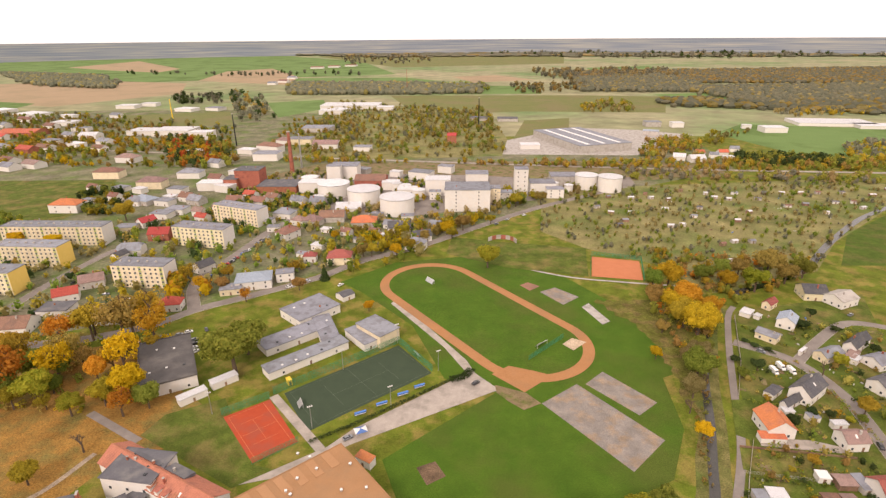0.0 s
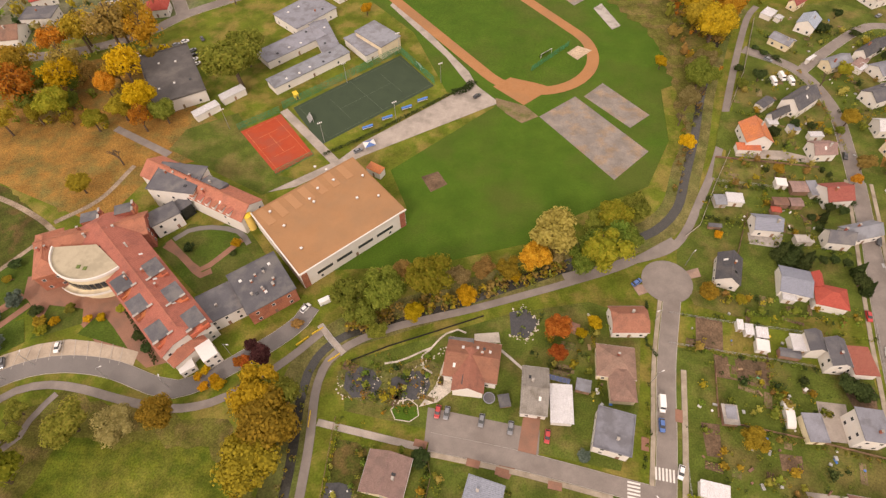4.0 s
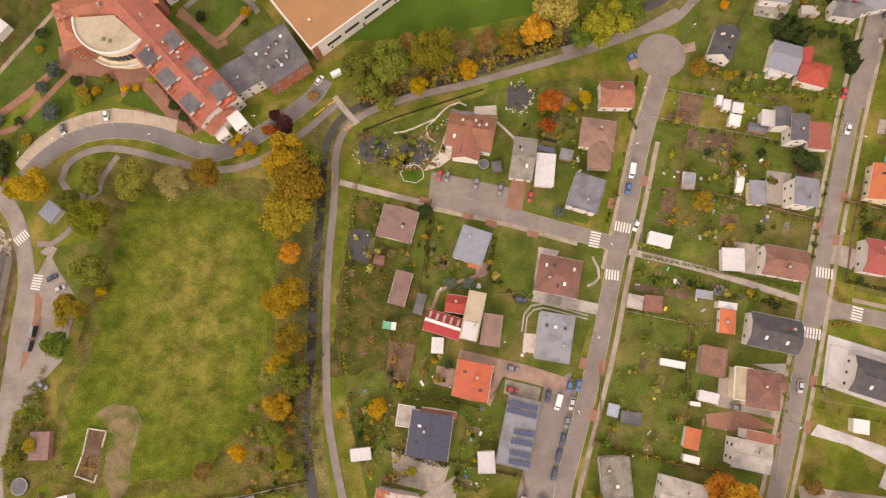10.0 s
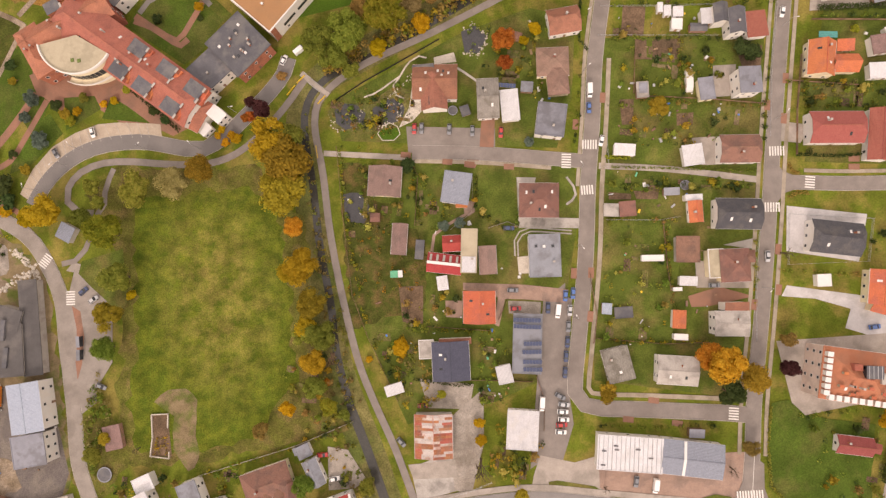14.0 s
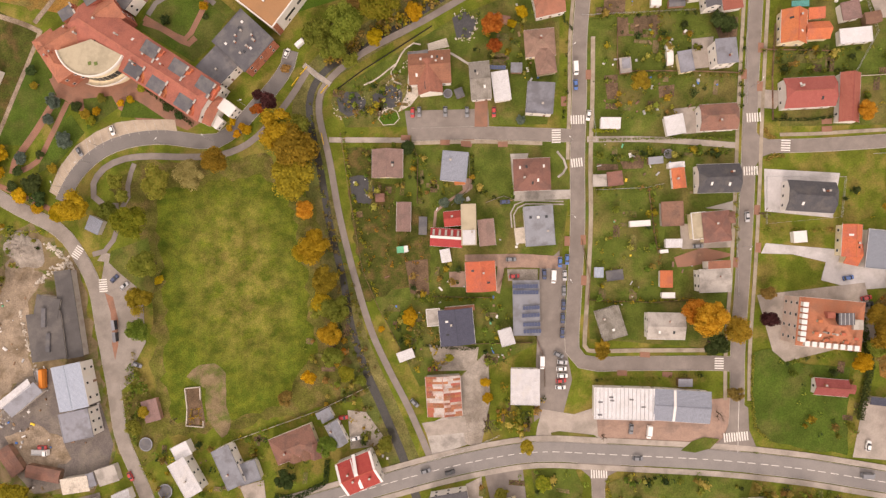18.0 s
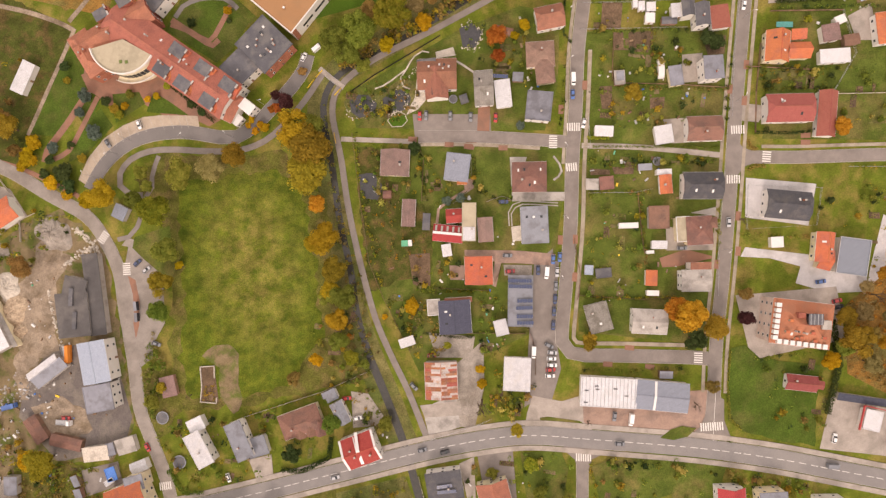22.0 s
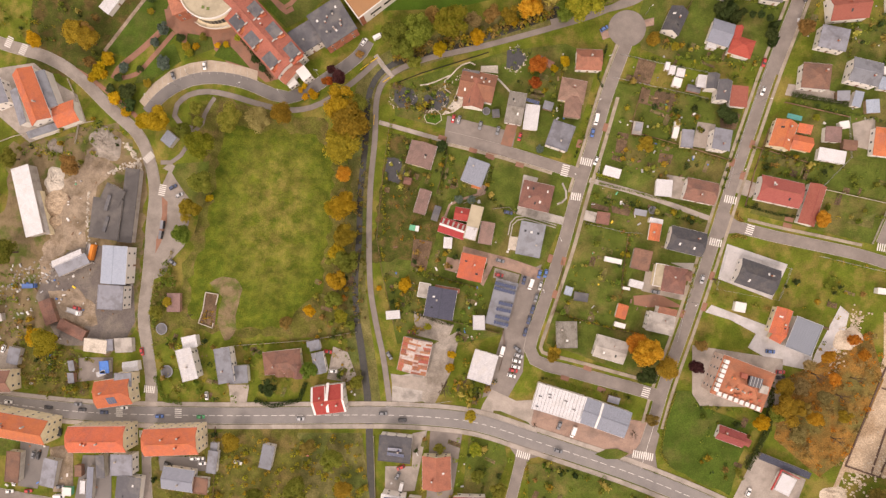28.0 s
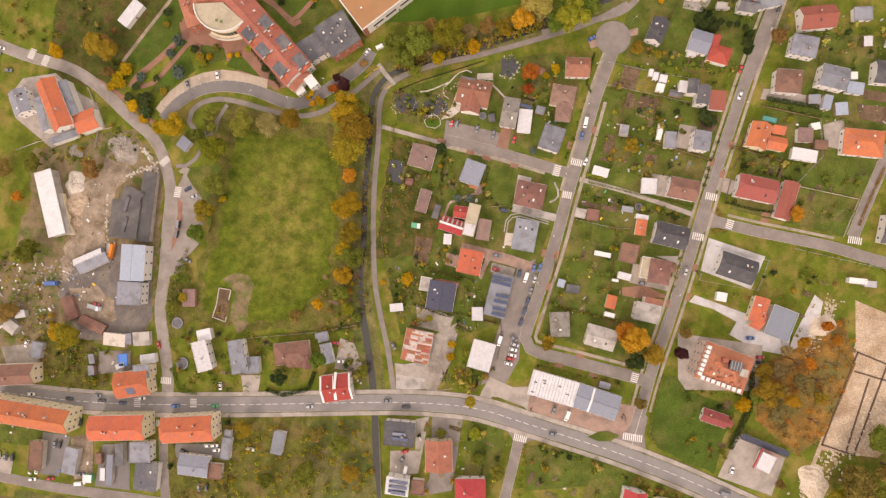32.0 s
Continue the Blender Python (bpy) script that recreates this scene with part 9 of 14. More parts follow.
grove("woods", [(183.4, 627.1), (473.6, 590.9), (451.8, 561.2), (170.4, 579.5)], 160, (1.5, 4), ["olive", "dry", "far"], "belt of trees between far fields", 101, 1.2)
thicket("undergrowth", [(159, -55), (181.2, -41.7), (194.8, -29.2), (202, -45.9), (190.8, -87.2), (177.4, -99.8), (155.7, -84)], 260, (0.5, 1.6), ["dry", "orange", "dry", "brown"], "thin undergrowth below autumn trees", 120, None, 14)
thicket("undergrowth", [(-48.6, -49.3), (-52.6, -23), (-53.6, 3.7), (-53.9, 27.5), (-53.5, 57.7), (-50.9, 70), (-47.8, 68.6), (-50.2, 54.8), (-49.4, 27.8), (-47.7, -1.8), (-46.4, -25.5), (-43.8, -48.9)], 110, (0.4, 1.1), ["olive", "dry", "gold", "brown"], "brush on the stream bank", 121, None, 18)
thicket("undergrowth", [(-31.3, -27.3), (-15.8, -20.2), (-10.2, -29), (-14.6, -53.7), (-27, -50.6)], 45, (0.4, 1.8), ["olive", "dry", "brown", "gold"], "brush beside the meadow", 122, None, 18)
thicket("undergrowth", [(-152.3, -65), (-141.5, -39.5), (-146.4, -21.5), (-151.7, -34.2), (-156.6, -53.1)], 120, (0.5, 1.5), ["olive", "dry", "green"], "brush beside the lane", 123, None, 16)
tree(-25.3, -37.5, 3.3, 6.7, "olive", "bare")
tree(-149.3, -53.3, 3.8, 7.2, "olive")
tree(-144.9, -47.4, 2.8, 5.4, "gold")
tree(-132.5, -53.4, 2.8, 5.5, "olive", "bare")
tree(-55.1, -37.5, 2.1, 4.0, "orange")
tree(-11.7, -47.1, 2.1, 3.9, "lime")
tree(-49.7, -50.3, 2.5, 4.8, "olive")
tree(50.1, -53.1, 3.3, 6.2, "gold")
tree(-37.9, -30.8, 1.7, 1.9, "yellow", "bush")
tree(-24.7, -26.6, 2.9, 3.2, "yellow", "bush")
tree(116.4, 118.2, 3.4, 6.5, "dark")
tree(119.5, 116.4, 2.6, 4.9, "dark")
tree(124.7, 115.6, 2.1, 4.1, "dark")
tree(128.6, 114.5, 2.1, 4.1, "dark")
tree(132.9, 114.6, 2.1, 4.1, "dark")
tree(136.7, 113.4, 2.1, 4.1, "dark")
tree(139.6, 110.3, 2.6, 7.5, "dark", "cone")
tree(139.6, 102.5, 2.5, 7.3, "dark", "cone")
tree(140.1, 139.1, 2.5, 4.8, "dark")
tree(144.3, 137.7, 2.3, 4.4, "dark")
tree(161.5, 161.6, 4.5, 8.6, "brown")
tree(155.7, 153.5, 2.9, 5.5, "orange")
tree(136.7, 219.2, 3.9, 7.4, "dark")
tree(127.1, 213.3, 3.3, 6.2, "olive")
tree(130.4, 227.6, 2.8, 3.1, "dark", "bush")
tree(165.3, 216.2, 4.6, 9.1, "gold", "bare")
tree(131.2, 180.5, 3.3, 6.3, "dark")
tree(142.4, 186.6, 2.6, 4.9, "dark")
tree(149.4, 185.7, 2.3, 4.5, "dark")
tree(155.6, 182.7, 2.1, 3.9, "lime")
tree(126.7, 158.9, 2.9, 5.5, "gold")
tree(94.1, 125.4, 1.9, 3.7, "yellow")
tree(83.6, 98.8, 2.8, 5.3, "yellow")
tree(94.1, 97, 2.4, 4.5, "gold")
tree(117.6, 156.3, 1.6, 1.8, "gold", "bush")
tree(181, 260.2, 5.0, 5.5, "dark", "bush")
tree(179.7, 271, 3.2, 6.1, "dark")
tree(192.9, 272.4, 2.9, 5.5, "dark")
tree(196.7, 256.2, 3.1, 3.4, "dark", "bush")
tree(171.2, 159.8, 3.5, 6.7, "brown")
tree(201.3, 235.1, 3.0, 5.8, "dark")
tree(199.7, 241.1, 2.8, 5.2, "dark")
tree(196.2, 211, 2.9, 5.5, "gold")
tree(160.4, 182.9, 2.3, 4.5, "green")
tree(146.2, 240.2, 2.3, 2.6, "dark", "bush")
tree(143.4, 245, 2.1, 2.3, "dark", "bush")
tree(151, 236.8, 2.0, 2.2, "dark", "bush")

# ---- sports ground ----
stadium("sports_ground", 5.0, 276.7, -52.6, 45.6, 0, 27.4, PITCH, "dark green football field inside the track")
stadium("running_track", 5.0, 276.7, -52.6, 45.6, 26.5, 32.4, CINDER, "orange cinder running track")
patch("running_track", [(11.5, 214), (25.5, 200.5), (40, 213.5), (32, 217), (20, 221)], CINDER, "orange cinder corner of the track")
goal(-22.6, 315, 130)
goal(38.6, 238.8, 40)
patch("landing_pit", [(49.3, 241.1), (55.3, 247.2), (62.1, 243.4), (53.9, 235.3)], SAND, "pale landing pit")
strip("run_up", [(28.7, 218.7), (49.2, 237.3)], 1.4, CINDER, "narrow cinder run-up", 0.1)
patch("asphalt_court", [(45.9, 301.5), (56.2, 308), (68.7, 294.9), (57.4, 284.6)], OLDCOURT, "worn asphalt pad")
patch("pad", [(34.4, 311), (40.2, 315.2), (46.9, 309.5), (39.8, 303)], REDPAVE, "red paved pad")
patch("asphalt_pad", [(67.7, 281.9), (72.7, 286.9), (79.9, 265.4), (74.9, 261.6)], CONCRETE, "white concrete ramp pad")
patch("tennis_court", [(90.8, 359), (122.1, 351.2), (115, 319.5), (83.3, 325.2)], CLAY, "orange clay tennis court")
mesh_fence([(81.8, 323.5), (91.1, 362.2), (124, 353.3), (115.2, 317.8)], 3.0)
mesh_fence([(-86.6, 196.6), (-35.4, 240.7), (-16.4, 215.2)], 4.0)
mesh_fence([(-104, 181.9), (-87.4, 194.2)], 3.5)
mesh_fence([(-81.1, 154.6), (-66.7, 166.7)], 3.0)
mesh_fence([(30.3, 225.9), (50.9, 247.2)], 3.0)
goal(-71.9, 189.6, 118, 5.0, 2.0)
goal(-25.4, 228.5, -62, 5.0, 2.0)
floodlight(-63.6, 174.8, 30)
floodlight(-33, 188.7, 30)
floodlight(-13.7, 216.5, 30)
floodlight(-36, 240.7, 30)
floodlight(-108.4, 182.6, 30)
floodlight(-59.4, 216.2, 30)
bench(-45.2, 183.4, 27, BLUEPL)
bench(-37, 189.8, 27, BLUEPL)
bench(-28.6, 196.9, 27, BLUEPL)
bench(-21.6, 202.6, 27, BLUEPL)
ball_lines("pitch_lines", -48.8, 206.5, 41, 58.3, 27.1, "thin white lines of the turf pitch")
ball_lines("court_lines", -85.1, 174, -49.6, 29.5, 15.2, "white lines of the red court")
hedge([(-62.7, 166.1), (-46.9, 176.8), (-18.3, 199.8), (-8.1, 208.1)], 1.6, 1.4)
hedge([(-8.1, 208.1), (-1.5, 210.3), (2, 216.7)], 4.0, 1.8)
strip("footpath", [(-86.3, 195.4), (-57.2, 162.8)], 4, PAVING, "paved path between the courts")
tent = thing("pavilion_tent", -43, 171.7, 25, 0, "white and blue market tent roof", "tent")
part("canopy", Build().slab([(-2.5, -2, 2.4), (0, 0, 3.2), (-2.5, 2, 2.4)], 0.05).slab([(2.5, 2, 2.4), (0, 0, 3.2), (2.5, -2, 2.4)], 0.05), PLASTIC_W, tent)
part("blue_panel", Build().slab([(-2.5, -2, 2.4), (2.5, -2, 2.4), (0, 0, 3.2)], 0.05).slab([(2.5, 2, 2.4), (-2.5, 2, 2.4), (0, 0, 3.2)], 0.05), CAR["blue"], tent)
for sx in (-2.4, 2.4):
    for sy in (-1.9, 1.9):
        part("leg", Build().box(sx - 0.04, sy - 0.04, 0, sx + 0.04, sy + 0.04, 2.4), STEEL, tent)
shed(-38.5, 156, 6.9, 3.5, -30.4, "mono", 3.5, 0.5, ROOF_ORANGE, WALL_WHITE)
shed(-81.9, 204.5, 1.7, 3.1, 37.4, "flat", 2.5, 0.1, YELLOWPL, YELLOWPL, label="small yellow hut by the pitch")

# ---- school details ----
rotunda = thing("school_rotunda", -132.3, 108.4, 0, 0, "round cream terrace building with a curved balcony", "rotunda")
part("drum", Build().sector(15.2, 0, 12.1, 186, 322), WALL_CREAM, rotunda)
part("terrace", Build().sector(14.9, 12.1, 12.3, 186, 322), TERRACE, rotunda)
part("parapet", Build().sector(15.6, 11.9, 13.0, 186, 322, r0=15.1), WALL_WHITE, rotunda)
part("balcony", Build().sector(17.6, 5.4, 5.7, 238, 318, r0=14.8), WALL_CREAM, rotunda)
part("balcony_rail", Build().sector(17.6, 5.7, 6.7, 238, 318, r0=17.4), WALL_WHITE, rotunda)
for k in range(12):
    part("glazing", Build().sector(15.35, 6.4, 9.4, 228 + k * 7, 234 + k * 7, 4, r0=15.1), GLASS, rotunda)
part("skylight", Build().box(-3.0, -10.4, 12.3, -1.7, -9.0, 12.5), SKYGREEN, rotunda)
part("skylight", Build().box(-0.4, -11.0, 12.3, 0.9, -9.6, 12.5), SKYGREEN, rotunda)
grey_dormers(-113.9, 96.9, -43.5, [1.0, 12.4, 26.2, 2.4, 16.5, 29.9], [-4.8, -4.8, -4.8, 4.8, 4.8, 4.8], 7.0, 6.6, 8.5, 12.2)
grey_dormers(-141.6, 121.9, 20, [0.0], [0.0], 6.0, 4.6, 8.5, 11.0)
grey_dormers(-130.3, 126, 20, [0.0], [0.0], 6.0, 4.6, 8.5, 11.0)
awning = thing("yellow_canopy", -83.9, 126.4, -40, 0, "bright yellow canopy on a round stair shaft", "canopy")
part("shaft", Build().tube(0, 0, 0, 8.0, 1.6, n=16), WALL_YELLOW, awning)
part("cap", Build().tube(0, 0, 8.0, 8.9, 1.9, 0.6, n=16), YELLOWPL, awning)
bay(-90.9, 68, 4.8, 5.1, 37.6, 3.2)
bay(-83.8, 71.5, 4.9, 6.2, 41.8, 6.0)
vent(-61.5, 150.3, 9.3)
vent(-56.7, 148.8, 9.3)
vent(-52.9, 143.4, 9.3)
vent(-58.4, 138.9, 9.3)
vent(-60.6, 133.4, 9.3)
vent(-58.7, 132, 9.3)
vent(-41.7, 145.9, 9.3)
vent(-34.3, 135.5, 9.3)
vent(-42.4, 134.3, 9.3)
vent(-67.7, 120.2, 9.3)
vent(-74.5, 126.8, 9.3)
vent(-59.4, 110.2, 9.3)
patch("courtyard", [(-118.9, 115), (-109.2, 127.7), (-92.6, 126.4), (-79, 111.6), (-88.8, 100.6), (-97.1, 95.7)], GREENLAWN, "green school courtyard")
strip("path", [(-115.9, 117.1), (-107.3, 112.3), (-99.2, 106.3), (-92.8, 112.3), (-86.6, 120.5)], 2.4, REDPAVE, "red paved courtyard path")
strip("path", [(-115.2, 119.1), (-104.3, 109.3), (-97.8, 103.9), (-94.4, 106)], 2.6, REDPAVE, "red paved courtyard path")
strip("path", [(-113.3, 119.9), (-109, 124.2), (-100.3, 126.2), (-89, 124.3), (-83.5, 118.4)], 2.2, DRIVE, "dark curved courtyard path")
patch("forecourt", [(-170.9, 99.9), (-157.2, 102.7), (-142.9, 99.9), (-129.5, 93.1), (-112.5, 73.8), (-126.1, 76.3), (-138.9, 86.8), (-150.8, 85), (-157.2, 91.7)], REDPAVE, "red paved forecourt of the school")
patch("forecourt_lawn", [(-193.5, 79.3), (-162.9, 103.9), (-159.9, 93.6), (-178.8, 75.2)], GREENLAWN, "lawn beside the school path")
patch("forecourt_lawn", [(-148.6, 90.1), (-135.7, 88.9), (-133.7, 83.1), (-149, 76.5)], GREENLAWN, "lawn with shrubs")
patch("forecourt_lawn", [(-133.7, 79.1), (-128.8, 87.6), (-122.4, 82.4), (-113.8, 74.1)], GREENLAWN, "lawn with shrubs")
patch("forecourt_lawn", [(-163.1, 80.5), (-155.2, 84.5), (-150.6, 75.5), (-165.4, 64.6), (-174.7, 62.2), (-172.1, 69.9)], GREENLAWN, "lawn with shrubs")
strip("path", [(-159.9, 93.6), (-172, 80.8), (-184.2, 69.4), (-186.4, 64.3)], 3.2, REDPAVE, "red paved path")
strip("path", [(-155.9, 90.1), (-166.8, 75.8), (-173.9, 67.5), (-181.8, 64.8)], 2.4, REDPAVE, "red paved path")
strip("path", [(-131, 58), (-133.2, 54.5), (-135.7, 49), (-136.4, 44.3), (-139.2, 41.2), (-141.6, 38.6), (-142.9, 33.3), (-146.3, 27.2), (-151.1, 23.2), (-156.7, 22.8)], 2.2, ASPHALT, "grey park path round the shrubs", 0.21)
patch("landing", [(-151.8, 23), (-147.7, 21), (-149.2, 17.8), (-155.2, 19.8)], PAVING, "small paved landing beside the street")
strip("path", [(-213.4, 70.5), (-196, 61.8), (-173.9, 47.1), (-168.7, 42.2)], 2.2, REDPAVE, "red paved footway")
strip("path", [(-216.3, 148.7), (-196.4, 140.6), (-184.8, 135.9), (-175.4, 131.2), (-167.5, 126.6), (-162.4, 122.8)], 2.2, MUD, "brownish worn path across the park")
strip("path", [(-143.6, 158.7), (-151, 139.3), (-164.3, 127.2)], 2.2, MUD, "brownish worn path across the park")
strip("path", [(-161, 182), (-137, 169.1), (-130.6, 165.6)], 3.5, ASPHALT, "grey path across the park")
strip("path", [(-162, 123.5), (-169.9, 111.3), (-178.3, 99.1), (-188.7, 83.7), (-192.5, 78.2)], 1.9, MUD, "brownish worn path across the lawn")
shed(-188.4, 104.2, 14.9, 6.4, 55.7, "gable", 3.2, 0.6, ROOF_WHITE, WALL_WHITE, name="pavilion", label="small white pavilion beside the park path")
shed(-151.9, 34.8, 6.1, 6.2, -35.2, "mono", 2.7, 0.5, ROOF_SLATE, WALL_GREY, name="bus_shelter", label="small grey shelter with white roof edges")
tree(-160.7, 90.6, 3.2, 3.5, "blue", "bush")
tree(-157.5, 72.4, 3.7, 7.1, "blue")
tree(-164.6, 83.8, 2.9, 3.2, "blue", "bush")
tree(-179.9, 69.7, 3.3, 3.6, "blue", "bush")
tree(-182.4, 64.2, 2.7, 2.9, "dark", "bush")
tree(-171.3, 69.6, 2.3, 2.6, "dark", "bush")
tree(-151, 86.9, 2.9, 3.1, "dark", "bush")
tree(-147.3, 82.7, 2.8, 3.1, "gold", "bush")
tree(-143, 83.3, 2.3, 2.5, "yellow", "bush")
tree(-146.3, 79.8, 2.6, 2.8, "lime", "bush")
tree(-168.7, 99.8, 2.1, 2.3, "gold", "bush")
tree(-168.2, 105.9, 2.9, 3.2, "dark", "bush")
tree(-188.1, 73.6, 4.2, 4.6, "yellow", "bush")
tree(-192.9, 69.3, 3.6, 4.0, "yellow", "bush")
tree(-191.4, 65.7, 3.9, 4.3, "yellow", "bush")
tree(-195.9, 63.6, 3.3, 3.7, "yellow", "bush")
tree(-166.3, 62.7, 2.6, 2.9, "gold", "bush")
tree(-183.6, 54, 3.6, 3.9, "yellow", "bush")
tree(-175.9, 47.3, 2.6, 2.9, "yellow", "bush")
tree(-186.1, 58.6, 3.0, 3.3, "dark", "bush")
tree(-177.2, 57, 3.5, 3.9, "dark", "bush")
tree(-174.9, 50.6, 4.1, 4.5, "dark", "bush")
tree(-196.9, 81.2, 6.7, 12.8, "gold")
tree(-202, 86.5, 5.6, 10.5, "gold")
tree(-197, 71, 3.6, 6.9, "brown")
trampoline(90.9, 18.6)
trampoline(7.5, 60.5)
trampoline(-142.9, -83.3, 3.2)
tree(-131.5, 84.4, 2.0, 2.2, "yellow", "bush")
tree(-127.2, 85.2, 1.9, 2.1, "yellow", "bush")
tree(-121.6, 88.7, 1.9, 2.1, "lime", "bush")
tree(-139.4, 88, 2.5, 2.8, "olive", "bush")
tree(-111.2, 78.6, 2.5, 2.7, "dark", "bush")
tree(-138.2, 51.1, 3.9, 7.4, "olive")
tree(-136.3, 44.3, 3.3, 6.4, "olive")
tree(-105.5, 115.6, 2.5, 2.8, "dark", "bush")
tree(-88.1, 113.5, 1.6, 1.7, "dark", "bush")
tree(-84.1, 66.5, 1.9, 3.7, "yellow")
tree(-80.5, 63.8, 1.9, 3.6, "yellow")
tree(-86.1, 64.3, 1.7, 3.3, "yellow")
tree(-73.5, 69.4, 2.5, 4.8, "russet")
tree(-66.7, 71.4, 4.2, 8.0, "purple")
tree(-71.1, 75.4, 2.6, 4.9, "purple")
tree(-57.7, 84.4, 2.5, 2.8, "brown", "bush")
tree(-109.8, 78.6, 2.2, 2.5, "dark", "bush")
tree(-106.8, 74.2, 2.2, 2.4, "dark", "bush")
tree(-121.4, 89.7, 1.8, 2.0, "lime", "bush")

# ---- meadow edge, works yard and gardens ----
patch("verge", [(-148.4, 22.7), (-130.9, 25.3), (-131.4, 4.2), (-148.6, -14.5), (-163.1, -23.2), (-153.2, 10.2)], LAWN, "grass verge under trees")
patch("excavation", ragged([(-125.3, -36), (-118.5, -32.8), (-111.4, -32.6), (-108.1, -38), (-109, -48.7), (-109.4, -61.4), (-114.8, -65.2), (-118.7, -58.8), (-118.1, -43.6)], 0.9, 21), WORN, "brown weedy strip beside the ruin")
patch("excavation", [(-126.1, -41.3), (-120.1, -41.6), (-120.3, -58.5), (-128.7, -57.2)], SOIL, "dug earth of a ruined building")
low_wall([(-126.4, -41.3), (-127, -50.2), (-128.7, -57.2)], 0.8, 0.35, STONE_W, "low remains of a pale brick wall", "ruin_wall")
low_wall([(-128.7, -57.2), (-121.4, -59), (-121, -56.5)], 0.7, 0.35, STONE_W, "low remains of a pale brick wall", "ruin_wall")
thicket("weeds", [(-126.6, -50.7), (-121.1, -50.2), (-121.1, -57.4), (-127.2, -56.6)], 40, (0.3, 0.8), ["gold", "dry", "yellow"], "yellow weeds inside the ruin", 31, None, 14)
low_wall([(-126.4, -41.3), (-119.8, -41.8), (-120.5, -47.1)], 0.7, 0.35, STONE_W, "low remains of a pale brick wall", "ruin_wall")
c = thing("tank_container", -187.9, -26.3, -8, 0, "orange cylindrical tank container on a frame", "container")
part("tank", loft([(-4.2, 0.75, 0.9, 2.4, 0.6), (-3.9, 1.2, 0.5, 2.9, 0.8), (3.9, 1.2, 0.5, 2.9, 0.8), (4.2, 0.75, 0.9, 2.4, 0.6)]), SHEET_ORANGE, c).rotation_euler = (0, 0, radians(90))
for k in (-1, 1):
    part("frame", Build().box(-1.25, k * 3.2 - 0.15, 0, 1.25, k * 3.2 + 0.15, 0.55), STEEL, c)
heap(-214.6, 26.5, 4.2, 1.6, GRAVEL, "small grey heap of rubble", 9)
heap(-187, 30.2, 8.5, 3.0, GRAVEL, "tipped heap of grey gravel", 3)
heap(-213.1, 9.1, 6.4, 2.4, STONE_W, "tipped heap of pale stone blocks", 5)
heap(-212.5, -2.6, 7.2, 2.8, SAND, "tipped heap of pale sand", 6)
heap(-211.9, -12.7, 4.2, 2.2, SAND, "tipped heap of pale sand", 7)
boulders([(-176.3, 31.2), (-169.9, 24.8), (-166.6, 17.6)], 70, (0.3, 0.9), STONE_W, "row of pale rubble blocks", 2, 0.7)
boulders([(-184.9, 14.9), (-176.7, 19.1), (-169.1, 20.6)], 60, (0.3, 0.9), STONE_W, "pale rubble blocks by the shed", 4, 0.8)
boulders([(-191.1, -23.5), (-193.8, -6.5), (-193.9, 4.5)], 60, (0.3, 0.8), STONE_W, "rubble along the works fence", 5, 0.5)
boulders([(-248.6, -68.1), (-235.7, -50.9), (-219, -39.9), (-198.6, -35)], 160, (0.25, 0.8), CONCRETE, "scattered scrap and rubble", 6, 3.0)
low_wall([(-168.1, 18.7), (-167.3, 1.6), (-166.4, -18.4)], 1.0, 0.3, STONE_W, "pale boundary wall of the works")
patch("works_yard", ragged([(-211.2, -48.7), (-195.5, -46.2), (-184.3, -53.2), (-183, -62.1), (-191, -66.8), (-204.7, -63.4), (-208.8, -53.4)], 1.2, 10), MUD, "pale brown earth yard of the works")
shed(-208.2, -58.9, 12.5, 6.5, 115.1, "gable", 2.7, 0.5, ROOF_BROWN, TIMBER)
shed(-194.5, -66.8, 15.1, 5.3, -19.8, "gable", 2.7, 0.5, ROOF_BROWN, TIMBER)
shed(-180.8, -73.7, 12, 6.5, -0.8, "mono", 2.8, 0.4, STONE_W, WALL_GREY)
shed(-173.3, -72.6, 3.3, 5.5, 7, "flat", 2.6, 0.6, ROOF_GREY, WALL_GREY)
shed(-165.9, -71.9, 8.9, 7, 8, "mono", 2.7, 0.4, CONCRETE, WALL_GREY)
shed(-141.7, -47.8, 9.1, 6.4, 94.7, "mono", 2.4, 0.4, ROOF_PINK, TIMBER)
trampoline(-147.7, -62, 3.0)
shed(-175.1, -84.1, 4.6, 6.0, 10.4, "flat", 2.5, 0.6, BLUEPL, WALL_GREY)
shed(-236.1, -64.6, 5.6, 3.9, 11.5, "mono", 2.5, 0.6, ROOF_WHITE, WALL_GREY)
shed(-240.6, -71.9, 7.5, 6.1, -31.1, "gable", 3, 0.6, CONCRETE, WALL_GREY)
shed(-224.5, -83.1, 8.3, 6.1, 82, "gable", 3, 0.6, ROOF_GREY, WALL_GREY)
shed(-192.9, -85.2, 2.8, 5.1, 11, "mono", 2.4, 0.6, ROOF_GREY, TIMBER)
shed(-192.5, -91.4, 3.0, 4.9, 6.7, "mono", 2.4, 0.6, ROOF_GREY, TIMBER)
shed(-184, -138.2, 3.4, 5.4, 6, "flat", 2.5, 0.6, ROOF_BROWN, TIMBER)
shed(-177, -143.3, 3, 16.1, 1.2, "mono", 2.8, 0.4, ROOF_SLATE, WALL_GREY)
shed(-180.8, -146.2, 2.4, 6.3, 3.1, "flat", 2.4, 0.4, ROOF_WHITE, WALL_WHITE)
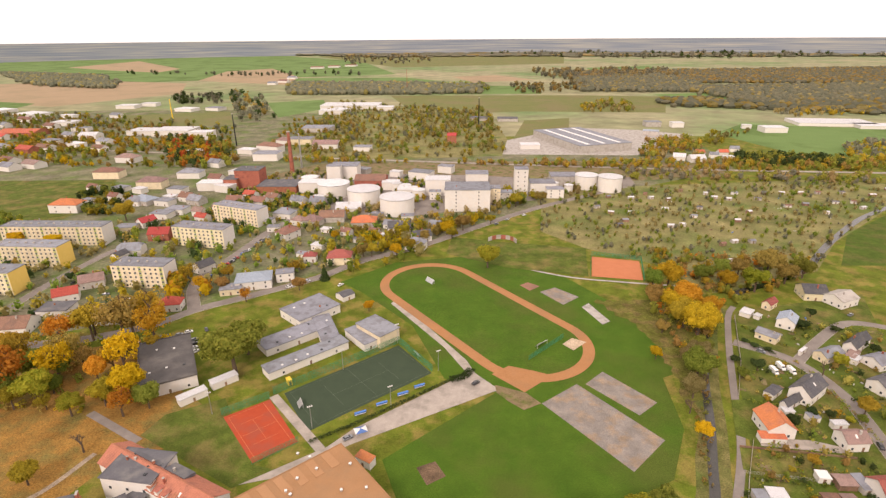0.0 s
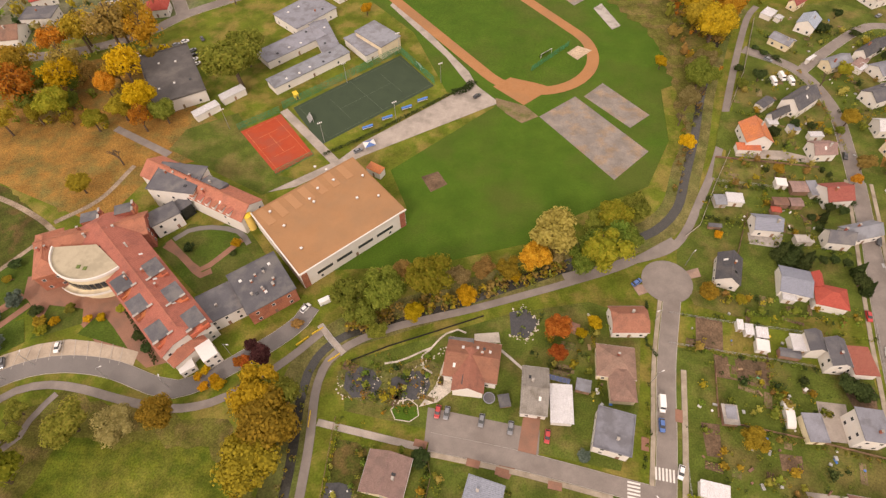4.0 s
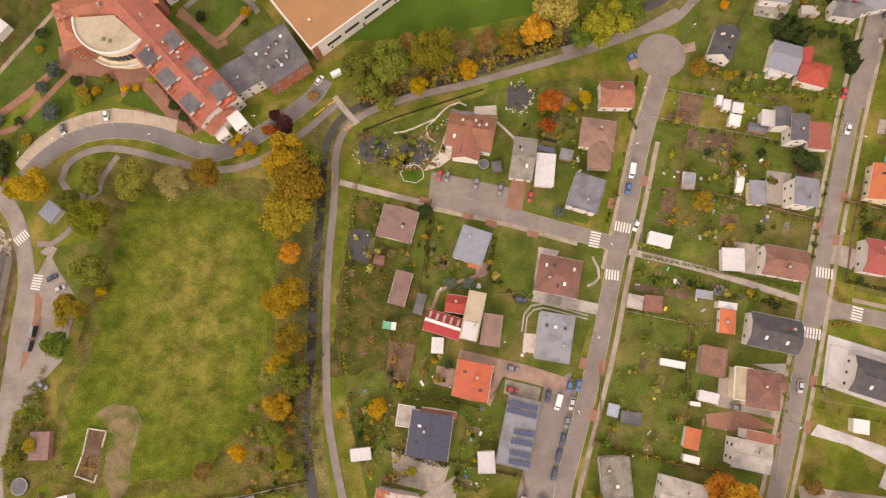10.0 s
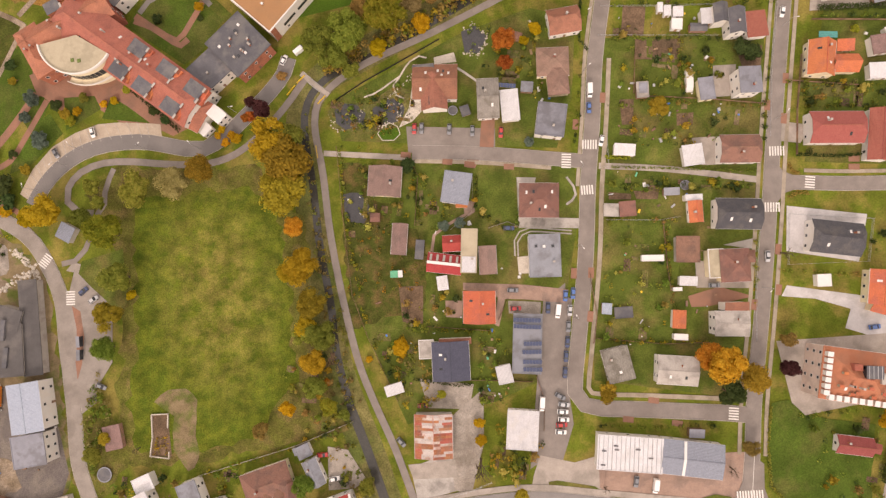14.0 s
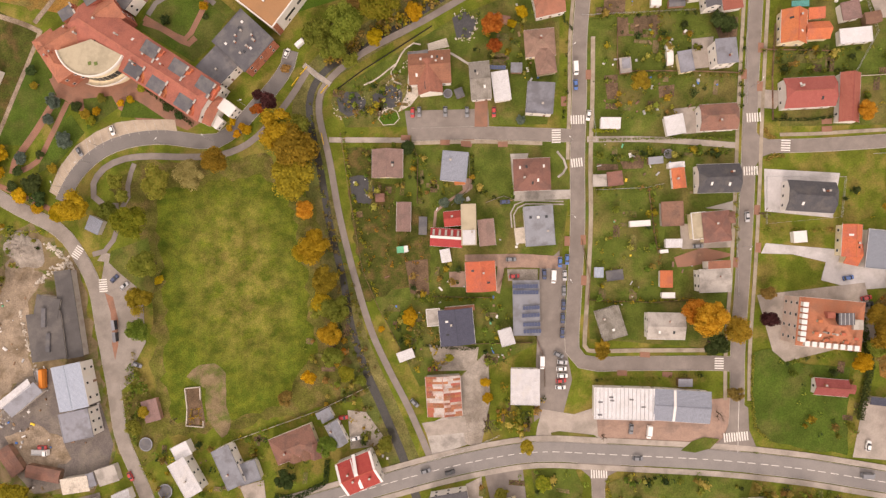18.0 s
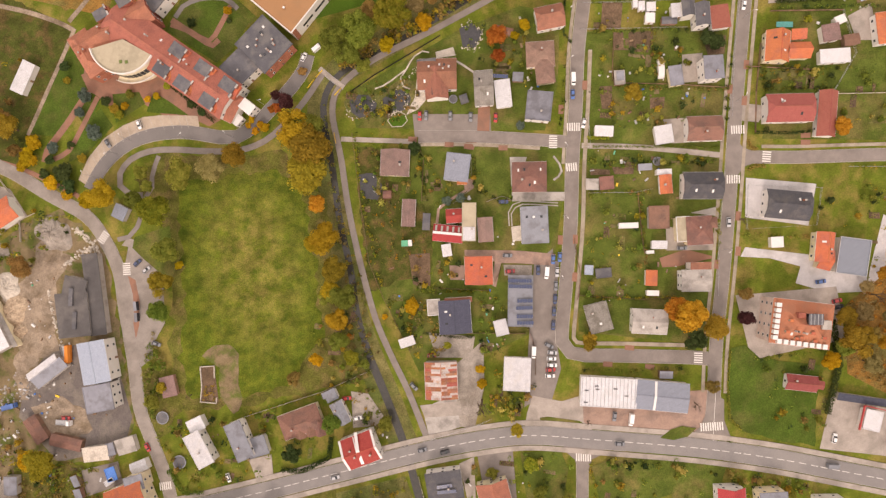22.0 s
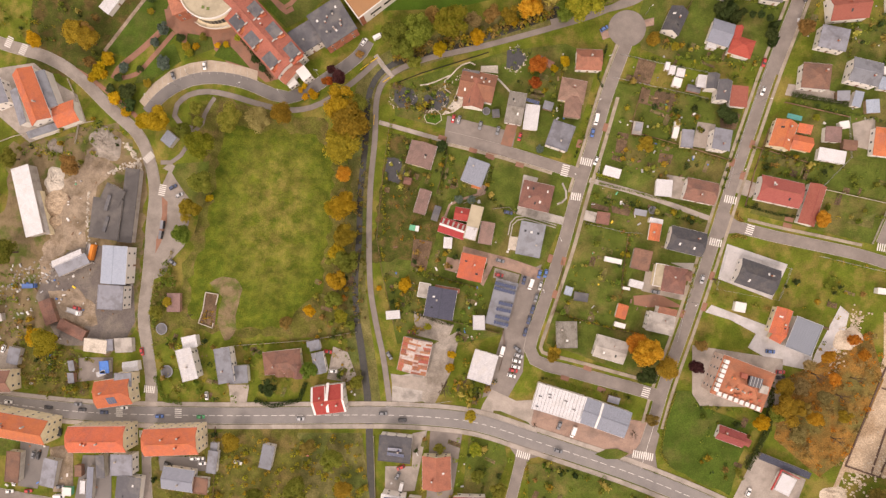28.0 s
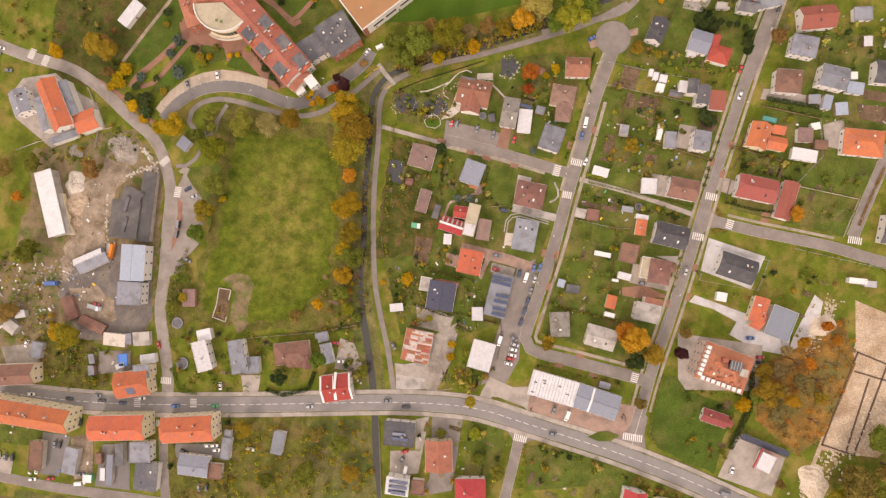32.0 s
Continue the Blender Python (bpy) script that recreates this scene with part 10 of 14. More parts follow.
shed(-189.3, -149.5, 4.5, 3.8, 2.8, "flat", 2.3, 0.4, PLASTIC_W, GREENPL)
shed(-176.5, -87.5, 4.5, 2.2, 24, "flat", 2.5, 0.6, ROOF_WHITE, WALL_WHITE)
shed(-161, -82.2, 7.9, 4.7, 12.5, "gable", 3, 0.6, ROOF_WHITE, WALL_WHITE)
shed(-68.6, -61.5, 4.8, 2.5, 12.2, "flat", 2.4, 0.6, ROOF_GREY, WALL_GREY)
shed(-113.8, -118.1, 3.2, 4.5, 1.2, "flat", 2.4, 0.6, ROOF_GREY, WALL_WHITE)
shed(-28.1, 23.1, 3.4, 3.1, -9, "gable", 2.5, 0.4, ROOF_BROWN, TIMBER)
shed(-12.6, 8.3, 3.0, 7.1, -12, "mono", 2.5, 0.4, ROOF_FELT, TIMBER)
shed(-5.6, -5.6, 3.8, 5.1, 0, "mono", 2.6, 0.4, ROOF_WHITE, WALL_GREY)
shed(-23.7, 0.3, 2.5, 2.3, -5.9, "flat", 2.2, 0.4, GREENPL, GREENPL)
shed(-21.3, 0.1, 1.3, 2.3, -3.4, "flat", 2.2, 0.4, PLASTIC_W, PLASTIC_W)
shed(-29.4, -43.2, 6.6, 3.8, 9.9, "mono", 2.6, 0.4, ROOF_WHITE, WALL_GREY)
shed(12.9, -42.9, 5.4, 6.6, 4.9, "flat", 2.8, 0.4, ROOF_WHITE, WALL_WHITE)
shed(70, 35.1, 7.6, 4.1, -11.6, "mono", 2.6, 0.4, ROOF_WHITE, WALL_WHITE)
shed(91.6, 87.6, 1.7, 3.3, -5.4, "mono", 2.3, 0.4, ROOF_WHITE, PLASTIC_W)
shed(94.1, 85.9, 2.4, 3.5, -6.1, "mono", 2.3, 0.4, ROOF_WHITE, PLASTIC_W)
shed(98, 84.9, 3.5, 3.5, -5.9, "mono", 2.3, 0.4, ROOF_WHITE, PLASTIC_W)
shed(96.8, 80.2, 3.7, 3.9, -11.3, "flat", 2.3, 0.4, PLASTIC_W, PLASTIC_W)
shed(104.7, 77.7, 6.1, 2.8, -8.9, "gable", 2.4, 0.4, ROOF_FELT, TIMBER)
shed(80.2, 57, 4.2, 5.8, -5, "flat", 2.2, 0.4, CONCRETE, TIMBER)
shed(80.5, 57.6, 2.8, 3.6, -5.4, "mono", 2.4, 0.4, ROOF_GREY, TIMBER)
shed(84.9, 16.8, 5.5, 2.5, -5.8, "mono", 2.4, 0.4, ROOF_GREY, TIMBER)
shed(74.1, -7.1, 7.9, 2.0, -7, "flat", 2.3, 0.4, PLASTIC_W, PLASTIC_W)
shed(85.8, -17.4, 6.2, 3.2, -9.6, "mono", 2.4, 0.4, ROOF_WHITE, WALL_WHITE)
shed(81.5, -19.9, 2.9, 1.0, -5.2, "flat", 2, 0.4, PLASTIC_W, PLASTIC_W)
shed(54.4, -23.6, 3.3, 3.8, -11, "flat", 2.3, 0.4, ROOF_BLUE, TIMBER)
shed(60.8, -26, 6.5, 3.9, -3.3, "flat", 0.6, 0.4, ROOF_FELT, SOIL)
shed(80.2, -31, 6.5, 4.6, 79.6, "gable", 2.8, 0.4, ROOF_ORANGE, WALL_WHITE)
shed(79.8, -37.6, 4.8, 1.9, -10, "flat", 2.4, 0.4, PLASTIC_W, WALL_WHITE)
shed(134.3, -23.8, 4.7, 4.2, -5.6, "flat", 2.5, 0.4, PLASTIC_W, WALL_WHITE)
shed(80, -73.4, 5.2, 2.9, -9.3, "mono", 2.5, 0.4, ROOF_GREY, TIMBER)
shed(139.9, -85.6, 8.3, 3.3, -19.5, "gable", 2.8, 0.4, ROOF_MAROON, WALL_WHITE)
shed(37, 64.8, 4.3, 3.6, -12.3, "mono", 2.5, 0.4, ROOF_GREY, TIMBER)
shed(34.3, 86.1, 7.3, 2.7, -23.6, "gable", 2.5, 0.4, ROOF_BROWN, TIMBER)
shed(12.2, 59.6, 3.2, 3.7, 9.7, "flat", 1.2, 0.4, ROOF_FELT, TIMBER)
greenhouse(98.5, 58.7, 2.6, 9.7, -4.4)
shed(174, 65.2, 4.0, 3.1, 13.1, "flat", 2.5, 0.4, PLASTIC_W, WALL_WHITE)
shed(196.4, 109.5, 3.8, 4.6, 5.4, "mono", 2.4, 0.4, ROOF_WHITE, TIMBER)
shed(190.5, 91.8, 3.7, 3.4, 4.2, "flat", 2.3, 0.4, PLASTIC_W, WALL_WHITE)
shed(172.5, 78.8, 5.4, 4.2, 4.9, "mono", 2.5, 0.4, ROOF_GREY, TIMBER)
shed(179, 77.7, 3.7, 6.9, -8.3, "mono", 2.5, 0.4, ROOF_BLUE, WALL_WHITE)
shed(186, 74.8, 6.0, 5.6, 97.7, "gable", 2.5, 0.4, ROOF_BLUE, TIMBER)
shed(177.3, 56.1, 6.0, 4.3, -0.9, "gable", 2.6, 0.4, ROOF_BROWN, TIMBER)
shed(160.4, -95.6, 23.6, 2.8, -16.5, "mono", 2.5, 0.4, ROOF_NAVY, WALL_GREY)
shed(199, -10.5, 8.3, 2.5, -1.3, "flat", 2.5, 0.4, PLASTIC_W, PLASTIC_W)
shed(205, -11.5, 5.4, 2.8, -1, "flat", 2.4, 0.4, STEEL, STEEL)
shed(99.2, 142.5, 4.2, 4.6, 1.2, "mono", 2.5, 0.4, ROOF_GREY, WALL_GREY)
shed(105, 143.4, 6.1, 4.7, -4.4, "flat", 2.6, 0.4, ROOF_WHITE, WALL_WHITE)
shed(125.8, 152.3, 3.9, 3.8, -6.6, "flat", 2.4, 0.4, PLASTIC_W, WALL_WHITE)
shed(131.9, 150, 6.2, 5.4, -0.9, "gable", 2.6, 0.4, ROOF_PINK, TIMBER)
shed(137.4, 149.2, 3.6, 7.1, 2.9, "mono", 2.6, 0.4, ROOF_GREY, WALL_GREY)
shed(119.5, 138.2, 3.5, 2.3, -7.3, "flat", 2, 0.4, ROOF_RED, TIMBER)
shed(122.4, 142.3, 5.5, 3.8, -1.9, "gable", 2.4, 0.4, ROOF_BROWN, TIMBER)
shed(128.3, 142, 4.6, 4.0, -1.1, "gable", 2.4, 0.4, ROOF_PINK, TIMBER)
shed(158.8, 274.6, 7.7, 5.5, 46.5, "flat", 2.4, 0.4, ROOF_WHITE, WALL_WHITE)
shed(162.8, 270.4, 3.7, 3.0, 36, "flat", 2.2, 0.4, ROOF_WHITE, WALL_WHITE)
shed(134.3, 201.2, 8.5, 4.2, 38.2, "gable", 2.8, 0.4, ROOF_DARK, WALL_WHITE)
shed(133.5, 188.3, 4.2, 3.3, 2.5, "flat", 2.4, 0.4, ROOF_WHITE, WALL_WHITE)
shed(141.6, 184.5, 4.3, 3.8, 11.1, "mono", 2.6, 0.4, ROOF_GREY, WALL_WHITE)
shed(149.3, 180.2, 5.6, 2.8, 1.9, "flat", 2.6, 0.4, ROOF_WHITE, WALL_WHITE)
shed(169.9, 148.9, 5.7, 4.1, 1.9, "gable", 3, 0.4, ROOF_ORANGE, WALL_WHITE)
shed(188.7, 231.4, 10.2, 3.8, 40.4, "mono", 2.8, 0.4, ROOF_PINK, WALL_WHITE)
shed(187.6, 227.6, 6.2, 3.2, 36.3, "flat", 2.6, 0.4, ROOF_WHITE, WALL_WHITE)
shed(125, 123.9, 6.1, 3.1, -0.9, "flat", 2.4, 0.4, CONCRETE, WALL_GREY)
shed(143.6, 124.8, 2.1, 3.5, -16.3, "flat", 2.8, 0.4, ROOF_GREY, WALL_WHITE)
shed(118.6, 172.2, 9.6, 3.8, -2.3, "mono", 2.6, 0.4, ROOF_ORANGE, WALL_WHITE)
shed(166.6, 234.8, 6.2, 1.3, 37.6, "flat", 2.4, 0.4, ROOF_WHITE, WALL_WHITE)
shed(94.2, 129.9, 4.7, 1.2, -4.5, "mono", 2, 0.4, ROOF_FELT, TIMBER)
patch("terrace", [(106.6, 128.2), (119.7, 127.7), (116.6, 121), (105.7, 122.9)], CONCRETE, "pale concrete terrace of a house")
car(144, 218, -83, "white", "van")
car(149.1, 221.7, -83, "white", "van")
car(152.2, 218.3, -84, "white", "van")
patch("worn_ground", [(12.5, 205.6), (25.9, 200.2), (31.8, 192.9), (23.9, 188.2), (17.9, 193.7), (12.9, 199.9)], WORN, "brown worn ground by the track")

# ---- garden beds, drives and yards ----
patch("ground_patch", [(-41.6, 68), (-36.4, 70.9), (-25.5, 68.5), (-14.1, 74), (-7.7, 71.1), (-7.4, 62), (-14.4, 57.2), (-26.4, 57.4), (-39.5, 59.9)], SCRUB, "planted rockery between garden plots")
patch("ground_patch", [(-22.9, -4.8), (-13.4, -5.6), (-15.3, -19.8), (-23.1, -18.5)], SOIL, "dug vegetable bed between garden plots")
patch("garden_pond", [(-39.8, 34.1), (-36.1, 34.4), (-32.9, 33.7), (-30.8, 30.2), (-29.7, 26.3), (-33.1, 21.6), (-38, 22.9), (-40.1, 26.7)], POND, "black lined garden pond")
patch("garden_pond", [(-38.9, 67.7), (-35.4, 70.3), (-29.9, 68.8), (-26.7, 64.8), (-28.4, 60.5), (-35.5, 59.5), (-38.8, 62.6)], POND, "black garden pond with stones")
patch("garden_pond", [(-24, 66.1), (-18.9, 68.9), (-12.7, 69.1), (-11.1, 64.7), (-12.6, 60.1), (-19.7, 58.7), (-23.5, 61.3)], POND, "black garden pond with stones")
patch("garden_pond", [(15, 91.3), (20.7, 93), (25, 87.9), (20.6, 81.6), (15.3, 82.8)], POND, "round black garden pond")
patch("drive", [(-6.3, 75.4), (-2.9, 76.2), (-2.9, 63.8), (-8.8, 58.8), (-14.4, 57.2), (-9.4, 64.5)], STONE_W, "pale stone terrace between garden plots")
patch("drive", [(17.9, 54.9), (23.4, 55.5), (21.1, 43.6), (15.8, 44.6)], REDPAVE, "red paved drive between garden plots")
patch("drive", [(2.1, -6.6), (25.6, -10.6), (41.6, -14.6), (39.8, -19.5), (23.9, -16), (17.3, -15), (13.5, -25.2), (11.9, -24.2), (14.6, -13.9), (1.8, -9.3)], BRICKPAVE, "pinkish paved drive between garden plots")
patch("terrace", [(-5.6, -12.5), (1, -13.5), (-0.1, -20), (-6.2, -18.8)], BRICKPAVE, "pinkish paved terrace beside a house")
patch("drive", [(18.3, -15.8), (30.7, -18), (29.8, -22.5), (17.9, -20.6)], GRAVEL, "gravel yard between garden plots")
patch("drive", [(27.8, 15.6), (49.6, 11.8), (49.2, 8), (26.3, 11.4)], CONCRETE, "pale paved drive between garden plots")
patch("drive", [(28.3, 31), (35.7, 29.8), (28.6, 12.7), (26.6, 14)], CONCRETE, "pale terrace between garden plots")
patch("ground_patch", [(78.6, 91.6), (87.1, 89.6), (84.5, 78.4), (76, 79.7)], SOIL, "brown vegetable bed between garden plots")
patch("ground_patch", [(81.1, 77.6), (98.3, 74.9), (96.1, 67.2), (80.1, 69.8)], SOIL, "brown vegetable bed between garden plots")
patch("lawn", [(85.5, 77.2), (87.6, 77), (86.6, 69.2), (84.5, 69.9)], LAWN, "strip of grass between garden plots")
patch("ground_patch", [(71.7, 55.1), (77.1, 54.5), (75.4, 44.8), (71.2, 45.2)], SOIL, "dug vegetable bed between garden plots")
patch("drive", [(108.6, 62.7), (117.2, 61.9), (115, 49.9), (106.9, 50.6)], PAVING, "paved yard between garden plots")
patch("ground_patch", [(92.2, 46.5), (98.6, 45.9), (97.5, 41.2), (91.6, 41.8)], SOIL, "dug patch between garden plots")
patch("ground_patch", [(118.2, 68.5), (128.1, 67.7), (126.2, 60), (119.3, 60.6)], SOIL, "bare bed between garden plots")
patch("drive", [(85.6, -23.2), (97.5, -21.2), (109.6, -26.5), (92.5, -28), (86.2, -27.4)], REDPAVE, "red paved yard between garden plots")
patch("drive", [(90.4, -10), (110.8, -16.2), (108.9, -23.3), (89.1, -20.4)], PAVING, "grey paved drive between garden plots")
patch("drive", [(101.5, -5.8), (113.4, -4.9), (112.8, -9)], CONCRETE, "pale drive between garden plots")
patch("drive", [(96.2, 36.3), (109, 35.1), (107.6, 24.4), (98.6, 25.3)], PAVING, "paved yard with clutter")
patch("ground_patch", [(62.2, 20.2), (70.5, 18.3), (70.2, 16.2), (61.9, 17.4)], SOIL, "beds between garden plots")
patch("ground_patch", [(71.6, 19.3), (81, 17.7), (80.2, 14.8), (72.3, 16)], SOIL, "beds between garden plots")
patch("ground_patch", [(140.1, 52.1), (159.6, 48.2), (156.5, 42.9), (138, 46.3)], SCRUB, "planted garden between garden plots")
patch("drive", [(10.2, 41.4), (15.5, 40.9), (12.9, 36.8), (9.8, 37.6)], REDPAVE, "red brick drive between garden plots")
patch("drive", [(-19.7, -40.8), (0.8, -45.6), (-2.1, -54.7), (-17.6, -52.4)], GRAVEL, "worn gravel yard between garden plots")
patch("drive", [(128.8, 37.9), (141.2, 34.5), (135.8, 28.3), (127.5, 30.5)], PAVING, "paved drive between garden plots")
patch("drive", [(178.8, 66.8), (189, 70.6), (189.7, 54.5), (180.8, 56.1)], PAVING, "paved drive between garden plots")
patch("drive", [(148.7, 83.5), (159, 82.9), (178.2, 80), (176.9, 75.5), (147.5, 78.1)], PAVING, "grey paved drive between garden plots")
patch("ground_patch", [(194.5, 78.4), (214.8, 77.2), (212.8, 68.2), (196.3, 71.2)], SOIL, "brown vegetable bed between garden plots")
patch("ground_patch", [(197.2, 86.1), (212.2, 84.4), (210.9, 79.8), (198, 81.1)], SOIL, "dug bed between garden plots")
patch("ground_patch", [(179.8, 20.2), (192.7, 25.5), (191.7, 18.2)], SCRUB, "bed between garden plots")
patch("drive", [(-15, -100.8), (-7.8, -98.6), (-11.3, -128.6), (-25.9, -131.7), (-26.9, -118.4), (-13.7, -117)], PAVING, "grey paved drive between garden plots")
patch("drive", [(-6.3, -98.4), (9.7, -96.9), (7, -135.6), (-10.3, -140.4), (-5.2, -130.9)], ASPHALT, "asphalt drive between garden plots")
patch("lawn", [(12.8, -99.5), (30.4, -100.7), (32.6, -109.3), (26.8, -127.6), (12.2, -127.6)], LAWN, "green garden between garden plots")
patch("lawn", [(42.7, -109.8), (62.4, -103.6), (80.1, -107.8), (75.9, -125.7), (44.6, -131.7)], LAWN, "green garden between garden plots")
patch("lawn", [(80.1, -107.8), (100.8, -114.7), (93.6, -130.6), (73.6, -132.4)], LAWN, "green garden between garden plots")
patch("lawn", ragged([(109.6, -66.8), (115.9, -66.1), (121.2, -72.7), (135.3, -75.9), (145.5, -78.9), (141.5, -94.2), (137.8, -112.8), (122.8, -108.5), (109.8, -102.6), (104.2, -96.6), (105.5, -81.5)], 0.6, 19), GREENLAWN, "green lawn behind a hedge")
hedge([(108.8, -67.5), (105.5, -81.5), (104.2, -96.1), (108.4, -101.9)], 1.0, 1.3, "olive", "loose green hedge round a lawn")
patch("lawn", [(-244.1, -125.4), (-201.2, -129.6), (-202.5, -136.2), (-250.7, -136)], LAWN, "strip of lawn between garden plots")
patch("drive", [(-250.2, -144.1), (-233.8, -143.5), (-234.9, -155), (-249.4, -156.1)], PAVING, "parking court between garden plots")
patch("drive", [(-218.6, -127.9), (-202.5, -128.5), (-203.7, -136), (-206.9, -151.1), (-217.9, -150.8)], DRIVE, "dark asphalt yard")
patch("drive", [(-202.4, -129.2), (-189.8, -125.7), (-187.4, -150.5), (-198.2, -151.7)], MUD, "earth yard between workshops")
patch("drive", [(-183.9, -131), (-168.6, -129.5), (-166.3, -154.1), (-186.3, -154.1)], DRIVE, "dark yard behind the terrace")
patch("drive", [(-143.6, -126.9), (-118.8, -124.3), (-117.9, -131.5), (-124.1, -132.1), (-142.1, -134)], DRIVE, "dark yard with parked cars")
patch("drive", [(-58.4, -62.1), (-50.7, -64.3), (-45.2, -75.7), (-49.5, -79), (-60.1, -78.6)], GRAVEL, "gravel drive between garden plots")
patch("drive", [(-110.4, -86.7), (-99.5, -85.6), (-100.2, -96.2), (-108, -97.1)], PAVING, "paved drive between garden plots")
patch("drive", [(-191.1, -81.2), (-172.6, -79.3), (-171.8, -90.1), (-190.1, -93.7)], ASPHALT, "asphalt yard between garden plots")
patch("drive", [(-247.3, -84), (-229.5, -80.5), (-223.3, -91), (-242.7, -94.7)], GRAVEL, "gravel yard between garden plots")
patch("ground_patch", [(90.6, 212.5), (87.2, 177.8), (73.5, 151), (77.5, 148.1), (95.5, 181.6), (99.7, 217.1)], GRASS, "rough grass verge by the stream")
patch("ground_patch", ragged([(76, 290), (112, 292), (124.8, 250.4), (104, 200), (95, 190), (97, 225), (94, 259)], 2.0, 8), EDGE, "leaf-strewn ground by the stream")
patch("lawn", [(149, 261.8), (167.1, 252.5), (154.3, 232.7), (141.3, 246.2)], LAWN, "garden lawn between garden plots")
patch("lawn", [(114.7, 197.2), (121.3, 197.5), (111.5, 171.6), (106.3, 174.9)], LAWN, "garden lawn between garden plots")
patch("lawn", [(104.5, 168), (141.6, 165.9), (138.2, 152.9), (100.3, 156.5)], LAWN, "garden lawn between garden plots")
patch("ground_patch", [(185.1, 185), (187.2, 185.1), (177.6, 163.8), (170.4, 163.6)], LITTER, "leaves between garden plots")
patch("lawn", [(91.5, 139.6), (108.8, 137.2), (102.6, 123.3), (86, 125.6)], LAWN, "garden lawn between garden plots")
patch("drive", [(114.5, 173.4), (134, 172.4), (147.2, 167.7), (143.9, 165.3), (113.2, 168.9)], PAVING, "grey paved drive between garden plots")
crossover(68.9, 84.1, -101)
crossover(65.6, 70.1, -101)
crossover(65.5, 56.8, -101)
crossover(55.5, 13.8, -102)
crossover(51.1, -9.5, -101)
crossover(48.3, -25.9, -104)
crossover(44.6, -8.8, -101)
crossover(53.7, 48, -101)
crossover(140.2, 84.9, -102)
crossover(134.5, 53.7, -102)
crossover(126.1, 44.5, -102)
crossover(131.3, 38.5, -102)
crossover(121.2, -10.3, -104)
crossover(118.9, -25.3, -104)
crossover(109.2, -29.6, -104)
crossover(2.6, 40.9, 167)
crossover(11, 38.7, 167)
crossover(26, 35.5, 170)
crossover(-13.2, 46, 167)
crossover(153.6, 16.5, -9)
crossover(154.1, 19.5, -9)
crossover(58.6, -60.3, -13)
crossover(56.6, -65.9, -13)
crossover(74.3, -69.6, -13)
crossover(67, -60.1, -13)

# ---- hall windows ----
window_band(-53.4, 103.3, -48.6, 107.5, 3.6)
window_band(-47.2, 108.7, -42.3, 113, 3.6)
window_band(-40.2, 114.8, -35.3, 119, 3.6)
window_band(-33.9, 120.3, -28.4, 125.1, 3.6)
ends = thing("hall_end_panels", -52.6, 127.6, 41.1, 0, "dark brick end panels of the sports hall wall", "wall panels")
for u in (-21.3, 21.3):
    part("panel", Build().box(u - 1.2, -17.92, 0, u + 1.2, -17.60, 8.2), BRICK, ends)
part("roof_edge", Build().box(-23.2, -18.30, 9.1, 23.2, -17.80, 9.5).box(-23.2, -17.80, 9.1, -22.7, 18.20, 9.5), WALL_WHITE, ends)

# ---- parking bays and hall roof strips ----
bay_line([(-170.1, 55.1), (-166.6, 51.5)])
bay_line([(-168, 58.2), (-164.7, 53.9)])
bay_line([(-165.9, 61.3), (-162.9, 56.4)])
bay_line([(-163.3, 64.2), (-160.8, 58.6)])
bay_line([(-160.2, 66.8), (-158.6, 60.5)])
bay_line([(-157.1, 69.4), (-156.3, 62.4)])
bay_line([(-153.9, 71.4), (-153.5, 64.1)])
bay_line([(-150.6, 72.8), (-150.1, 65.7)])
bay_line([(-147.3, 74.2), (-146.7, 67.3)])
bay_line([(-144, 75.2), (-143, 68.5)])
bay_line([(-140.6, 76), (-139, 69.2)])
bay_line([(-137.2, 76.8), (-135, 69.9)])
bay_line([(-133.1, 77), (-130.7, 70.1)])
bay_line([(-128.4, 76.6), (-126.3, 69.8)])
bay_line([(-123.6, 76.2), (-121.8, 69.4)])
bay_line([(-119.4, 75.6), (-118, 68.9)])
bay_line([(-115.5, 74.6), (-114.7, 68.2)])
roof_strip(-79, 127.6, -72.2, 121.5, 9.2)
roof_strip(-74.5, 131.6, -68.2, 125.6, 9.2)
roof_strip(-69.8, 135.3, -63.8, 129.5, 9.2)
roof_strip(-65.5, 139.1, -59.5, 133.2, 9.2)
roof_strip(-61.1, 143, -55.2, 137, 9.2)
roof_strip(-56.7, 147, -51, 140.8, 9.2)
roof_strip(-52.1, 151.1, -46.5, 145.1, 9.2)
band = thing("roof_band", -57.1, -86, 5, 0, "white band across a bright red roof", "roof band")
part("strip", Build().slab([(-0.7, -7.2, 6.4), (0.7, -7.2, 6.4), (0.7, 0, 9.3), (-0.7, 0, 9.3)], 0.1).slab([(-0.7, 0, 9.3), (0.7, 0, 9.3), (0.7, 7.2, 6.4), (-0.7, 7.2, 6.4)], 0.1), PLASTIC_W, band)
lantern = thing("roof_lantern", 137.0, -55.6, -10, 11.5, "dark glazed lantern on an orange roof", "lantern")
part("glazing", Build().box(-2.6, -2.0, 0, 2.6, 2.0, 5.0), GLASS, lantern)
part("frame", Build().box(-2.8, -2.2, 5.0, 2.8, 2.2, 5.25), ROOF_FELT, lantern)
for k in range(4):
    part("roof_bar", Build().box(k * 1.4 - 2.2, -2.2, 5.25, k * 1.4 - 2.0, 2.2, 5.4), STEEL, lantern)
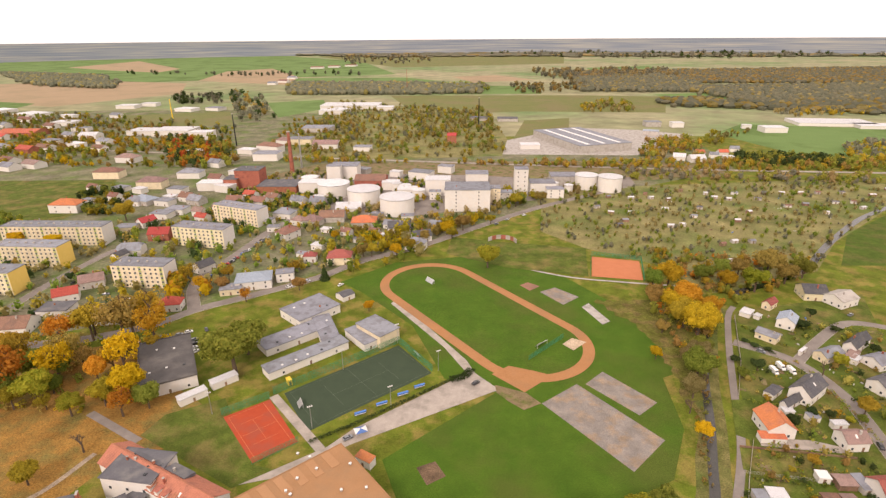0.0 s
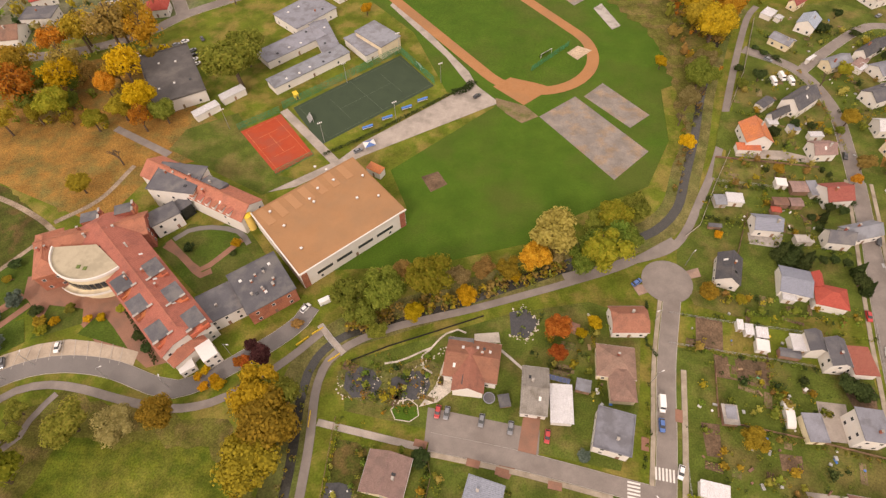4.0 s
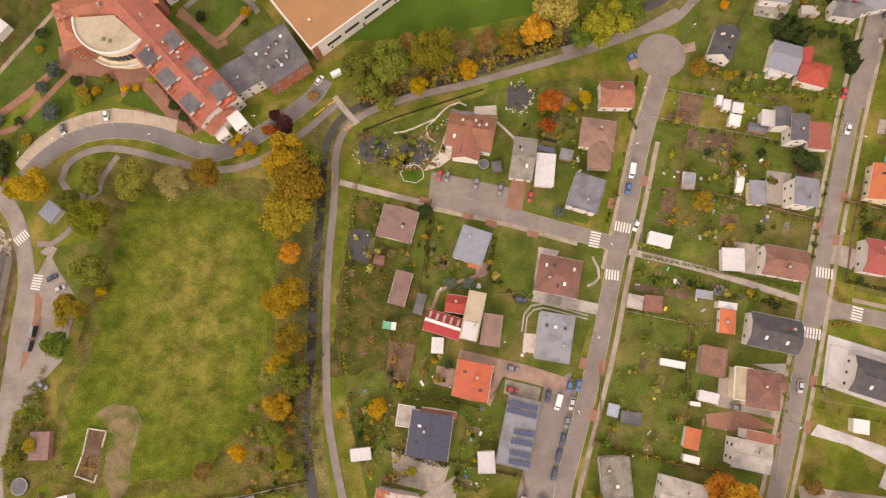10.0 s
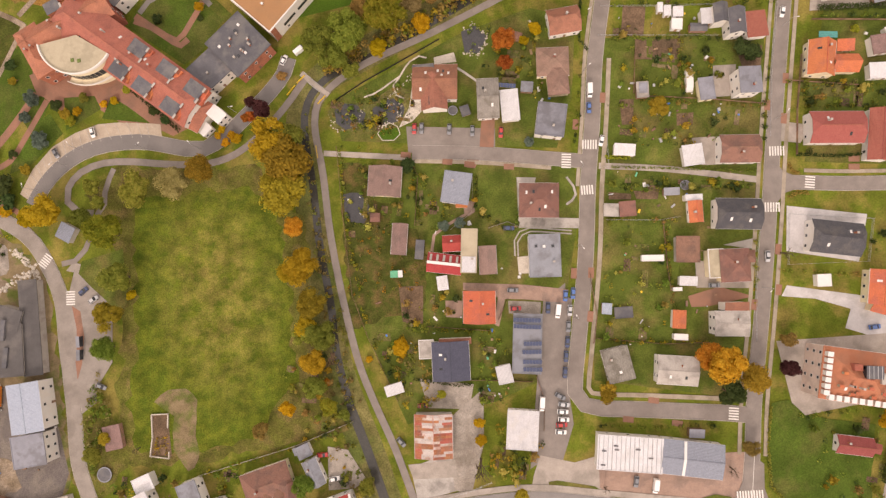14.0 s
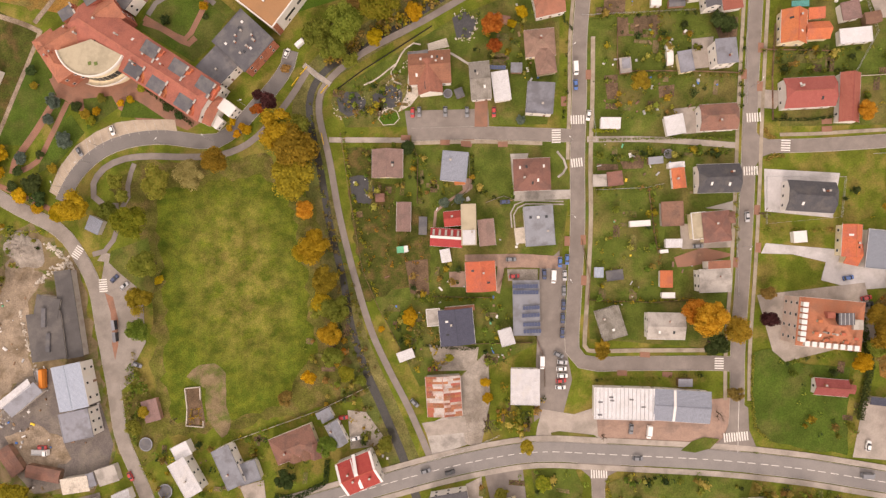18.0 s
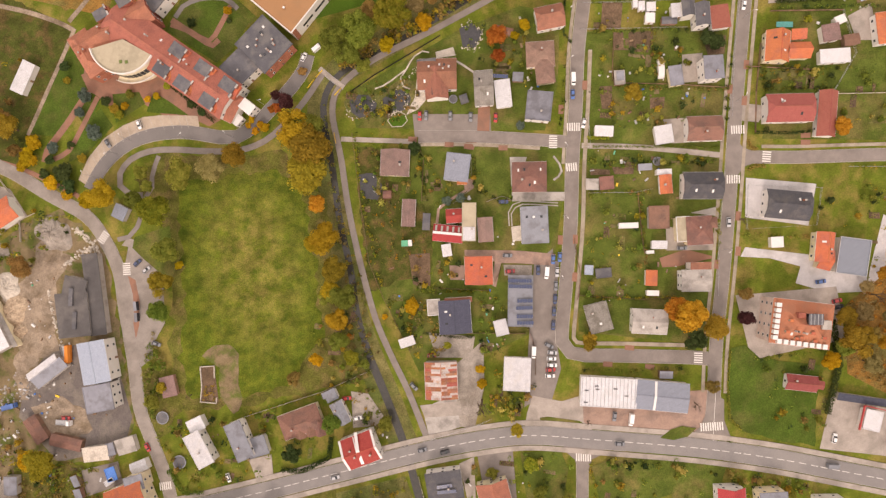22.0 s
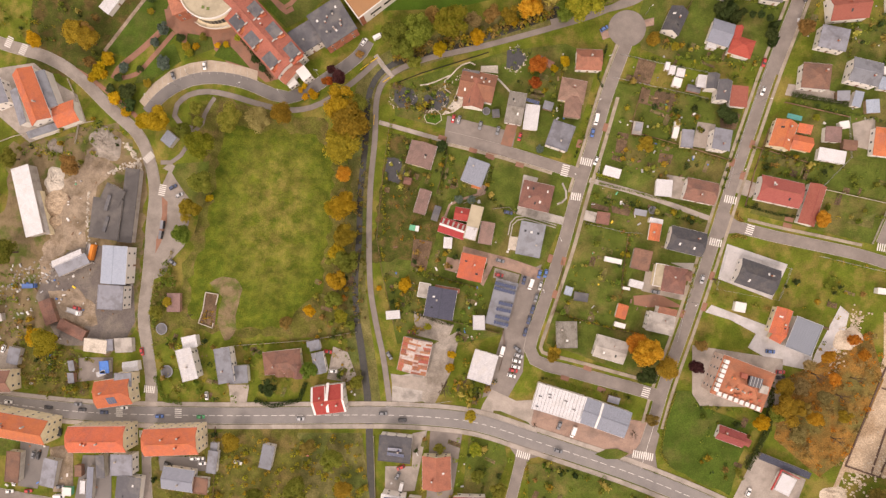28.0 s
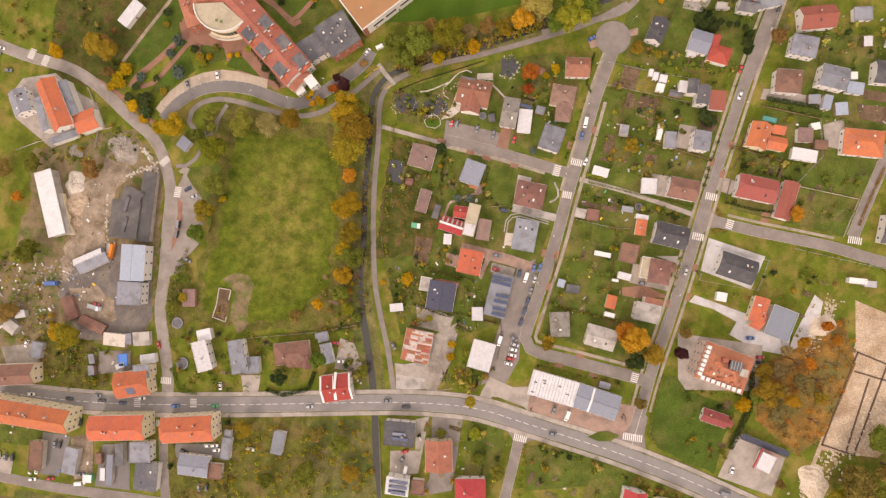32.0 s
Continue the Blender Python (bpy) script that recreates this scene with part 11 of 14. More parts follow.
part("side_block", Build().box(3.4, -4.2, 0, 7.0, -0.6, 3.6), WALL_GREY, lantern)
part("side_block", Build().box(-6.0, 0.2, 0, -3.2, 2.4, 4.0), BRICK, lantern)

# ---- clutter in the gardens ----
clutter([(71.2, 49.4), (108.9, 93.5)], 25, 1)
clutter([(65.6, 24.5), (118.4, 49)], 21, 2)
clutter([(59.2, -0.8), (115, 21.5)], 21, 3)
clutter([(53.4, -39.9), (108, -1.3)], 21, 4)
clutter([(-38.9, 13.1), (-8.5, 53.2)], 14, 5)
clutter([(-36.3, -46.6), (0.8, -9.9)], 14, 6)
clutter([(5.2, -56), (14.5, -22)], 10, 7)
clutter([(38.1, 58.8), (56, 92.3)], 12, 8)
clutter([(-14.5, -7.5), (29.7, 17.9)], 10, 9)
clutter([(-251.6, -75.4), (-195, -36.2)], 100, 10)
clutter([(-193, -59.9), (-163.3, -22)], 25, 11)
clutter([(-211.6, -18.7), (-189.9, 24)], 16, 12)
clutter([(-222.6, -102.7), (-159.2, -78.2)], 21, 13)
clutter([(-152.3, -87.4), (-44.3, -65)], 25, 14)
clutter([(-251.3, -152.1), (-155.7, -126.4)], 25, 15)
clutter([(-150.6, -148.2), (-101.1, -129.6)], 10, 16)
clutter([(-31, -132.6), (35.9, -103.9)], 12, 17)
clutter([(158.4, 50.6), (213.6, 96.2)], 25, 18)
clutter([(142.5, 103.8), (211.5, 125.1)], 16, 19)
clutter([(104.8, 126.7), (132.2, 164.7)], 21, 20)
clutter([(137, 170), (163.1, 222.9)], 21, 21)
clutter([(168.3, 208.8), (195.9, 273.5)], 21, 22)
clutter([(140.4, 403), (322.2, 509.2)], 33, 23)
patch("lay_by", [(-151.6, 19.9), (-146.1, 12.6), (-139.7, 5.4), (-138.1, -1.4), (-140.1, -18.9), (-148.5, -29.4), (-157.4, -36.6), (-159.1, -36.5), (-157, -8.9), (-155.6, 8.9)], PALEROAD, "wide grey lay-by for buses")
patch("island", [(-154.3, 5.5), (-151, 2.9), (-150.5, -7.1), (-152.6, -18.1), (-156, -26.3), (-157.1, -24.4), (-154.3, -13.5), (-153.3, -3.6)], REDPAVE, "red paved kerbed waiting island")
shed(-151.7, -9, 1.0, 4.0, -4.1, "mono", 2.5, 0.3, ROOF_GREY, GLASS, name="bus_shelter", label="glazed bus shelter with a grey roof")
shed(-152.1, -14.2, 1.0, 3.9, -8.1, "mono", 2.5, 0.3, ROOF_GREY, GLASS, name="bus_shelter", label="glazed bus shelter with a grey roof")
roof_dormers(134.4, -57.8, 23.4, 17.9, -15.6, 11, 4.5)

# ---- shrubs along plot edges ----
plot_edge([(69.5, 80.6), (131.9, 70.8), (131.7, 69.4), (69.3, 79.2)], 60, ["green", "dark", "olive"], 300)
plot_edge([(71.2, 93.7), (136.3, 84.1), (136.1, 82.7), (71, 92.3)], 60, ["green", "dark", "olive"], 301)
plot_edge([(79.1, 54), (125.8, 45.2), (125.6, 43.8), (78.9, 52.6)], 50, ["olive", "brown", "green"], 302)
plot_edge([(59.9, 23.7), (118.7, 14.6), (118.5, 13.2), (59.7, 22.3)], 70, ["green", "dark", "olive"], 303)
plot_edge([(59.4, 10.5), (86, 6.5), (85.8, 5.1), (59.2, 9.1)], 30, ["olive", "brown", "green"], 304)
plot_edge([(48.9, -34.6), (91, -40.6), (90.8, -42), (48.7, -36)], 50, ["olive", "gold", "green", "lime"], 305)
plot_edge([(-10.4, 44.7), (-10.6, 17.6), (-12, 17.6), (-11.8, 44.7)], 40, ["green", "dark", "olive"], 306)
plot_edge([(13.3, 33.5), (11.2, 20.4), (21.5, 13), (20.7, 11.8), (10.4, 19.2), (11.9, 33.7)], 40, ["green", "dark", "olive"], 307)
plot_edge([(-38.3, 52.1), (-39.2, 20.5), (-36.3, -18.3), (-37.7, -18.5), (-40.6, 20.3), (-39.7, 52.1)], 60, ["olive", "gold", "green", "lime"], 308)
plot_edge([(98.3, 74.8), (95.9, 52.7), (94.5, 52.9), (96.9, 75)], 30, ["olive", "brown", "green"], 309)
plot_edge([(139.7, 42.9), (167, 38.3), (166.8, 36.9), (139.5, 41.5)], 40, ["green", "dark", "olive"], 310)
plot_edge([(143.4, 61.8), (138.5, 22.6), (137.1, 22.8), (142, 62)], 40, ["green", "dark", "olive"], 311)
plot_edge([(43.2, 91.8), (42.9, 60.2), (41.5, 60.2), (41.8, 91.8)], 40, ["olive", "gold", "green", "lime"], 312)
plot_edge([(60.7, 74), (55.4, 47.6), (50.9, 37.1), (49.7, 37.7), (54.2, 48.2), (59.3, 74.2)], 30, ["green", "dark", "olive"], 313)
plot_edge([(-20.1, -21.2), (11.1, -26), (10.9, -27.4), (-20.3, -22.6)], 40, ["olive", "gold", "green", "lime"], 314)
plot_edge([(50.7, 5.3), (44.2, -25.6), (39, -45.9), (37.6, -45.5), (42.8, -25.2), (49.3, 5.5)], 40, ["green", "dark", "olive"], 315)
plot_edge([(130.3, 62.9), (122.6, 30.5), (121.2, 30.9), (128.9, 63.3)], 40, ["green", "dark", "olive"], 316)
plot_edge([(117.1, 9.6), (108.7, -40), (107.3, -39.8), (115.7, 9.8)], 40, ["olive", "gold", "green", "lime"], 317)
plot_edge([(82.2, 4.5), (79.5, -37.1), (78.1, -37.1), (80.8, 4.5)], 40, ["olive", "brown", "green"], 318)
plot_edge([(149.2, 76.9), (177.2, 71.8), (195.1, 68.8), (194.9, 67.4), (177, 70.4), (149, 75.5)], 50, ["green", "dark", "olive"], 319)
plot_edge([(134.4, 53), (166.8, 46.8), (178.5, 45.5), (178.3, 44.1), (166.6, 45.4), (134.2, 51.6)], 50, ["green", "dark", "olive"], 320)
plot_edge([(176.2, 112.7), (174.5, 79.7), (173.1, 79.7), (174.8, 112.7)], 30, ["green", "dark", "olive"], 321)
plot_edge([(195.4, 117.3), (191.6, 95.9), (190.2, 96.1), (194, 117.5)], 30, ["green", "dark", "olive"], 322)
plot_edge([(169.3, 4.1), (216.8, -3.7), (216.6, -5.1), (169.1, 2.7)], 40, ["olive", "gold", "green", "lime"], 323)
plot_edge([(120.2, -17.1), (150.9, -23.3), (150.7, -24.7), (120, -18.5)], 30, ["olive", "brown", "green"], 324)
plot_edge([(117.3, -72), (157.5, -71.7), (157.5, -73.1), (117.3, -73.4)], 30, ["green", "dark", "olive"], 325)
plot_edge([(45.1, -66.6), (88.6, -71.5), (88.4, -72.9), (44.9, -68)], 40, ["green", "dark", "olive"], 326)
plot_edge([(-113.6, -66.6), (-70.8, -60.1), (-47.2, -53.5), (-46.8, -54.9), (-70.4, -61.5), (-113.4, -68)], 60, ["olive", "gold", "green", "lime"], 327)
plot_edge([(-114.2, -109.9), (-110.2, -152.4), (-111.6, -152.6), (-115.6, -110.1)], 40, ["olive", "brown", "green"], 328)
plot_edge([(-151.2, -70.7), (-134.5, -96.5), (-135.7, -97.3), (-152.4, -71.5)], 40, ["olive", "gold", "green", "lime"], 329)
plot_edge([(22.4, -101.6), (22.2, -134), (20.8, -134), (21, -101.6)], 30, ["green", "dark", "olive"], 330)
plot_edge([(43.3, -108.4), (42.6, -134.9), (41.2, -134.9), (41.9, -108.4)], 30, ["olive", "gold", "green", "lime"], 331)
plot_edge([(100.2, -105.3), (135.8, -116.9), (135.4, -118.3), (99.8, -106.7)], 40, ["green", "dark", "olive"], 332)
plot_edge([(-219.1, -77.1), (-181.2, -76.4), (-181.2, -77.8), (-219.1, -78.5)], 30, ["olive", "gold", "green", "lime"], 333)
plot_edge([(-207.6, 82.5), (-178.4, 67.5), (-179, 66.3), (-208.2, 81.3)], 30, ["green", "dark", "olive"], 334)
plot_edge([(-195.9, 39.8), (-165, 35.2), (-165.2, 33.8), (-196.1, 38.4)], 30, ["olive", "gold", "green", "lime"], 335)
plot_edge([(118.9, 198.1), (138.3, 193.1), (137.9, 191.7), (118.5, 196.7)], 30, ["green", "dark", "olive"], 336)
plot_edge([(101.5, 152.5), (137.8, 149), (137.6, 147.6), (101.3, 151.1)], 50, ["green", "dark", "olive"], 337)
plot_edge([(104.9, 124.1), (130.4, 122), (142.2, 118.4), (141.8, 117), (130, 120.6), (104.7, 122.7)], 50, ["green", "dark", "olive"], 338)
plot_edge([(159.9, 169.9), (161.6, 215.3), (157.8, 228.2), (159.2, 228.6), (163, 215.7), (161.3, 169.9)], 50, ["olive", "brown", "green"], 339)
plot_edge([(149.6, 262.2), (163.3, 240.5), (162.1, 239.7), (148.4, 261.4)], 40, ["green", "dark", "olive"], 340)
plot_edge([(168, 248.2), (202.4, 265.5), (203, 264.3), (168.6, 247)], 40, ["green", "dark", "olive"], 341)
plot_edge([(166.2, 198.1), (194.3, 201.3), (194.5, 199.9), (166.4, 196.7)], 40, ["green", "dark", "olive"], 342)
plot_edge([(90.6, 136), (109.5, 132.3), (109.3, 130.9), (90.4, 134.6)], 40, ["green", "dark", "olive"], 343)
plot_edge([(122.7, 161.7), (112.9, 126), (111.5, 126.4), (121.3, 162.1)], 30, ["olive", "gold", "green", "lime"], 344)

# ---- town beyond the sports ground ----
strip("road", [(-266.5, 231.1), (-212.1, 237.9), (-176.9, 255), (-157, 275.7), (-129.9, 295), (-97.6, 320.6), (-72.7, 349.4), (-35.2, 377), (17.3, 429.1), (70.8, 478.7), (168.7, 551.4)], 7, ASPHALT, "town street of grey asphalt", 0.2, kerb=0.12)
strip("road", [(-158.4, 272.1), (-175.8, 311.2), (-170.3, 343), (-165.4, 374.5), (-159.8, 411), (-150.1, 443.1)], 7, ASPHALT, "town street of grey asphalt", 0.19, kerb=0.12)
strip("road", [(-271.2, 274.6), (-270.7, 306.7), (-269.2, 327.8), (-266.2, 352.2), (-261.9, 370.5)], 6, ASPHALT, "town street between blocks of flats", 0.18, kerb=0.12)
strip("road", [(-821, 795.3), (-405.1, 724.1), (-160.1, 687.2), (54, 654.1), (250.3, 629), (508.2, 608.1)], 8, GRAVEL, "railway bed of brown ballast", 0.2)
strip("road", [(140.8, 88.2), (148.1, 114), (153.7, 138.4), (160.6, 169.9), (165.1, 201.3), (158.5, 228.4), (138, 245.1)], 6, ASPHALT, "street of worn asphalt", 0.24, kerb=0.12)
strip("road", [(159.2, 226.2), (174.7, 240.7), (201.5, 262.2), (215.7, 265.8), (231.5, 259.1)], 5, ASPHALT, "side street of worn asphalt", 0.235, kerb=0.12)
strip("stream", [(164.5, 301.1), (198.9, 319.4), (228.4, 337.7), (265.7, 377.8), (311.8, 422.9), (347.3, 453.4), (398.2, 488.4)], 5, WATER, "bright reach of the stream", 0.3)
strip("path", [(19.8, 385.9), (33, 365.7), (53.6, 353.4), (64.9, 375), (81.6, 375.2), (86, 366.4)], 2.2, CONCRETE, "pale curved park path")
strip("path", [(21.7, 347.9), (64.5, 325), (99, 316.8), (140.1, 310.5)], 2, CONCRETE, "pale path beside the sports ground")
patch("park_lawn", [(-10.3, 397.8), (32.6, 386.1), (89.9, 375.3), (81, 325.2), (28.8, 338.2), (-13.8, 362.8)], LAWN, "lawn of the small park")
amph = thing("open_air_stage", 28.1, 383.7, 0, 0, "curved dark walls of an open-air stage", "stage")
for k in range(7):
    a = radians(20 + k * 20)
    part("wall_section", Build().box(-2.4, -0.3, 0, 2.4, 0.3, 3.2), BRICK if k % 2 else WALL_GREY, amph).matrix_basis = pose(11 * math.cos(a), 11 * math.sin(a), 0, 0, 0, math.degrees(a) + 90)
house(-365.6, 463.2, 26.4, 16.0, 0, "hip", 8, 4.0, ROOF_ORANGE, WALL_WHITE, storeys=2)
house(-267.6, 444.6, 16.8, 12.1, -8, "flat", 5, 4.0, ROOF_GREY, WALL_WHITE, storeys=1)
house(-260.2, 457.9, 17.1, 12.3, -8, "flat", 5, 4.0, ROOF_GREY, WALL_WHITE, storeys=1)
house(-269.5, 422.7, 13.1, 9.4, 60, "gable", 5, 3.4, ROOF_RED, WALL_WHITE, storeys=1)
house(-240.8, 391.8, 15.9, 11.4, 5, "gable", 6, 4.0, ROOF_RED, BRICK, storeys=2)
house(-246, 360, 16.6, 12.0, 10, "half", 5, 4.0, ROOF_GREY, WALL_WHITE, storeys=1)
house(-247.4, 347.8, 9.4, 6.8, 70, "gable", 5, 2.4, ROOF_DARK, WALL_WHITE, storeys=1)
house(-178.4, 330.5, 11.8, 8.5, 60, "gable", 5, 3.1, ROOF_DARK, WALL_WHITE, storeys=1)
house(-135.7, 308.8, 21.9, 15.7, 15, "hip", 6, 3.0, ROOF_BLUE, WALL_WHITE, storeys=2)
house(-118.2, 317.1, 11.1, 8.0, 15, "flat", 6, 2.9, ROOF_GREY, WALL_WHITE, storeys=2)
house(-146.4, 297.8, 12.8, 9.2, 15, "flat", 4, 3.3, ROOF_GREY, WALL_CREAM, storeys=1)
house(-243.8, 286.6, 13.2, 9.5, 30, "gable", 5, 3.4, ROOF_RED, WALL_WHITE, storeys=1)
house(-240.4, 306, 13.9, 10.0, 30, "gable", 5, 3.6, ROOF_PINK, WALL_GREY, storeys=1)
house(-236.1, 268, 16.7, 12.0, 5, "flat", 5, 4.0, ROOF_FELT, WALL_WHITE, storeys=1)
house(-202.1, 262.7, 20.1, 14.5, 8, "flat", 4, 4.0, ROOF_GREY, WALL_WHITE, storeys=1)
house(-173.2, 275.8, 12.3, 8.8, 10, "hip", 5, 3.2, ROOF_RED, WALL_WHITE, storeys=1)
house(-247.1, 249.1, 20.0, 14.4, 10, "gable", 5, 4.0, ROOF_BROWN, WALL_WHITE, storeys=1)
house(-110, 348.8, 8.8, 6.3, 4, "hip", 5, 2.3, ROOF_MAROON, WALL_WHITE, storeys=1)
house(-88.4, 346.6, 16.5, 11.9, 5, "hip", 6, 4.0, ROOF_MAROON, WALL_CREAM, storeys=2)
house(-84.6, 426.3, 20.7, 14.9, 5, "hip", 5, 4.0, ROOF_ORANGE, WALL_GREY, storeys=1)
house(-114.6, 439.8, 21.4, 15.4, 5, "gable", 5, 4.0, ROOF_BROWN, WALL_GREY, storeys=1)
house(-53.5, 412.3, 18.1, 13.1, 5, "gable", 5, 4.0, ROOF_DARK, WALL_WHITE, storeys=1)
house(-33.9, 391.3, 13.8, 10.0, 20, "gable", 5, 3.6, ROOF_DARK, WALL_WHITE, storeys=1)
house(-128.5, 427.5, 15.3, 11.0, -20, "hip", 5, 4.0, ROOF_PINK, WALL_GREY, storeys=1)
house(-105.6, 467.8, 22.6, 16.0, 5, "gable", 4, 4.0, ROOF_WHITE, WALL_WHITE, storeys=1)
house(-65.1, 396.4, 7.0, 5.1, -14, "flat", 3, 1.8, ROOF_WHITE, WALL_WHITE, storeys=1)
house(-158.8, 447.7, 17.1, 12.3, -14, "hip", 5, 4.0, ROOF_GREY, WALL_WHITE, storeys=1)
house(-140.5, 396.4, 16.2, 11.6, 60, "hip", 6, 4.0, ROOF_BROWN, WALL_WHITE, storeys=2)
house(-193.9, 482.6, 15.2, 10.9, -14, "gable", 5, 3.9, ROOF_BROWN, WALL_WHITE, storeys=1)
house(-218.9, 486.5, 14.4, 10.3, 4, "gable", 5, 3.7, ROOF_BROWN, WALL_WHITE, storeys=1)
house(-210.8, 506, 12.5, 9.0, -20, "gable", 5, 3.2, ROOF_RED, WALL_WHITE, storeys=1)
house(-157.3, 486.2, 14.0, 10.1, -20, "gable", 5, 3.6, ROOF_GREY, WALL_WHITE, storeys=1)
house(-184.8, 495.8, 13.3, 9.6, -20, "gable", 5, 3.4, ROOF_BROWN, WALL_GREY, storeys=1)
house(-137.5, 482.4, 14.9, 10.7, -14, "gable", 5, 3.9, ROOF_GREY, WALL_GREY, storeys=1)
house(-140.5, 427.5, 11.5, 8.3, -20, "hip", 5, 3.0, ROOF_PINK, WALL_WHITE, storeys=1)
house(-168.2, 430.4, 9.8, 7.0, -20, "flat", 4, 2.5, ROOF_GREY, WALL_WHITE, storeys=1)
house(-72.6, 402.7, 8.0, 5.8, -20, "gable", 4, 2.1, ROOF_BROWN, WALL_WHITE, storeys=1)
house(-49.5, 441.8, 10.6, 7.6, 4, "flat", 4, 2.7, ROOF_GREY, WALL_WHITE, storeys=1)
house(-24.5, 421.1, 10.1, 7.3, -14, "gable", 4, 2.6, ROOF_GREY, WALL_GREY, storeys=1)
house(-76.8, 446.3, 9.8, 7.0, -20, "flat", 4, 2.5, ROOF_GREY, WALL_GREY, storeys=1)
house(-404.7, 588.4, 29.7, 16.0, 0, "hip", 8, 4.0, ROOF_BROWN, WALL_CREAM, storeys=2, win=False, chimneys=0)
house(-430.6, 670.1, 27.1, 16.0, -8, "hip", 7, 4.0, ROOF_PINK, WALL_WHITE, storeys=2, win=False, chimneys=0)
house(-331.2, 545.3, 26.9, 16.0, 0, "hip", 8, 4.0, ROOF_PINK, WALL_CREAM, storeys=2, win=False, chimneys=0)
house(-310.5, 589.2, 25.7, 16.0, 0, "hip", 7, 4.0, ROOF_GREY, WALL_WHITE, storeys=2, win=False, chimneys=0)
house(-269.7, 542.1, 18.6, 13.4, -14, "flat", 6, 4.0, ROOF_GREY, WALL_WHITE, storeys=2, win=False, chimneys=0)
house(-294.5, 526.1, 17.1, 12.3, -8, "flat", 5, 4.0, ROOF_GREY, WALL_WHITE, storeys=1, win=False, chimneys=0)
house(-272.8, 570.2, 15.5, 11.2, -14, "gable", 5, 4.0, ROOF_BROWN, WALL_WHITE, storeys=1, win=False, chimneys=0)
house(-285.3, 483.3, 15.9, 11.4, -14, "flat", 5, 4.0, ROOF_GREY, WALL_WHITE, storeys=1)
house(-269.4, 496.6, 14.9, 10.8, -20, "gable", 5, 3.9, ROOF_BROWN, WALL_WHITE, storeys=1)
house(-313.9, 483.6, 15.0, 10.8, -14, "hip", 5, 3.9, ROOF_GREY, WALL_WHITE, storeys=1)
house(-342.6, 497.7, 12.0, 8.6, -20, "gable", 5, 3.1, ROOF_BROWN, WALL_WHITE, storeys=1)
house(-226.9, 434.9, 11.1, 8.0, -20, "gable", 5, 2.9, ROOF_RED, WALL_WHITE, storeys=1)
house(-363.1, 487.7, 10.7, 7.7, -14, "flat", 4, 2.8, ROOF_GREY, WALL_WHITE, storeys=1)
house(-224.5, 464.6, 10.6, 7.7, -14, "gable", 5, 2.8, ROOF_PINK, WALL_WHITE, storeys=1)
house(-727.2, 828.9, 22.1, 15.9, -20, "gable", 6, 4.0, ROOF_RED, WALL_WHITE, storeys=2, win=False, chimneys=0)
house(-531, 637.8, 24.3, 16.0, -20, "gable", 6, 4.0, ROOF_PINK, WALL_WHITE, storeys=2, win=False, chimneys=0)
house(-550.7, 623.6, 21.0, 15.1, -20, "gable", 6, 4.0, ROOF_GREY, WALL_WHITE, storeys=2, win=False, chimneys=0)
house(-629.1, 844, 21.2, 15.3, -20, "gable", 6, 4.0, ROOF_GREY, WALL_WHITE, storeys=2, win=False, chimneys=0)
house(-592.4, 741.1, 24.5, 16.0, -14, "gable", 6, 4.0, ROOF_BROWN, WALL_WHITE, storeys=2, win=False, chimneys=0)
house(-510, 735, 17.9, 12.9, -14, "gable", 6, 4.0, ROOF_BROWN, WALL_WHITE, storeys=2, win=False, chimneys=0)
house(-655.5, 912, 27.5, 16.0, 4, "flat", 6, 4.0, ROOF_GREY, WALL_WHITE, storeys=2, win=False, chimneys=0)
house(-833.5, 1017.1, 35.5, 16.0, -20, "gable", 6, 4.0, ROOF_BROWN, WALL_WHITE, storeys=2, win=False, chimneys=0)
house(-786.6, 1069.1, 33.2, 16.0, -14, "flat", 6, 4.0, ROOF_WHITE, WALL_WHITE, storeys=2, win=False, chimneys=0)
house(-690.5, 1071.5, 23.8, 16.0, -20, "gable", 6, 4.0, ROOF_GREY, WALL_WHITE, storeys=2, win=False, chimneys=0)
house(-727.8, 938.1, 24.3, 16.0, -20, "gable", 6, 4.0, ROOF_BROWN, WALL_WHITE, storeys=2, win=False, chimneys=0)
house(-827.3, 950.5, 31.0, 16.0, -20, "gable", 6, 4.0, ROOF_GREY, WALL_WHITE, storeys=2, win=False, chimneys=0)
house(-358.5, 533.3, 15.3, 11.0, -20, "flat", 4, 4.0, ROOF_GREY, WALL_WHITE, storeys=1, win=False, chimneys=0)
house(-333.3, 524.7, 12.4, 8.9, -20, "flat", 5, 3.2, ROOF_WHITE, WALL_WHITE, storeys=1, win=False, chimneys=0)
house(-307.4, 487.4, 20.8, 15.0, -20, "hip", 5, 4.0, ROOF_BLUE, WALL_GREY, storeys=1)
house(-256.2, 486.8, 15.7, 11.3, -20, "gable", 5, 4.0, ROOF_GREY, WALL_GREY, storeys=1)
house(-263.7, 539, 25.8, 16.0, 4, "flat", 8, 4.0, ROOF_WHITE, WALL_WHITE, storeys=2, win=False, chimneys=0)
house(-246.6, 531.1, 18.0, 13.0, -20, "flat", 7, 4.0, ROOF_WHITE, WALL_WHITE, storeys=2, win=False, chimneys=0)
house(-288.7, 500.3, 11.7, 8.4, -20, "flat", 4, 3.0, ROOF_WHITE, WALL_WHITE, storeys=1)
house(-236.9, 451, 11.5, 8.3, -20, "gable", 5, 3.0, ROOF_PINK, WALL_WHITE, storeys=1)
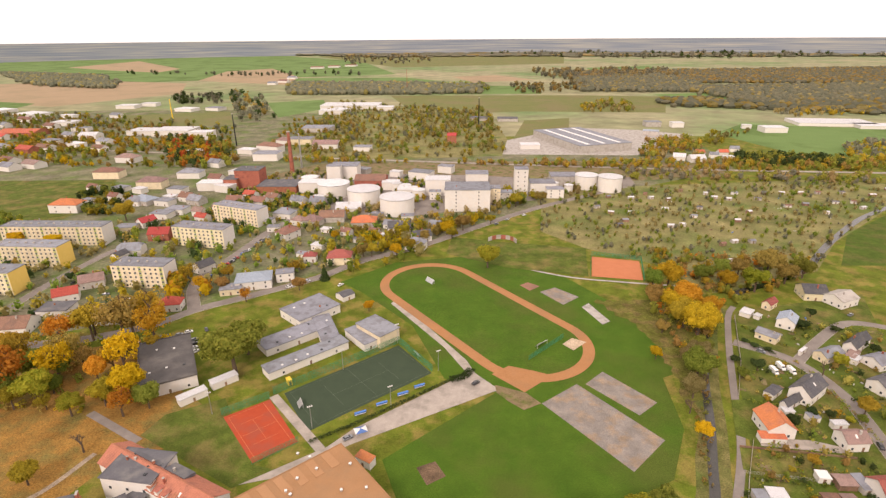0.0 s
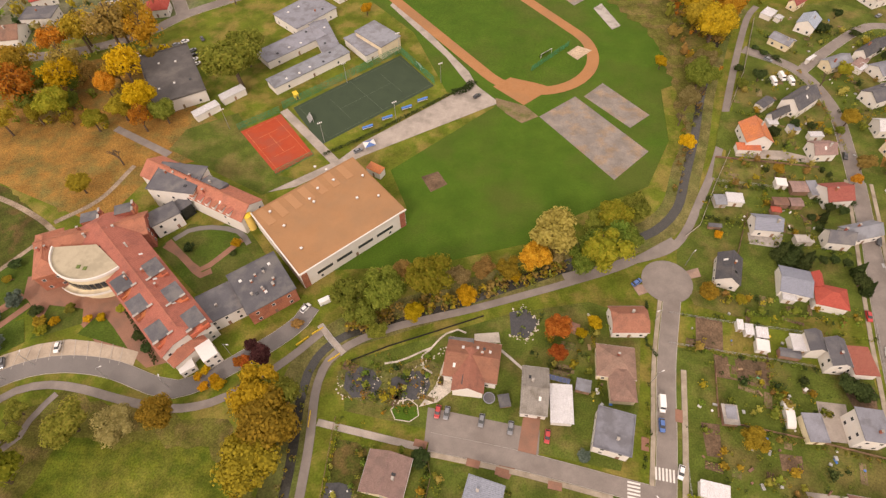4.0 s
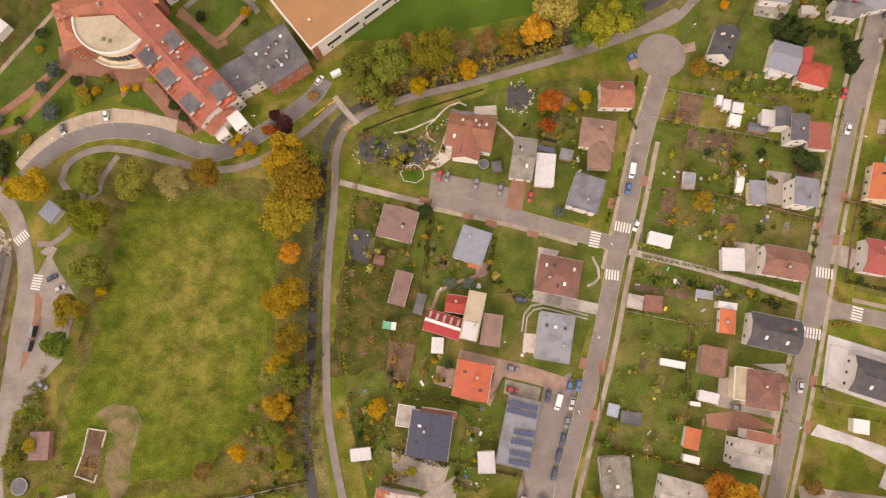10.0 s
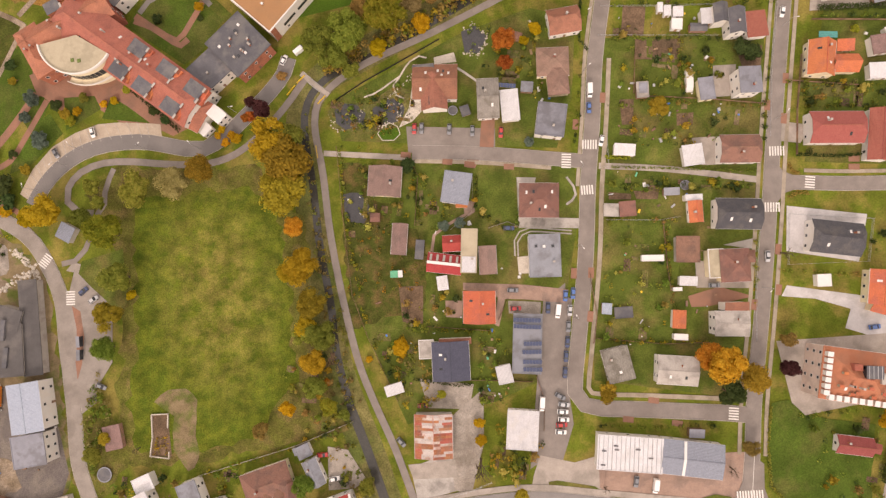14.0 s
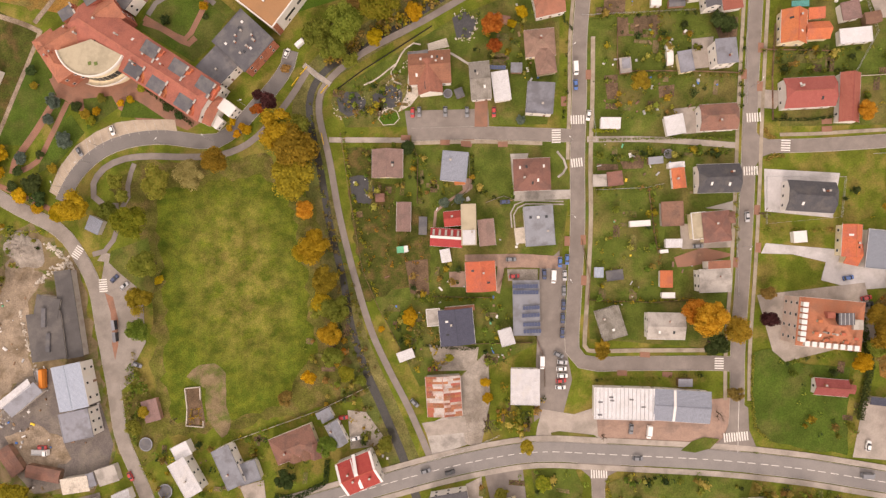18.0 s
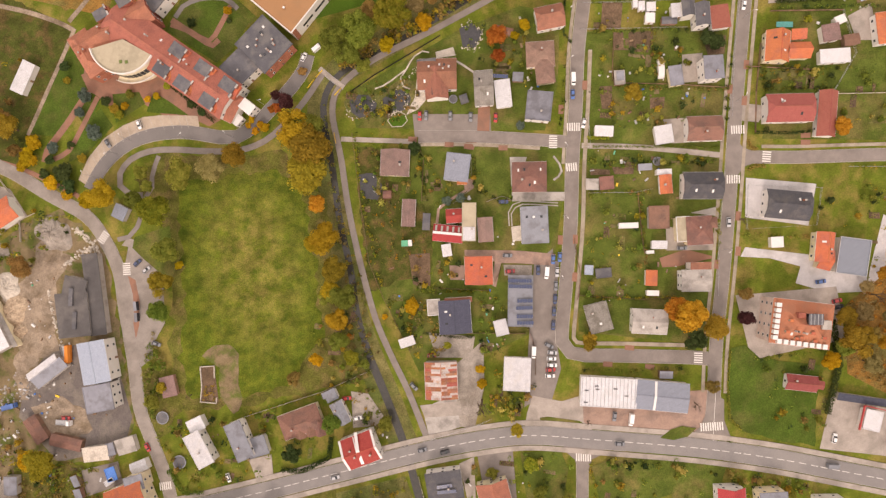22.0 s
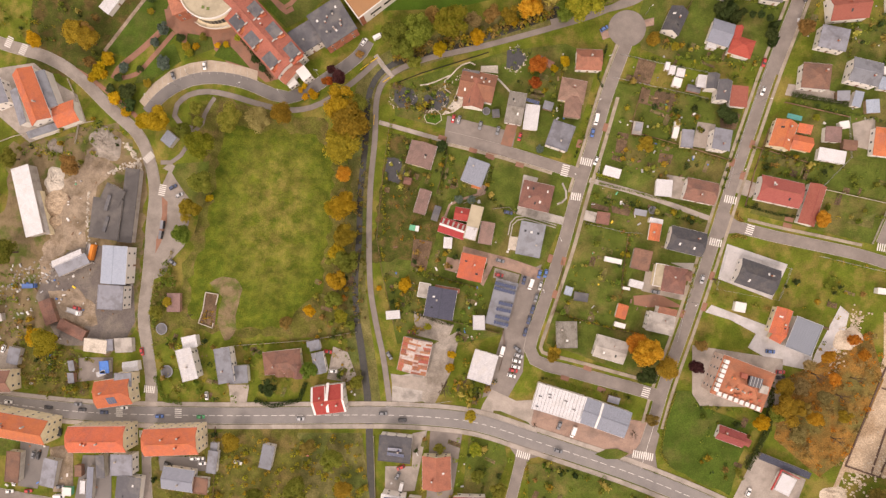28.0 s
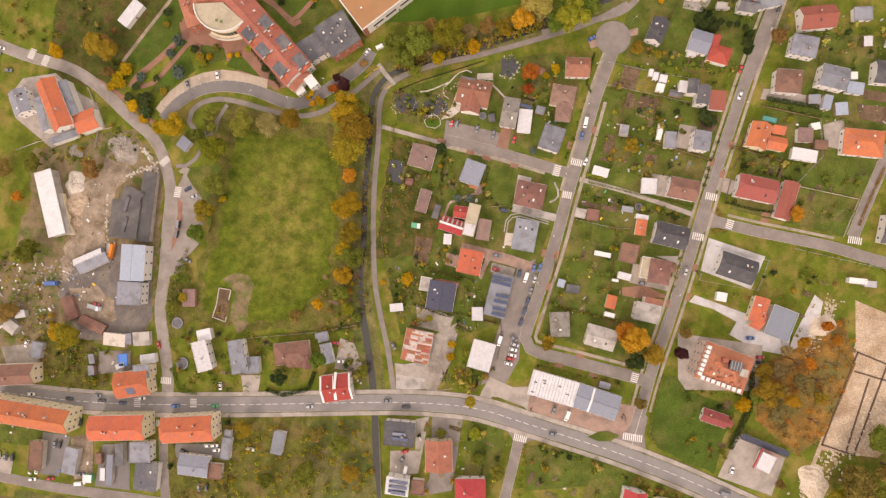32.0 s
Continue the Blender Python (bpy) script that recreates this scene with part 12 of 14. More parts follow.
house(-279.5, 411, 14.9, 10.7, 4, "flat", 4, 3.9, ROOF_GREY, WALL_CREAM, storeys=1)
house(-610.9, 730.6, 28.2, 16.0, -20, "gable", 6, 4.0, ROOF_RED, BRICK, storeys=2, win=False, chimneys=0)
house(-581.5, 661.1, 22.3, 16.0, -20, "gable", 5, 4.0, ROOF_BROWN, WALL_WHITE, storeys=1, win=False, chimneys=0)
house(-623.2, 795.3, 30.3, 16.0, -20, "flat", 6, 4.0, ROOF_GREY, WALL_WHITE, storeys=2, win=False, chimneys=0)
house(-567.2, 768.3, 24.8, 16.0, -20, "flat", 6, 4.0, ROOF_WHITE, WALL_WHITE, storeys=2, win=False, chimneys=0)
house(-534.9, 787.8, 23.0, 16.0, -20, "gable", 6, 4.0, ROOF_GREY, WALL_WHITE, storeys=2, win=False, chimneys=0)
house(-664.5, 747, 23.7, 16.0, -14, "gable", 6, 4.0, ROOF_GREY, WALL_WHITE, storeys=2, win=False, chimneys=0)
house(-254.2, 588.9, 19.8, 14.2, -20, "flat", 8, 4.0, ROOF_WHITE, WALL_WHITE, storeys=2, win=False, chimneys=0)
house(-267.2, 734.1, 35.4, 16.0, -20, "hip", 9, 4.0, ROOF_BROWN, WALL_WHITE, storeys=3, win=False, chimneys=0)
house(-264.5, 787.9, 20.5, 14.8, -20, "hip", 7, 4.0, ROOF_PINK, WALL_WHITE, storeys=2, win=False, chimneys=0)
house(-116.9, 608.8, 15.6, 11.2, -20, "flat", 6, 4.0, ROOF_GREY, WALL_GREY, storeys=2, win=False, chimneys=0)
house(-141.8, 499.2, 11.0, 7.9, -20, "flat", 4, 2.8, ROOF_WHITE, WALL_WHITE, storeys=1)
house(-61.4, 420.7, 11.1, 8.0, -14, "gable", 4, 2.9, ROOF_GREY, WALL_WHITE, storeys=1)
house(-36.7, 372.7, 14.1, 10.1, -20, "hip", 6, 3.6, ROOF_GREY, WALL_WHITE, storeys=2)
house(-109.7, 371.2, 9.3, 6.7, -20, "flat", 4, 2.4, ROOF_WHITE, WALL_WHITE, storeys=1)
house(-118.5, 356.8, 6.5, 4.7, -20, "flat", 3, 1.7, ROOF_GREY, WALL_WHITE, storeys=1)
house(-83.1, 386.1, 6.1, 4.4, -20, "flat", 3, 1.6, ROOF_GREY, WALL_WHITE, storeys=1)
house(-295.2, 722.8, 22.4, 16.0, -14, "flat", 6, 4.0, ROOF_WHITE, WALL_WHITE, storeys=2, win=False, chimneys=0)
house(-304.1, 642.8, 17.4, 12.5, -20, "gable", 6, 4.0, ROOF_GREY, WALL_WHITE, storeys=2, win=False, chimneys=0)
house(-362.8, 714.5, 21.2, 15.3, -20, "flat", 6, 4.0, ROOF_WHITE, WALL_WHITE, storeys=2, win=False, chimneys=0)
house(-76.5, 594.7, 12.6, 9.1, -20, "flat", 6, 3.3, ROOF_WHITE, WALL_WHITE, storeys=2, win=False, chimneys=0)
house(-47.1, 581.9, 24.6, 16.0, -20, "flat", 9, 4.0, ROOF_GREY, WALL_WHITE, storeys=3, win=False, chimneys=0)
house(-20.3, 613.9, 16.8, 12.1, -20, "flat", 8, 4.0, ROOF_GREY, WALL_WHITE, storeys=2, win=False, chimneys=0)
house(-384.8, 530.3, 12.9, 9.3, -20, "gable", 5, 3.3, ROOF_BROWN, WALL_WHITE, storeys=1, win=False, chimneys=0)
house(-192.4, 442.8, 11.1, 8.0, -20, "gable", 5, 2.9, ROOF_BROWN, WALL_GREY, storeys=1)
house(-181.5, 447.7, 10.1, 7.3, -14, "gable", 5, 2.6, ROOF_DARK, WALL_GREY, storeys=1)
house(-157.1, 411.5, 9.3, 6.7, 4, "flat", 4, 2.4, ROOF_GREY, WALL_WHITE, storeys=1)
house(-112.5, 409.2, 8.2, 5.9, -14, "flat", 3, 2.1, ROOF_WHITE, WALL_WHITE, storeys=1)
house(-95, 402.5, 9.0, 6.5, -20, "gable", 4, 2.3, ROOF_BROWN, WALL_WHITE, storeys=1)
house(-356.4, 415.2, 11.5, 8.3, -20, "gable", 4, 3.0, ROOF_BROWN, WALL_WHITE, storeys=1)
shed(-73.5, 291.5, 8.5, 8.0, 45.9, "gable", 3.2, 1.2, ROOF_FELT, WALL_WHITE, name="garage", label="white garage with a dark pitched roof")
shed(-121.3, 192.4, 12.0, 4.3, 45.3, "flat", 3.2, 0.1, ROOF_WHITE, WALL_WHITE, name="annex", label="low white annex beside the hall")
shed(-112.1, 204.2, 11.8, 4.4, 43.7, "flat", 3.2, 0.1, ROOF_WHITE, WALL_WHITE, name="annex", label="low white annex beside the hall")

# ---- factory and far works ----
house(-26.2, 523.8, 24.4, 17.6, 0, "flat", 16, 4.0, ROOF_WHITE, WALL_WHITE, storeys=5, win=False, chimneys=0, name="factory_hall")
house(2.6, 478.7, 40.7, 29.3, 0, "flat", 20, 4.0, ROOF_GREY, WALL_WHITE, storeys=6, name="factory_hall")
house(25.1, 497.5, 18.0, 12.9, 0, "flat", 14, 4.0, ROOF_GREY, WALL_CREAM, storeys=4, name="factory_hall")
house(38.3, 496.3, 13.7, 9.9, 0, "flat", 10, 3.6, ROOF_GREY, WALL_GREY, storeys=3, name="factory_hall")
house(77.9, 527, 24.5, 17.7, 0, "flat", 12, 4.0, ROOF_GREY, WALL_WHITE, storeys=4, win=False, chimneys=0, name="factory_hall")
house(105.6, 563.7, 27.4, 19.7, 0, "flat", 10, 4.0, ROOF_GREY, WALL_GREY, storeys=3, win=False, chimneys=0, name="factory_hall")
house(-133.1, 589.3, 30.3, 21.8, 0, "flat", 15, 4.0, ROOF_GREY, WALL_WHITE, storeys=5, win=False, chimneys=0, name="factory_hall")
house(-141.3, 570.6, 14.7, 10.6, 0, "flat", 18, 3.8, ROOF_GREY, WALL_WHITE, storeys=6, win=False, chimneys=0, name="factory_hall")
house(-157.1, 534.3, 23.4, 16.8, 0, "flat", 10, 4.0, ROOF_WHITE, WALL_WHITE, storeys=3, win=False, chimneys=0, name="factory_hall")
house(-98.7, 555.8, 32.2, 23.2, 0, "gable", 8, 4.0, ROOF_BROWN, BRICK, storeys=2, win=False, chimneys=0, name="factory_hall")
house(-226.8, 552, 26, 22, 0, "flat", 19, 0.3, ROOF_FELT, BRICK, storeys=4, win=False, chimneys=2, name="factory_hall", label="tall brick factory block with a flat roof")
house(-243, 545, 14, 20, 0, "flat", 11, 0.3, ROOF_FELT, BRICK, storeys=3, win=False, chimneys=0, name="factory_hall", label="lower brick factory block")
house(-191.1, 537.1, 40.4, 29.1, 0, "flat", 7, 4.0, ROOF_FELT, BRICK, storeys=2, win=False, chimneys=0, name="factory_hall")
house(-254.1, 683.9, 31.6, 22.7, 0, "flat", 9, 4.0, ROOF_GREY, WALL_WHITE, storeys=3, win=False, chimneys=0, name="factory_hall")
house(-56.3, 515.2, 18.8, 13.5, 0, "flat", 8, 4.0, ROOF_WHITE, WALL_WHITE, storeys=2, name="factory_hall")
house(88.5, 512.8, 16.4, 11.8, 0, "flat", 9, 4.0, ROOF_GREY, WALL_WHITE, storeys=3, name="factory_hall")
house(-28.3, 504.9, 10.8, 7.8, 0, "flat", 8, 2.8, ROOF_GREY, WALL_WHITE, storeys=2, name="factory_hall")
house(-76.1, 541.6, 17.4, 12.5, 0, "flat", 8, 4.0, ROOF_WHITE, WALL_WHITE, storeys=2, win=False, chimneys=0, name="factory_hall")
house(13.8, 568.5, 23.9, 17.2, 0, "flat", 11, 4.0, ROOF_GREY, WALL_WHITE, storeys=3, win=False, chimneys=0, name="factory_hall")
house(-241.2, 795.2, 34.3, 24.7, 0, "flat", 8, 4.0, ROOF_GREY, WALL_CREAM, storeys=2, win=False, chimneys=0, name="factory_hall")
house(-195.7, 762.9, 35.9, 25.8, 0, "gable", 7, 4.0, ROOF_PINK, WALL_WHITE, storeys=2, win=False, chimneys=0, name="factory_hall")
house(-244.2, 907.2, 48.4, 34.8, 0, "flat", 7, 4.0, ROOF_GREY, WALL_GREY, storeys=2, win=False, chimneys=0, name="factory_hall")
house(-246.5, 1215.9, 127.1, 60.0, 0, "flat", 8, 4.0, ROOF_WHITE, WALL_WHITE, storeys=2, win=False, chimneys=0, name="factory_hall")
house(-268.8, 1120.8, 47.3, 34.1, 0, "flat", 8, 4.0, ROOF_WHITE, WALL_WHITE, storeys=2, win=False, chimneys=0, name="factory_hall")
house(-165.7, 1170.3, 36.2, 26.1, 0, "flat", 8, 4.0, ROOF_WHITE, WALL_WHITE, storeys=2, win=False, chimneys=0, name="factory_hall")
house(-472, 876, 61.0, 43.9, 0, "flat", 9, 4.0, ROOF_WHITE, WALL_WHITE, storeys=3, win=False, chimneys=0, name="factory_hall")
house(-522.1, 881.3, 52.2, 37.6, 0, "flat", 7, 4.0, ROOF_WHITE, WALL_WHITE, storeys=2, win=False, chimneys=0, name="factory_hall")
house(-410.5, 837.4, 34.3, 24.7, 0, "flat", 11, 4.0, ROOF_WHITE, WALL_WHITE, storeys=3, win=False, chimneys=0, name="factory_hall")
house(-723.3, 869, 61.8, 44.5, 0, "gable", 7, 4.0, ROOF_ORANGE, BRICK, storeys=2, win=False, chimneys=0, name="factory_hall")
house(-756.2, 1223.7, 42.6, 30.6, 0, "flat", 7, 4.0, ROOF_WHITE, WALL_WHITE, storeys=2, win=False, chimneys=0, name="factory_hall")
house(-724.7, 1259.9, 33.8, 24.3, 0, "flat", 7, 4.0, ROOF_WHITE, WALL_WHITE, storeys=2, win=False, chimneys=0, name="factory_hall")
house(-588.3, 834.6, 28.9, 20.8, 0, "gable", 7, 4.0, ROOF_WHITE, WALL_WHITE, storeys=2, win=False, chimneys=0, name="factory_hall")
house(-727, 976.2, 40.1, 28.9, 0, "flat", 7, 4.0, ROOF_WHITE, WALL_WHITE, storeys=2, win=False, chimneys=0, name="factory_hall")
house(-595.8, 1169.9, 41.0, 29.5, -14, "flat", 6, 4.0, ROOF_WHITE, WALL_WHITE, storeys=2, win=False, chimneys=0, name="factory_hall")
house(-537.7, 1181.4, 35.1, 25.3, -20, "flat", 6, 4.0, ROOF_GREY, WALL_WHITE, storeys=2, win=False, chimneys=0, name="factory_hall")
house(-884.5, 1099.3, 59.3, 42.7, -20, "flat", 6, 4.0, ROOF_WHITE, WALL_WHITE, storeys=2, win=False, chimneys=0, name="factory_hall")
house(-999.5, 1159.8, 49.1, 35.4, -20, "flat", 6, 4.0, ROOF_WHITE, WALL_WHITE, storeys=2, win=False, chimneys=0, name="factory_hall")
house(93.2, 757, 26.6, 19.1, 0, "flat", 6, 4.0, ROOF_WHITE, WALL_WHITE, storeys=2, win=False, chimneys=0, name="factory_hall")
house(326.1, 950, 25.8, 18.6, 0, "flat", 8, 4.0, ROOF_GREY, WALL_GREY, storeys=2, win=False, chimneys=0, name="factory_hall")
house(364.1, 939.5, 19.8, 14.3, 0, "flat", 8, 4.0, ROOF_WHITE, WALL_WHITE, storeys=2, win=False, chimneys=0, name="factory_hall")
house(295.3, 861.3, 23.4, 16.9, -20, "flat", 7, 4.0, ROOF_BLUE, WALL_GREY, storeys=2, win=False, chimneys=0, name="factory_hall")
house(-16.8, 794.7, 13.1, 9.4, -2, "gable", 12, 3.4, ROOF_RED, BRICK, storeys=4, win=False, chimneys=0, name="factory_hall")
house(-256.8, 1146.1, 36.2, 26.0, -20, "flat", 7, 4.0, ROOF_WHITE, WALL_WHITE, storeys=2, win=False, chimneys=0, name="factory_hall")
house(31.6, 1025.9, 35.4, 25.5, -20, "flat", 5, 4.0, ROOF_FELT, WALL_GREY, storeys=1, win=False, chimneys=0, name="factory_hall")
house(83, 1018.5, 37.2, 26.8, -2, "flat", 5, 4.0, ROOF_FELT, WALL_GREY, storeys=1, win=False, chimneys=0, name="factory_hall")
house(-628.3, 1832.2, 28.8, 20.8, -2, "gable", 6, 4.0, ROOF_GREY, WALL_WHITE, storeys=2, win=False, chimneys=0, name="factory_hall")
house(-618.5, 1922.4, 34.3, 24.7, -14, "gable", 6, 4.0, ROOF_BROWN, WALL_WHITE, storeys=2, win=False, chimneys=0, name="factory_hall")
house(-636.3, 2082.4, 32.5, 23.4, -2, "gable", 6, 4.0, ROOF_GREY, WALL_WHITE, storeys=2, win=False, chimneys=0, name="factory_hall")
house(-713.1, 2767.6, 61.9, 44.6, 4, "gable", 6, 4.0, ROOF_BROWN, WALL_WHITE, storeys=2, win=False, chimneys=0, name="factory_hall")
house(-647.8, 2852.1, 56.5, 40.6, -2, "gable", 6, 4.0, ROOF_BROWN, WALL_WHITE, storeys=2, win=False, chimneys=0, name="factory_hall")
house(-579.3, 2943.8, 57.3, 41.3, -8, "gable", 6, 4.0, ROOF_BROWN, WALL_WHITE, storeys=2, win=False, chimneys=0, name="factory_hall")
house(-139.8, 741.5, 23.5, 16.9, -2, "flat", 6, 4.0, ROOF_GREY, WALL_WHITE, storeys=2, win=False, chimneys=0, name="factory_hall")
house(307.7, 706.3, 11.4, 8.2, 4, "gable", 5, 2.9, ROOF_ORANGE, WALL_WHITE, storeys=1, win=False, chimneys=0, name="factory_hall")
house(338.1, 707.8, 12.2, 8.8, 4, "gable", 5, 3.2, ROOF_ORANGE, WALL_WHITE, storeys=1, win=False, chimneys=0, name="factory_hall")
house(272.1, 680.4, 14.5, 10.5, -20, "gable", 5, 3.8, ROOF_WHITE, WALL_WHITE, storeys=1, win=False, chimneys=0, name="factory_hall")
house(289.8, 671.1, 18.7, 13.5, 4, "gable", 5, 4.0, ROOF_WHITE, WALL_WHITE, storeys=1, win=False, chimneys=0, name="factory_hall")
house(320.4, 692.7, 10.5, 7.5, -14, "gable", 5, 2.7, ROOF_GREY, WALL_WHITE, storeys=1, win=False, chimneys=0, name="factory_hall")
house(364.2, 731.5, 11.1, 8.0, -14, "gable", 5, 2.9, ROOF_GREY, WALL_WHITE, storeys=1, win=False, chimneys=0, name="factory_hall")
house(335.1, 684.4, 11.9, 8.6, -2, "flat", 4, 3.1, ROOF_WHITE, WALL_WHITE, storeys=1, win=False, chimneys=0, name="factory_hall")
house(498.5, 890.1, 35.3, 25.4, -2, "flat", 8, 4.0, ROOF_WHITE, WALL_WHITE, storeys=2, win=False, chimneys=0, name="factory_hall")
house(473.2, 923.5, 14.1, 10.1, -14, "flat", 6, 3.6, ROOF_WHITE, WALL_WHITE, storeys=2, win=False, chimneys=0, name="factory_hall")
house(638.4, 969.1, 122.0, 60.0, -8, "flat", 5, 4.0, ROOF_WHITE, WALL_WHITE, storeys=1, win=False, chimneys=0, name="glasshouse_range")
house(691.4, 926.6, 70.0, 35.0, -8, "flat", 5, 4.0, ROOF_WHITE, WALL_WHITE, storeys=1, win=False, chimneys=0, name="glasshouse_range")
house(170.6, 797, 80.5, 139, 19, "flat", 10, 0.1, ROOF_GREY, WALL_GREY, name="logistics_hall", label="large grey logistics hall with white roof strips", chimneys=0, win=False)
part("roof_light", Build().box(-26.65, -63.94, 10.25, -21.65, 63.94, 10.5), PLASTIC_W, thing("roof_light_strip", 170.6, 797, 19, 0, "long white roof light strip of the logistics hall", "roof light", "roof lights"))
part("roof_light", Build().box(-2.5, -63.94, 10.25, 2.5, 63.94, 10.5), PLASTIC_W, thing("roof_light_strip", 170.6, 797, 19, 0, "long white roof light strip of the logistics hall", "roof light", "roof lights"))
part("roof_light", Build().box(21.65, -63.94, 10.25, 26.65, 63.94, 10.5), PLASTIC_W, thing("roof_light_strip", 170.6, 797, 19, 0, "long white roof light strip of the logistics hall", "roof light", "roof lights"))
tower = house(55.9, 520.2, 13, 12, 0, "flat", 27, 0.1, ROOF_GREY, WALL_WHITE, name="factory_tower", label="tall white factory tower", storeys=6, chimneys=0)
tank(-130.5, 517.4, 15.8, 13)
tank(-95.9, 492.6, 15.5, 14)
tank(-60.6, 462.5, 15.5, 15)
tank(-44.6, 506.9, 6.5, 9)
tank(126.6, 547, 11.6, 14)
tank(148, 536.4, 12.0, 15)
tank(-59.7, 527.5, 6.2, 8)
tank(-69.8, 536.3, 5.2, 8)
tank(106.1, 532.8, 4.5, 7)
tank(93.4, 541.5, 4.0, 7)
tank(-164.9, 556.4, 9.1, 9)
chimney_stack(-202.7, 617.1, 46, 2.6, BRICK, "tall tapering brick factory chimney")
chimney_stack(-196.9, 637.1, 40, 1.2, STEEL, "slim dark steel chimney")
chimney_stack(26.6, 926.9, 50, 1.0, RUBBER, "slim black steel mast on the works")
chimney_stack(-332.4, 776.4, 45, 0.9, RUBBER, "slim dark steel mast beside the trees")
chimney_stack(-157.5, 1585.9, 60, 0.8, BRICK, "thin red and white radio mast")
crane = chimney_stack(-555.7, 1028.8, 40, 1.2, YELLOWPL, "orange tower crane mast")

# ---- allotments ----
shed(121.7, 476.1, 5.0, 3.1, 28, "gable", 2.3, 0.7, ROOF_GREY, WALL_GREY)
shed(130.3, 459.6, 5.1, 3.1, -30, "gable", 2.3, 0.7, ROOF_WHITE, TIMBER)
shed(128.8, 426.4, 4.9, 3.2, 15, "gable", 2.3, 0.7, ROOF_FELT, TIMBER)
shed(147.8, 459.9, 5.6, 3.5, 10, "gable", 2.3, 0.7, ROOF_WHITE, WALL_WHITE)
shed(136.7, 438.1, 5.1, 3.9, 3, "gable", 2.3, 0.7, ROOF_GREY, TIMBER)
shed(180.4, 506.2, 5.2, 3.1, 18, "gable", 2.3, 0.7, ROOF_WHITE, WALL_GREY)
shed(194.9, 500.9, 4.3, 3.0, 25, "gable", 2.3, 0.7, ROOF_WHITE, TIMBER)
shed(170.1, 424.3, 5.0, 3.9, -6, "gable", 2.3, 0.7, ROOF_WHITE, WALL_GREY)
shed(180.6, 427.3, 4.5, 3.8, -2, "gable", 2.3, 0.7, ROOF_WHITE, WALL_WHITE)
shed(179.3, 519.9, 3.7, 3.1, -17, "gable", 2.3, 0.7, ROOF_BROWN, TIMBER)
shed(241.3, 507.7, 5.4, 3.9, -4, "gable", 2.3, 0.7, ROOF_WHITE, WALL_GREY)
shed(252.6, 502.3, 4.9, 3.5, -4, "gable", 2.3, 0.7, ROOF_WHITE, WALL_GREY)
shed(267.4, 522.2, 5.8, 3.7, 29, "gable", 2.3, 0.7, ROOF_GREY, WALL_WHITE)
shed(280.5, 503.1, 6.0, 3.7, -20, "gable", 2.3, 0.7, ROOF_FELT, WALL_GREY)
shed(295.4, 480, 5.9, 3.9, 6, "gable", 2.3, 0.7, ROOF_BROWN, WALL_WHITE)
shed(314.9, 485.8, 5.1, 4.0, -13, "gable", 2.3, 0.7, ROOF_GREY, TIMBER)
shed(318.2, 460.6, 3.7, 3.9, 0, "gable", 2.3, 0.7, ROOF_WHITE, WALL_WHITE)
shed(346.1, 492.1, 5.5, 3.4, -21, "gable", 2.3, 0.7, ROOF_FELT, WALL_WHITE)
shed(363.1, 492.7, 4.6, 3.4, -23, "gable", 2.3, 0.7, ROOF_BROWN, WALL_WHITE)
shed(359.4, 475, 5.0, 3.0, 15, "gable", 2.3, 0.7, ROOF_WHITE, WALL_GREY)
shed(213.9, 474.5, 4.9, 3.9, -13, "gable", 2.3, 0.7, ROOF_FELT, WALL_GREY)
shed(198.9, 449.9, 6.0, 3.3, -26, "gable", 2.3, 0.7, ROOF_GREY, WALL_WHITE)
shed(230.7, 438.4, 4.8, 3.9, -4, "gable", 2.3, 0.7, ROOF_WHITE, TIMBER)
shed(252.1, 462.1, 4.2, 3.7, 25, "gable", 2.3, 0.7, ROOF_WHITE, TIMBER)
shed(193.7, 382.6, 4.4, 3.1, 25, "gable", 2.3, 0.7, ROOF_BROWN, TIMBER)
shed(205.1, 388.7, 4.7, 3.5, 11, "gable", 2.3, 0.7, ROOF_WHITE, WALL_GREY)
shed(185.1, 350, 3.8, 4.0, 21, "gable", 2.3, 0.7, ROOF_WHITE, WALL_GREY)
shed(296.4, 523.1, 4.6, 3.7, -15, "gable", 2.3, 0.7, ROOF_FELT, TIMBER)
shed(331.6, 524.2, 5.9, 3.5, 5, "gable", 2.3, 0.7, ROOF_WHITE, TIMBER)
shed(181.5, 470.5, 5.5, 4.0, -10, "gable", 2.3, 0.7, ROOF_WHITE, WALL_WHITE)
shed(313.9, 523.6, 5.0, 3.6, -27, "gable", 2.3, 0.7, ROOF_WHITE, WALL_GREY)
shed(349.4, 524.8, 4.7, 3.7, -8, "gable", 2.3, 0.7, ROOF_BROWN, WALL_GREY)
shed(373.3, 525.7, 5.3, 3.0, -27, "gable", 2.3, 0.7, ROOF_FELT, WALL_GREY)
shed(396.5, 516.5, 5.9, 3.3, -1, "gable", 2.3, 0.7, ROOF_WHITE, TIMBER)
shed(426.8, 538.2, 5.0, 3.2, -19, "gable", 2.3, 0.7, ROOF_WHITE, TIMBER)
shed(217, 531, 5.6, 3.3, 20, "gable", 2.3, 0.7, ROOF_BROWN, TIMBER)
shed(161.2, 505.8, 5.4, 3.0, 6, "gable", 2.3, 0.7, ROOF_WHITE, WALL_GREY)
shed(140.4, 509.2, 4.3, 3.2, 21, "gable", 2.3, 0.7, ROOF_GREY, TIMBER)
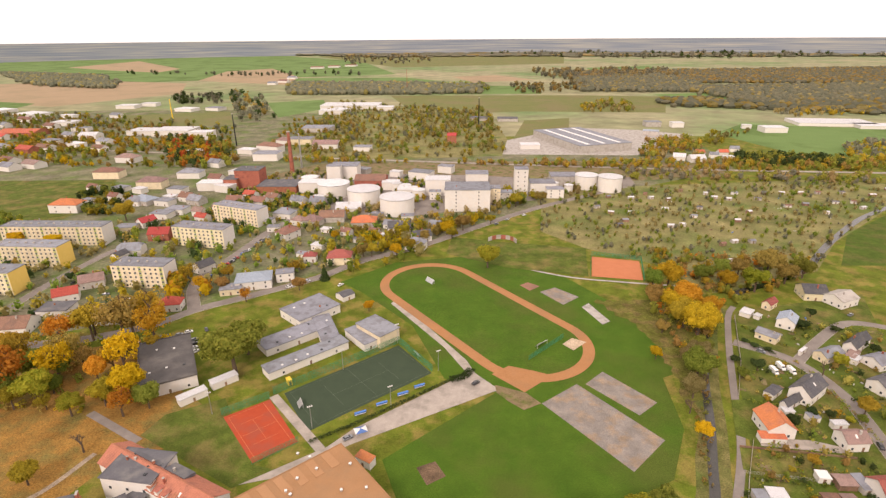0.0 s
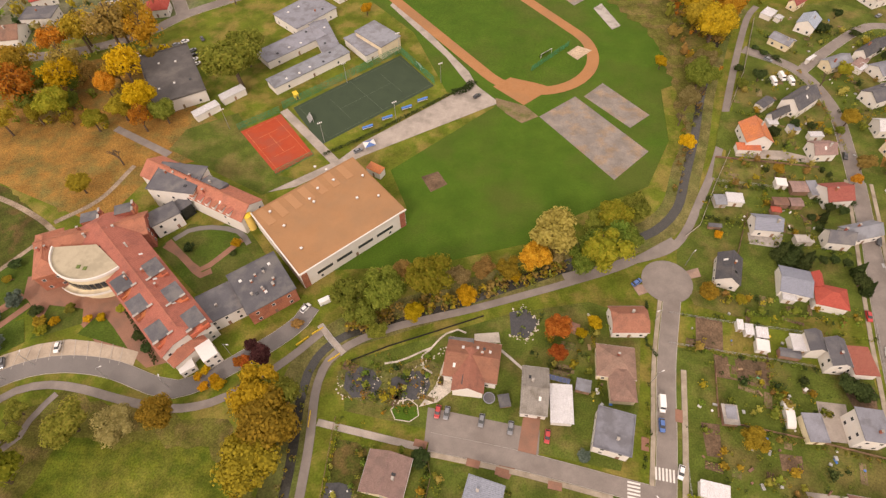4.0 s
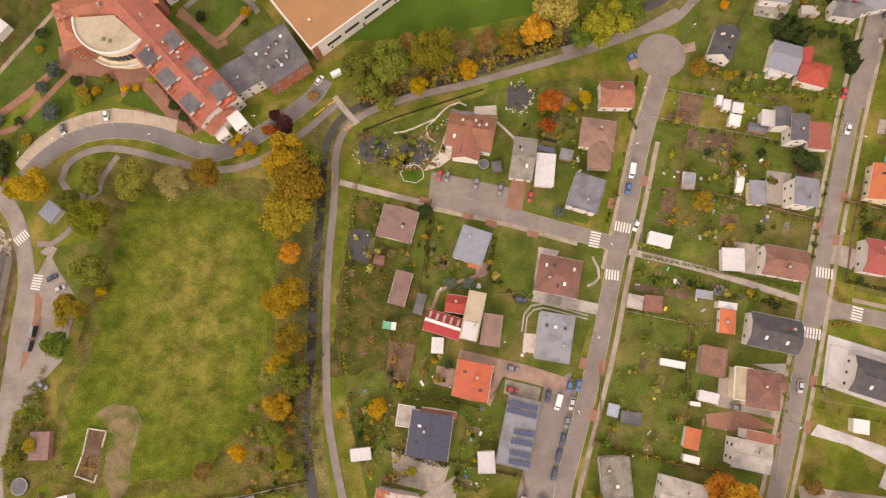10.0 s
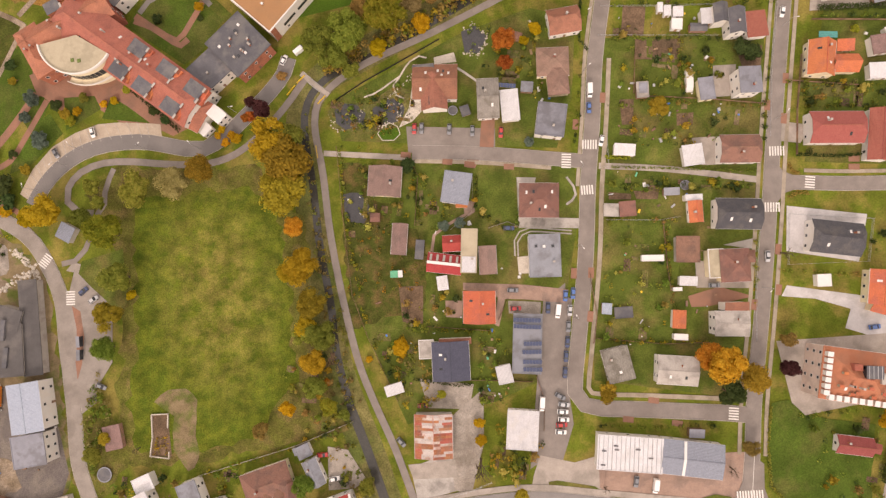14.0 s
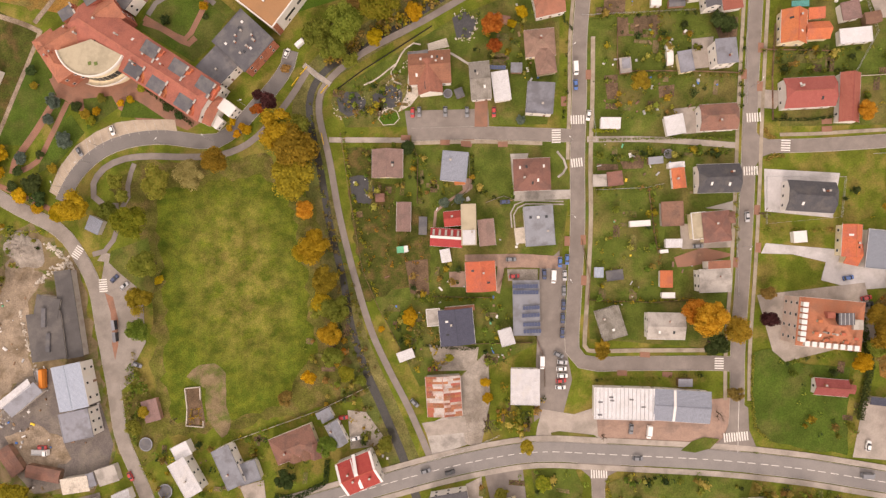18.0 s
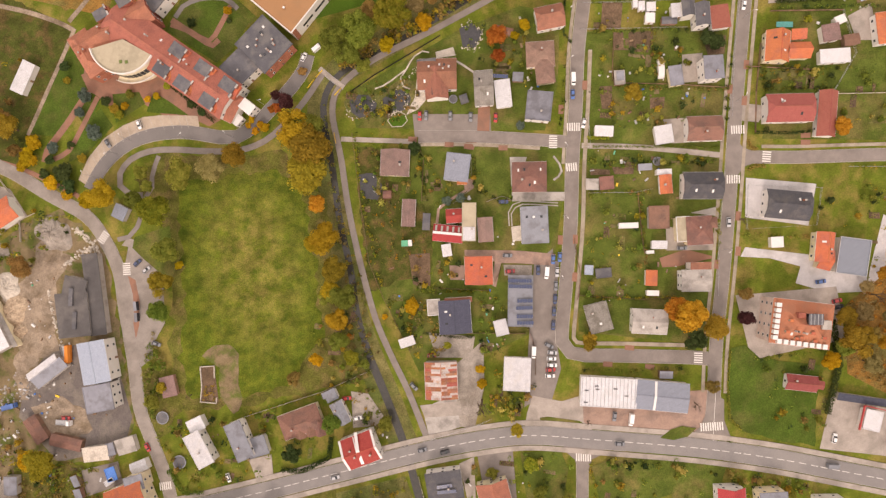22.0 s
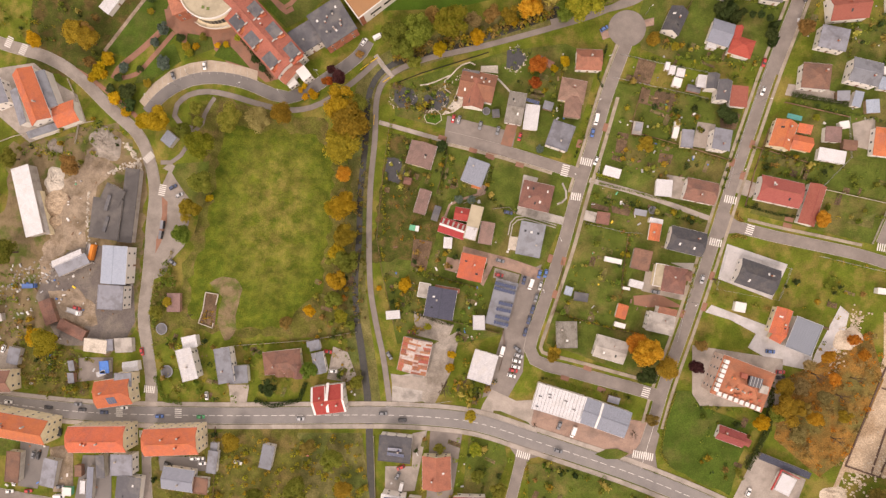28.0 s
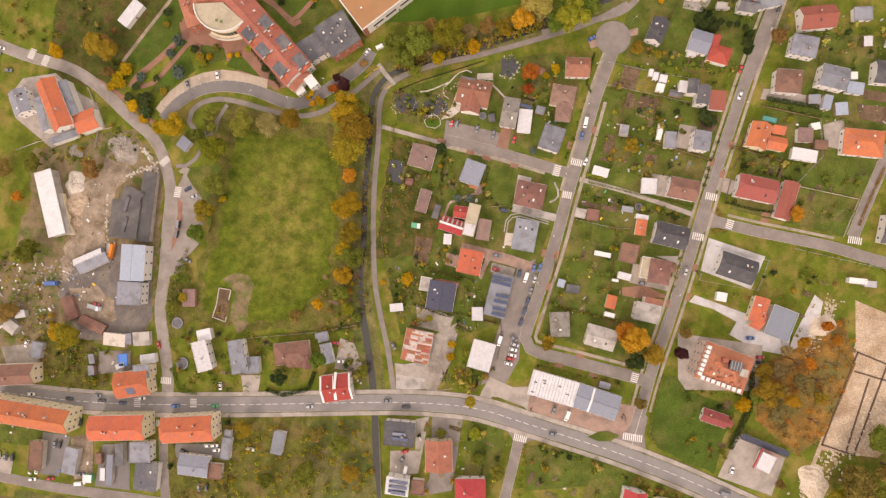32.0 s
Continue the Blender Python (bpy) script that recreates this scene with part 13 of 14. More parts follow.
shed(218.4, 388.9, 4.3, 3.7, 11, "gable", 2.3, 0.7, ROOF_GREY, WALL_GREY)
shed(238.7, 521.4, 3.8, 3.3, -9, "gable", 2.3, 0.7, ROOF_WHITE, WALL_GREY)

# ---- vehicles ----
car(-263.1, 81.8, -16, "white")
car(-265.4, 79.1, -16, "grey")
car(-257.8, 69.4, 2, "grey")
car(-226.7, -107.8, -1, "white")
car(-204.6, -108.3, -1, "black")
car(-188.7, -104.9, 2, "grey")
car(-186.1, -107.5, 2, "black")
car(-174.3, -107.6, 2, "navy")
car(-144.7, -106.4, 6, "blue")
car(-123, -104.3, 6, "green")
car(-163.9, -104, 6, "white")
car(-157, -74.5, -75, "red")
car(-120.9, -93.4, -80, "white")
car(-71.6, -99.6, 6, "silver")
car(-30.3, -92.4, 6, "grey")
car(-20.4, -94.6, 6, "black")
car(56.3, -101, -10, "grey")
car(-19.1, -117.9, -149, "red")
car(-20.3, -122.2, -115, "grey")
car(-18.1, -127.6, -100, "white", "van")
car(-66.4, -115.8, -81, "red")
car(-57.2, -74.3, 3, "white")
car(116.6, -12.3, -96, "silver")
car(145.9, -110.4, 70, "white")
car(143.5, -121.9, -11, "grey", "van")
car(150.5, -43.4, -0, "blue")
car(155.8, -52.5, 4, "red")
car(156, -55.1, 4, "black")
car(-246.6, -143.4, -92, "white")
car(-242.2, -143.4, -92, "white")
car(-238.2, -143.5, -92, "grey")
car(-234.3, -143.3, -92, "black")
car(-210.4, -133.5, -102, "grey")
car(-207.6, -133.7, -102, "black")
car(-219.6, -148.8, -92, "white")
car(-221.5, -153.8, 8, "white")
car(-211.3, -152.4, 8, "red")
car(-193.9, -152.9, 8, "white", "van")
car(-194.2, -148.2, 8, "grey")
car(-199.8, -121.3, -91, "grey")
car(-197.1, -120.4, -91, "black")
car(-124.6, -125.6, 7, "white")
car(-121.4, -125.2, 7, "white")
car(-120, -127.5, 7, "white")
car(-101.5, -125, -13, "white")
car(-127.8, -148.2, -88, "grey")
car(-123.7, -147.7, -88, "black")
car(-137.8, -130, -17, "black")
car(-232.1, -80.7, -107, "white")
car(-29.7, -63.7, -55, "grey")
car(55.9, -88.8, -105, "grey")
car(62.7, -91.1, -105, "white", "van")
car(-153.9, 67.6, -67, "grey")
car(-137.7, 73.8, -82, "white")
car(60.8, 60.1, -97, "white", "van")
car(59.6, 53.6, -97, "blue")
car(62.4, 40.2, -111, "white")
car(-8.4, 55.7, -100, "red")
car(-5.6, 55.4, -100, "grey")
car(5.1, 53.4, -100, "grey")
car(13.9, 51.4, -100, "grey")
car(24.8, 49.2, -101, "red")
car(20.6, -12, -10, "grey")
car(20.7, -19.1, -5, "red")
car(32.9, -20.5, -98, "navy")
car(36.4, -22.2, -103, "white", "van")
car(41, -22.5, -101, "silver")
car(43.1, -16.2, -101, "blue")
car(39.5, -28.5, -101, "grey")
car(38.3, -34.2, -101, "navy")
car(37, -39.5, -101, "navy")
car(35.7, -45.5, -101, "navy")
car(32.6, -54.1, -35, "grey")
car(33.5, -57.3, -15, "silver")
car(32.7, -59.9, -10, "white")
car(32.6, -62.8, -10, "white")
car(31.6, -64.7, -5, "red")
car(30.9, -67.3, -10, "white")
car(25.4, -56, -101, "white", "van")
car(137.1, 79.1, -106, "white")
car(116.1, 25, -5, "white")
car(95.6, -20.3, -6, "grey")
car(-49.3, 93.9, 30, "white", "van")
car(-56.3, 90.9, 56, "white")
car(-60.7, -64.8, -4, "red")
car(22.5, 11.8, -8, "navy")
car(-19.5, -51, -4, "red")
car(136.5, 92.7, -100, "red")
car(40.1, -16.8, -101, "blue")
car(-220.8, -46.7, 7, "blue", "lorry")
car(-189.5, -26.4, -89, "orange", "lorry")
car(-195.1, -57.6, -11, "white", "lorry")
car(-194.2, -55.8, -11, "red")
car(-148.5, 10.7, 33, "navy")
car(-144.7, 6.8, 28, "silver")
car(-145.2, -27.7, -30, "grey")
car(-47.8, 169, 36, "grey")
car(147, 168, 2, "white")
car(158.3, 169.1, -105, "black")
car(153.3, 124.8, -106, "black")
car(60.7, 104.4, 37, "blue")
car(3.8, 206.2, 43, "black")
car(-166.3, 241.3, 35, "grey")
car(-160.9, 243.7, 35, "black")
car(-153.7, 245.5, 35, "grey")
car(-150, 248.5, 35, "white")
car(-143.4, 240.7, 53, "grey")
car(-141.5, 236.8, 52, "black")
car(-140, 232.9, 52, "white")
car(-137.7, 229.5, 52, "white")
car(-170.5, 236, -35, "white")
car(-207.6, 283.9, 16, "grey")
car(-203.8, 285.5, 16, "white")
car(-200, 286.5, 16, "silver")
car(-201.4, 275.9, 6, "white")
car(-141.4, 250.8, -57, "black")
car(-252.1, 258.7, 77, "black")
car(-242.6, 269.4, -3, "grey")
car(-169.2, 321.1, 80, "blue")
car(-168.5, 326.6, 80, "black")
car(-167.7, 332.3, 80, "grey")
car(-167, 338.1, 80, "black")
car(-166.2, 344.1, 80, "black")
car(-165.4, 350.3, 80, "grey")
car(-163.3, 358.9, 80, "blue")
car(-161.1, 366.6, 80, "white")
car(-159.3, 374.7, 80, "black")
car(-157.5, 384.2, 80, "grey")
car(-155.5, 394.2, 80, "silver")
car(-204.8, 327.7, 85, "grey")
car(-204.7, 335.4, 85, "black")
car(-255.2, 308.3, 92, "black")
car(-256.5, 319, 92, "white")
car(-223.5, 292.5, 14, "grey")
car(-209.6, 283.7, 2, "white")
car(-206.2, 285.3, 2, "silver")
car(-202.4, 286.9, 2, "black")
car(-112.4, 305.1, 26, "white")
car(-103.1, 313.7, 26, "silver")
car(-80, 308.3, 55, "white")
car(36.9, 440.5, 39, "silver")
car(52.6, 453, 39, "white")
car(26.6, 428.6, 39, "grey")
car(147.1, 235.6, -45, "grey")
car(164.1, 251.1, 27, "silver")
car(216.4, 274.4, 33, "grey")

car(-169.1, 324.3, 170, "black")
car(-168.2, 329.8, 170, "grey")
car(-167.7, 335.4, 170, "white")
car(-166.7, 341.1, 170, "red")
car(-165.8, 346, 170, "grey")
car(-164.8, 352.1, 170, "red")
car(-163.1, 364.7, 170, "grey")
car(-160, 381.4, 170, "grey")
car(-158.8, 387.3, 170, "black")

# ---- fences and hedges ----
fence([(-40, 53.3), (-41, 24.8), (-41.3, -5.3), (-37.3, -22.5), (-28.9, -48.4)], 1.3, TIMBER, "long thin wire fence on wooden posts", 4.0, False)
fence([(-12.1, 45.9), (-9.6, 36.9), (-13.5, 17.8)], 1.4, TIMBER)
fence([(11.5, 33.7), (9.2, 19.9), (0.1, 14.4)], 1.2, STONE_W, "low pale garden wall", 3.0)
fence([(-13.8, -21.4), (10, -26.2)], 1.4, TIMBER)
fence([(67.4, 81.2), (112.4, 74)], 1.3, STEEL, "thin steel garden fence", 4.0, False)
fence([(69.9, 92.5), (90.4, 89.3), (114.2, 86)], 1.3, STEEL, "thin steel garden fence", 4.0, False)
fence([(78.3, 55.5), (104.6, 50.2), (124.7, 45.3)], 1.3, TIMBER)
fence([(64.8, 42.6), (63.7, 29.7), (60.1, 30)], 1.3, STEEL, "thin steel garden fence", 4.0, False)
fence([(59.9, 9.7), (79.7, 6.8), (87.2, 7.1)], 1.3, STEEL, "thin steel garden fence", 4.0, False)
fence([(48.9, -34.2), (74.3, -39.7), (90.9, -41.3)], 1.4, TIMBER)
fence([(107.6, -43), (112, -15.3), (118.5, 9.5)], 1.3, STEEL, "thin steel garden fence", 4.0, False)
fence([(125, 32.6), (130.3, 60.7), (137.7, 89.7)], 1.2, STEEL, "thin steel garden fence", 4.0, False)
fence([(133.6, 24.2), (136.6, 41.4), (141.6, 62)], 1.3, TIMBER)
fence([(123.7, -16.4), (127.2, 2.3), (157, -3.7), (152.6, -19.2), (123.7, -16.4)], 1.3, STEEL, "steel fence round a paved yard", 4.0, False)
fence([(219, -4.2), (192.8, -0.5), (169.2, 3.4)], 1.3, STEEL, "thin steel garden fence", 4.0, False)
fence([(167.3, 35.1), (198.3, 30.4), (192.1, 11)], 1.2, STONE_W, "low pale garden wall", 3.0)
fence([(164.4, -31.5), (167.4, -51.4)], 1.2, STEEL, "thin steel garden fence", 4.0, False)
fence([(-110.4, -67), (-70.7, -60.2), (-47, -53.6)], 1.5, STONE_W, "pale boundary wall of panels", 3.0)
fence([(-15.3, -42), (5.5, -44.6), (23.2, -47.4)], 1.2, TIMBER)
fence([(24.4, -44.4), (26.6, -54.4), (24.7, -66.2)], 1.3, TIMBER)
fence([(-249.2, 25.2), (-237.1, 30.6), (-219.8, 34.7), (-194.5, 41.4)], 1.2, STONE_W, "low pale boundary wall", 3.0)
fence([(-203.5, 29.2), (-202, 46.8), (-210.8, 62.4)], 1.2, STONE_W, "low pale boundary wall", 3.0)
fence([(-29.2, -88.9), (-5.9, -85.2), (2.7, -82.9)], 1.2, STEEL, "thin steel fence by the road", 4.0, False)
fence([(-115, -108.5), (-111.9, -152.6)], 1.2, TIMBER)
fence([(-34, -104.2), (-29.5, -142.6)], 1.2, STONE_W, "pale retaining wall by the stream", 3.0)
fence([(111.5, 171.6), (100.2, 151.8), (89.4, 131.1), (82.7, 125.5)], 1.4, STONE_W, "pale fence of panels by the path", 2.5)
fence([(104.5, 168), (145.4, 162.7)], 1.3, TIMBER)
fence([(100.3, 154.9), (126.9, 151)], 1.3, STEEL, "thin steel garden fence", 4.0, False)
fence([(108.8, 137.2), (97.6, 113)], 1.3, TIMBER)
fence([(119, 199.6), (132.8, 226.5), (151.1, 272.3)], 1.4, STONE_W, "pale fence of panels by the path", 2.5)
fence([(77.3, 56.7), (81, 76.5)], 1.2, TIMBER)
fence([(100, 87.3), (97.6, 74.9)], 1.2, TIMBER)
fence([(14.9, 13), (22.4, 14.4), (26.4, 11.9)], 1.0, CONCRETE, "low concrete garden edge", 3.0)
fence([(13.5, -22.7), (16, -18.8), (18.4, -14.8)], 1.2, TIMBER)
fence([(50.5, -9.4), (50.8, -26.1), (48, -36.2)], 1.2, TIMBER)
fence([(80.7, 6.7), (79.6, -12.1), (79.6, -20.5)], 1.2, TIMBER)
fence([(147.7, 74.6), (177.2, 69.6)], 1.4, TIMBER)
fence([(134.3, 52.9), (162.3, 46.4)], 1.3, TIMBER)
fence([(177.2, 69.6), (179.6, 50.7), (167.3, 35.1)], 1.3, STEEL, "thin steel garden fence", 4.0, False)
hedge([(150, 78.3), (175.7, 75.1)], 2.4, 2.0)
hedge([(152.2, -59.8), (152.3, -78.5), (144, -99.4)], 2.6, 2.4)
hedge([(64.4, 29.6), (117.8, 20.3)], 0.9, 1.0, "green", "low green hedge along a path")
hedge([(133.6, 24.2), (148.6, 21.3), (157.4, 20.9)], 1.2, 1.2)
hedge([(129.9, 21.3), (131, 18), (133.6, 16.6)], 1.6, 0.8, "brown", "low brown verge hedge")
hedge([(128.1, 8.6), (131.6, 10), (135.8, 8.9)], 1.6, 0.8, "brown", "low brown verge hedge")
hedge([(134.9, -49.7), (153.5, -58.3)], 1.2, 1.0)
hedge([(62.8, 96.6), (59.7, 80.9), (62.4, 76.1)], 1.0, 1.2)
hedge([(29.9, 25.4), (25.3, 12)], 0.9, 1.0, "green", "low green clipped garden hedge")
hedge([(-21.8, -40.6), (-5.4, -45.1), (0.8, -45.6)], 1.2, 1.0)
hedge([(62.7, 33.7), (72.1, 31.9)], 1.4, 1.4, "lime", "low yellow-green clipped hedge")
hedge([(136.1, 143.7), (152, 142.7)], 2.0, 2.0)
hedge([(145, 244), (152.9, 232.6)], 1.2, 1.5)
hedge([(175.2, 305.1), (214.2, 326.5)], 3.0, 2.0)
hedge([(199.1, 17.4), (202.8, 29.3), (209.3, 47.3)], 1.4, 1.2, "brown", "low brown autumn street hedge")
hedge([(-95.8, -92.7), (-86.4, -94.8), (-72.9, -90.3), (-70.5, -81.1)], 2.2, 1.6)
hedge([(-148.9, -86.1), (-143.1, -97.8), (-133.4, -98.3)], 2.0, 1.4, "green", "low green clipped garden hedge")
hedge([(-120.2, 89.4), (-102, 69)], 1.6, 1.2)
hedge([(47.3, 86.7), (55.7, 83.1)], 1.2, 1.4, "green", "green clipped hedge of a garden")

# ---- stones, solar panels, building site ----
boulders([(-41.6, 66.9), (-39.5, 59.9), (-30.7, 59), (-27.9, 66.5), (-18.9, 68.9), (-13.2, 71.7), (-7.2, 76.7), (-2.5, 80.7)], 70, (0.15, 0.45), STONE_W, "pale stones round the garden ponds", 11, 0.35)
boulders([(15, 91.3), (20.7, 93.7), (25.4, 87.9), (20.7, 80.9), (14.8, 82.9)], 60, (0.2, 0.5), STONE_W, "pale stones round the garden ponds", 12, 0.5)
boulders([(-23.1, 58.1), (-14.1, 60.5), (-12.5, 67.1), (-19.1, 66.7)], 60, (0.2, 0.5), STONE_W, "pale stones along a garden path", 13, 0.5)
strip("garden_path", [(0.1, 83.1), (-2.7, 84.3), (-6.6, 82.7), (-8.9, 80.5), (-11.3, 77.4), (-15.3, 75.5), (-18.8, 73.6), (-22.7, 72), (-26.5, 71.3)], 0.65, STONE_W, "curving pale stone path of the pond garden", 0.16)
strip("garden_path", [(-11.4, 77.1), (-14.4, 74.3), (-13.8, 70.2), (-10.7, 68.4)], 0.65, STONE_W, "curving pale stone path of the pond garden", 0.161)
strip("garden_path", [(11.5, 77.2), (14.5, 74.6), (18.6, 70.7)], 0.9, CONCRETE, "narrow pale garden path", 0.162)
strip("garden_path", [(-23.1, 56.1), (-20.7, 58.7), (-17.8, 59.7), (-14.9, 57.7), (-14.3, 54.5), (-17, 52.5), (-21.5, 53.1), (-23.1, 56.1)], 0.3, STONE_W, "pale stone ring round a lawn", 0.163)
patch("terrace", [(2.9, 82.8), (11.1, 83.6), (11.6, 79.7), (2.9, 79.9)], STONE_W, "pale paved terrace behind the house")
strip("garden_path", [(8.3, 24.2), (8.2, 20.1), (4.7, 18.6), (-1.4, 16.2), (-6.5, 13.2), (-8.2, 7.1)], 1.2, BRICKPAVE, "terracotta garden path", 0.164)
patch("terrace", [(6.7, 24.8), (11, 24), (10.4, 19.9), (7.7, 18.5), (6.3, 20.3)], BRICKPAVE, "terracotta terrace by the house")
strip("garden_path", [(45.7, 17.8), (48.1, 19), (49.8, 21.1), (49.4, 24.4), (47.3, 28.3)], 0.9, CONCRETE, "curved pale garden path", 0.165)
for run in ([(23.4, 0.8), (24, 6.8), (26.4, 9.9), (30.5, 10.8), (46.2, 7.5)], [(24.6, 0.5), (25.1, 5.9), (27.3, 8.5), (30.7, 9.4), (46, 6.3)]):
    strip("drive_strip", run, 0.55, CONCRETE, "pale wheel track", 0.166)
patch("terrace", [(24.2, 0.3), (29.2, 0.2), (28.2, -6.6), (23.8, -6)], STONE_W, "pale paved terrace by the house")
low_wall([(-38.4, 71.6), (-26, 77.4), (-8.9, 83.9), (6, 89.7)], 0.6, 0.2, RUBBER, "dark retaining wall above the pond garden", "garden_wall")
solar_row(19, -22.8, 29.1, -24.5, 4.25)
solar_row(18.8, -25.2, 28.8, -27, 4.25)
solar_row(21.5, -32.2, 28.2, -33, 4.25)
solar_row(20.6, -35.2, 27.7, -36, 4.25)
solar_row(20.3, -38.8, 27.3, -39.8, 4.25)
solar_row(20, -41.6, 27.1, -42.6, 4.25)
solar_row(-23.3, -130.5, -15.5, -130.8, 7.9)
solar_row(-23.7, -133.4, -15.8, -133.7, 7.9)
solar_row(-23.7, -136.4, -16.2, -136.7, 7.9)
solar_row(-25.7, -109.6, -17.3, -109.9, 6.3)
solar_row(25.8, 66.7, 32.6, 65.1, 4.0)
low_wall([(202.8, -45.8), (188.7, -93.1), (204, -96.7), (217.1, -50.6), (202.8, -45.8)], 0.35, 0.7, TRENCH, "dark brick foundation of a new building", "foundation_wall")
low_wall([(201.8, -55.4), (217.1, -58.6)], 0.35, 0.7, TRENCH, "dark brick foundation of a new building", "foundation_wall")
low_wall([(208.9, -58.4), (200.3, -95.2)], 0.35, 0.7, TRENCH, "dark brick foundation of a new building", "foundation_wall")
boulders([(178.7, -47.7), (181.5, -38.8), (186.1, -29.8), (189.1, -22.4)], 260, (0.2, 0.7), SPOIL, "pale spoil bank of broken concrete", 21, 2.2)
boulders([(182.5, -122.7), (186.9, -107.8), (197.7, -98.3), (208.3, -85.9), (215.6, -68)], 300, (0.25, 0.8), SPOIL, "pale spoil bank of sand", 22, 3.0)
heap(185.8, -112.2, 8, 2.0, SPOIL, "flat heap of pale spoil", 4)
heap(185, -34.2, 6, 1.6, SPOIL, "flat heap of pale spoil", 7)

# ---- plants in the gardens ----
low_plants([(-39.8, 55.5), (-12.3, 43.7), (-16.7, 18.1), (-23.4, 14.5), (-40.6, 16.1)], 40, 1.20, 30)
low_plants([(-12.7, 39.4), (12.7, 34.7), (15.1, 15.1), (-8.4, 15.2), (-16.3, 22.4)], 31, 1.35, 31)
low_plants([(-37.3, -22.5), (-20.4, -24), (-21.8, -40.6), (-28.5, -44.2), (-34.1, -35.4)], 27, 1.35, 32)
low_plants([(-18.9, -7.2), (2.2, -9.1), (-0.4, -25.7), (-24.6, -23.6)], 18, 1.35, 33)
low_plants([(4.8, -26.1), (16.8, -31.4), (12.4, -55.9), (2.1, -55)], 27, 1.50, 34)
low_plants([(70.6, 88.9), (106.5, 78.7), (99.7, 45.8), (65.9, 51.2)], 49, 1.05, 35)
low_plants([(88.2, 73.6), (113.9, 68.9), (112.3, 57.9), (90.7, 59.9)], 22, 1.35, 36)
low_plants([(61.9, 26.6), (119.5, 16.9), (117.9, 12.8), (61.1, 20.3)], 36, 1.05, 37)
low_plants([(58.8, 8.8), (83.9, 6.4), (78.8, -37.1), (52, -34.5)], 45, 1.05, 38)
low_plants([(65.2, 45.8), (85, 49.4), (119, 44), (106.8, 34.2), (82.8, 32.2)], 31, 1.20, 39)
low_plants([(140.2, 53.2), (168.3, 46.3), (164.8, 38.9), (138.7, 43.4)], 31, 1.35, 40)
low_plants([(85.4, 101.4), (136.1, 96.8), (132.4, 87.8), (92.9, 91.4)], 40, 1.50, 41)
low_plants([(-40.9, 71.4), (-5.1, 76.4), (-7.7, 58.7), (-30.7, 59)], 49, 1.05, 42)
low_plants([(14.2, 94.9), (43.9, 84.8), (41.4, 62.5), (34.7, 61), (17.2, 80.8)], 31, 1.50, 43)
low_plants([(148.5, 122.5), (213.5, 119.1), (213.9, 104), (175.9, 100.7)], 40, 1.50, 44)
low_plants([(161, 43.4), (190.1, 45.7), (205, 44), (191.7, 16.8), (171, 20.9)], 31, 1.05, 45)
low_plants([(120.1, -72.5), (146.6, -79), (143.6, -111.1), (119.5, -98.6)], 18, 1.20, 46)
low_plants([(-259.6, -30.4), (-222.8, -37), (-215.6, -77.5), (-254.8, -81.5)], 72, 1.95, 47)
low_plants([(-215.6, -77.5), (-184.3, -80.5), (-182.6, -102.2), (-217.6, -96.7)], 49, 2.25, 48)
low_plants([(-152.3, -65), (-95.1, -62.5), (-69, -81), (-74.1, -93.5), (-143.1, -97.8)], 63, 1.80, 49)
low_plants([(-155, -114.6), (-110.2, -109.5), (-107.1, -152), (-145.4, -157)], 27, 1.50, 50)
low_plants([(-13.6, -99.2), (33.3, -100.5), (36.2, -135.5), (-10.3, -140.4)], 31, 1.65, 51)
low_plants([(42.6, -108.4), (100.8, -114.7), (82.1, -131.6), (44.9, -135.2)], 14, 1.20, 52)
low_plants([(101, -117.6), (150.7, -125.1), (137, -132.1), (93.6, -130.6)], 36, 1.80, 53)
low_plants([(104.1, 171.4), (146.6, 166), (151.5, 153.3), (130.2, 121.3), (86, 125.6)], 67, 1.50, 54)
low_plants([(127.3, 218.2), (152.7, 228.1), (169.9, 199.5), (163.1, 170), (135.5, 162.4), (118.7, 197.4)], 49, 1.80, 55)
low_plants([(170.8, 263), (219.9, 255.7), (194.4, 200.6), (167.5, 180.6), (169.7, 220.1)], 63, 2.25, 56)
low_plants([(-73.2, -30.6), (-52.3, -25.9), (-47, -90.7), (-63.5, -74.5)], 24, 1.40, 57)
low_plants([(149.8, -9.6), (175.6, -4.7), (193.6, -12), (167.2, -48.6), (150.6, -21.1)], 18, 1.20, 58)
low_plants([(-277.8, 113.8), (-187.9, 115), (-201.4, 85.4), (-235.8, 77.8), (-273.4, 83.5)], 72, 1.50, 59)
low_plants([(-196.5, 43.9), (-174.9, 32.4), (-197.1, 18.5), (-243, 19), (-216.1, 33.3)], 49, 1.80, 60)
low_plants([(6.9, -62), (24.9, -69.1), (11.7, -84.9), (-0.2, -83.1)], 36, 2.10, 61)
low_plants([(45, -102.3), (96.9, -103.4), (92.2, -115.5), (51.5, -110.4)], 18, 1.35, 62)
GARDEN = [(-39.8, 55.5), (-12.3, 43.7), (-16.7, 18.1), (-23.4, 14.5), (-40.6, 16.1)]
young_bushes(GARDEN, 15, 400)
beds(GARDEN, 5, -105, 500)
GARDEN = [(-12.7, 39.4), (12.7, 34.7), (15.1, 15.1), (-8.4, 15.2), (-16.3, 22.4)]
young_bushes(GARDEN, 11, 401)
beds(GARDEN, 4, -105, 501)
GARDEN = [(-37.3, -22.5), (-20.4, -24), (-21.8, -40.6), (-28.5, -44.2), (-34.1, -35.4)]
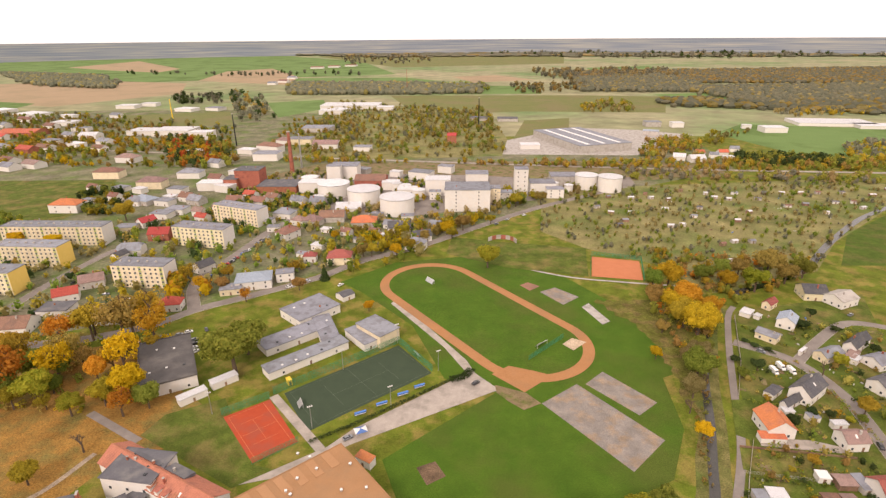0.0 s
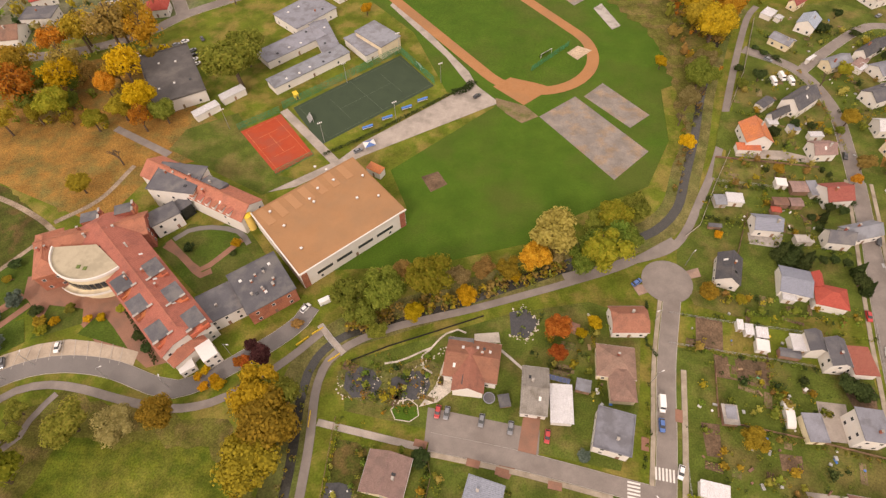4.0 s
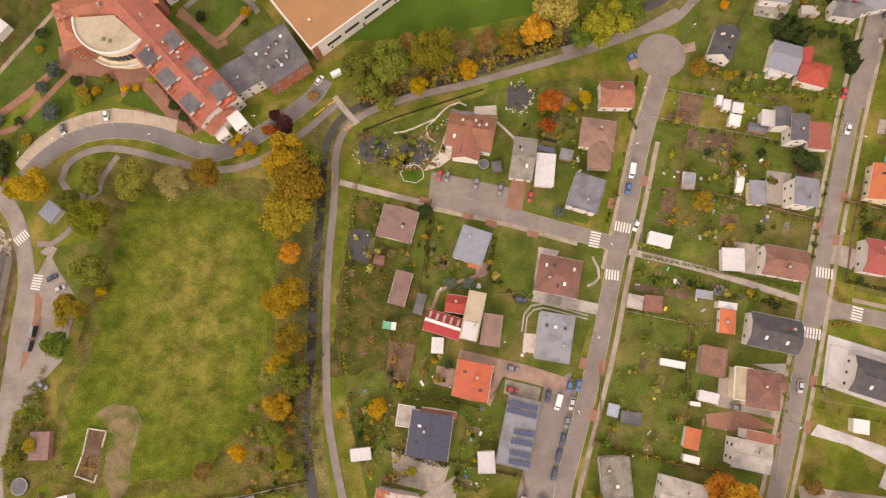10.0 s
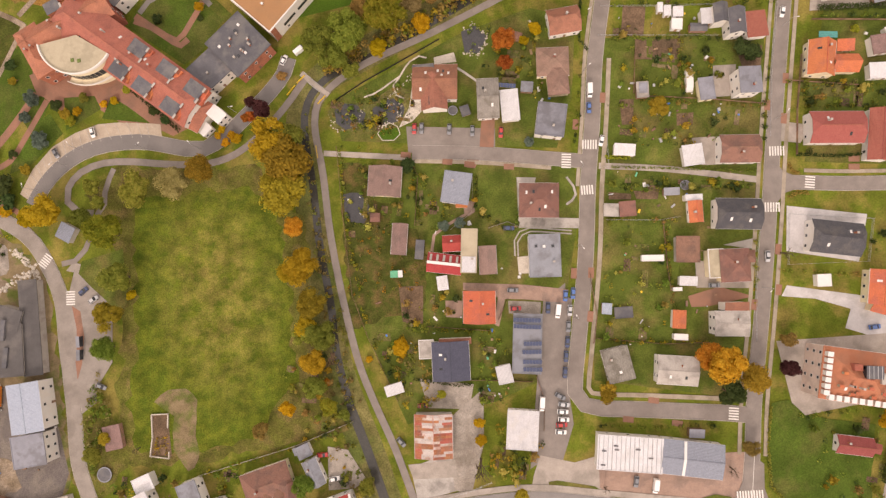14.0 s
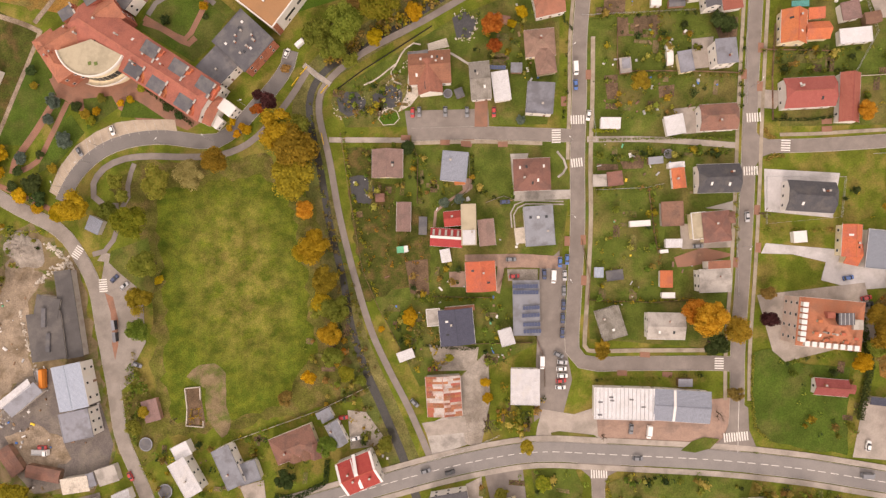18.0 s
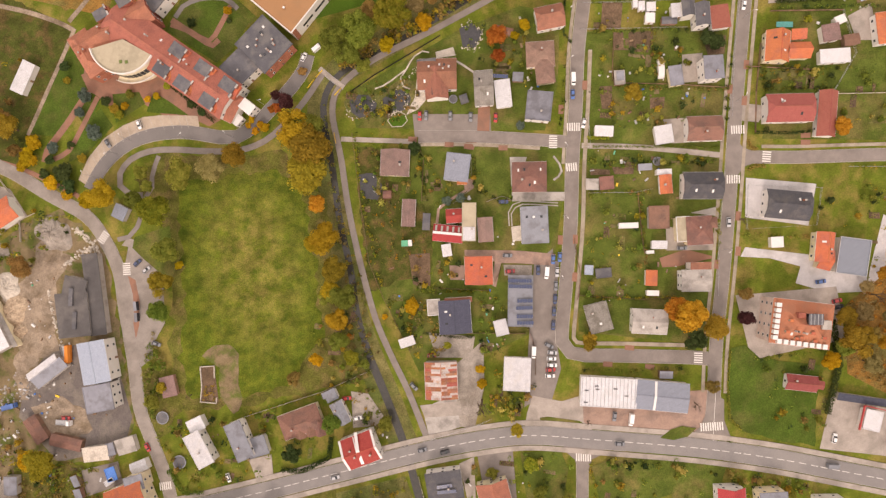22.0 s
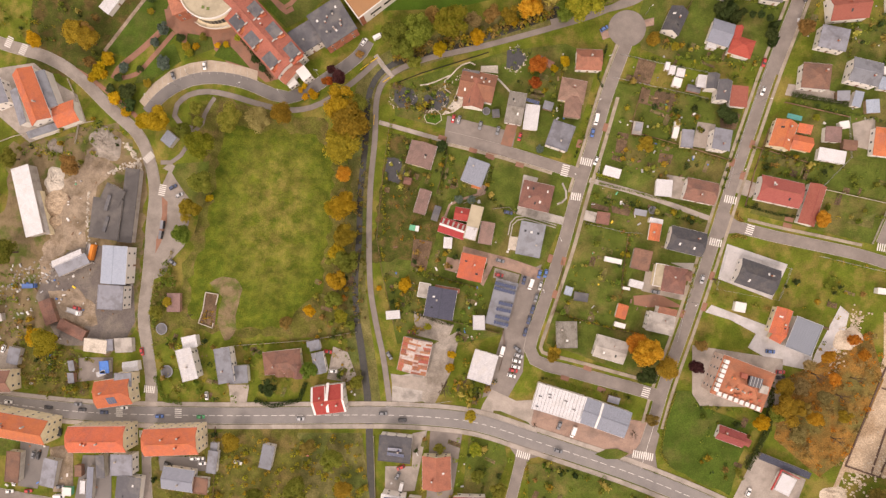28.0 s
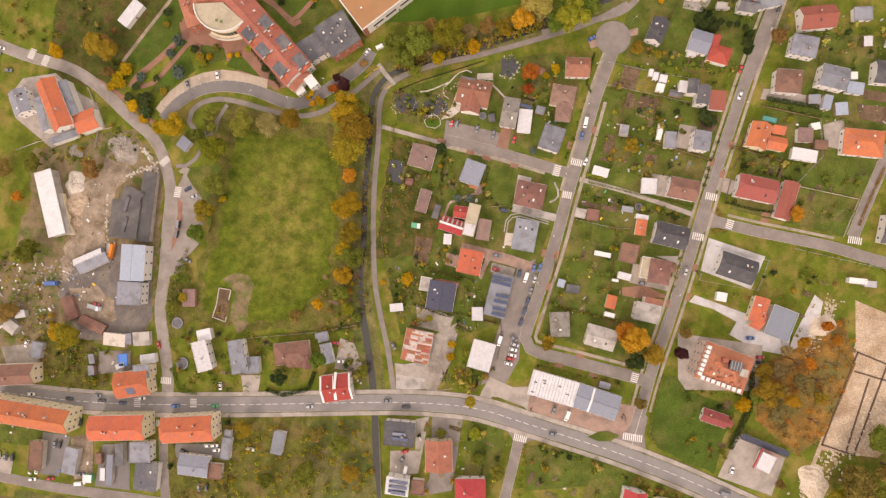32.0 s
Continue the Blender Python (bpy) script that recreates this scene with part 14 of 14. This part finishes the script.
young_bushes(GARDEN, 10, 402)
beds(GARDEN, 3, -105, 502)
GARDEN = [(-18.9, -7.2), (2.2, -9.1), (-0.4, -25.7), (-24.6, -23.6)]
young_bushes(GARDEN, 10, 403)
beds(GARDEN, 3, -105, 503)
GARDEN = [(4.8, -26.1), (16.8, -31.4), (12.4, -55.9), (2.1, -55)]
young_bushes(GARDEN, 10, 404)
beds(GARDEN, 3, -105, 504)
GARDEN = [(70.6, 88.9), (106.5, 78.7), (99.7, 45.8), (65.9, 51.2)]
young_bushes(GARDEN, 18, 405)
beds(GARDEN, 6, -105, 505)
GARDEN = [(88.2, 73.6), (113.9, 68.9), (112.3, 57.9), (90.7, 59.9)]
young_bushes(GARDEN, 10, 406)
beds(GARDEN, 3, -105, 506)
GARDEN = [(61.9, 26.6), (119.5, 16.9), (117.9, 12.8), (61.1, 20.3)]
young_bushes(GARDEN, 13, 407)
beds(GARDEN, 5, -105, 507)
GARDEN = [(58.8, 8.8), (83.9, 6.4), (78.8, -37.1), (52, -34.5)]
young_bushes(GARDEN, 16, 408)
beds(GARDEN, 6, -105, 508)
GARDEN = [(65.2, 45.8), (85, 49.4), (119, 44), (106.8, 34.2), (82.8, 32.2)]
young_bushes(GARDEN, 11, 409)
beds(GARDEN, 4, -105, 509)
GARDEN = [(140.2, 53.2), (168.3, 46.3), (164.8, 38.9), (138.7, 43.4)]
young_bushes(GARDEN, 11, 410)
beds(GARDEN, 4, -105, 510)
GARDEN = [(85.4, 101.4), (136.1, 96.8), (132.4, 87.8), (92.9, 91.4)]
young_bushes(GARDEN, 15, 411)
beds(GARDEN, 5, -105, 511)
GARDEN = [(-40.9, 71.4), (-5.1, 76.4), (-7.7, 58.7), (-30.7, 59)]
young_bushes(GARDEN, 18, 412)
beds(GARDEN, 6, -105, 512)
GARDEN = [(14.2, 94.9), (43.9, 84.8), (41.4, 62.5), (34.7, 61), (17.2, 80.8)]
young_bushes(GARDEN, 11, 413)
beds(GARDEN, 4, -105, 513)
GARDEN = [(148.5, 122.5), (213.5, 119.1), (213.9, 104), (175.9, 100.7)]
young_bushes(GARDEN, 15, 414)
beds(GARDEN, 5, -105, 514)
GARDEN = [(161, 43.4), (190.1, 45.7), (205, 44), (191.7, 16.8), (171, 20.9)]
young_bushes(GARDEN, 11, 415)
beds(GARDEN, 4, -105, 515)
GARDEN = [(120.1, -72.5), (146.6, -79), (143.6, -111.1), (119.5, -98.6)]
young_bushes(GARDEN, 10, 416)
beds(GARDEN, 3, -105, 516)
GARDEN = [(-259.6, -30.4), (-222.8, -37), (-215.6, -77.5), (-254.8, -81.5)]
young_bushes(GARDEN, 26, 417)
beds(GARDEN, 10, -105, 517)
GARDEN = [(-215.6, -77.5), (-184.3, -80.5), (-182.6, -102.2), (-217.6, -96.7)]
young_bushes(GARDEN, 18, 418)
beds(GARDEN, 6, -105, 518)
GARDEN = [(-152.3, -65), (-95.1, -62.5), (-69, -81), (-74.1, -93.5), (-143.1, -97.8)]
young_bushes(GARDEN, 23, 419)
beds(GARDEN, 8, -105, 519)
GARDEN = [(-155, -114.6), (-110.2, -109.5), (-107.1, -152), (-145.4, -157)]
young_bushes(GARDEN, 10, 420)
beds(GARDEN, 3, -105, 520)
GARDEN = [(-13.6, -99.2), (33.3, -100.5), (36.2, -135.5), (-10.3, -140.4)]
young_bushes(GARDEN, 11, 421)
beds(GARDEN, 4, -105, 521)
GARDEN = [(42.6, -108.4), (100.8, -114.7), (82.1, -131.6), (44.9, -135.2)]
young_bushes(GARDEN, 15, 422)
beds(GARDEN, 5, -105, 522)
GARDEN = [(101, -117.6), (150.7, -125.1), (137, -132.1), (93.6, -130.6)]
young_bushes(GARDEN, 13, 423)
beds(GARDEN, 5, -105, 523)
GARDEN = [(104.1, 171.4), (146.6, 166), (151.5, 153.3), (130.2, 121.3), (86, 125.6)]
young_bushes(GARDEN, 25, 424)
beds(GARDEN, 9, -105, 524)
GARDEN = [(127.3, 218.2), (152.7, 228.1), (169.9, 199.5), (163.1, 170), (135.5, 162.4), (118.7, 197.4)]
young_bushes(GARDEN, 18, 425)
beds(GARDEN, 6, -105, 525)
GARDEN = [(170.8, 263), (219.9, 255.7), (194.4, 200.6), (167.5, 180.6), (169.7, 220.1)]
young_bushes(GARDEN, 23, 426)
beds(GARDEN, 8, -105, 526)
GARDEN = [(-73.2, -30.6), (-52.3, -25.9), (-47, -90.7), (-63.5, -74.5)]
young_bushes(GARDEN, 23, 427)
beds(GARDEN, 8, -105, 527)
GARDEN = [(149.8, -9.6), (175.6, -4.7), (193.6, -12), (167.2, -48.6), (150.6, -21.1)]
young_bushes(GARDEN, 10, 428)
beds(GARDEN, 3, -105, 528)
GARDEN = [(-277.8, 113.8), (-187.9, 115), (-201.4, 85.4), (-235.8, 77.8), (-273.4, 83.5)]
young_bushes(GARDEN, 26, 429)
GARDEN = [(-196.5, 43.9), (-174.9, 32.4), (-197.1, 18.5), (-243, 19), (-216.1, 33.3)]
young_bushes(GARDEN, 18, 430)
GARDEN = [(6.9, -62), (24.9, -69.1), (11.7, -84.9), (-0.2, -83.1)]
young_bushes(GARDEN, 13, 431)
beds(GARDEN, 5, -105, 531)
GARDEN = [(45, -102.3), (96.9, -103.4), (92.2, -115.5), (51.5, -110.4)]
young_bushes(GARDEN, 10, 432)
beds(GARDEN, 3, -105, 532)
street_lamp(-163.5, 53.8, 89)
street_lamp(-143, 67.5, 109)
street_lamp(-116.4, 63.7, 28)
street_lamp(-94.7, 60.8, 122)
street_lamp(-78.3, 73.1, 354)
street_lamp(-150.2, 62.1, 210)
street_lamp(64.5, 89.5, 208)
street_lamp(59.2, 67.4, 23)
street_lamp(52.8, 30.7, 124)
street_lamp(47.4, 1.4, 299)
street_lamp(42.5, -25.4, 114)
street_lamp(136.4, 73.8, 352)
street_lamp(128.1, 38.8, 56)
street_lamp(120.1, 5.1, 120)
street_lamp(113.1, -23.7, 221)
street_lamp(-113.7, 103.6, 139)
street_lamp(-46.8, 109.6, 98)
street_lamp(79.8, 112.6, 43)
low_wall([(-52.3, 81), (-48.9, 83.6)], 1.0, 0.12, YELLOWPL, "yellow safety railing beside the footpath", "railing")
low_wall([(-45.2, 71.4), (-41.7, 74.2)], 1.0, 0.12, YELLOWPL, "yellow safety railing beside the footpath", "railing")
low_wall([(-48, 54.9), (-47.9, 49.9)], 1.0, 0.12, YELLOWPL, "yellow safety railing beside the footpath", "railing")
low_wall([(-57, 76.8), (-53.3, 80.1)], 1.0, 0.12, YELLOWPL, "yellow safety railing beside the footpath", "railing")
thicket("park_bushes", [(-255.1, 241.4), (-224.3, 261.2), (-157.8, 243.1), (-134.7, 201.7), (-152.7, 182), (-221.7, 182.6)], 150, (0.8, 2.2), ["gold", "brown", "olive", "yellow"], "undergrowth below the park trees", 70, None, 26)
grove("town_trees", [(-406.4, 422.2), (-249.6, 422.5), (-172.5, 527), (-29.4, 424.2), (-71.4, 341.5), (-117.8, 313.2), (-184.2, 295.1), (-251.8, 237.7)], 560, (1.2, 3.6), ["olive", "dry", "green", "dry", "gold", "brown", "dark"], "small trees and bushes between the houses", 71, 1.2)
grove("town_trees", [(-265, 549.9), (-173.9, 625.1), (43.9, 527.7), (26.4, 424.9), (-78.8, 384.6), (-161.5, 423)], 430, (1.0, 3.2), ["olive", "dry", "green", "dry", "gold", "dark"], "small trees and bushes between the houses", 72, 1.2)
grove("stream_trees", [(136, 376), (189.5, 355.1), (245, 366.4), (225.7, 326.6), (157.5, 286.1), (117.6, 216.9), (101.5, 216.9), (107.2, 285.8)], 200, (1.0, 3.2), ["olive", "gold", "brown", "orange"], "thicket along the stream", 73, 1.2)
grove("town_trees", [(-786.4, 872.5), (-551.3, 826.2), (-339.3, 760.1), (-284.5, 627.4), (-470.7, 767.3), (-665.3, 729.2)], 130, (2.2, 5), ["gold", "olive", "yellow", "brown"], "autumn trees between far houses and fields", 200, 1.2)
grove("town_trees", [(-490.7, 871.2), (-393.3, 890.9), (-277.5, 627.2), (-357.4, 676.2), (-403.3, 713)], 70, (3, 6), ["olive", "russet", "gold", "dark"], "autumn trees between far houses and fields", 201, 1.2)
grove("town_trees", [(-243.4, 527.6), (-166.6, 506.7), (-146.7, 516.6), (-119.9, 497.1), (-134.1, 466.7), (-207.6, 466.6)], 90, (1.5, 3.5), ["olive", "gold", "dark"], "autumn trees between far houses and fields", 202, 1.2)
grove("town_trees", [(-426.2, 445.8), (-379.6, 429.8), (-395.4, 422.2), (-408.9, 425.2)], 20, (2, 4), ["gold", "olive", "yellow"], "autumn trees between far houses and fields", 203, 1.2)
grove("town_trees", [(-405.4, 530.3), (-360.7, 540.4), (-318, 488.6), (-309.6, 437.4), (-347.2, 453.6)], 50, (2, 4.5), ["olive", "gold", "dark"], "autumn trees between far houses and fields", 204, 1.2)
grove("town_trees", [(-192.6, 311.4), (-179.6, 320.6), (-159, 295.8), (-164.5, 276.9), (-176.6, 280.1)], 30, (2, 4.5), ["gold", "yellow", "orange"], "autumn trees between far houses and fields", 205, 1.2)
grove("town_trees", [(-92.2, 409.8), (-29.4, 424.2), (18, 446.9), (21.8, 424.8), (-27.3, 387.7), (-74, 356.6)], 60, (2, 4.2), ["gold", "yellow", "brown"], "autumn trees between far houses and fields", 206, 1.2)
grove("town_trees", [(39.8, 549.2), (66.4, 528), (74.9, 508.1), (39.1, 468.1), (18.4, 454.8)], 40, (2, 4.5), ["gold", "brown", "olive"], "autumn trees between far houses and fields", 207, 1.2)
grove("town_trees", [(-334.6, 1010), (-243, 1078), (-164, 879.5), (-194.1, 705.3), (-272.1, 757.2)], 90, (2, 4.5), ["gold", "olive", "brown"], "autumn trees between far houses and fields", 208, 1.2)
grove("town_trees", [(108.1, 573.3), (165.9, 562.7), (162.5, 529.7), (93.4, 489.7)], 40, (1.5, 3.5), ["olive", "gold", "dry"], "autumn trees between far houses and fields", 209, 1.2)
grove("far_trees", [(351.3, 701.7), (476.4, 685), (461.6, 662.1), (335.6, 668.1)], 60, (3, 5), ["dark", "dark", "olive"], "autumn trees between far houses and fields", 210, 1.2)
grove("far_trees", [(532.8, 772.1), (624.7, 795.8), (533.9, 672.6), (468.3, 650.4)], 80, (3, 6), ["olive", "gold", "far"], "autumn trees between far houses and fields", 211, 1.2)
grove("far_trees", [(266.3, 807.9), (338.2, 820.3), (310, 728.2), (222.2, 689.7)], 70, (2.5, 5), ["gold", "olive", "brown"], "autumn trees between far houses and fields", 212, 1.2)
grove("far_trees", [(381, 861), (477.1, 909.3), (404.3, 814.7), (342.8, 760.5)], 40, (2, 4), ["gold", "dry"], "autumn trees between far houses and fields", 213, 1.2)
grove("far_trees", [(-962, 1080.1), (-819.2, 1113.3), (-396.8, 949.1), (-362.8, 862.4), (-693.8, 934), (-821.4, 913.8)], 150, (2, 5), ["olive", "gold", "dry", "far"], "autumn trees between far houses and fields", 214, 1.2)
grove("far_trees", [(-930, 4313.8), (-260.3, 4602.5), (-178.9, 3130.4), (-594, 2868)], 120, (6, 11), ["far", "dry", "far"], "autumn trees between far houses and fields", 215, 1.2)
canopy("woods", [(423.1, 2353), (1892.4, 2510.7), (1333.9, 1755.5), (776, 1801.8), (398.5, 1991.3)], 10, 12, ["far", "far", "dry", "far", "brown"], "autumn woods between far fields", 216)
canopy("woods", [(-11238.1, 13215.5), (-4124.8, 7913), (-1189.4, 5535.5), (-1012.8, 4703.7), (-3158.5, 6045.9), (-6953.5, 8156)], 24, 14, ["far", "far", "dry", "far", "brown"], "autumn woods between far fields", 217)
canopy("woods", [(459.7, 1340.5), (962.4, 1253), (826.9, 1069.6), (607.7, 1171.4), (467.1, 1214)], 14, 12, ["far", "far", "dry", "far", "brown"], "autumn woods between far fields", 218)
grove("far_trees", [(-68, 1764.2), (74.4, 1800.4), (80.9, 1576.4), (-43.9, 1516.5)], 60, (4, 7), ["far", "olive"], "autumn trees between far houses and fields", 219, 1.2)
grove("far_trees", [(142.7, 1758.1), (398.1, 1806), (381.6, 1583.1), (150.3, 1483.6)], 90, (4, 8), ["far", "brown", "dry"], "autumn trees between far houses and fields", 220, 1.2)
grove("far_trees", [(253.3, 1252), (384.1, 1312.4), (356.7, 1134.3), (248.5, 1112.6)], 60, (3, 6), ["gold", "dry", "olive"], "autumn trees between far houses and fields", 221, 1.2)
grove("far_trees", [(-135.7, 1113.4), (49.3, 1199.1), (61, 850.7), (-47.9, 760.2)], 150, (2, 4.5), ["dry", "brown", "gold", "olive"], "autumn trees between far houses and fields", 222, 1.2)

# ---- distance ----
# ring standing in for the far land, blue-grey haze painted into its bands
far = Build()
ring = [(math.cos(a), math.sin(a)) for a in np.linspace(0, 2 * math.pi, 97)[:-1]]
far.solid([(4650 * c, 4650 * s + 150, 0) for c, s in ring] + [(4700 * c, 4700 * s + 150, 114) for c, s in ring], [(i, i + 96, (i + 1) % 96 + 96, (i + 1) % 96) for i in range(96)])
tagged(new("backdrop", far.mesh(DISTANCE)), "belts of woods and fields at the horizon, haze in their colours", "backdrop", "", "structure")
